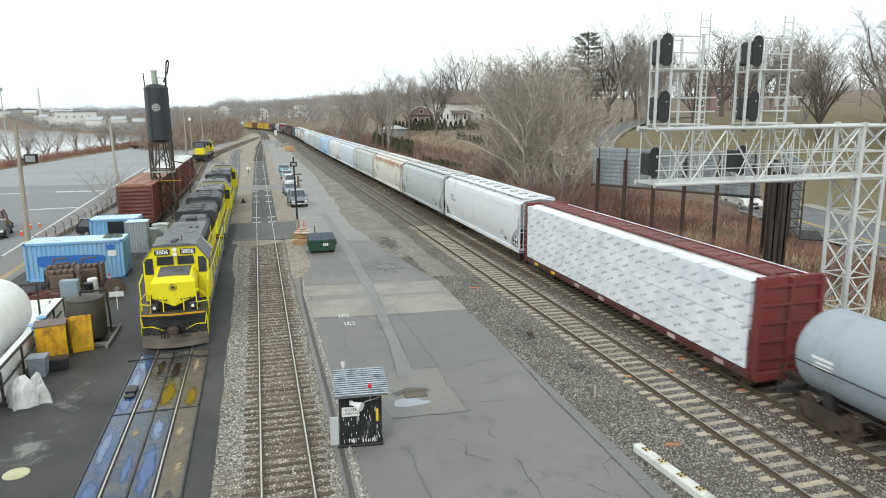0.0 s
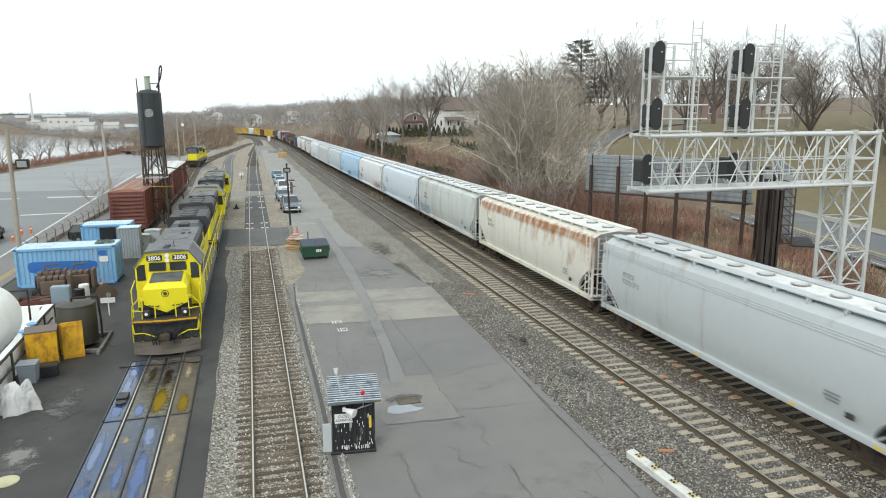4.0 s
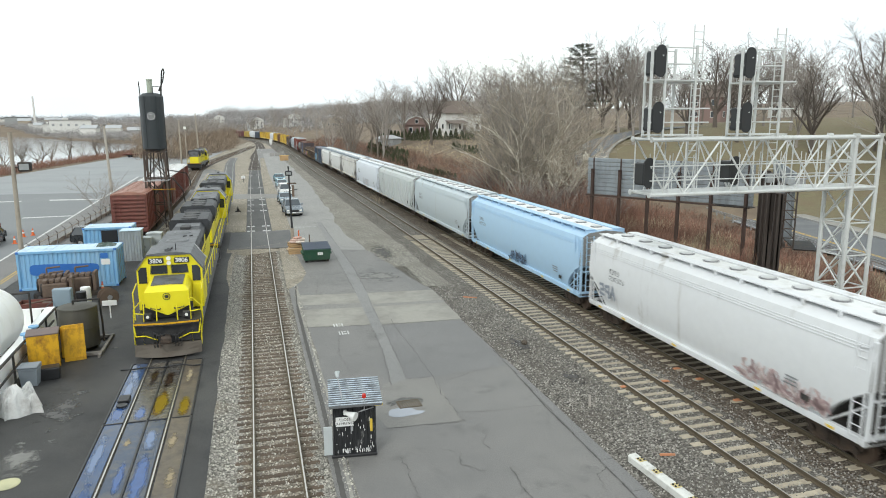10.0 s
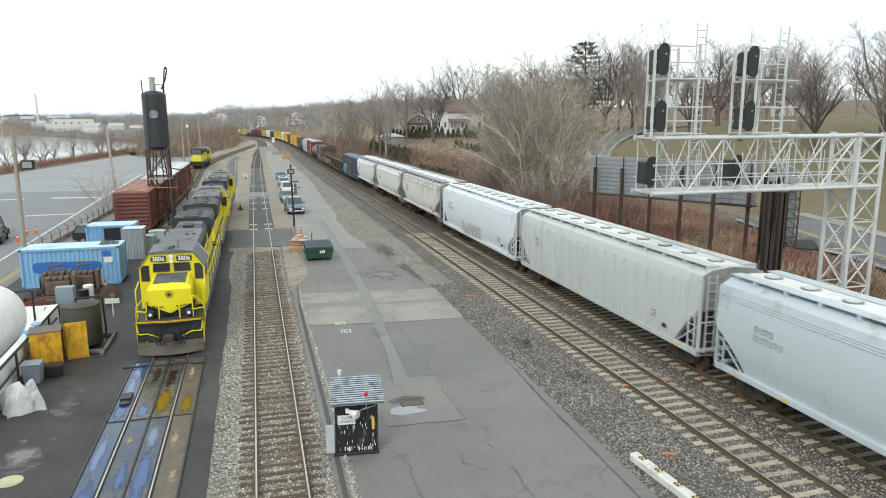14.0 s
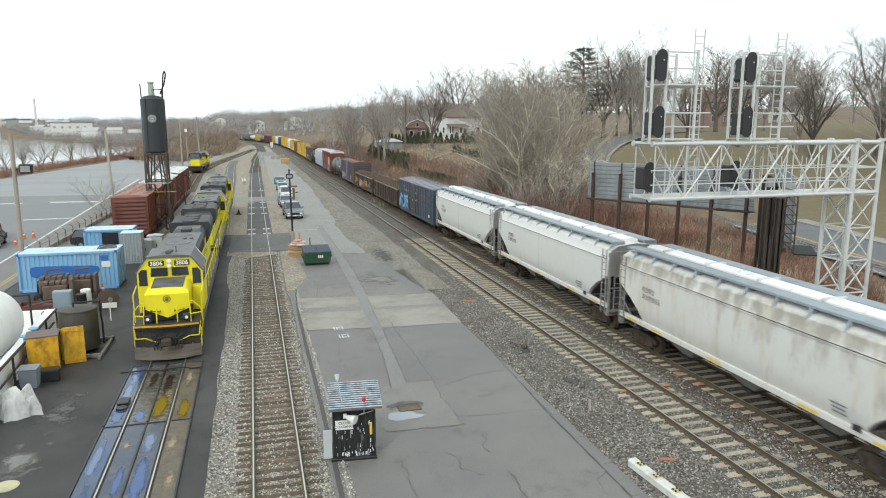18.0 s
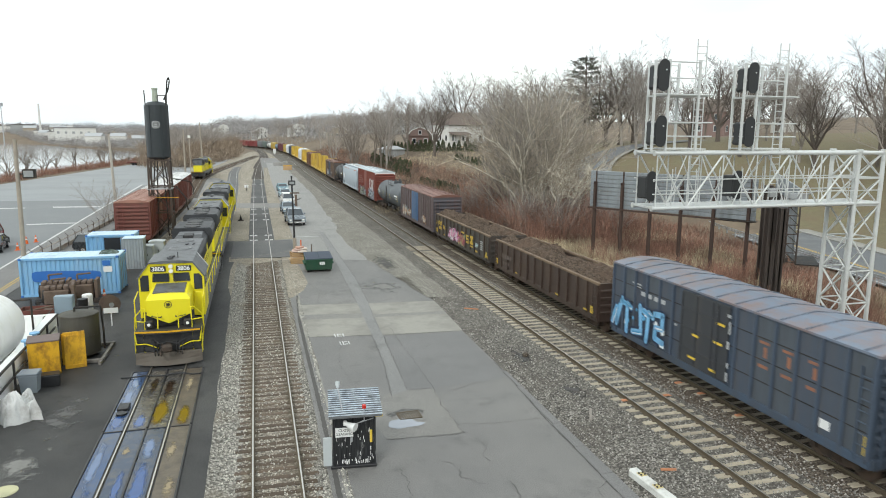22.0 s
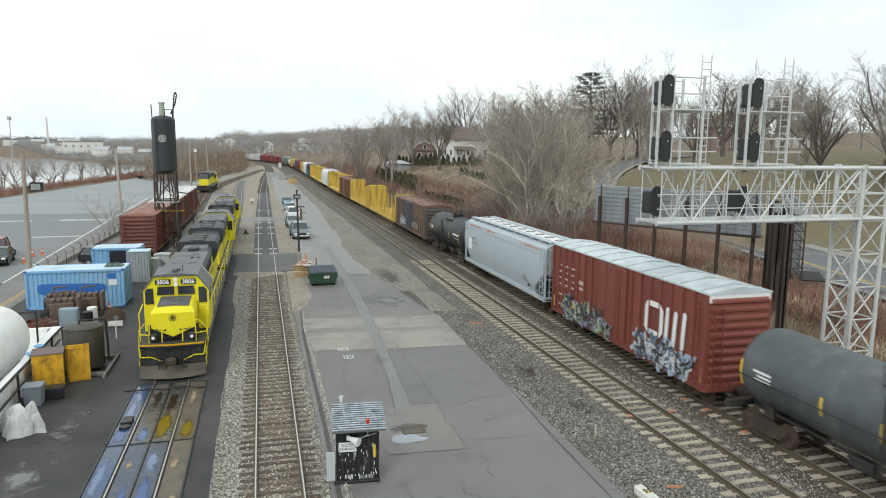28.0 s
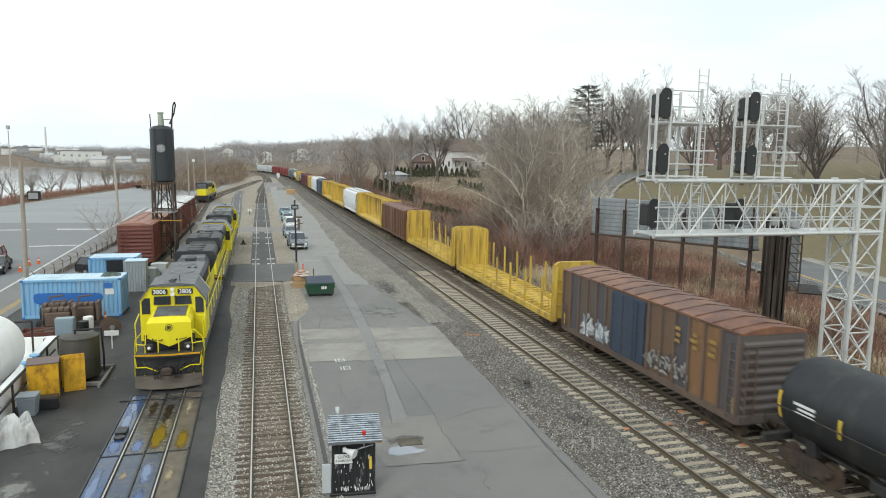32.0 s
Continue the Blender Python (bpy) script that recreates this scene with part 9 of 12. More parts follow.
def machinery():
    engine_set(-12.6, 48.0, 4, "rusty brown engine on a steel skid")
    engine_set(-10.9, 47.8, 2, "rusty brown engine on a steel skid")
    engine_set(-12.0, 46.4, 8, "rusty brown engine set in front of the others")
    e = thing("control_cabinet", pose(-10.7, 41.9, 0), "blue-grey electrical control cabinet on posts", "control cabinet")
    part("box", Mesh().box(-.48, -.25, .75, .48, .25, 1.75, .03), CABINET_BLUE, e)
    part("door", Mesh().box(-.42, -.275, .82, .42, -.25, 1.68, .01), CABINET_BLUE, e)
    for x in (-.4, .4):
        part("post", Mesh().box(x - .04, -.04, 0, x + .04, .04, .76), STEEL_DARK, e)
    r = thing("cable_reel", pose(-8.85, 44.3, 0, 0, 0, 30), "rust-brown round reel standing upright", "reel")
    for s in (-1, 1):
        part("flange", Mesh().rod((0, s * .22, .55), (0, s * .26, .55), .55, n=24), MACHINE_BROWN, r)
    part("core", Mesh().rod((0, -.22, .55), (0, .22, .55), .3, n=18), RUST_RED, r)
    part("hub", Mesh().rod((0, -.34, .55), (0, -.26, .55), .14, n=12), GALV, r)
    solid("white_drum", Mesh().rod((0, 0, 0), (0, 0, .9), .3, n=20).rod((0, 0, .9), (0, 0, .95), .27, n=20), WHITE_TANK, pose(-10.35, 45.6, 0), "white plastic drum behind the tank", "drum")
    solid("black_drum", Mesh().rod((0, 0, 0), (0, 0, .9), .29, n=20).rod((0, 0, .3), (0, 0, .33), .305, n=20).rod((0, 0, .6), (0, 0, .63), .305, n=20), PAN_DARK, pose(-10.4, 44.6, 0), "black steel drum behind the tank", "drum")
    cone(-9.85, 47.9)
    sk = thing("scrap_skip", pose(-12.3, 43.6, 0), "low rusty steel trough with scrap", "skip")
    part("trough", Mesh().box(-1.2, -.6, .1, 1.2, -.54, .7).box(-1.2, .54, .1, 1.2, .6, .7).box(-1.2, -.6, .1, -1.14, .6, .7).box(1.14, -.6, .1, 1.2, .6, .7).box(-1.2, -.6, .08, 1.2, .6, .14), RUST_RED, sk)
    part("scrap", Mesh().box(-.9, -.4, .14, -.2, .3, .5, .05).box(0, -.3, .14, .7, .4, .6, .05).rod((-.8, -.2, .6), (.9, .3, .8), .05), MACHINE_BROWN, sk)
    for k, (x, y, w, h) in enumerate(((-9.0, 60.6, 1.1, 1.5), (-8.3, 61.8, 1.2, 1.7))):
        g = thing("equipment_cabinet", pose(x, y, 0), "light grey equipment cabinet beside the locomotives", "equipment cabinet", "grey cabinets by the sand tower")
        part("body", Mesh().box(-w / 2, -.5, .1, w / 2, .5, h, .03), CABINET_GREY, g)
        part("lid", Mesh().prism([(-w / 2 - .04, h), (-w / 2 - .04, h + .05), (0, h + .12), (w / 2 + .04, h + .05), (w / 2 + .04, h)], "y", -.54, .54), CABINET_GREY, g)
        part("plinth", Mesh().box(-w / 2 - .05, -.55, 0, w / 2 + .05, .55, .1), CONCRETE, g)
        part("door_handle", Mesh().box(.1, -.54, h * .5, .14, -.5, h * .62), STEEL_DARK, g)
    # grey lean-to next to the open container
    h = thing("panel_shed", pose(-9.65, 59.2, 0), "narrow grey corrugated metal shed beside the container", "shed")
    m = Mesh()
    corrugated(m, -.75, .75, 0, 2.45, -.7, .2, .04)
    part("front_panel", m, GREY_PANEL, h)
    part("shell", Mesh().box(-.74, -.62, 0, .74, .7, 2.42), GREY_PANEL, h)
    part("roof", Mesh().box(-.8, -.75, 2.44, .8, .75, 2.5, .01), CONT_ROOF, h)


def cone(x, y, h=.72):
    o = thing("traffic_cone", pose(x, y, 0.03), "orange plastic traffic cone", "traffic cone", "traffic cones")
    part("base", Mesh().box(-.2, -.2, 0, .2, .2, .04, .01), ORANGE_MAT, o)
    part("cone", Mesh().rod((0, 0, .04), (0, 0, h), .15, .03, n=14), ORANGE_MAT, o)
    part("collar", Mesh().rod((0, 0, h * .5), (0, 0, h * .68), .102, .08, n=14), SIGN_WHITE, o)


CAR_GLASS = glass_material("car_window_glass", (0.05, 0.06, 0.07))
CHROME = material("chrome", (0.7, 0.7, 0.7), 0.2, 0.9, vary=0.05, bump=0)
CAR_PAINTS = {}


def vehicle(at, label, category, paint_name, color, kind="sedan", group="", suv=False):
    """A road vehicle, nose towards its own -y."""
    o = thing(category.replace(" ", "_"), at, label, category, group)
    if paint_name not in CAR_PAINTS:
        CAR_PAINTS[paint_name] = material(paint_name + "_vehicle_paint", color, 0.28, 0.15, vary=0.05, dirt=tuple(c * .8 for c in color), dirt_amount=0.2, bump=0)
    mat = CAR_PAINTS[paint_name]
    if kind == "pickup":
        L, W, belt, top = 5.6, 1.0, 1.12, 1.86
        low = [(-2.8, .45), (-2.82, .75), (-2.72, 1.02), (-1.35, 1.14), (2.78, 1.14), (2.8, .55), (2.7, .42), (-2.6, .38)]
        green = [(-1.35, 1.12), (-.65, 1.78), (.75, 1.82), (1.0, 1.12)]
    elif kind == "suv":
        L, W, belt, top = 4.7, .93, 1.05, 1.75
        low = [(-2.35, .42), (-2.38, .75), (-2.25, .98), (-1.15, 1.06), (2.3, 1.08), (2.36, .6), (2.25, .4), (-2.2, .36)]
        green = [(-1.2, 1.05), (-.45, 1.70), (1.9, 1.72), (2.28, 1.06)]
    else:
        L, W, belt, top = 4.7, .90, .92, 1.45
        low = [(-2.35, .38), (-2.38, .62), (-2.2, .80), (-1.0, .94), (1.55, .96), (2.3, .92), (2.36, .55), (2.25, .36), (-2.2, .33)]
        green = [(-1.05, .92), (-.25, 1.40), (.95, 1.42), (1.75, .93)]
    m = Mesh()
    inset = [(y * .985, z) for y, z in low]
    m.loft([[(-W * .93, y, z) for y, z in inset], [(-W, y, z) for y, z in low], [(W, y, z) for y, z in low], [(W * .93, y, z) for y, z in inset]])
    part("body", m, mat, o, smooth=True)
    g = Mesh()
    taper = [(y * .97, z) for y, z in green]
    bot = [green[0], green[3]]
    g.loft([[(-W * (.95 if z < belt + .1 else .76), y, z) for y, z in green], [(W * (.95 if z < belt + .1 else .76), y, z) for y, z in green]])
    gh = part("glazing", g, CAR_GLASS, o, "dark tinted vehicle glass")
    (ya, za), (yb, zb) = green[1], green[2]
    part("roof", Mesh().box(-W * .78, ya - .02, za - .03, W * .78, yb + .05, za + .04, .03), mat, o)
    pil = Mesh()
    for s in (-1, 1):
        for a, b in ((green[0], green[1]), (green[3], green[2])):
            pil.beam((s * W * .94, a[0], a[1]), (s * W * .77, b[0], b[1]), .07, .06)
        ym = (ya + yb) / 2
        pil.beam((s * W * .955, ym, belt), (s * W * .775, ym, za), .08, .05)
    part("pillar", pil, mat, o)
    if kind == "pickup":
        part("load_bed", Mesh().box(-W * .82, 1.05, 1.10, W * .82, 2.7, 1.15), PAN_DARK, o, "dark open load bed")
    for s in (-1, 1):
        part("headlight", Mesh().box(s * W * .72 - .16, -L / 2 - .02, .62, s * W * .72 + .16, -L / 2 + .12, .80, .03), LAMP_WHITE, o)
        part("tail_light", Mesh().box(s * W * .8 - .1, L / 2 - .1, .65, s * W * .8 + .1, L / 2 + .02, .92, .02), RED_LAMP, o)
        part("mirror", Mesh().box(s * (W + .12) - .1, -.95, belt + .02, s * (W + .12) + .1, -.80, belt + .20, .03), mat, o)
        for y in (-L * .31, L * .31):
            w = part("wheel", Mesh().rod((s * W - s * .2, y, .34), (s * W + s * .01, y, .34), .34, n=20), RUBBER, o)
            part("rim", Mesh().rod((s * W, y, .34), (s * W + s * .02, y, .34), .2, n=14), CHROME, w)
    part("grille", Mesh().box(-W * .5, -L / 2 - .035, .52, W * .5, -L / 2 + .05, .78, .02), PAN_DARK, o)
    part("bumper", Mesh().box(-W * .95, -L / 2 - .06, .36, W * .95, -L / 2 + .1, .52, .03), CHROME if kind == "pickup" else mat, o)
    part("plate", Mesh().box(-.16, -L / 2 - .07, .42, .16, -L / 2 - .055, .50), SIGN_WHITE, o)
    return o


def parked_cars():
    g = "vehicles parked in a row in the yard"
    vehicle(pose(4.35, 84.4, 0, 0, 0, 3), "silver pickup truck parked in the yard", "pickup truck", "silver", (0.22, 0.25, 0.28), "pickup", g)
    vehicle(pose(4.1, 96.0, 0, 0, 0, 3), "grey-blue sedan parked behind the pickup", "car", "grey_blue", (0.25, 0.31, 0.36), "sedan", g)
    vehicle(pose(4.6, 106.6, 0, 0, 0, 3), "white estate car parked in the row", "car", "white", (0.75, 0.75, 0.74), "suv", g)
    vehicle(pose(4.6, 118.5, 0, 0, 0, 3), "pale blue sedan parked in the row", "car", "pale_blue", (0.33, 0.46, 0.52), "sedan", g)
    vehicle(pose(4.7, 131.5, 0, 0, 0, 3), "teal-blue sedan at the end of the row", "car", "teal", (0.16, 0.30, 0.36), "sedan", g)
    vehicle(pose(-13.6, 67.5, 0.0, 0, 0, 80), "dark van parked behind the containers", "car", "black", (0.03, 0.035, 0.04), "suv", "")
    vehicle(pose(-23.4, 70.5, 0.03, 0, 0, 8), "dark car parked at the edge of the car park", "car", "black", (0.03, 0.035, 0.04), "sedan", "")
    vehicle(pose(-25.2, 74.8, 0.03, 0, 0, 8), "dark red car parked at the edge of the car park", "car", "dark_red", (0.2, 0.02, 0.02), "suv", "")


def control_shed():
    """The small black hut with a zinc roof, horn, beacon and sign."""
    o = thing("control_shed", pose(2.86, 21.75, 0, 0, 0, -5), "small black peeling shed with a corrugated zinc roof", "shed")
    W, D, H = .68, .60, 1.84
    part("plinth", Mesh().box(-W - .1, -D - .1, 0, W + .04, D + .04, .1, .02), PAN_DARK, o)
    for s, (a, b) in ((-1, (-W, W)), (1, (-W, W))):
        m = Mesh()
        corrugated(m, a, b, .1, H + (.0 if s < 0 else .18), s * D, .155, -s * .035)
        part("wall_panel", m, SHED_BLACK, o)
    for s in (-1, 1):
        n = 8
        for k in range(n):
            y = -D + 2 * D * k / n
            part("wall_board", Mesh().box(s * W - .02, y, .1, s * W + .02, y + 2 * D / n - .015, H + .02 + .18 * k / n), SHED_BLACK, o)
    m = Mesh()
    pr = []
    n = 13
    for k in range(n):
        y = -D - .28 + (2 * D + .6) * k / n
        w = (2 * D + .6) / n
        for q, dz in ((0, 0), (.3, .05), (.6, .05), (.9, 0)):
            yy = y + q * w
            pr.append((yy, H + .06 + (yy + D) * .14 + dz))
    top = [(-W - .14, y, z) for y, z in pr] + [(W + .22, y, z + .015) for y, z in pr]
    k = len(pr)
    m.add(top, [(i, i + 1, k + i + 1, k + i) for i in range(k - 1)])
    m.add([(x, y, z - .03) for x, y, z in top], [(i, k + i, k + i + 1, i + 1) for i in range(k - 1)])
    # Groove shade of the corrugated roof is this dark sheet between pale ridges.
    part("roof", m, SHED_DARK, o, "sheet painted dark as the shade in the roof grooves")
    for k in range(13):
        w = (2 * D + .6) / 13
        y = -D - .28 + w * k
        z = H + .115 + (y + D) * .14
        part("roof_ridge", Mesh().box(-W - .15, y + w * .06, z, W + .23, y + w * .66, z + .02, .008), SHED_ROOF, o)
    ladder_panel = Mesh().box(-W - .34, -D - .05, .12, -W - .06, -D + .02, 1.1, .01)
    part("side_board", ladder_panel, CABINET_GREY, o, "pale blue-grey board leaning at the side")
    part("conduit", Mesh().tube([(-.35, -D - .04, 1.8), (-.45, -.1, 2.3), (-.5, .2, 2.5)], .02, 5), GALV, o)
    part("roof_lamp", Mesh().rod((-.5, .2, 2.48), (-.5, .32, 2.64), .05, .09, n=10), CABINET_GREY, o)
    part("beacon", Mesh().box(.26, -D - .16, 2.06, .38, -D - .04, 2.20, .02), RED_LAMP, o, "red warning lamp")
    part("beacon_post", Mesh().rod((.32, -D - .1, 1.63), (.32, -D - .1, 2.06), .018, n=6).tube([(.32, -D - .1, 1.66), (.1, -D - .16, 1.60), (.62, -D - .14, 1.73)], .016, 5), GALV, o)
    horn = Mesh()
    horn.rod((-.3, -D - .08, 1.58), (.02, -D - .32, 1.52), .05, .15, n=14)
    horn.box(-.36, -D - .12, 1.50, -.24, -D - .0, 1.66, .02)
    part("loudspeaker", horn, SIGN_WHITE, o, "white horn loudspeaker")
    sg = part("sign", Mesh().box(-.62, -D - .06, 1.10, -.04, -D - .04, 1.42), SIGN_WHITE, o, "white clearance sign")
    for k, txt in enumerate(("CLOSE", "CLEARANCE")):
        cu = bpy.data.curves.new("sign_text", "FONT")
        cu.body = txt
        cu.size = .115 if k else .13
        cu.align_x, cu.align_y = "CENTER", "CENTER"
        cu.extrude = .002
        t = new("sign_text", cu)
        t.data.materials.append(BLACK_INK)
        t.parent = sg
        t.matrix_basis = pose(-.33, -D - .064, 1.33 - .13 * k, 90, 0, 0)
    part("yellow_box", Mesh().box(.5, -D - .07, .86, .58, -D - .0, 1.28, .01), YELLOW_MARK, o, "yellow strip box")
    part("lock_plate", Mesh().box(-.14, -D - .06, .92, -.06, -D - .03, 1.07), GALV, o)
    part("marker_board", Mesh().box(.66, -D - .16, 1.78, .92, -D - .12, 1.86), YELLOW_MARK, o, "yellow and black marker")
    rng = random.Random(3)
    fl = Mesh()
    for q in range(60):
        x, z = rng.uniform(-W + .04, W - .04), .11 + rng.random() ** 2.6 * 1.2
        w, h = rng.uniform(.008, .026), rng.uniform(.03, .16) * (1.2 - z / 2)
        fl.box(x, -D - .006, z, x + w, -D - .002, z + h)
    tagged(part("peeled_paint", fl, SIGN_WHITE, o, "streaks where the paint has peeled"), kind="stuff")


def dumpster():
    o = thing("dumpster", pose(4.55, 54.6, 0, 0, 0, 2), "green steel dumpster with dark lids", "dumpster")
    m = Mesh().loft([[(-1.0, -.75, .18), (1.0, -.75, .18), (1.0, .75, .18), (-1.0, .75, .18)], [(-1.05, -.95, 1.05), (1.05, -.95, 1.05), (1.05, .85, 1.3), (-1.05, .85, 1.3)]])
    part("body", m, DUMP_GREEN, o)
    for s in (-1, 1):
        part("fork_pocket", Mesh().box(s * 1.08 - .08, -.6, .6, s * 1.08 + .08, .6, .78, .01), DUMP_GREEN, o)
        part("lid", Mesh().prism([(-.98, 1.06), (-.98, 1.11), (.9, 1.37), (.9, 1.31)], "x", min(s * .02, s * 1.06), max(s * .02, s * 1.06)), DUMP_LID, o)
        rib = Mesh()
        for k in range(6):
            x = s * (.1 + .16 * k)
            rib.beam((x, -.97, 1.12), (x, .88, 1.385), .05, .03)
        part("lid_rib", rib, DUMP_LID, o)
        for y in (-.55, .55):
            part("foot", Mesh().box(s * .85 - .08, y - .08, 0, s * .85 + .08, y + .08, .2), STEEL_DARK, o)
    part("rim", Mesh().box(-1.08, -.99, .98, 1.08, -.93, 1.06, .01), DUMP_GREEN, o)
    part("lettering", Mesh().box(.02, -.93, .60, .12, -.885, .82).box(.16, -.93, .60, .26, -.885, .82).box(.30, -.93, .60, .42, -.885, .82), WHITE_MARK, o, "white marks that cannot be read")
    for k, (x, y, z, mat) in enumerate(((3.15, 58.2, 0, PALLET_WOOD), (3.25, 58.9, .0, PALLET_WOOD), (3.2, 58.5, .55, PALLET_WOOD))):
        p = thing("pallet_stack", pose(x, y, z, 0, 0, 5 * k), "weathered wooden pallets under pale sacks", "pallets", "pallets beside the dumpster")
        for q in range(3 if z == 0 else 2):
            b = q * .17
            for j in range(5):
                part("slat", Mesh().box(-.6, -.5 + .22 * j, b + .12, .6, -.36 + .22 * j, b + .145), mat, p)
            for j in (-.5, -.05, .42):
                part("stringer", Mesh().box(-.58, j, b, .58, j + .09, b + .12), mat, p)
    sack = [material("pale_sack_%d" % q, c, 0.8, vary=0.15, scale=6, dirt=[v * .6 for v in c], dirt_amount=0.4, dirt_scale=2, bump=0.1) for q, c in enumerate(((0.60, 0.44, 0.38), (0.66, 0.57, 0.50), (0.55, 0.33, 0.26), (0.52, 0.40, 0.28)))]
    for k, (x, y, z, rz) in enumerate(((3.0, 58.2, .90, 8), (3.55, 58.0, .91, -12), (3.1, 58.8, .92, 4), (3.6, 58.7, .93, 15), (3.2, 58.3, 1.06, -20), (3.65, 58.5, 1.07, 6), (3.35, 58.4, 1.22, 30), (2.75, 58.0, .34, 12), (3.95, 58.0, .2, -8))):
        solid("cement_sack", Mesh().box(-.34, -.26, 0, .34, .26, .15, .06), sack[k % 4], pose(x, y, z, 2 * (k % 3) - 2, 3 - 2 * (k % 4), rz), "%s sack lying on the pallets" % ("pinkish", "pale grey", "salmon", "tan")[k % 4], "sack", "sacks on the pallets")
    solid("marker_post", Mesh().box(-.05, -.05, 0, .05, .05, 1.6).box(-.08, -.08, 0, .08, .08, .1), ORANGE_MAT, pose(3.6, 60.5, 0), "thin orange marker post", "marker post")
    solid("marker_post", Mesh().box(-.05, -.05, 0, .05, .05, 1.2).box(-.08, -.08, 0, .08, .08, .1), MACHINE_BROWN, pose(4.5, 60.3, 0), "thin brown marker post", "marker post")


def lamp_posts():
    o = thing("street_lamp", pose(3.12, 61.2, 0), "black yard lamp post with a cluster of fittings", "street lamp")
    part("pole", Mesh().rod((0, 0, 0), (-.12, 0, 6.8), .10, .07, n=12), POLE_BLACK, o, smooth=True)
    part("sleeve", Mesh().rod((0, 0, 0), (-.02, 0, 1.7), .17, .16, n=12), POLE_WOOD, o, "wooden guard round the foot")
    lamp = part("lamp_head", Mesh().box(-.42, -.25, 6.35, .18, .25, 6.75, .05), POLE_BLACK, o)
    part("lens", Mesh().box(-.33, -.27, 6.44, .09, -.25, 6.66), FLOOD_GLASS, lamp)
    part("finial", Mesh().rod((-.12, 0, 6.75), (-.12, 0, 7.15), .05, .09, n=8), POLE_BLACK, o)
    part("bracket", Mesh().box(-.3, -.06, 5.6, .5, .06, 5.72).box(.1, -.2, 4.5, .3, .2, 5.5, .02), MACHINE_BROWN, o, "rusty box on the post")
    part("arm", Mesh().tube([(-.1, 0, 5.0), (.6, 0, 5.15)], .03, 6), POLE_BLACK, o)
    # utility poles
    p = pole("utility_pole", -16.2, 54.2, 10.3, .16, POLE_WOOD, "weathered wooden utility pole with a floodlight", (.15, 0))
    part("floodlight", Mesh().box(.5, -.35, 7.6, 1.3, .1, 8.25, .05), STEEL_DARK, p)
    part("floodlight_lens", Mesh().box(.6, -.37, 7.72, 1.2, -.35, 8.14), FLOOD_GLASS, p)
    part("bracket", Mesh().tube([(.1, 0, 7.9), (.6, 0, 7.9)], .04, 6), STEEL_DARK, p)
    part("notice", Mesh().box(-.05, -.22, 1.2, .75, -.18, 2.1), CABINET_GREY, p, "grey notice board on the pole")
    q = pole("utility_pole", -21.7, 118.6, 10.2, .2, POLE_GREY, "grey wooden pole in the car park", (-.3, 0))
    pole("utility_pole", -17.6, 190, 11.5, .2, POLE_WOOD, "brown wooden pole beside the far tracks")
    pole("utility_pole", -15.0, 215, 13.5, .2, POLE_WOOD, "tall wooden pole beside the far tracks", (-.3, 0))
    lp = thing("street_lamp", pose(-16.3, 190.5, 0), "grey lamp post with a white round lamp", "street lamp")
    part("pole", Mesh().rod((0, 0, 0), (0, 0, 9.5), .09, .07, n=8), POLE_GREY, lp)
    part("globe", Mesh().rod((0, -.1, 9.2), (0, -.1, 9.9), .35, .35, n=14), LAMP_WHITE, lp)
    for x, y in ((-21.4, 70.2), (-21.8, 74.2), (-21.2, 75.0), (-22.4, 66.0)):
        cone(x, y)


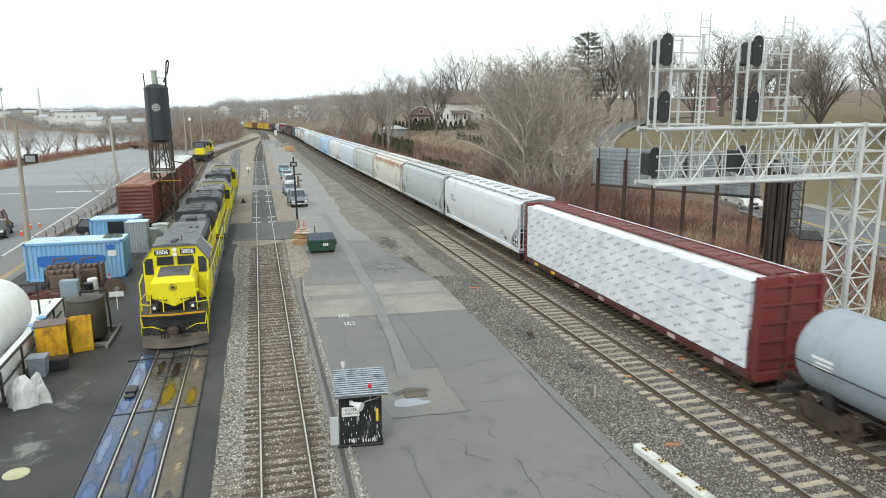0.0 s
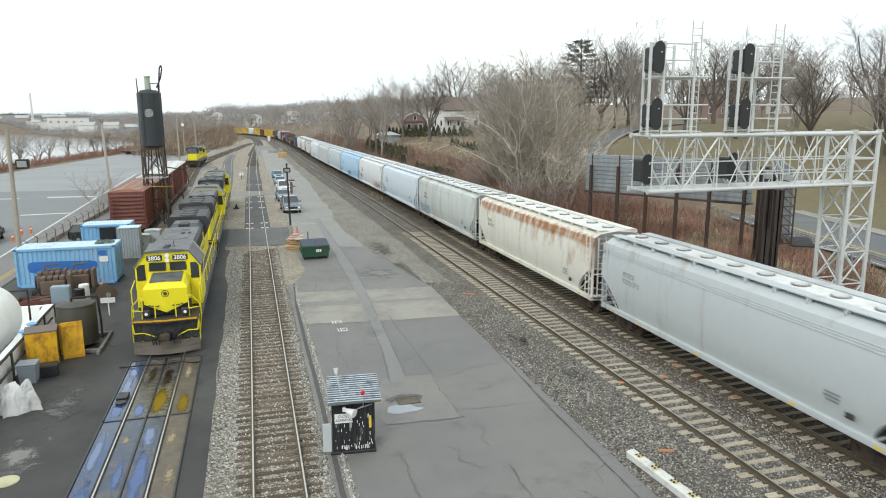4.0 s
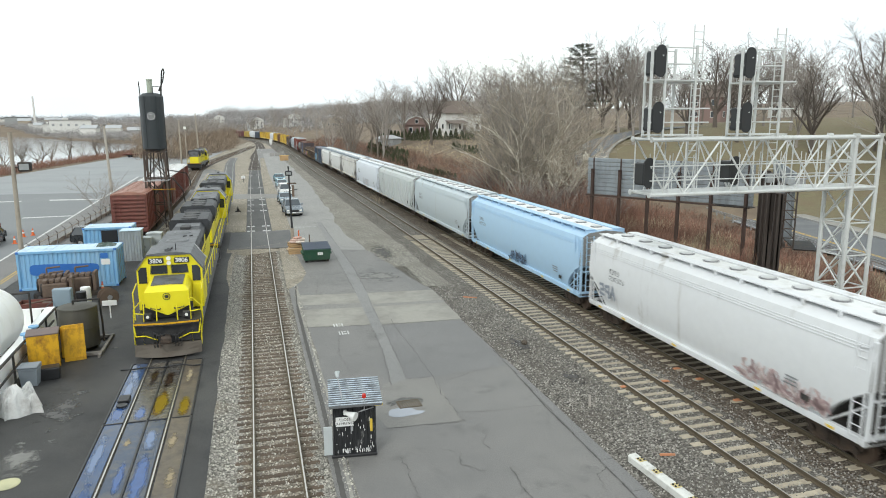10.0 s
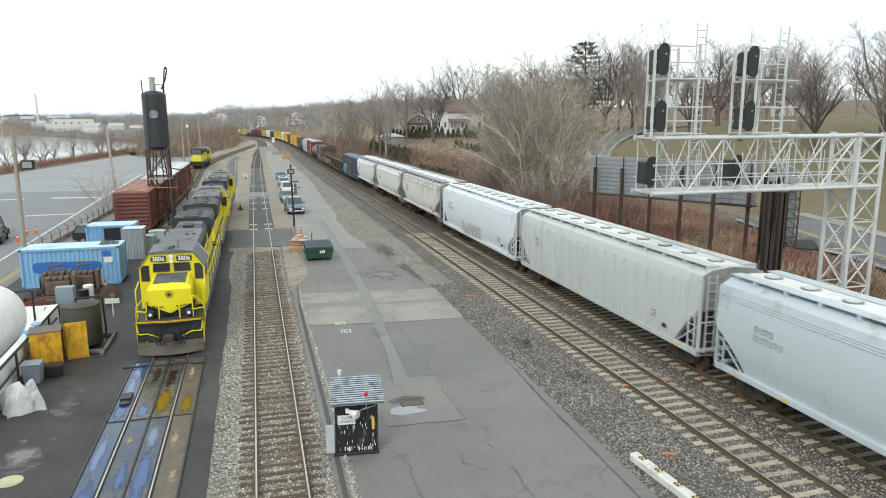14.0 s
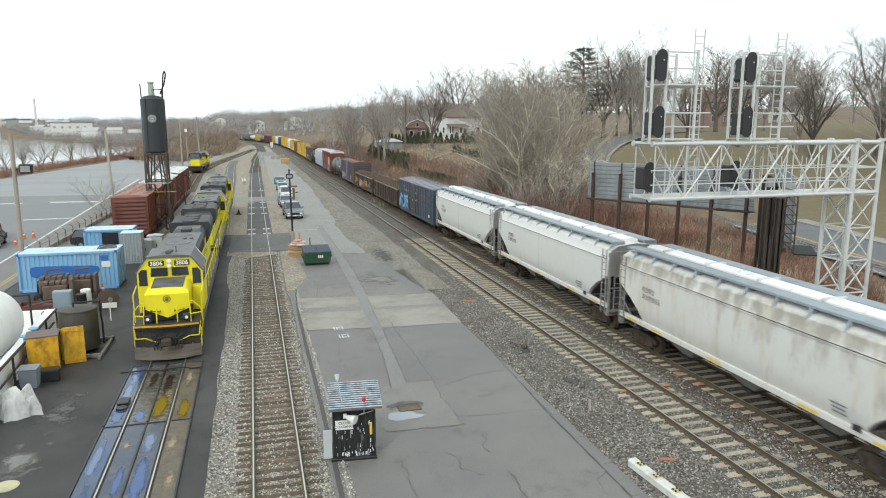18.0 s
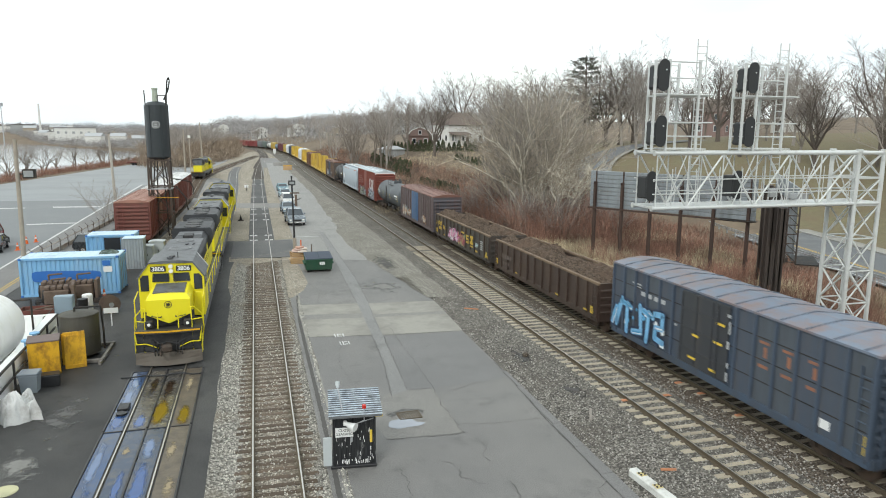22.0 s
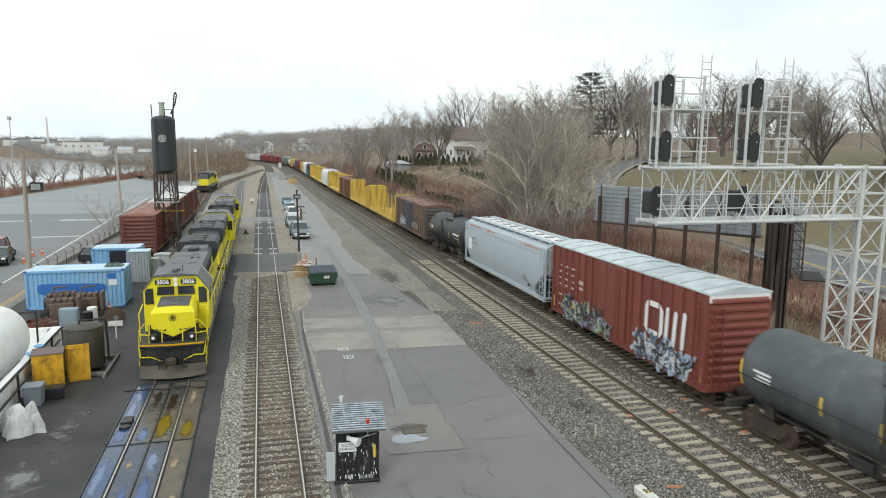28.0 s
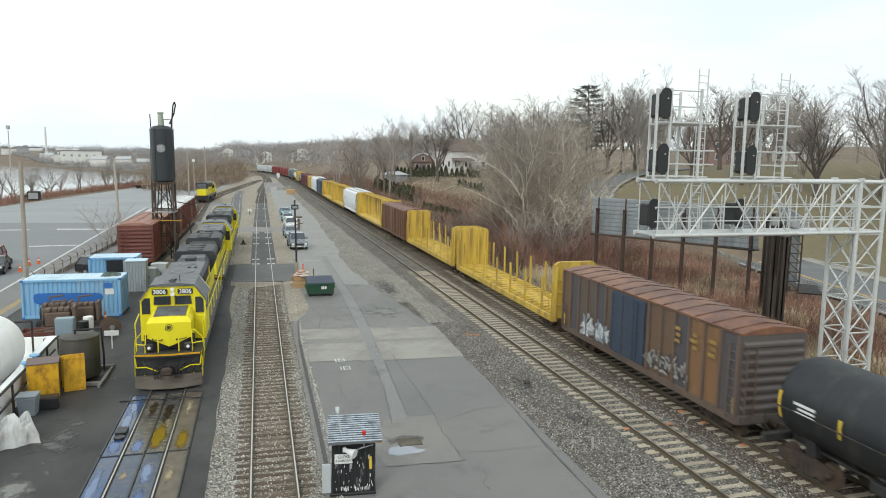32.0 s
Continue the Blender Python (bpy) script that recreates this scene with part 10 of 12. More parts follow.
def fence_and_bits():
    f = thing("guard_fence", Matrix.Identity(4), "low rusty wire fence along the service road", "fence")
    pts = [(-19.1, 62), (-18.75, 70), (-18.5, 78), (-18.25, 88), (-17.9, 106), (-17.5, 122)]
    n = 26
    prev = None
    for k in range(n):
        y = 62 + 60 * k / (n - 1)
        x = float(np.interp(y, [p[1] for p in pts], [p[0] for p in pts])) + 1.2
        part("post", Mesh().rod((x, y, 0), (x, y, 1.15), .035, n=6).rod((x, y, 1.1), (x - .25, y, 1.35), .02, n=5), TOWER_STEEL, f)
        if prev:
            part("rail", Mesh().beam((*prev, .95), (x, y, .95), .05, .05).beam((*prev, .45), (x, y, .45), .03, .03).box(min(prev[0], x), prev[1], .05, min(prev[0], x) + .02, y, .4), POLE_WOOD, f)
        prev = (x, y)
    # small things far down the yard
    b = thing("signal_box", pose(9.0, 205, 0), "small yellow-brown equipment crate in the far yard", "crate")
    part("body", Mesh().box(-1.2, -.7, 0, 1.2, .7, 1.3, .04), PALLET_WOOD, b)
    part("lid", Mesh().box(-1.3, -.8, 1.3, 1.3, .8, 1.4, .02), OLD_YELLOW, b)
    c = thing("concrete_planter", pose(8.0, 232, 0), "pale concrete blocks beside the far yard", "concrete block")
    for x in (-1.6, 0, 1.6):
        part("block", Mesh().box(x - .7, -.5, 0, x + .7, .5, 1.1 + .3 * (x == 1.6), .05), CONCRETE, c)
    w = thing("dwarf_signal", pose(9.4, 352, 0), "small white trackside signal cabinet", "signal cabinet")
    part("box", Mesh().box(-.7, -.5, .6, .7, .5, 2.6, .05), SIGN_WHITE, w)
    part("leg", Mesh().box(-.4, -.3, 0, .4, .3, .6), SIGN_WHITE, w)
    for x, y in ((-7.2, 118.0), (-6.9, 96.0), (-7.3, 108.0)):
        y_ = thing("yellow_barrier", pose(x, y, 0), "low yellow steel barrier between the tracks", "barrier")
        part("rail", Mesh().tube([(-.8, 0, 0), (-.8, 0, 1.0), (.8, 0, 1.0), (.8, 0, 0)], .04, 6).tube([(-.8, 0, .5), (.8, 0, .5)], .04, 6), OLD_YELLOW, y_)
    trl = thing("flat_trailer", pose(-33.5, 238, 0, 0, 0, 70), "rusty red flat trailer at the edge of the car park", "trailer")
    part("deck", Mesh().box(-1.2, -6, .9, 1.2, 6, 1.2, .03), RUST_RED, trl)
    part("frame", Mesh().box(-.5, -5.5, .6, .5, 5.5, .9), STEEL_DARK, trl)
    for y in (-4.2, -3.0, 4.0):
        for s in (-1, 1):
            part("wheel", Mesh().rod((s * .8, y, .5), (s * 1.15, y, .5), .5, n=16), RUBBER, trl)
    # yellow stop post and stand between the yard tracks
    st = thing("switch_stand", pose(-2.0, 88.0, 0), "small black switch stand on the gravel", "switch stand")
    part("base", Mesh().box(-.35, -.25, 0, .35, .25, .12, .02), STEEL_DARK, st)
    part("lever", Mesh().prism([(-.2, .1), (0, .75), (.2, .1)], "y", -.05, .05), STEEL_DARK, st)
    s2 = thing("switch_target", pose(-1.75, 132.0, 0), "white switch target post between the tracks", "switch stand")
    part("post", Mesh().rod((0, 0, 0), (0, 0, 1.1), .05, n=6), STEEL_DARK, s2)
    part("target", Mesh().box(-.35, -.03, .7, .35, .03, 1.2, .02), SIGN_WHITE, s2)


def yard_things():
    drip_pans()
    yard_marks()
    sand_tower()
    stored_boxcars()
    blue = container(pose(-12.2, 51.05, 0, 0, 0, -1.0), "blue corrugated shipping container, repainted in patches", 6.06)
    for key, x0, x1, z0, z1, mat, lab in (("paint_patch", -2.3, 1.9, .95, 1.75, CONT_PATCH, "deep blue repainted band"), ("paint_patch", 2.05, 2.6, 1.5, 1.9, SIGN_WHITE, "white repainted square"), ("paint_patch", 2.0, 2.5, 1.95, 2.3, CONT_PATCH, "deep blue repainted square")):
        ring = []
        for q in range(28):
            a = 2 * math.pi * q / 28
            cx, cz = math.copysign(abs(math.cos(a)) ** .35, math.cos(a)), math.copysign(abs(math.sin(a)) ** .35, math.sin(a))
            ring.append(((x0 + x1) / 2 + cx * (x1 - x0) / 2 * (1 + .03 * noise.noise((q * .7, x0, 0))), (z0 + z1) / 2 + cz * (z1 - z0) / 2 * (1 - .18 * (cx + 1) * (mat is CONT_PATCH and x0 < 0) * .8 + .12 * noise.noise((q * .5, x1, 3)))))
        part(key, Mesh().prism(ring, "y", -1.245, -1.238), mat, blue, lab)
    NET = material("dark_green_netting", (0.07, 0.10, 0.085), 0.85, vary=0.5, scale=9, dirt=(0.3, 0.33, 0.33), dirt_amount=0.35, dirt_scale=5, bump=0.3)
    gv = [(.62 * (i / 9 - .5) * 2 * (1 - .12 * noise.noise((i, j, 4))), .5 * (j / 9 - .5) * 2, max(0, (1 - max(abs(i / 9 - .5), abs(j / 9 - .5)) ** 3 * 8) * (.16 + .22 * noise.noise((i * .6, j * .6, 9))))) for j in range(10) for i in range(10)]
    solid("netting_heap", quick("netting_heap", gv, [(j * 10 + i, j * 10 + i + 1, j * 10 + i + 11, j * 10 + i + 10) for j in range(9) for i in range(9)], NET), None, pose(-10.0, 51.1, 2.6, 0, 0, 6), "heap of dark green netting on the container roof", "netting")
    container(pose(-11.6, 61.3, 0, 0, 0, -1.0), "pale blue container with an open dark doorway", 3.6, True)
    fuel_corner()
    machinery()
    parked_cars()
    control_shed()
    dumpster()
    lamp_posts()
    fence_and_bits()


# ---- right of the main line: signals, hoardings, road, hill ----
GALV_WHITE = material("pale_galvanised_steel", (0.60, 0.61, 0.60), 0.5, 0.25, vary=0.08, scale=3, dirt=(0.42, 0.42, 0.40), dirt_amount=0.3, dirt_scale=1.5, bump=0.02)
SIGNAL_BLACK = material("signal_black", (0.02, 0.021, 0.023), 0.45, vary=0.2, bump=0.02)
SHEET_GREY = material("weathered_sheet_grey", (0.27, 0.295, 0.315), 0.6, 0.2, vary=0.1, scale=2, dirt=(0.13, 0.135, 0.14), dirt_amount=0.5, dirt_scale=0.7, streaks=0.3, bump=0.03)
POST_RUST = material("rust_brown_beam", (0.075, 0.045, 0.035), 0.8, 0.1, vary=0.3, scale=3, dirt=(0.045, 0.032, 0.028), dirt_amount=0.5, dirt_scale=1.2, streaks=0.2, bump=0.08)
BROWN_BEAM = material("dark_brown_timber_steel", (0.075, 0.058, 0.05), 0.85, vary=0.3, scale=2, dirt=(0.045, 0.037, 0.033), dirt_amount=0.5, dirt_scale=1.0, streaks=0.12, bump=0.2)


def lattice(o, corners, levels, r_leg, r_brace, mat):
    """An upright lattice mast on four corners."""
    for x, y in corners:
        part("leg", Mesh().rod((x, y, levels[0]), (x, y, levels[-1]), r_leg, n=10), mat, o, smooth=True)
    for k, (z0, z1) in enumerate(zip(levels, levels[1:])):
        for i in range(4):
            (xa, ya), (xb, yb) = corners[i], corners[(i + 1) % 4]
            m = Mesh()
            m.rod((xa, ya, z0), (xb, yb, z1), r_brace, n=6)
            m.rod((xb, yb, z0), (xa, ya, z1), r_brace, n=6)
            part("diagonal", m, mat, o)
            part("strut", Mesh().rod((xa, ya, z1), (xb, yb, z1), r_brace, n=6), mat, o)


def signal_head(o, x, y, z, mat):
    """A black oval backboard with three hooded lamps, facing away from the camera."""
    m = Mesh()
    out = []
    for k in range(24):
        a = 2 * math.pi * k / 24
        out.append((x + .24 * math.cos(a), z - .1 + (.40 if math.sin(a) >= 0 else -.40) + .24 * math.sin(a)))
    m.prism(out, "y", y - .10, y - .06)
    h = part("signal_head", m, SIGNAL_BLACK, o, "black oval signal backboard with hooded lamps")
    part("lamp_case", Mesh().box(x - .25, y - .06, z - .62, x + .20, y + .66, z + .32, .06), SIGNAL_BLACK, h)
    for q in (-.46, -.1, .26):
        part("hood", Mesh().rod((x, y + .62, z + q - .08), (x, y + .82, z + q - .08), .13, n=14), SIGNAL_BLACK, h)
        if q > 0:
            part("fastener", Mesh().rod((x + .08, y - .12, z + q - .15), (x + .08, y - .10, z + q - .15), .03, n=6), GALV_WHITE, h)


def signal_bridge():
    o = thing("signal_bridge", Matrix.Identity(4), "pale galvanised cantilever signal bridge over the main tracks", "signal bridge")
    y0, y1 = 25.25, 26.75
    xa, xb = 26.45, 27.85
    lattice(o, [(xa, y0), (xb, y0), (xb, y1), (xa, y1)], [0.0, 1.55, 3.1, 4.65, 6.2, 7.75, 9.0, 10.2], .10, .038, GALV_WHITE)
    part("footing", Mesh().box(xa - .4, y0 - .4, -.2, xb + .4, y1 + .4, .25, .05), CONCRETE, o)
    part("mast_cap", Mesh().rod((xa, y0, 10.2), (xa, y0, 10.32), .15, n=10).rod((xb, y0, 10.2), (xb, y0, 10.32), .15, n=10).rod((xa, y1, 10.2), (xa, y1, 10.32), .15, n=10), GALV_WHITE, o)
    # the arm: four chords, a pale walkway and lacing
    x_end = 15.95
    for y in (y0, y1):
        for z in (7.85, 10.15):
            part("chord", Mesh().rod((x_end, y, z), (xb, y, z), .085, n=10), GALV_WHITE, o, smooth=True)
            part("chord_cap", Mesh().rod((x_end - .03, y, z), (x_end + .02, y, z), .12, n=10), GALV_WHITE, o)
        xs_ = [x_end + .15, 17.6, 19.3, 21.0, 22.7, 24.4, 26.3]
        for k, (a, b) in enumerate(zip(xs_, xs_[1:])):
            lo, hi = (7.85, 10.15) if (k % 2) else (10.15, 7.85)
            part("diagonal", Mesh().rod((a, y, lo), (b, y, hi), .042, n=8), GALV_WHITE, o)
            part("diagonal", Mesh().rod(((a + b) / 2 - .3, y, hi), (b - .1, y, lo), .028, n=6), GALV_WHITE, o)
        for x in xs_[:-1]:
            part("upright", Mesh().rod((x, y, 7.85), (x, y, 10.15), .032, n=6), GALV_WHITE, o)
        for z in (8.45, 9.05):
            part("guard_rail", Mesh().rod((x_end, y, z), (xb, y, z), .025, n=6), GALV_WHITE, o)
        for k in range(9):
            x = x_end + .9 + k * 1.15
            part("rail_post", Mesh().rod((x, y, 7.9), (x, y, 9.5), .02, n=5), GALV_WHITE, o)
    part("walkway", Mesh().box(x_end, y0 + .05, 7.84, xb, y1 - .05, 7.92), GALV_WHITE, o, "pale grating walkway in the arm")
    for k in range(7):
        x = x_end + .1 + k * 1.7
        m = Mesh().rod((x, y0, 7.85), (x, y1, 7.85), .04, n=6).rod((x, y0, 10.15), (x, y1, 10.15), .04, n=6).rod((x, y0, 10.15), (x + 1.7, y1, 10.15), .03, n=5)
        part("cross_tie", m, GALV_WHITE, o)
    # two signal ladders on the arm
    for xo in (0.0, 4.28):
        f = xo
        posts = [(15.78 + f, y0), (16.42 + f, y0), (17.85 + f, y0), (17.85 + f, y1), (16.42 + f, y1)]
        for k, (x, y) in enumerate(posts):
            part("signal_post", Mesh().box(x - .045, y - .045, 10.15, x + .045, y + .045, 13.95 if k != 0 else 13.9), GALV_WHITE, o)
        for z in (10.85, 11.42, 12.55, 13.2, 13.85):
            part("platform_rail", Mesh().rod((15.7 + f, y0, z), ((18.6 if z < 13 else 17.85) + f, y0, z), .03, n=6), GALV_WHITE, o)
            part("platform_rail", Mesh().rod((16.4 + f, y1, z), ((18.6 if z < 13 else 17.85) + f, y1, z), .025, n=6), GALV_WHITE, o)
        part("grating", Mesh().box(16.3 + f, y0 + .05, 12.5, 18.4 + f, y1 - .05, 12.56), GALV_WHITE, o)
        part("grating", Mesh().box(16.3 + f, y0 + .05, 10.3, 18.4 + f, y1 - .05, 10.35), GALV_WHITE, o)
        ld = Mesh()
        for x in (18.72 + f, 19.19 + f):
            ld.rod((x, y1, 7.9), (x, y1, 15.0), .028, n=6)
        for k in range(23):
            ld.rod((18.72 + f, y1, 8.1 + .3 * k), (19.19 + f, y1, 8.1 + .3 * k), .018, n=5)
        part("ladder", ld, GALV_WHITE, o, "tall thin access ladder")
        hoop = Mesh().tube([(16.75 + f, y1, 12.6), (16.75 + f, y1, 13.6), (17.15 + f, y1, 13.6), (17.15 + f, y1, 12.6)], .02, 5)
        part("safety_hoop", hoop, GALV_WHITE, o)
        for z in (13.4, 11.15):
            signal_head(o, 16.12 + f, y0 - .02, z, None)
        signal_head(o, 16.15 + f, y0 + .5, 8.85, None)
    part("junction_box", Mesh().box(22.0, y0 + .2, 8.2, 22.3, y0 + .4, 8.55, .02), GALV, o)
    part("junction_box", Mesh().box(24.0, y1 - .3, 8.0, 24.4, y1, 8.25, .02), GALV, o)
    part("small_sign", Mesh().box(17.35, y1 - .02, 10.0, 17.5, y1, 10.2).box(17.3, y1 - .02, 11.5, 17.48, y1, 11.75), SIGN_WHITE, o)
    g = thing("relay_cabinet", pose(26.2, 29.3, 0), "small grey trackside relay cabinet", "relay cabinet")
    part("body", Mesh().box(-.5, -.3, .2, .5, .3, .9, .03), CABINET_GREY, g)
    part("leg", Mesh().box(-.4, -.2, -.1, .4, .2, .2), CABINET_GREY, g)


def hoardings():
    # sheet-backed hoarding on six posts
    a, b = Vector((28.9, 55.2, 0)), Vector((35.9, 43.0, 0))
    d = (b - a).normalized()
    n = Vector((d.y, -d.x, 0))
    ang = math.degrees(math.atan2(d.y, d.x))
    L = (b - a).length
    o = thing("billboard", pose(a.x, a.y, 0, 0, 0, ang), "back of a billboard, grey ribbed sheets on rust-brown posts", "billboard")
    rows = 9
    z0, z1 = 4.55, 7.75
    for k in range(rows):
        za = z0 + (z1 - z0) * k / rows
        zb = z0 + (z1 - z0) * (k + 1) / rows
        part("sheet", Mesh().prism([(-.02, za + .005), (-.06, za + .04), (-.06, zb - .06), (0.0, zb - .01), (.04, zb - .01), (.04, za + .005)], "x", -.25, L + .1), SHEET_GREY, o)
    for k in range(6):
        x = .35 + (L - .7) * k / 5
        p = part("post", Mesh().box(x - .08, -.34, -.3, x + .08, -.10, 6.9 if k > 1 else 6.6, .01).box(x - .10, -.36, -.3, x - .07, -.08, 6.8).box(x + .07, -.36, -.3, x + .10, -.08, 6.8), POST_RUST, o)
        part("batten", Mesh().box(x - .05, -.12, z0, x + .05, -.06, z1), POST_RUST, p)
    part("walk_beam", Mesh().box(-.2, -.42, z0 - .12, L, -.32, z0 + .02), POST_RUST, o)
    part("ledge", Mesh().box(L - 2.6, -.7, z0 - .04, L + .3, -.1, z0 + .02), STEEL_DARK, o)
    # second hoarding, seen edge-on, on heavy posts
    q = thing("billboard", Matrix.Identity(4), "edge of a second billboard on heavy brown beams", "billboard")
    u, w = Vector((.603, .798, 0)), Vector((.798, -.603, 0))
    p0 = Vector((27.1, 30.3, 0))
    for k, (x, y, h, half) in enumerate(((27.05, 30.3, 7.05, .17), (31.35, 36.1, 7.6, .24), (32.2, 36.9, 7.5, .24), (34.6, 40.3, 7.4, .24), (35.2, 39.7, 7.2, .2))):
        part("beam", Mesh().box(x - half, y - half, -.3, x + half, y - half + .06, h).box(x - half, y + half - .06, -.3, x + half, y + half, h).box(x - .05, y - half, -.3, x + .05, y + half, h).box(x - half, y - half, h, x + half, y + half, h + .05), BROWN_BEAM, q)
    for k in range(4):
        a0, a1 = p0 + u * .4 + w * .62, p0 + u * 15.5 + w * .62
        part("panel", Mesh().prism([tuple(v.xy) for v in (a0, a1, a1 + w * .1, a0 + w * .1)], "z", 4.2 + k * 1.0, 5.18 + k * 1.0), SHEET_GREY, q)
    for z in (4.3, 7.2):
        part("girder", Mesh().beam(p0 + w * .35 + Vector((0, 0, z)), p0 + u * 15.5 + w * .35 + Vector((0, 0, z)), .14, .2), BROWN_BEAM, q)
    fr = Mesh()
    c0, c1 = p0 + w * .25, p0 + w * .8
    for k in range(7):
        z = Vector((0, 0, 4.2 + k * .5))
        fr.beam(c0 + z, c1 + z, .05, .05)
        fr.beam(c1 + z, c0 + z + Vector((0, 0, .5)), .04, .04)
    for c in (c0, c1):
        fr.beam(c + Vector((0, 0, 4.1)), c + Vector((0, 0, 7.6)), .06, .06)
    part("edge_frame", fr, TOWER_STEEL, q, "rusty lattice edge of the board")
    part("catwalk", Mesh().prism([tuple(v.xy) for v in (p0 + w * .8, p0 + w * 2.0, p0 + w * 2.0 + u * 3, p0 + w * .8 + u * 3)], "z", 4.05, 4.12), STEEL_DARK, q)
    part("light_arm", Mesh().tube([p0 + w * .7 + Vector((0, 0, 7.7)), p0 + w * 1.8 + Vector((0, 0, 8.2)), p0 + w * 2.8 + Vector((0, 0, 8.25))], .05, 6), GALV, q)
    part("light_box", Mesh().box(27.5, 29.6, 7.5, 28.0, 30.0, 7.9, .02), GALV, q)


def road_pts(d, y0=-60, y1=120, step=4):
    out = []
    for k in range(int((y1 - y0) / step) + 1):
        y = y0 + k * step
        out.append((road_x(y) + d, y))
    return out


def ribbon(name, d0, d1, z, mat, label, y0=-60, y1=110, follow=False):
    a, b = road_pts(d0, y0, y1), road_pts(d1, y0, y1)
    v = []
    for p, q in zip(a, b):
        v += [(*p, z), (*q, z)]
    return setting(name, quick(name, v, [(2 * i, 2 * i + 1, 2 * i + 3, 2 * i + 2) for i in range(len(a) - 1)], mat), mat, label)


def road():
    ribbon("road", -.4, 8.2, .50, ROAD_MAT, "two-lane asphalt road beyond the brush")
    ribbon("road_line", 2.5, 2.62, .506, ROAD_YELLOW, "yellow centre line")
    ribbon("road_line_2", 2.74, 2.86, .506, ROAD_YELLOW, "yellow centre line")
    ribbon("road_edge_line", .0, .1, .506, LINE_WHITE, "white edge line")
    m = Mesh()
    a, b = road_pts(8.2), road_pts(8.4)
    v = []
    for p, q in zip(a, b):
        v.append([(*p, .45), (*p, .63), (*q, .64), (*q, .45)])
    m.loft(v)
    setting("kerb", m, CONCRETE, "pale concrete kerb")
    ribbon("sidewalk", 8.4, 9.9, .64, CONCRETE_PALE, "concrete pavement beside the road")
    # side road that climbs the lawn behind the hoarding
    way = spline([(42.5, 82), (46.8, 89.8), (50.7, 94.4), (55.6, 98.6), (61.0, 102.6), (68, 107), (80, 112)], 10)
    for name, d0, d1, up, mat, lab in (("side_road", -2.6, 2.2, .12, ROAD_MAT, "narrow road climbing the lawn"), ("side_kerb", 2.2, 2.7, .2, CONCRETE_PALE, "pale kerb of the side road")):
        v = []
        for p, q in zip(offset(way, d0), offset(way, d1)):
            v += [(p.x, p.y, ground_z(p.x, p.y) + up), (q.x, q.y, ground_z(q.x, q.y) + up)]
        setting(name, quick(name, v, [(2 * i, 2 * i + 1, 2 * i + 3, 2 * i + 2) for i in range(len(way) - 1)], mat), mat, lab)
    g = thing("guardrail", Matrix.Identity(4), "galvanised steel guardrail along the road", "guardrail")
    pts = road_pts(-.6, 4, 108, 2)
    for p, q in zip(pts, pts[1:]):
        part("rail", Mesh().beam((*p, 1.0), (*q, 1.0), .05, .12).beam((*p, 1.18), (*q, 1.18), .05, .1), GALV, g)
        part("post", Mesh().box(p[0] - .06, p[1] - .06, .2, p[0] + .06, p[1] + .06, 1.2), GALV, g)


# ---- trees ----
BARK = material("grey_brown_bark", (0.30, 0.268, 0.242), 0.95, vary=0.3, scale=3, bump=0.4, bump_scale=15, per_object=0.25)
BARK_DARK = material("dark_bark", (0.125, 0.104, 0.09), 0.95, vary=0.3, scale=3, bump=0.4, bump_scale=15, per_object=0.25)
BARK_MID = material("brown_bark", (0.19, 0.16, 0.135), 0.95, vary=0.3, scale=3, bump=0.4, bump_scale=15, per_object=0.2)
BARK_TAN = material("tan_grey_twigs", (0.315, 0.272, 0.222), 0.95, vary=0.25, scale=3, bump=0, per_object=0.2)
BARK_SILVER = material("silver_bark", (0.62, 0.57, 0.48), 0.95, vary=0.2, scale=3, bump=0.3, bump_scale=15, per_object=0.1)
BARK_PALE = material("pale_bark", (0.44, 0.38, 0.305), 0.95, vary=0.2, scale=3, bump=0.3, bump_scale=15, per_object=0.15)
NEEDLES = material("pine_needles", (0.115, 0.13, 0.10), 0.9, vary=0.35, scale=3, bump=0, per_object=0.2)
HEDGE = material("arborvitae_green", (0.075, 0.09, 0.046), 0.9, vary=0.35, scale=4, bump=0, per_object=0.3)


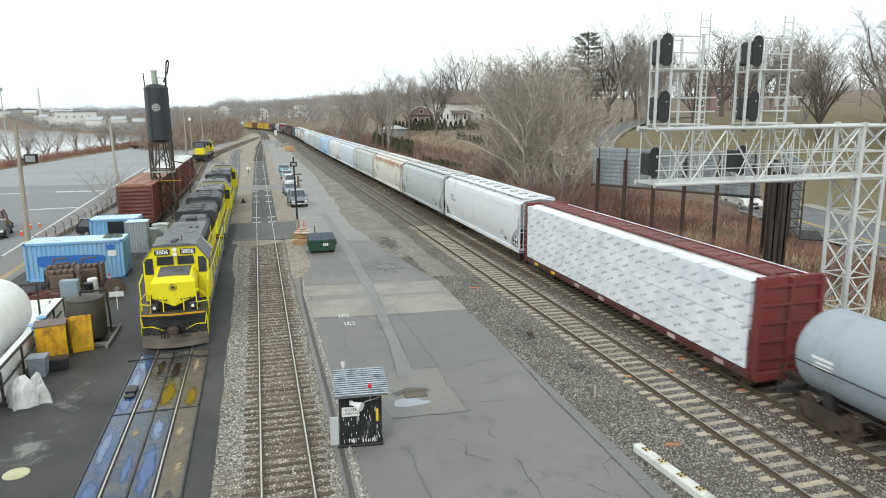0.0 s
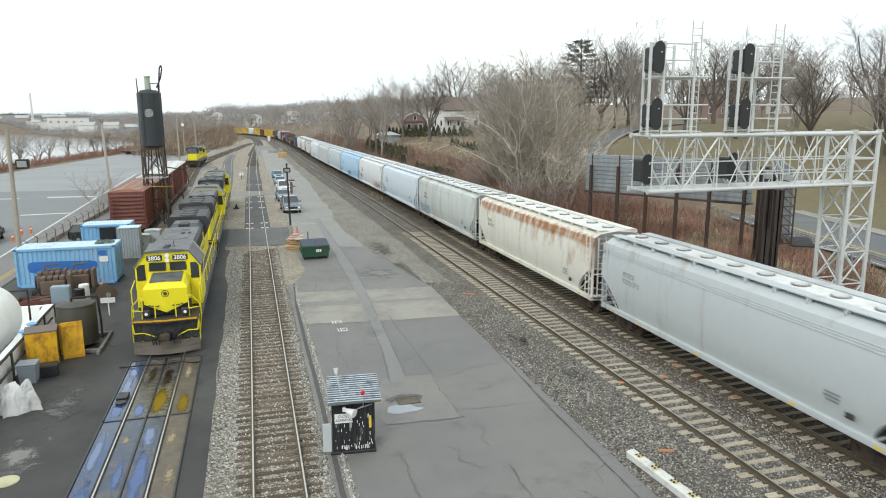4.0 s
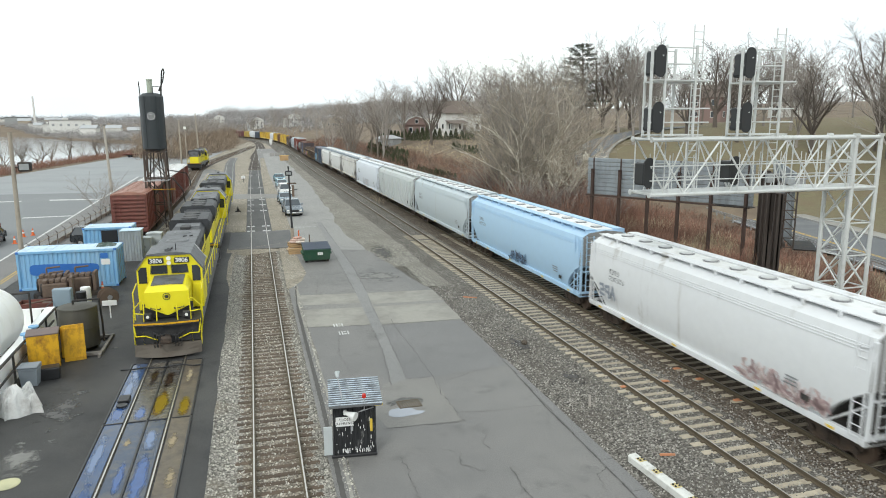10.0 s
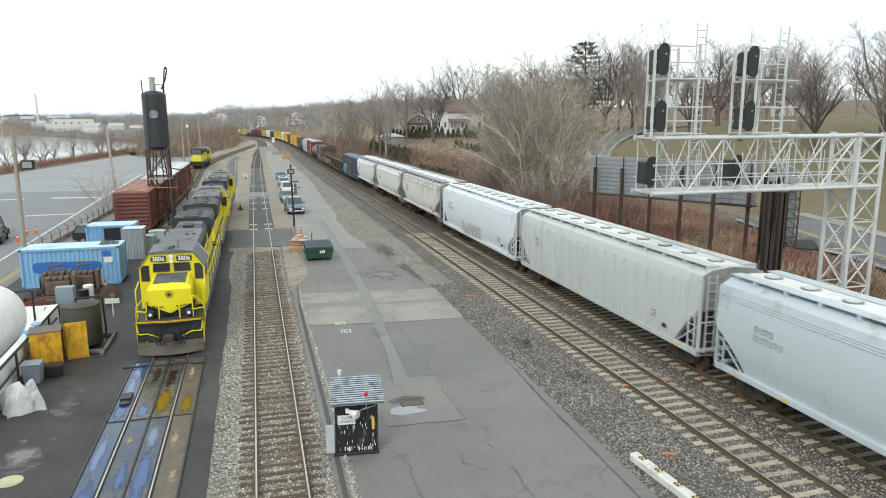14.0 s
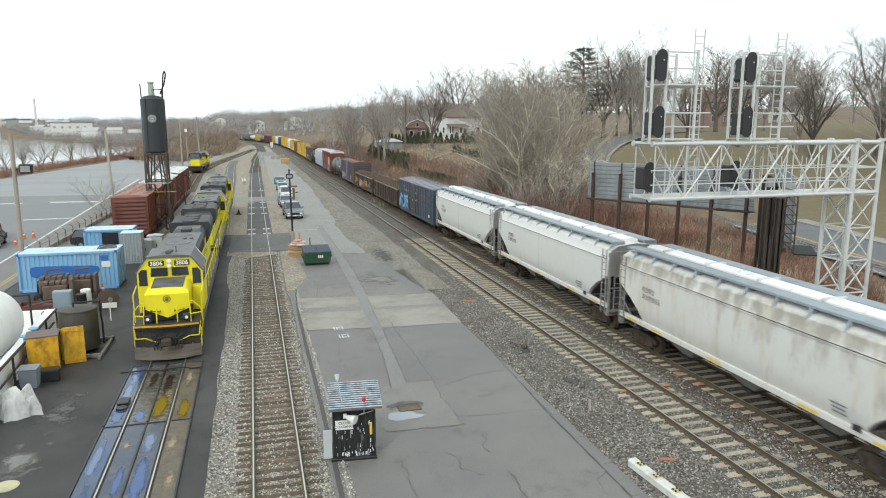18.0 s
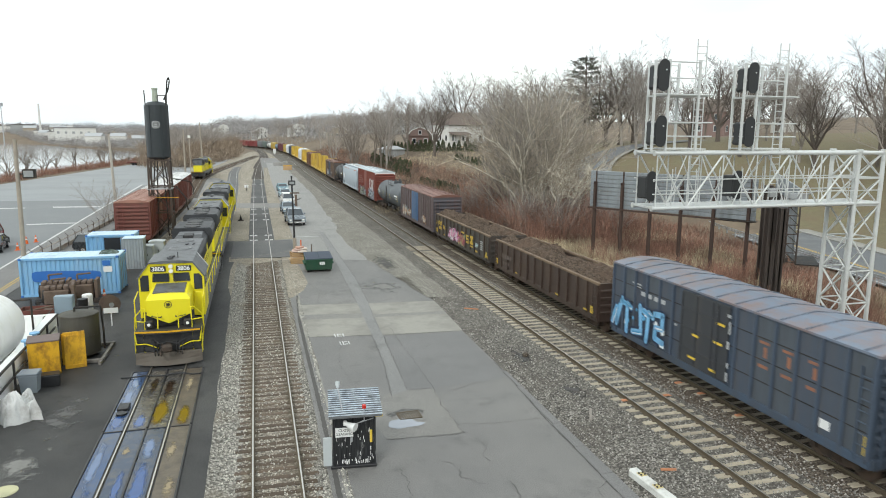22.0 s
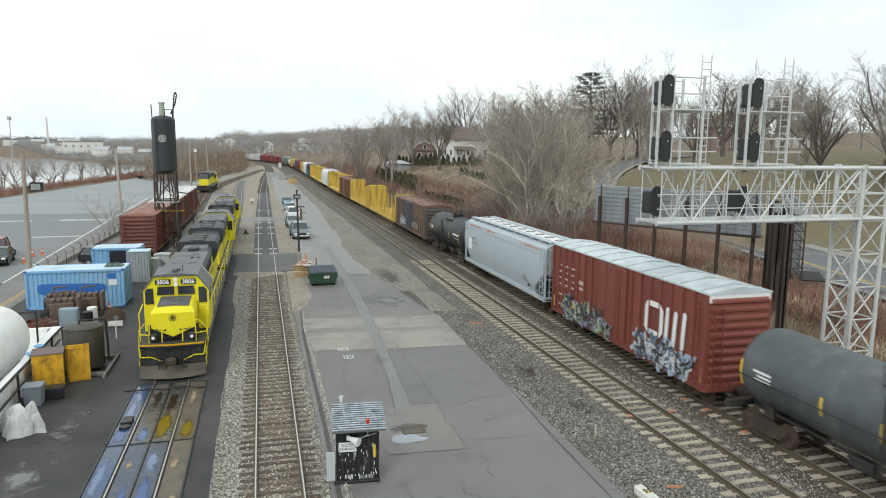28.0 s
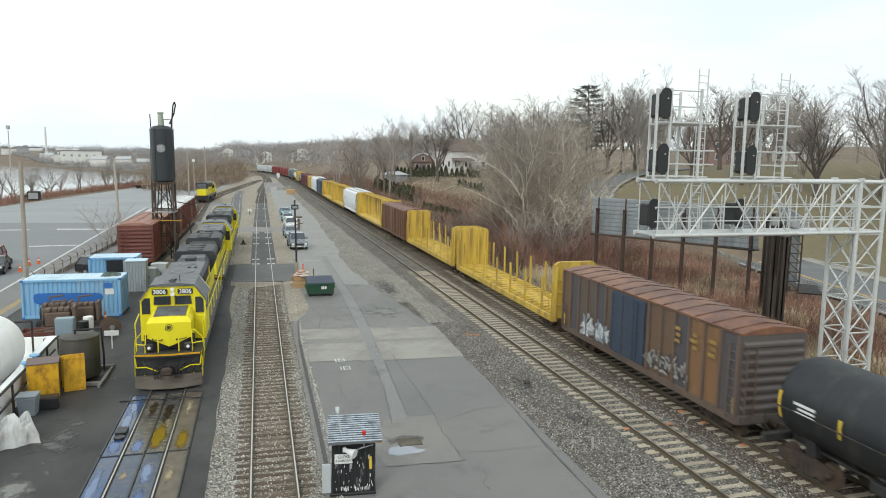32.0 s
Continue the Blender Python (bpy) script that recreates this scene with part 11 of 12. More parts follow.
def branch_mesh(name, seed, height, mat, limbs=5, fan=0.62, levels=4, trunk=0.26, bole=0.26, twig=0.012, droop=0.0, multi=1, count=(7, 6, 5), kink=0.2, thin=0.5, split=False, twig_stuff=None):
    """A leafless tree: a short tapered bole that forks into ascending limbs, boughs and a haze of twigs."""
    rng = random.Random(seed)
    wood, twigs = ([], []), ([], [])

    def rod(p, q, r0, r1, n, to=wood):
        v, f = to
        d = q - p
        if d.length < 1e-4:
            return
        d.normalize()
        a = d.cross(Vector((.3, .2, 1)) if abs(d.z) < .9 else Vector((1, 0, 0))).normalized()
        b = d.cross(a)
        o = len(v)
        for c, r in ((p, r0), (q, r1)):
            for k in range(n):
                t = 2 * math.pi * k / n
                v.append(tuple(c + (a * math.cos(t) + b * math.sin(t)) * r))
        for k in range(n):
            f.append((o + k, o + (k + 1) % n, o + n + (k + 1) % n, o + n + k))

    def tip(p, q, r):
        v, f = twigs
        d = (q - p).normalized()
        a = d.cross(Vector((.3, .2, 1)) if abs(d.z) < .9 else Vector((1, 0, 0))).normalized() * r
        b = d.cross(a)
        o = len(v)
        v.extend([tuple(p + a), tuple(p - a * .5 + b * .87), tuple(p - a * .5 - b * .87), tuple(q)])
        f.extend([(o, o + 1, o + 3), (o + 1, o + 2, o + 3), (o + 2, o, o + 3)])

    def limb(p, d, length, r, lv):
        last = lv >= levels - 1
        seg = 5 if lv == 0 else (5 if multi > 1 else 3) if lv == 1 else 1 if last or twig > .03 else (3 if multi > 1 else 2)
        n = 5 if lv == 0 else 3
        pts, cur = [p], Vector(d)
        for k in range(seg):
            w = kink
            cur = (cur + Vector((rng.uniform(-w, w), rng.uniform(-w, w), rng.uniform(-w, w) * .7 + .07 - droop * .09))).normalized()
            pts.append(pts[-1] + cur * length / seg)
        for k in range(seg):
            ra, rb = r * (1 - .78 * k / seg), r * (1 - .78 * (k + 1) / seg)
            if last:
                tip(pts[k], pts[k + 1], min(max(ra, twig * .7), twig))
            else:
                rod(pts[k], pts[k + 1], max(ra, twig), max(rb, twig * .8), n, wood if lv < 2 else twigs)
        if last:
            return
        cnt = count[min(lv, len(count) - 1)]
        for k in range(cnt):
            t = .22 + .78 * (k + rng.uniform(.1, .9)) / cnt
            i = min(seg - 1, int(t * seg))
            q = pts[i].lerp(pts[i + 1], t * seg - i)
            base = (pts[i + 1] - pts[i]).normalized()
            az = rng.uniform(0, 2 * math.pi)
            side = Vector((math.cos(az), math.sin(az), rng.uniform(-.3, .6)))
            dd = (base * .55 + side * .6).normalized()
            limb(q, dd, length * rng.uniform(.34, .56) * (1.2 - .5 * t), r * (1 - .7 * t) * thin, lv + 1)

    for k in range(multi):
        off = Vector((rng.uniform(-.6, .6), rng.uniform(-.6, .6), 0)) if multi > 1 else Vector((0, 0, 0))
        up = Vector((rng.uniform(-.3, .3), rng.uniform(-.3, .3), 1)).normalized() if multi > 1 else Vector((rng.uniform(-.05, .05), rng.uniform(-.05, .05), 1)).normalized()
        p0 = off + Vector((0, 0, -.4))
        mid = p0 + up * height * bole * .5 + Vector((rng.uniform(-.1, .1), rng.uniform(-.1, .1), 0))
        top = mid + up * height * bole * .5
        rod(p0, mid, trunk * 1.25, trunk, 7)
        rod(mid, top, trunk, trunk * .85, 7)
        for j in range(limbs):
            az = 2 * math.pi * (j + rng.uniform(-.3, .3)) / limbs
            tilt = fan * rng.uniform(.35, 1.15)
            d = Vector((math.cos(az) * tilt, math.sin(az) * tilt, 1)).normalized()
            limb(top - up * rng.uniform(0, height * bole * .35), d, height * (1 - bole) * rng.uniform(.75, 1.05), trunk * rng.uniform(.5, .75), 0)
    if split:
        return quick("trunk", *wood, mat), quick("crown", *twigs, twig_stuff or mat)
    base = len(wood[0])
    return quick(name, wood[0] + twigs[0], wood[1] + [tuple(i + base for i in face) for face in twigs[1]], mat)


def tree_at(mesh, x, y, scale, turn, label, group, name="tree", z=None):
    z = ground_z(x, y) if z is None else z
    m = pose(x, y, z, 0, 0, turn) @ Matrix.Diagonal((scale, scale, scale, 1))
    if not isinstance(mesh, tuple):
        return solid(name, mesh, None, m, label, "tree", group)
    o = thing(name, m, label, "tree", group)
    part("trunk", mesh[0], None, o)
    part("crown", mesh[1], None, o)
    return o


def pine(x, y, h):
    o = thing("pine_tree", pose(x, y, ground_z(x, y)), "tall dark green pine with layered boughs", "pine tree")
    rng = random.Random(4)
    part("trunk", Mesh().rod((0, 0, -.3), (.2, 0, h * .6), .32, .2, n=9).rod((.2, 0, h * .6), (0, .1, h), .2, .04, n=7), BARK_DARK, o)
    v, f = [], []
    bo = Mesh()
    z = h * .30
    while z < h * .985:
        t = (z / h - .30) / .70
        R = h * .40 * (1 - t) ** .6 * rng.uniform(.7, 1.15) + .3
        k0 = rng.uniform(0, 6.28)
        for k in range(6):
            if rng.random() < .12:
                continue
            a = k0 + k * 1.05 + rng.uniform(-.25, .25)
            L = R * rng.uniform(.7, 1.15)
            tip = Vector((math.cos(a) * L, math.sin(a) * L, z + L * (rng.uniform(-.04, .1) + .14 * t)))
            bo.rod((0, 0, z), tip, .06 * (1.2 - t), .02, n=4, caps=False)
            for j in range(int(105 * max(.45, 1 - t * .5))):
                s = rng.uniform(.3, 1.06)
                c = Vector((0, 0, z)).lerp(tip, s) + Vector((rng.gauss(0, .13 * L * s), rng.gauss(0, .13 * L * s), rng.gauss(.05, .17)))
                w, ln = rng.uniform(.07, .14), rng.uniform(.3, .6)
                dv = Vector((math.cos(a) + rng.gauss(0, .7), math.sin(a) + rng.gauss(0, .7), rng.uniform(-.05, .45))).normalized() * ln
                sd = dv.cross(Vector((rng.uniform(-1, 1), rng.uniform(-1, 1), 1))).normalized() * w
                o_ = len(v)
                v += [tuple(c - sd), tuple(c + sd), tuple(c + dv)]
                f += [(o_, o_ + 1, o_ + 2)]
        z += h * .049
    part("bough", bo, BARK_DARK, o)
    part("needles", quick("needles", v, f, NEEDLES), NEEDLES, o)


def arborvitae_mesh(seed):
    rng = random.Random(seed)
    v, f = [], []
    for k in range(420):
        t = rng.random() ** .8
        z = .05 + 1.0 * t
        R = .27 * (1 - t) ** .65 * (1 + .2 * rng.random())
        a = rng.uniform(0, 6.28)
        c = Vector((math.cos(a) * R * rng.uniform(.5, 1), math.sin(a) * R * rng.uniform(.5, 1), z))
        d = Vector((math.cos(a) * .4 + rng.gauss(0, .3), math.sin(a) * .4 + rng.gauss(0, .3), 1)).normalized() * rng.uniform(.08, .16)
        s = d.cross(Vector((rng.uniform(-1, 1), rng.uniform(-1, 1), .2))).normalized() * .035
        o = len(v)
        v += [tuple(c - s), tuple(c + s), tuple(c + d)]
        f.append((o, o + 1, o + 2))
    return quick("hedge_shrub", v, f, HEDGE)


def stalks(name, places, mat, label, h0, h1, seed, lean=.35, per=7, wide=.02, fork=2):
    """Brush: leaning dry stems, each a thin blade pair with side shoots."""
    rng = random.Random(seed)
    v, f = [], []
    for x, y in places:
        zb = ground_z(x, y) - .05
        for _ in range(per):
            bx, by = x + rng.gauss(0, .5), y + rng.gauss(0, .5)
            h = rng.uniform(h0, h1)
            d = Vector((rng.gauss(0, lean), rng.gauss(0, lean), 1)).normalized()
            p = Vector((bx, by, zb))
            q = p + d * h
            a = rng.uniform(0, 3.14)
            s = Vector((math.cos(a), math.sin(a), 0)) * wide
            o = len(v)
            v += [tuple(p - s), tuple(p + s), tuple(q)]
            f.append((o, o + 1, o + 2))
            for _k in range(fork):
                t = rng.uniform(.3, .9)
                m = p.lerp(q, t)
                e = m + (d + Vector((rng.gauss(0, .8), rng.gauss(0, .8), rng.uniform(-.1, .6)))).normalized() * h * rng.uniform(.2, .45)
                s2 = s * .6
                o = len(v)
                v += [tuple(m - s2), tuple(m + s2), tuple(e)]
                f.append((o, o + 1, o + 2))
    return tagged(new(name, quick(name, v, f, mat)), label, "brush", "", "stuff")


def twig_mat(name, low, high):
    m = bpy.data.materials.new(name)
    m.use_nodes = True
    n, l = m.node_tree.nodes, m.node_tree.links
    g = n.new("ShaderNodeNewGeometry")
    r = n.new("ShaderNodeValToRGB")
    r.color_ramp.elements[0].color = (*low, 1)
    r.color_ramp.elements[1].color = (*high, 1)
    l.new(g.outputs["Random Per Island"], r.inputs["Fac"])
    co, ns = n.new("ShaderNodeTexCoord"), n.new("ShaderNodeTexNoise")
    ns.inputs["Scale"].default_value, ns.inputs["Detail"].default_value = 0.28, 5.0
    l.new(co.outputs["Object"], ns.inputs["Vector"])
    mr, mu = n.new("ShaderNodeMapRange"), n.new("ShaderNodeMixRGB")
    mr.inputs["From Min"].default_value, mr.inputs["From Max"].default_value = 0.35, 0.65
    mr.inputs["To Min"].default_value, mr.inputs["To Max"].default_value = 0.55, 1.3
    l.new(ns.outputs["Fac"], mr.inputs["Value"])
    mu.blend_type = "MULTIPLY"
    mu.inputs[0].default_value = 1.0
    l.new(r.outputs["Color"], mu.inputs[1])
    l.new(mr.outputs["Result"], mu.inputs[2])
    l.new(mu.outputs[0], n["Principled BSDF"].inputs["Base Color"])
    n["Principled BSDF"].inputs["Roughness"].default_value = 0.95
    return m


BRUSH_RED = twig_mat("reddish_brush", (0.13, 0.062, 0.045), (0.42, 0.24, 0.175))
BRUSH_TAN = twig_mat("tan_dry_grass", (0.30, 0.23, 0.14), (0.72, 0.61, 0.43))
# Horizon woods: haze is put in as a paler, cooler twig colour.
FAR_TWIG = twig_mat("haze_paled_twigs", (0.22, 0.21, 0.208), (0.47, 0.455, 0.45))
BRUSH_BROWN = twig_mat("tan_brown_twigs", (0.15, 0.108, 0.078), (0.40, 0.315, 0.235))
# Distance haze over the far ridge is mixed into this blue-grey colour.
HAZY_TWIG = twig_mat("haze_tinted_twigs", (0.22, 0.25, 0.285), (0.36, 0.39, 0.425))
BRUSH_GREY = twig_mat("grey_twigs", (0.10, 0.08, 0.068), (0.27, 0.22, 0.18))


def edge_x(y):
    return float(np.interp(y, MAIN_2.y, MAIN_2.x))


def vegetation():
    rng = random.Random(17)
    G1, G2 = "bare trees on the hill", "bare trees by the river"
    # meshes shared by many trees
    oak = [branch_mesh("bare_tree", 11 + k, 15, BARK_DARK, 6, .72, 4, .34, .24, .014, count=(9, 8, 7), split=True) for k in range(3)]
    grey = [branch_mesh("bare_tree", 31 + k, 13, BARK, 5, .55, 4, .2, .26, .013, count=(9, 7, 7), split=True) for k in range(4)]
    pale = [branch_mesh("bare_tree", 51 + k, 13, (BARK_PALE, BARK_PALE, BARK_SILVER)[k], 4, .55, 4, .14, .2, .014, .3, 3, (7, 6, 5), .42, .6, split=True, twig_stuff=(BARK_TAN, BARK, BARK_TAN)[k]) for k in range(3)]
    snag = branch_mesh("bare_tree", 57, 9, BARK_SILVER, 4, .9, 4, .17, .5, .018, .9, 2, (6, 4, 3), .5, .6, split=True)
    slim = [branch_mesh("bare_tree", 131 + k, 14, BARK_MID, 4, .4, 4, .2, .3, .013, count=(8, 6, 5), split=True) for k in range(3)]
    small = [branch_mesh("bare_shrub", 71 + k, 6, BARK, 3, .8, 3, .06, .1, .014, .2, 4, (7, 6), .25) for k in range(3)]
    far_t = [branch_mesh("bare_tree", 91 + k, 13, BARK, 5, .6, 4, .22, .25, .035, count=(8, 5, 4)) for k in range(4)]
    # the pale thicket beside the hoarding
    for x, y, s, k in ((27.6, 74.0, .8, 0), (28.0, 71.0, .95, 1), (29.4, 71.0, 1.1, 2), (30.6, 77.5, 1.1, 0), (32.0, 72.0, 1.08, 1), (31.5, 78.5, 1.15, 1), (34.2, 72.5, 1.0, 0), (32.6, 83.0, 1.15, 1), (33.4, 80.0, 1.15, 2), (30.2, 80.0, 1.05, 1), (35.6, 78.0, 1.05, 1), (30.6, 67.5, .8, 0), (37.5, 77.0, .95, 0), (38.5, 82.0, .95, 2), (36.6, 84.0, 1.0, 1)):
        tree_at(pale[k], x, y, s, rng.uniform(0, 360), "grey-brown bare tree in the thicket" if k == 1 else "pale bare tree with tangled drooping branches", "pale thicket by the track")
    for x, y, s, turn in ((32.0, 67.5, 1.05, 40), (34.8, 69.5, 1.0, 250)):
        tree_at(snag, x, y, s, turn, "pale bare tree with long drooping limbs", "pale thicket by the track")
    for _ in range(16):
        tree_at(rng.choice(small), rng.uniform(24.5, 37), rng.uniform(62, 82), rng.uniform(.7, 1.0), rng.uniform(0, 360), "bare multi-stemmed shrub in the thicket", "bare shrubs", "shrub")
    # hill and skyline trees
    spots = [(38.8, 150, 1.08, "oak"), (44, 190, 1.0, "grey"), (57, 160, 1.1, "oak"), (52, 150, 1.0, "grey"), (61, 148, 1.1, "grey"),
             (72, 118, 1.1, "grey"), (64, 105, 1.0, "grey"), (78, 104, 1.1, "oak"), 
             (83, 92, 1.1, "grey"), (78, 82, .95, "grey"), (88, 80, 1.15, "oak"), (86, 66, 1.1, "oak"), (95, 72, 1.1, "grey"), (72, 57, .95, "oak"),
             (80, 52, 1.15, "oak"), (96, 46, 1.15, "oak"), (78, 38, 1.0, "grey"), (100, 60, 1.1, "grey"), 
             ]
    spots += [(70, 88, .85, "oak"), (76, 80, .9, "oak"), (82, 73, .85, "oak"), (64, 92, .7, "oak"), (46, 120, 1.0, "grey"), (55, 92, 1.0, "grey"), (50, 134, 1.05, "grey"), (33, 185, 1.1, "grey"), (26, 195, 1.05, "grey"), (22, 205, 1.1, "grey"), (59.5, 110, .95, "oak"), (61.6, 108, 1.0, "grey"), (63.5, 112, 1.05, "oak"), (66, 104, .95, "grey"), (57.2, 117, 1.0, "grey"), (68.5, 116, 1.1, "oak"), (53.5, 112, .95, "grey"), (49.5, 108, .9, "grey"), (62.5, 121, 1.1, "grey"), (51.0, 118, 1.0, "oak"), (28.5, 152, 1.25, "grey"), (31.0, 161, 1.2, "grey"), (47.5, 182, 1.15, "grey"), (40.0, 186, 1.2, "grey"), (60.5, 180, 1.2, "grey"), (56.0, 186, 1.25, "oak")]
    for x, y, s, k in spots:
        m = rng.choice(oak if k == "oak" else grey)
        tree_at(m, x, y, s * rng.uniform(.92, 1.08), rng.uniform(0, 360), "bare broad-crowned tree with dark limbs" if k == "oak" else "bare grey-brown tree on the hillside", G1)
    for _ in range(12):
        y = rng.uniform(40, 125)
        x = road_x(y) + rng.uniform(17, 52)
        tree_at(rng.choice(grey), x, y, rng.uniform(.6, 1.0), rng.uniform(0, 360), "bare grey-brown tree on the hillside", G1)
    for _ in range(95):
        y = rng.uniform(185, 620)
        x = edge_x(y) + 9 + rng.random() ** 1.2 * (110 + y * .25)
        if y < 290 and .1 < x / y < .3 and rng.random() < .75:
            continue
        tree_at(rng.choice(far_t), x, y, rng.uniform(.85, 1.2), rng.uniform(0, 360), "bare grey-brown tree on the hillside", G1)
    for _ in range(24):
        x, y = rng.uniform(76, 128), rng.uniform(52, 150)
        tree_at(rng.choice(slim + grey[:2]), x, y, rng.uniform(.9, 1.15), rng.uniform(0, 360), "tall airy bare tree behind the lawn", G1)
    for _ in range(12):
        x, y = rng.uniform(105, 170), rng.uniform(40, 190)
        tree_at(rng.choice(far_t), x, y, rng.uniform(.9, 1.25), rng.uniform(0, 360), "bare grey-brown tree on the hillside", G1)
    # between the curving track and the river
    for _ in range(120):
        y = rng.uniform(215, 560)
        lead = float(np.interp(y, MAIN_1.y, MAIN_1.x)) if y > 350 else float(np.interp(y, YARD_SIDE.y, YARD_SIDE.x))
        x = min(rng.uniform(lead - 70, lead - 15), -13 - 6 * rng.random())
        if water_depth(x, y) > -3 or (x < -.128 * y and y < 430):
            continue
        tree_at(rng.choice(far_t), x, y, rng.uniform(.7, 1.05), rng.uniform(0, 360), "bare tree between the tracks and the river", G2)
    bank = [branch_mesh("bare_tree", 151 + k, 9, BARK_MID, 4, .7, 4, .17, .25, .010, .15, 2, (5, 4, 3), .4) for k in range(3)]
    for k, (x, y, q) in enumerate(((-55.8, 180, 1.05), (-55.4, 193.5, .95), (-56.0, 209, 1.05), (-55.9, 224, .9), (-52.9, 231, 1.0), (-50.1, 238, .85), (-47.9, 242, 1.0), (-45.9, 254, .95), (-42.8, 254, 1.05), (-39.5, 267, .95), (-55.1, 170, 1.0))):
        tree_at(bank[k % 3], x, y, q, 67.0 * k, "dark bare river-bank tree against the water", G2, z=-.5)
    for _ in range(5):
        y = rng.uniform(150, 285)
        tree_at(rng.choice(slim), river_x(y) + rng.uniform(-3.0, 1.0), y, rng.uniform(.4, .6), rng.uniform(0, 360), "slender bare river-bank tree against the water", G2, z=-1.0)
    tree_at(small[0], -17.5, 90, .9, 30, "leafless shrub at the car park fence", "bare shrubs", "shrub")
    pine(59.8, 119, 16.6)
    # clipped evergreens in rows on the slope
    ev = [arborvitae_mesh(5 + k) for k in range(3)]

    def row(x0, y0, x1, y1, n, h0, h1):
        for k in range(n):
            t = (k + rng.uniform(-.2, .2)) / max(1, n - 1)
            x, y = x0 + (x1 - x0) * t, y0 + (y1 - y0) * t
            s = rng.uniform(h0, h1)
            solid("evergreen_shrub", rng.choice(ev), None, pose(x, y, ground_z(x, y) - .05, 0, 0, rng.uniform(0, 360)) @ Matrix.Diagonal((s * 1.1, s * 1.1, s, 1)), "dark green columnar evergreen shrub", "shrub", "evergreen hedge rows on the slope")
    for x, y, s in ((20.7, 150, .95), (22.4, 160, 1.05), (27.9, 157, 1.0), (24.2, 168, 1.05), (36.2, 166, 1.1), (29.0, 172, 1.0), (34.0, 190, 1.0)):
        tree_at(rng.choice(slim), x, y, s, rng.uniform(0, 360), "bare slender brown tree on the slope", G1)
    row(29.3, 178, 28.4, 129, 26, 1.4, 2.1)
    row(31.4, 190, 30.6, 138, 20, 1.4, 2.2)
    row(28.0, 117, 28.4, 96, 18, 1.0, 1.4)
    row(38.3, 130, 37.5, 112, 9, 1.2, 1.7)
    row(42.0, 158, 45.0, 139, 8, 1.8, 3.0)
    row(37.0, 206, 41.0, 162, 14, 2.0, 3.4)
    for x0, y0, x1, y1 in ((34.4, 130.9, 39.2, 133.4), (31.9, 102.5, 34.7, 103.9)):
        a, b = Vector((x0, y0, ground_z(x0, y0) + .12)), Vector((x1, y1, ground_z(x1, y1) + .14))
        solid("fallen_branch", Mesh().tube([tuple(a), tuple(a.lerp(b, .4) + Vector((.1, .3, .05))), tuple(b)], .09, 6), BARK_PALE, None, "pale fallen branch on the dry slope", "branch", "fallen branches on the slope")
    # brush along the line and dry grass under it
    red, tan, grey_b, low = [], [], [], []
    for _ in range(2600):
        y = rng.uniform(24, 66)
        x = rng.uniform(edge_x(y) + 6.2, road_x(y) - 1.8)
        if y > 34 and x > road_x(y) - 7:
            low.append((x, y))
            continue
        (red if (x - edge_x(y) > 8.5 and noise.noise((x * .2, y * .2, 3)) > (.12 if y < 38 else -.02)) else tan).append((x, y))
    for _ in range(1700):
        y = rng.uniform(24, 64)
        tan.append((edge_x(y) + rng.uniform(5.4, 12.5), y))
    for _ in range(2600):
        y = 62 + 250 * rng.random() ** 1.7
        x = edge_x(y) + rng.uniform(5.0, 15)
        (red if rng.random() < .75 else grey_b).append((x, y))
    for _ in range(1700):
        y = rng.uniform(110, 290)
        x = river_x(y) + rng.uniform(-3.0, 5.0)
        red.append((x, y))
    for _ in range(1500):
        y = rng.uniform(200, 480)
        lead = float(np.interp(y, MAIN_1.y, MAIN_1.x)) if y > 350 else float(np.interp(y, YARD_SIDE.y, YARD_SIDE.x))
        x = min(rng.uniform(lead - 40, lead - 9), -9.0)
        if x > -.128 * y:
            grey_b.append((x, y))
    mid = [(rng.uniform(24.5, 39), rng.uniform(60, 86)) for _ in range(900)]
    stalks("thicket_brush", mid, BRUSH_RED, "reddish-brown undergrowth below the thicket", 1.2, 4.6, 12, .3, 8, .022, 3)
    slope = []
    for _ in range(1500):
        y = rng.uniform(92, 165)
        slope.append((y * rng.uniform(.17, .36), y))
    stalks("slope_grass", slope, BRUSH_TAN, "tufts of dry grass on the slope", .25, .8, 13, .6, 8, .03, 1)
    stalks("low_brush", low, BRUSH_RED, "low reddish brush along the road", .4, 1.1, 8, .45, 10, .018, 2)
    stalks("dry_brush", red, BRUSH_RED, "reddish-brown leafless brush", .8, 2.1, 3, .38, 10, .020, 2)
    stalks("dry_grass", tan, BRUSH_TAN, "tan dry grass and reeds beside the track", .5, 1.5, 4, .45, 9, .022, 1)
    stalks("grey_brush", grey_b, BRUSH_GREY, "grey leafless undergrowth", 1.0, 3.2, 5, .35, 7, .03, 2)


# ---- houses and the far shore ----
HOUSE_WHITE = material("white_house_paint", (0.70, 0.69, 0.66), 0.75, vary=0.05, scale=2, dirt=(0.55, 0.53, 0.5), dirt_amount=0.3, bump=0.02)
HOUSE_RED = material("red_brown_shingle", (0.25, 0.175, 0.155), 0.85, vary=0.15, scale=4, bump=0.1)
HOUSE_GREY = material("grey_siding", (0.34, 0.35, 0.35), 0.8, vary=0.08, scale=3, bump=0.05)
HOUSE_TAN = material("tan_siding", (0.42, 0.36, 0.28), 0.8, vary=0.08, scale=3, bump=0.05)
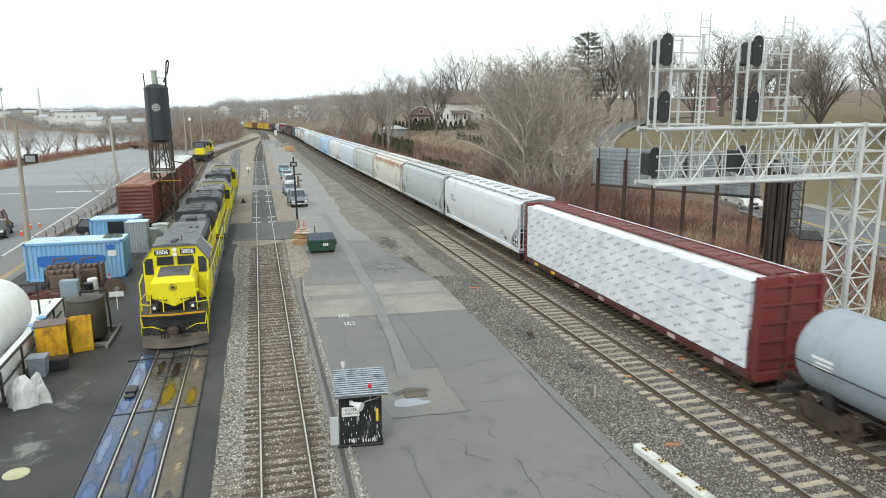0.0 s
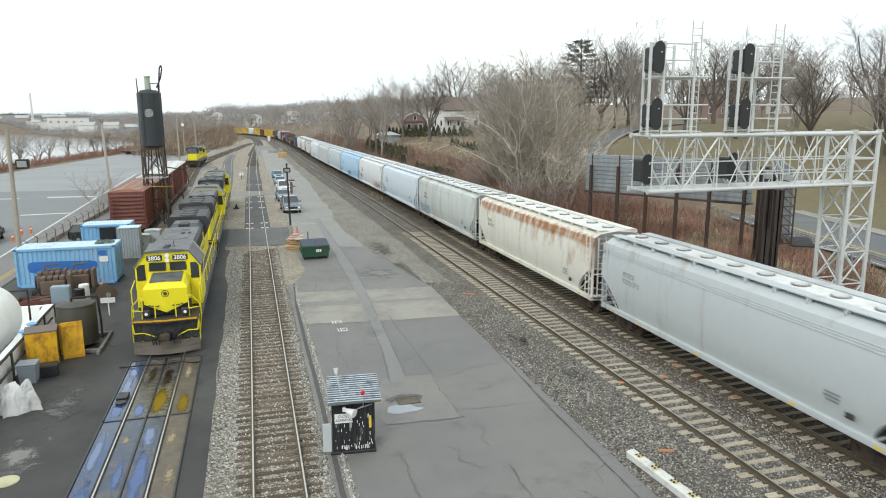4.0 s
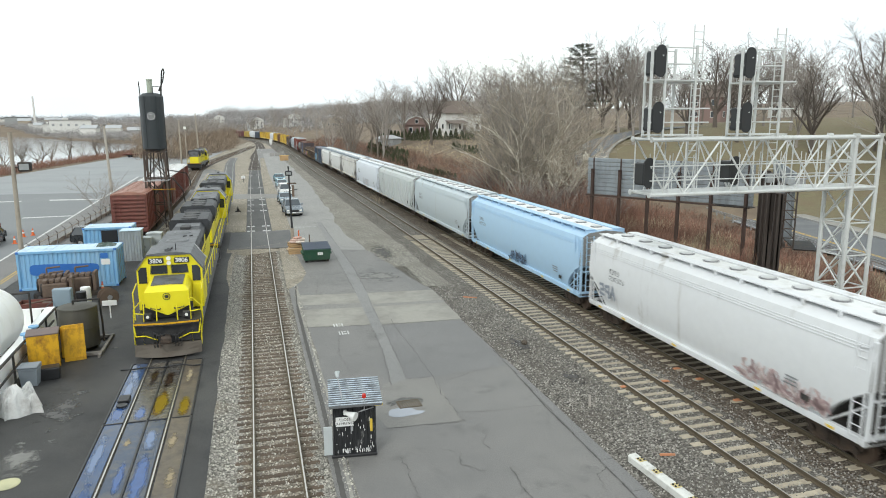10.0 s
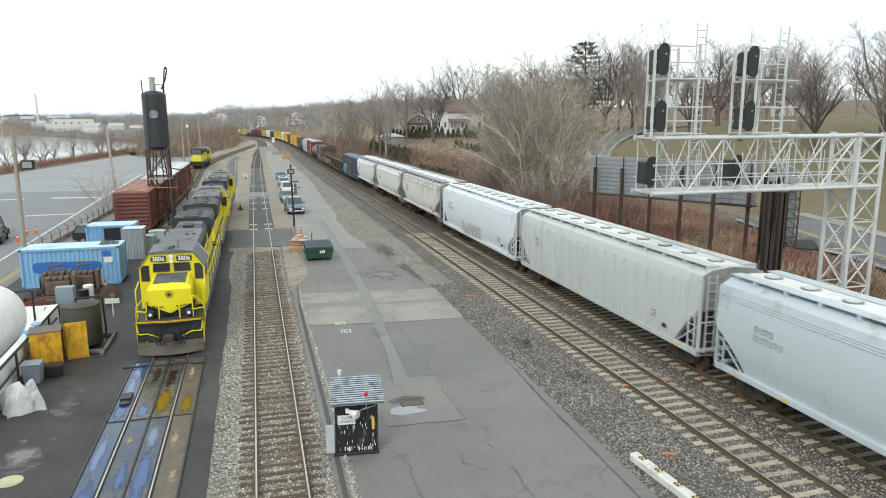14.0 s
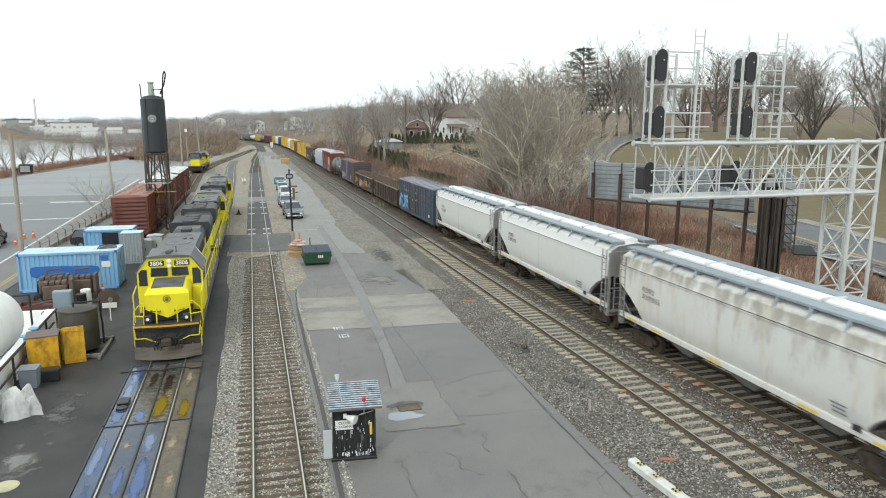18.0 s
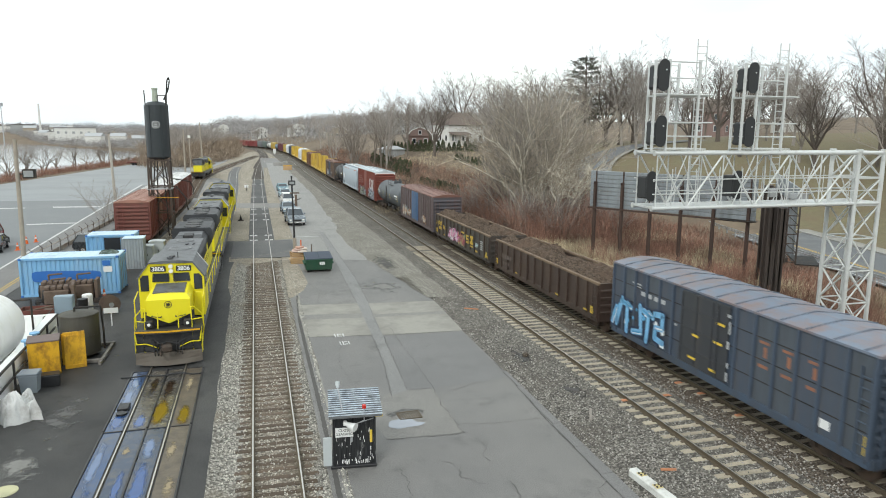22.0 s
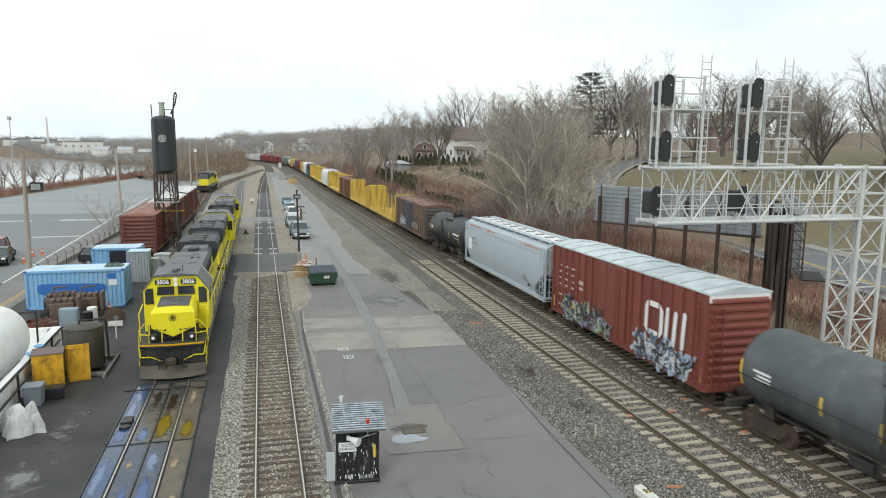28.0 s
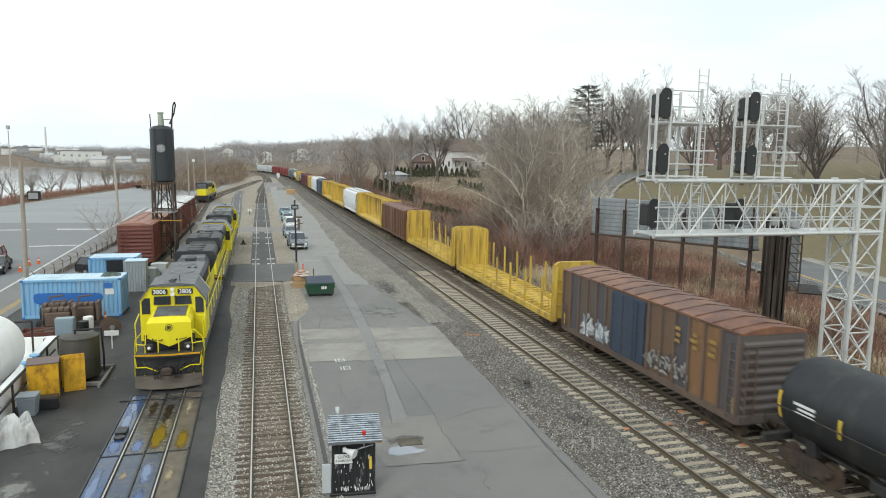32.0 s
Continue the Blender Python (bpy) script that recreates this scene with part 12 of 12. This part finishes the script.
ROOF_GREY = material("grey_roof_shingle", (0.16, 0.15, 0.15), 0.9, vary=0.2, scale=6, bump=0.2)
ROOF_PALE_GREY = material("pale_grey_shingle", (0.42, 0.43, 0.44), 0.9, vary=0.12, scale=6, bump=0.1)
ROOF_BROWN = material("brown_roof_shingle", (0.15, 0.118, 0.10), 0.9, vary=0.2, scale=6, bump=0.2)


def house(x, y, rz, w, d, h, wall, roof, label, floors=2, hip=False, chimney=True, porch=False, pitch=.22):
    """Walls, pitched roof, windows with frames, door and chimney; its front faces its own -y."""
    z = ground_z(x, y)
    o = thing("house", pose(x, y, z, 0, 0, rz), label, "house", "houses among the trees")
    part("wall", Mesh().box(-w / 2, -d / 2, -2, w / 2, d / 2, h), wall, o)
    rh = min(w, d) * (pitch if hip else .38)
    if hip:
        a = [(-w / 2 - .4, -d / 2 - .4, h), (w / 2 + .4, -d / 2 - .4, h), (w / 2 + .4, d / 2 + .4, h), (-w / 2 - .4, d / 2 + .4, h)]
        m = Mesh().add(a + [(-w * .22, 0, h + rh), (w * .22, 0, h + rh)], [(0, 1, 5, 4), (1, 2, 5), (2, 3, 4, 5), (3, 0, 4), (3, 2, 1, 0)])
    else:
        m = Mesh().prism([(-w / 2 - .4, h - .05), (-w * .36, h + rh * .62), (0, h + rh), (w * .36, h + rh * .62), (w / 2 + .4, h - .05)], "y", -d / 2 - .4, d / 2 + .4)
        part("gable", Mesh().prism([(-w / 2, h - .1), (-w * .35, h + rh * .58), (0, h + rh * .93), (w * .35, h + rh * .58), (w / 2, h - .1)], "y", -d / 2 - .43, d / 2 + .43), wall, o)
        gw = part("window", Mesh().box(-.45, -d / 2 - .48, h + .3, .45, -d / 2 - .42, h + 1.4), SIGN_WHITE, o)
        part("pane", Mesh().box(-.36, -d / 2 - .5, h + .38, .36, -d / 2 - .44, h + 1.32), GLASS_DARK, gw)
        for q in (-1, 1):
            part("gable_trim", Mesh().tube([(q * (w / 2 + .3), -d / 2 - .46, h), (q * w * .36, -d / 2 - .46, h + rh * .60), (0, -d / 2 - .46, h + rh * .97)], .13, 4), SIGN_WHITE, o, "white board along the gable")
    rf = part("roof", m, roof, o)
    if chimney:
        part("chimney", Mesh().box(w * .2, -.4, h, w * .2 + .8, .4, h + rh + 1.0, .04), HOUSE_RED, rf)
    n = max(2, int(w / 2.6))
    for fl in range(floors):
        zz = 1.0 + fl * 2.8
        if zz + 1.5 > h:
            break
        for k in range(n):
            xx = -w / 2 + w * (k + .5) / n
            if porch and fl == 0 and k == n // 2:
                continue
            for s in (-1, 1):
                wd = part("window", Mesh().box(xx - .55, s * d / 2 - .05, zz, xx + .55, s * d / 2 + .05, zz + 1.5), SIGN_WHITE, o)
                part("pane", Mesh().box(xx - .45, s * (d / 2 + .03) - .035, zz + .1, xx + .45, s * (d / 2 + .03) + .035, zz + 1.4), GLASS_DARK, wd)
        for k in range(max(2, int(d / 3))):
            yy = -d / 2 + d * (k + .5) / max(2, int(d / 3))
            for s in (-1, 1):
                wd = part("window", Mesh().box(s * w / 2 - .05, yy - .5, zz, s * w / 2 + .05, yy + .5, zz + 1.5), SIGN_WHITE, o)
                part("pane", Mesh().box(s * (w / 2 + .03) - .035, yy - .4, zz + .1, s * (w / 2 + .03) + .035, yy + .4, zz + 1.4), GLASS_DARK, wd)
    part("door", Mesh().box(-.5, -d / 2 - .06, 0, .5, -d / 2 + .02, 2.1), roof, o)
    if porch:
        p = part("porch", Mesh().box(-w / 2, -d / 2 - 2.4, -1.5, -w * .05, -d / 2, .1), wall, o)
        part("porch_roof", Mesh().prism([(-d / 2 - 2.7, 2.5), (-d / 2 - 2.7, 2.62), (-d / 2, 3.3), (-d / 2, 3.1)], "x", -w / 2 - .2, 0), roof, p)
        for k in range(5):
            xx = -w / 2 + .15 + k * (w * .45 - .3) / 4
            part("column", Mesh().rod((xx, -d / 2 - 2.2, .1), (xx, -d / 2 - 2.2, 2.55), .11, n=8), SIGN_WHITE, p)
    return o


def houses():
    house(51.2, 173, 14, 10.5, 9, 5.0, HOUSE_WHITE, ROOF_BROWN, "white house with brown hipped roof and columned porch", 1, True, False, True, .36)
    house(44.6, 190, -8, 6.4, 8, 3.2, HOUSE_RED, ROOF_GREY, "red-brown house with a white-edged barn gable", 2, False, False)
    house(34.6, 178, 10, 5.6, 4, 2.0, HOUSE_GREY, ROOF_PALE_GREY, "small grey shed below the houses", 1, True, False)
    rng = random.Random(23)
    for x, y, rz, wall, roof in ((48, 430, 15, HOUSE_WHITE, ROOF_GREY), (78, 390, 10, HOUSE_GREY, ROOF_GREY),
                                 (46, 400, 10, HOUSE_TAN, ROOF_GREY), (4, 560, 25, HOUSE_WHITE, ROOF_GREY), (30, 520, 15, HOUSE_WHITE, ROOF_BROWN), (-28, 640, 30, HOUSE_WHITE, ROOF_GREY), (128, 142, 35, HOUSE_WHITE, ROOF_GREY),
                                 (140, 92, 45, HOUSE_WHITE, ROOF_GREY), (132, 64, 50, HOUSE_WHITE, ROOF_GREY), (112, 150, 30, HOUSE_RED, ROOF_BROWN), (150, 120, 35, HOUSE_WHITE, ROOF_PALE_GREY)):
        house(x, y, rz, rng.uniform(9, 12), rng.uniform(8, 10), rng.choice((3.4, 5.8)), wall, roof, "%s house among bare trees" % {HOUSE_WHITE: "white", HOUSE_TAN: "tan", HOUSE_GREY: "grey", HOUSE_RED: "red-brown"}[wall], 2)
    # parkway and slides beyond the road
    solid("blue_canopy", Mesh().prism([(-1.6, 2.0), (-1.2, 2.7), (1.2, 2.9), (1.6, 2.1)], "y", -1.5, 1.5).rod((-1.3, -1.2, 0), (-1.3, -1.2, 2.2), .06).rod((1.3, 1.2, 0), (1.3, 1.2, 2.2), .06), CONT_PATCH, pose(72.0, 46.0, ground_z(72, 46), 0, 0, 40), "blue play-area canopy beyond the road", "canopy")
    # far shore: pale buildings, sheds, chimney and a light mast
    for x, y, w, d, h, mat, lab in ((-155, 690, 33, 14, 11.2, HOUSE_WHITE, "white factory on the far shore"), (-178, 712, 10, 12, 7.0, HOUSE_WHITE, "white factory wing on the far shore"), (-124, 700, 12, 12, 6.0, HOUSE_TAN, "tan factory wing on the far shore"), (-246, 860, 22, 12, 7.5, HOUSE_GREY, "grey warehouse on the far shore"),
                                    (-282, 930, 24, 12, 6, HOUSE_WHITE, "low white warehouse on the far shore"), (-80, 700, 14, 10, 5.5, HOUSE_WHITE, "white block on the far shore"), (-205, 780, 16, 10, 4.5, HOUSE_WHITE, "white boat shed on the far shore"), (-340, 1100, 34, 14, 8, HOUSE_GREY, "grey factory on the far shore")):
        z = ground_z(x, y)
        o = thing("factory_building", pose(x, y, z, 0, 0, 12), lab, "building", "buildings on the far shore")
        part("wall", Mesh().box(-w / 2, -d / 2, -4, w / 2, d / 2, h), mat, o)
        part("roof", Mesh().box(-w / 2 - .5, -d / 2 - .5, h, w / 2 + .5, d / 2 + .5, h + .5), ROOF_GREY, o)
        part("roof_unit", Mesh().box(-w * .2, -d * .2, h + .5, -w * .05, d * .2, h + 2), mat, o)
        for k in range(int(w / 6) if h > 9 else 0):
            xx = -w / 2 + 2 + k * 6
            part("window", Mesh().box(xx, -d / 2 - .1, h * .55, xx + 2, -d / 2 + .1, h * .72), HOUSE_GREY, o)
    for _ in range(26):
        t = rng.random()
        x = -60 - 300 * t
        y = shore_y(x) + 25 + rng.uniform(0, 190)
        if -175 < x < -122 and y < 710:
            continue
        o = thing("small_house", pose(x, y, ground_z(x, y) + rng.uniform(0, 1.5), 0, 0, rng.uniform(-20, 30)), "small pale house on the far shore", "house", "small houses on the far shore")
        w, h = rng.uniform(7, 12), rng.uniform(3.0, 5.0)
        part("wall", Mesh().box(-w / 2, -4, -3, w / 2, 4, h), rng.choice((HOUSE_WHITE, HOUSE_WHITE, HOUSE_TAN, HOUSE_GREY)), o)
        part("roof", Mesh().prism([(-4.5, h), (0, h + 2.6), (4.5, h)], "x", -w / 2 - .4, w / 2 + .4), rng.choice((ROOF_PALE_GREY, ROOF_PALE_GREY, ROOF_GREY, ROOF_BROWN)), o)
    solid("factory_chimney", Mesh().rod((0, 0, -2), (0, 0, 38), 1.35, .85, n=16), HOUSE_WHITE, pose(-231, 870, 2), "tall pale factory chimney on the far shore", "chimney")
    wt = thing("light_mast", pose(-172.5, 560, -.5), "tall floodlight mast on the far shore", "light mast")
    part("mast", Mesh().rod((0, 0, 0), (0, 0, 28), .4, .25, n=8), GALV, wt)
    part("lamp_ring", Mesh().rod((0, 0, 28), (0, 0, 30.5), 1.3, 1.3, n=12), GALV, wt)


def far_woods():
    """Wooded horizon: belts of twiggy clumps, too far to count."""
    rng = random.Random(77)
    v, f = [], []

    def clump(x, y, z, h, w, n=26):
        for _ in range(n * 2):
            bx = x + rng.gauss(0, w * .35)
            t = rng.random() ** 1.3
            p = Vector((bx, y + rng.gauss(0, w * .3), z + h * t * .74))
            q = p + Vector((rng.gauss(0, w * .24), rng.gauss(0, w * .24), h * rng.uniform(.08, .32)))
            s = w * rng.uniform(.006, .018) * (1.25 - .6 * t)
            o = len(v)
            v.extend([(p.x - s, p.y, p.z), (p.x + s, p.y, p.z), tuple(q)])
            f.append((o, o + 1, o + 2))
    for _ in range(3200):
        a = radians(rng.uniform(-42, 24))
        d = rng.uniform(640, 1250)
        x, y = math.sin(a) * d, math.cos(a) * d
        if water_depth(x, y) > -14:
            continue
        clump(x, y, ground_z(x, y) - 1, ((rng.uniform(7, 13) if d > 960 else rng.uniform(4, 8)) if x < -60 else rng.uniform(9, 15)) * (1 + .45 * noise.noise((a * 26, d * .004, 2))), rng.uniform(9, 16))
    for _ in range(2100):
        x = -38 - rng.random() * 380
        y = shore_y(x) + 5 + rng.random() ** 1.6 * 110
        clump(x, y, ground_z(x, y) - 1, rng.uniform(1.8, 3.6) if -185 < x < -122 else rng.uniform(2.5, 6.5), rng.uniform(4, 8))
    for _ in range(700):
        x = -60 - rng.random() * 380
        y = shore_y(x) + 60 + rng.random() * 330
        clump(x, y, ground_z(x, y) - 1, rng.uniform(3, 6.5), rng.uniform(6, 11))
    for _ in range(150):
        a = radians(rng.uniform(20, 75))
        d = rng.uniform(260, 640)
        x, y = math.sin(a) * d, math.cos(a) * d
        clump(x, y, ground_z(x, y) - 1, rng.uniform(4, 8), rng.uniform(7, 11), 40)
    for _ in range(460):
        y = rng.uniform(400, 760)
        x = edge_x(min(y, 640)) + rng.uniform(10, 200)
        clump(x, y, ground_z(x, y) - 1, rng.uniform(10, 15), rng.uniform(7, 11), 34)
    tagged(new("far_woods", quick("far_woods", v, f, FAR_TWIG)), "bare woods along the horizon, paled by haze in the colour", "woods", "", "stuff")
    v, f = [], []
    for _ in range(640):
        y = rng.uniform(222, 440)
        lead = float(np.interp(y, MAIN_1.y, MAIN_1.x)) if y > 350 else float(np.interp(y, YARD_SIDE.y, YARD_SIDE.x))
        x = min(lead - 7.5, -9.5) - 34 * rng.random() ** 1.3
        if x > -.15 * y and water_depth(x, y) < -4:
            clump(x, y, ground_z(x, y) - .5, rng.uniform(4, 7) + (3.5 if lead - x > 12 else 0), rng.uniform(3.5, 6), 46)
    tagged(new("river_woods", quick("river_woods", v, f, BRUSH_BROWN)), "tan-brown leafless bushes and saplings inside the curve", "woods", "", "stuff")
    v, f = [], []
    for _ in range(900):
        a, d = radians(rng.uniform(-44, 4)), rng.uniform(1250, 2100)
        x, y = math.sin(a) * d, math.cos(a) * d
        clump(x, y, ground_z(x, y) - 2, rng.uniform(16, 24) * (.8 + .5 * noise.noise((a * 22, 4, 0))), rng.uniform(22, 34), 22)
    tagged(new("hazy_woods", quick("hazy_woods", v, f, HAZY_TWIG)), "wooded ridge far beyond the river, haze in its blue-grey colour", "woods", "", "stuff")


ROAD_CARS = []


def road_traffic():
    """Cars on the road beyond the brush; each passes once, nose first."""
    ROAD_CARS.append((vehicle(pose(0, 0, 0), "white pickup truck driving along the road", "pickup truck", "white", (0.75, 0.75, 0.74), "pickup", "cars on the road"), 1.25, 63.0, 24.6, 0.0))
    ROAD_CARS.append((vehicle(pose(0, 0, 0), "dark blue car driving along the road", "car", "dark_blue", (0.03, 0.045, 0.07), "sedan", "cars on the road"), 1.25, 53.4, 26.5, 20.0))
    ROAD_CARS.append((vehicle(pose(0, 0, 0), "black estate car driving along the road", "car", "black", (0.03, 0.035, 0.04), "suv", "cars on the road"), 1.25, 68.2, 17.0, 23.0))


def road_pose(y, d):
    dx = road_x(y + .5) - road_x(y - .5)
    return pose(road_x(y) + d, y, .505, 0, 0, math.degrees(math.atan2(-dx, 1.0)))


def right_side():
    signal_bridge()
    hoardings()
    road()
    houses()
    vegetation()
    far_woods()
    road_traffic()


def motions():
    for car, s in TRAIN:
        step = 4.0 if s < 320 else 1.0
        times = [k * step for k in range(int(32 / step) + 1)]
        walk(car, [(t, train_pose(s - SPEED * t)) for t in times])
    for car, d, y, v, t0 in ROAD_CARS:
        times = [k * 2.0 for k in range(17)]
        walk(car, [(t, road_pose(y - v * (t - t0), d)) for t in times])


locomotives()
yard_things()
right_side()
tracks()
motions()
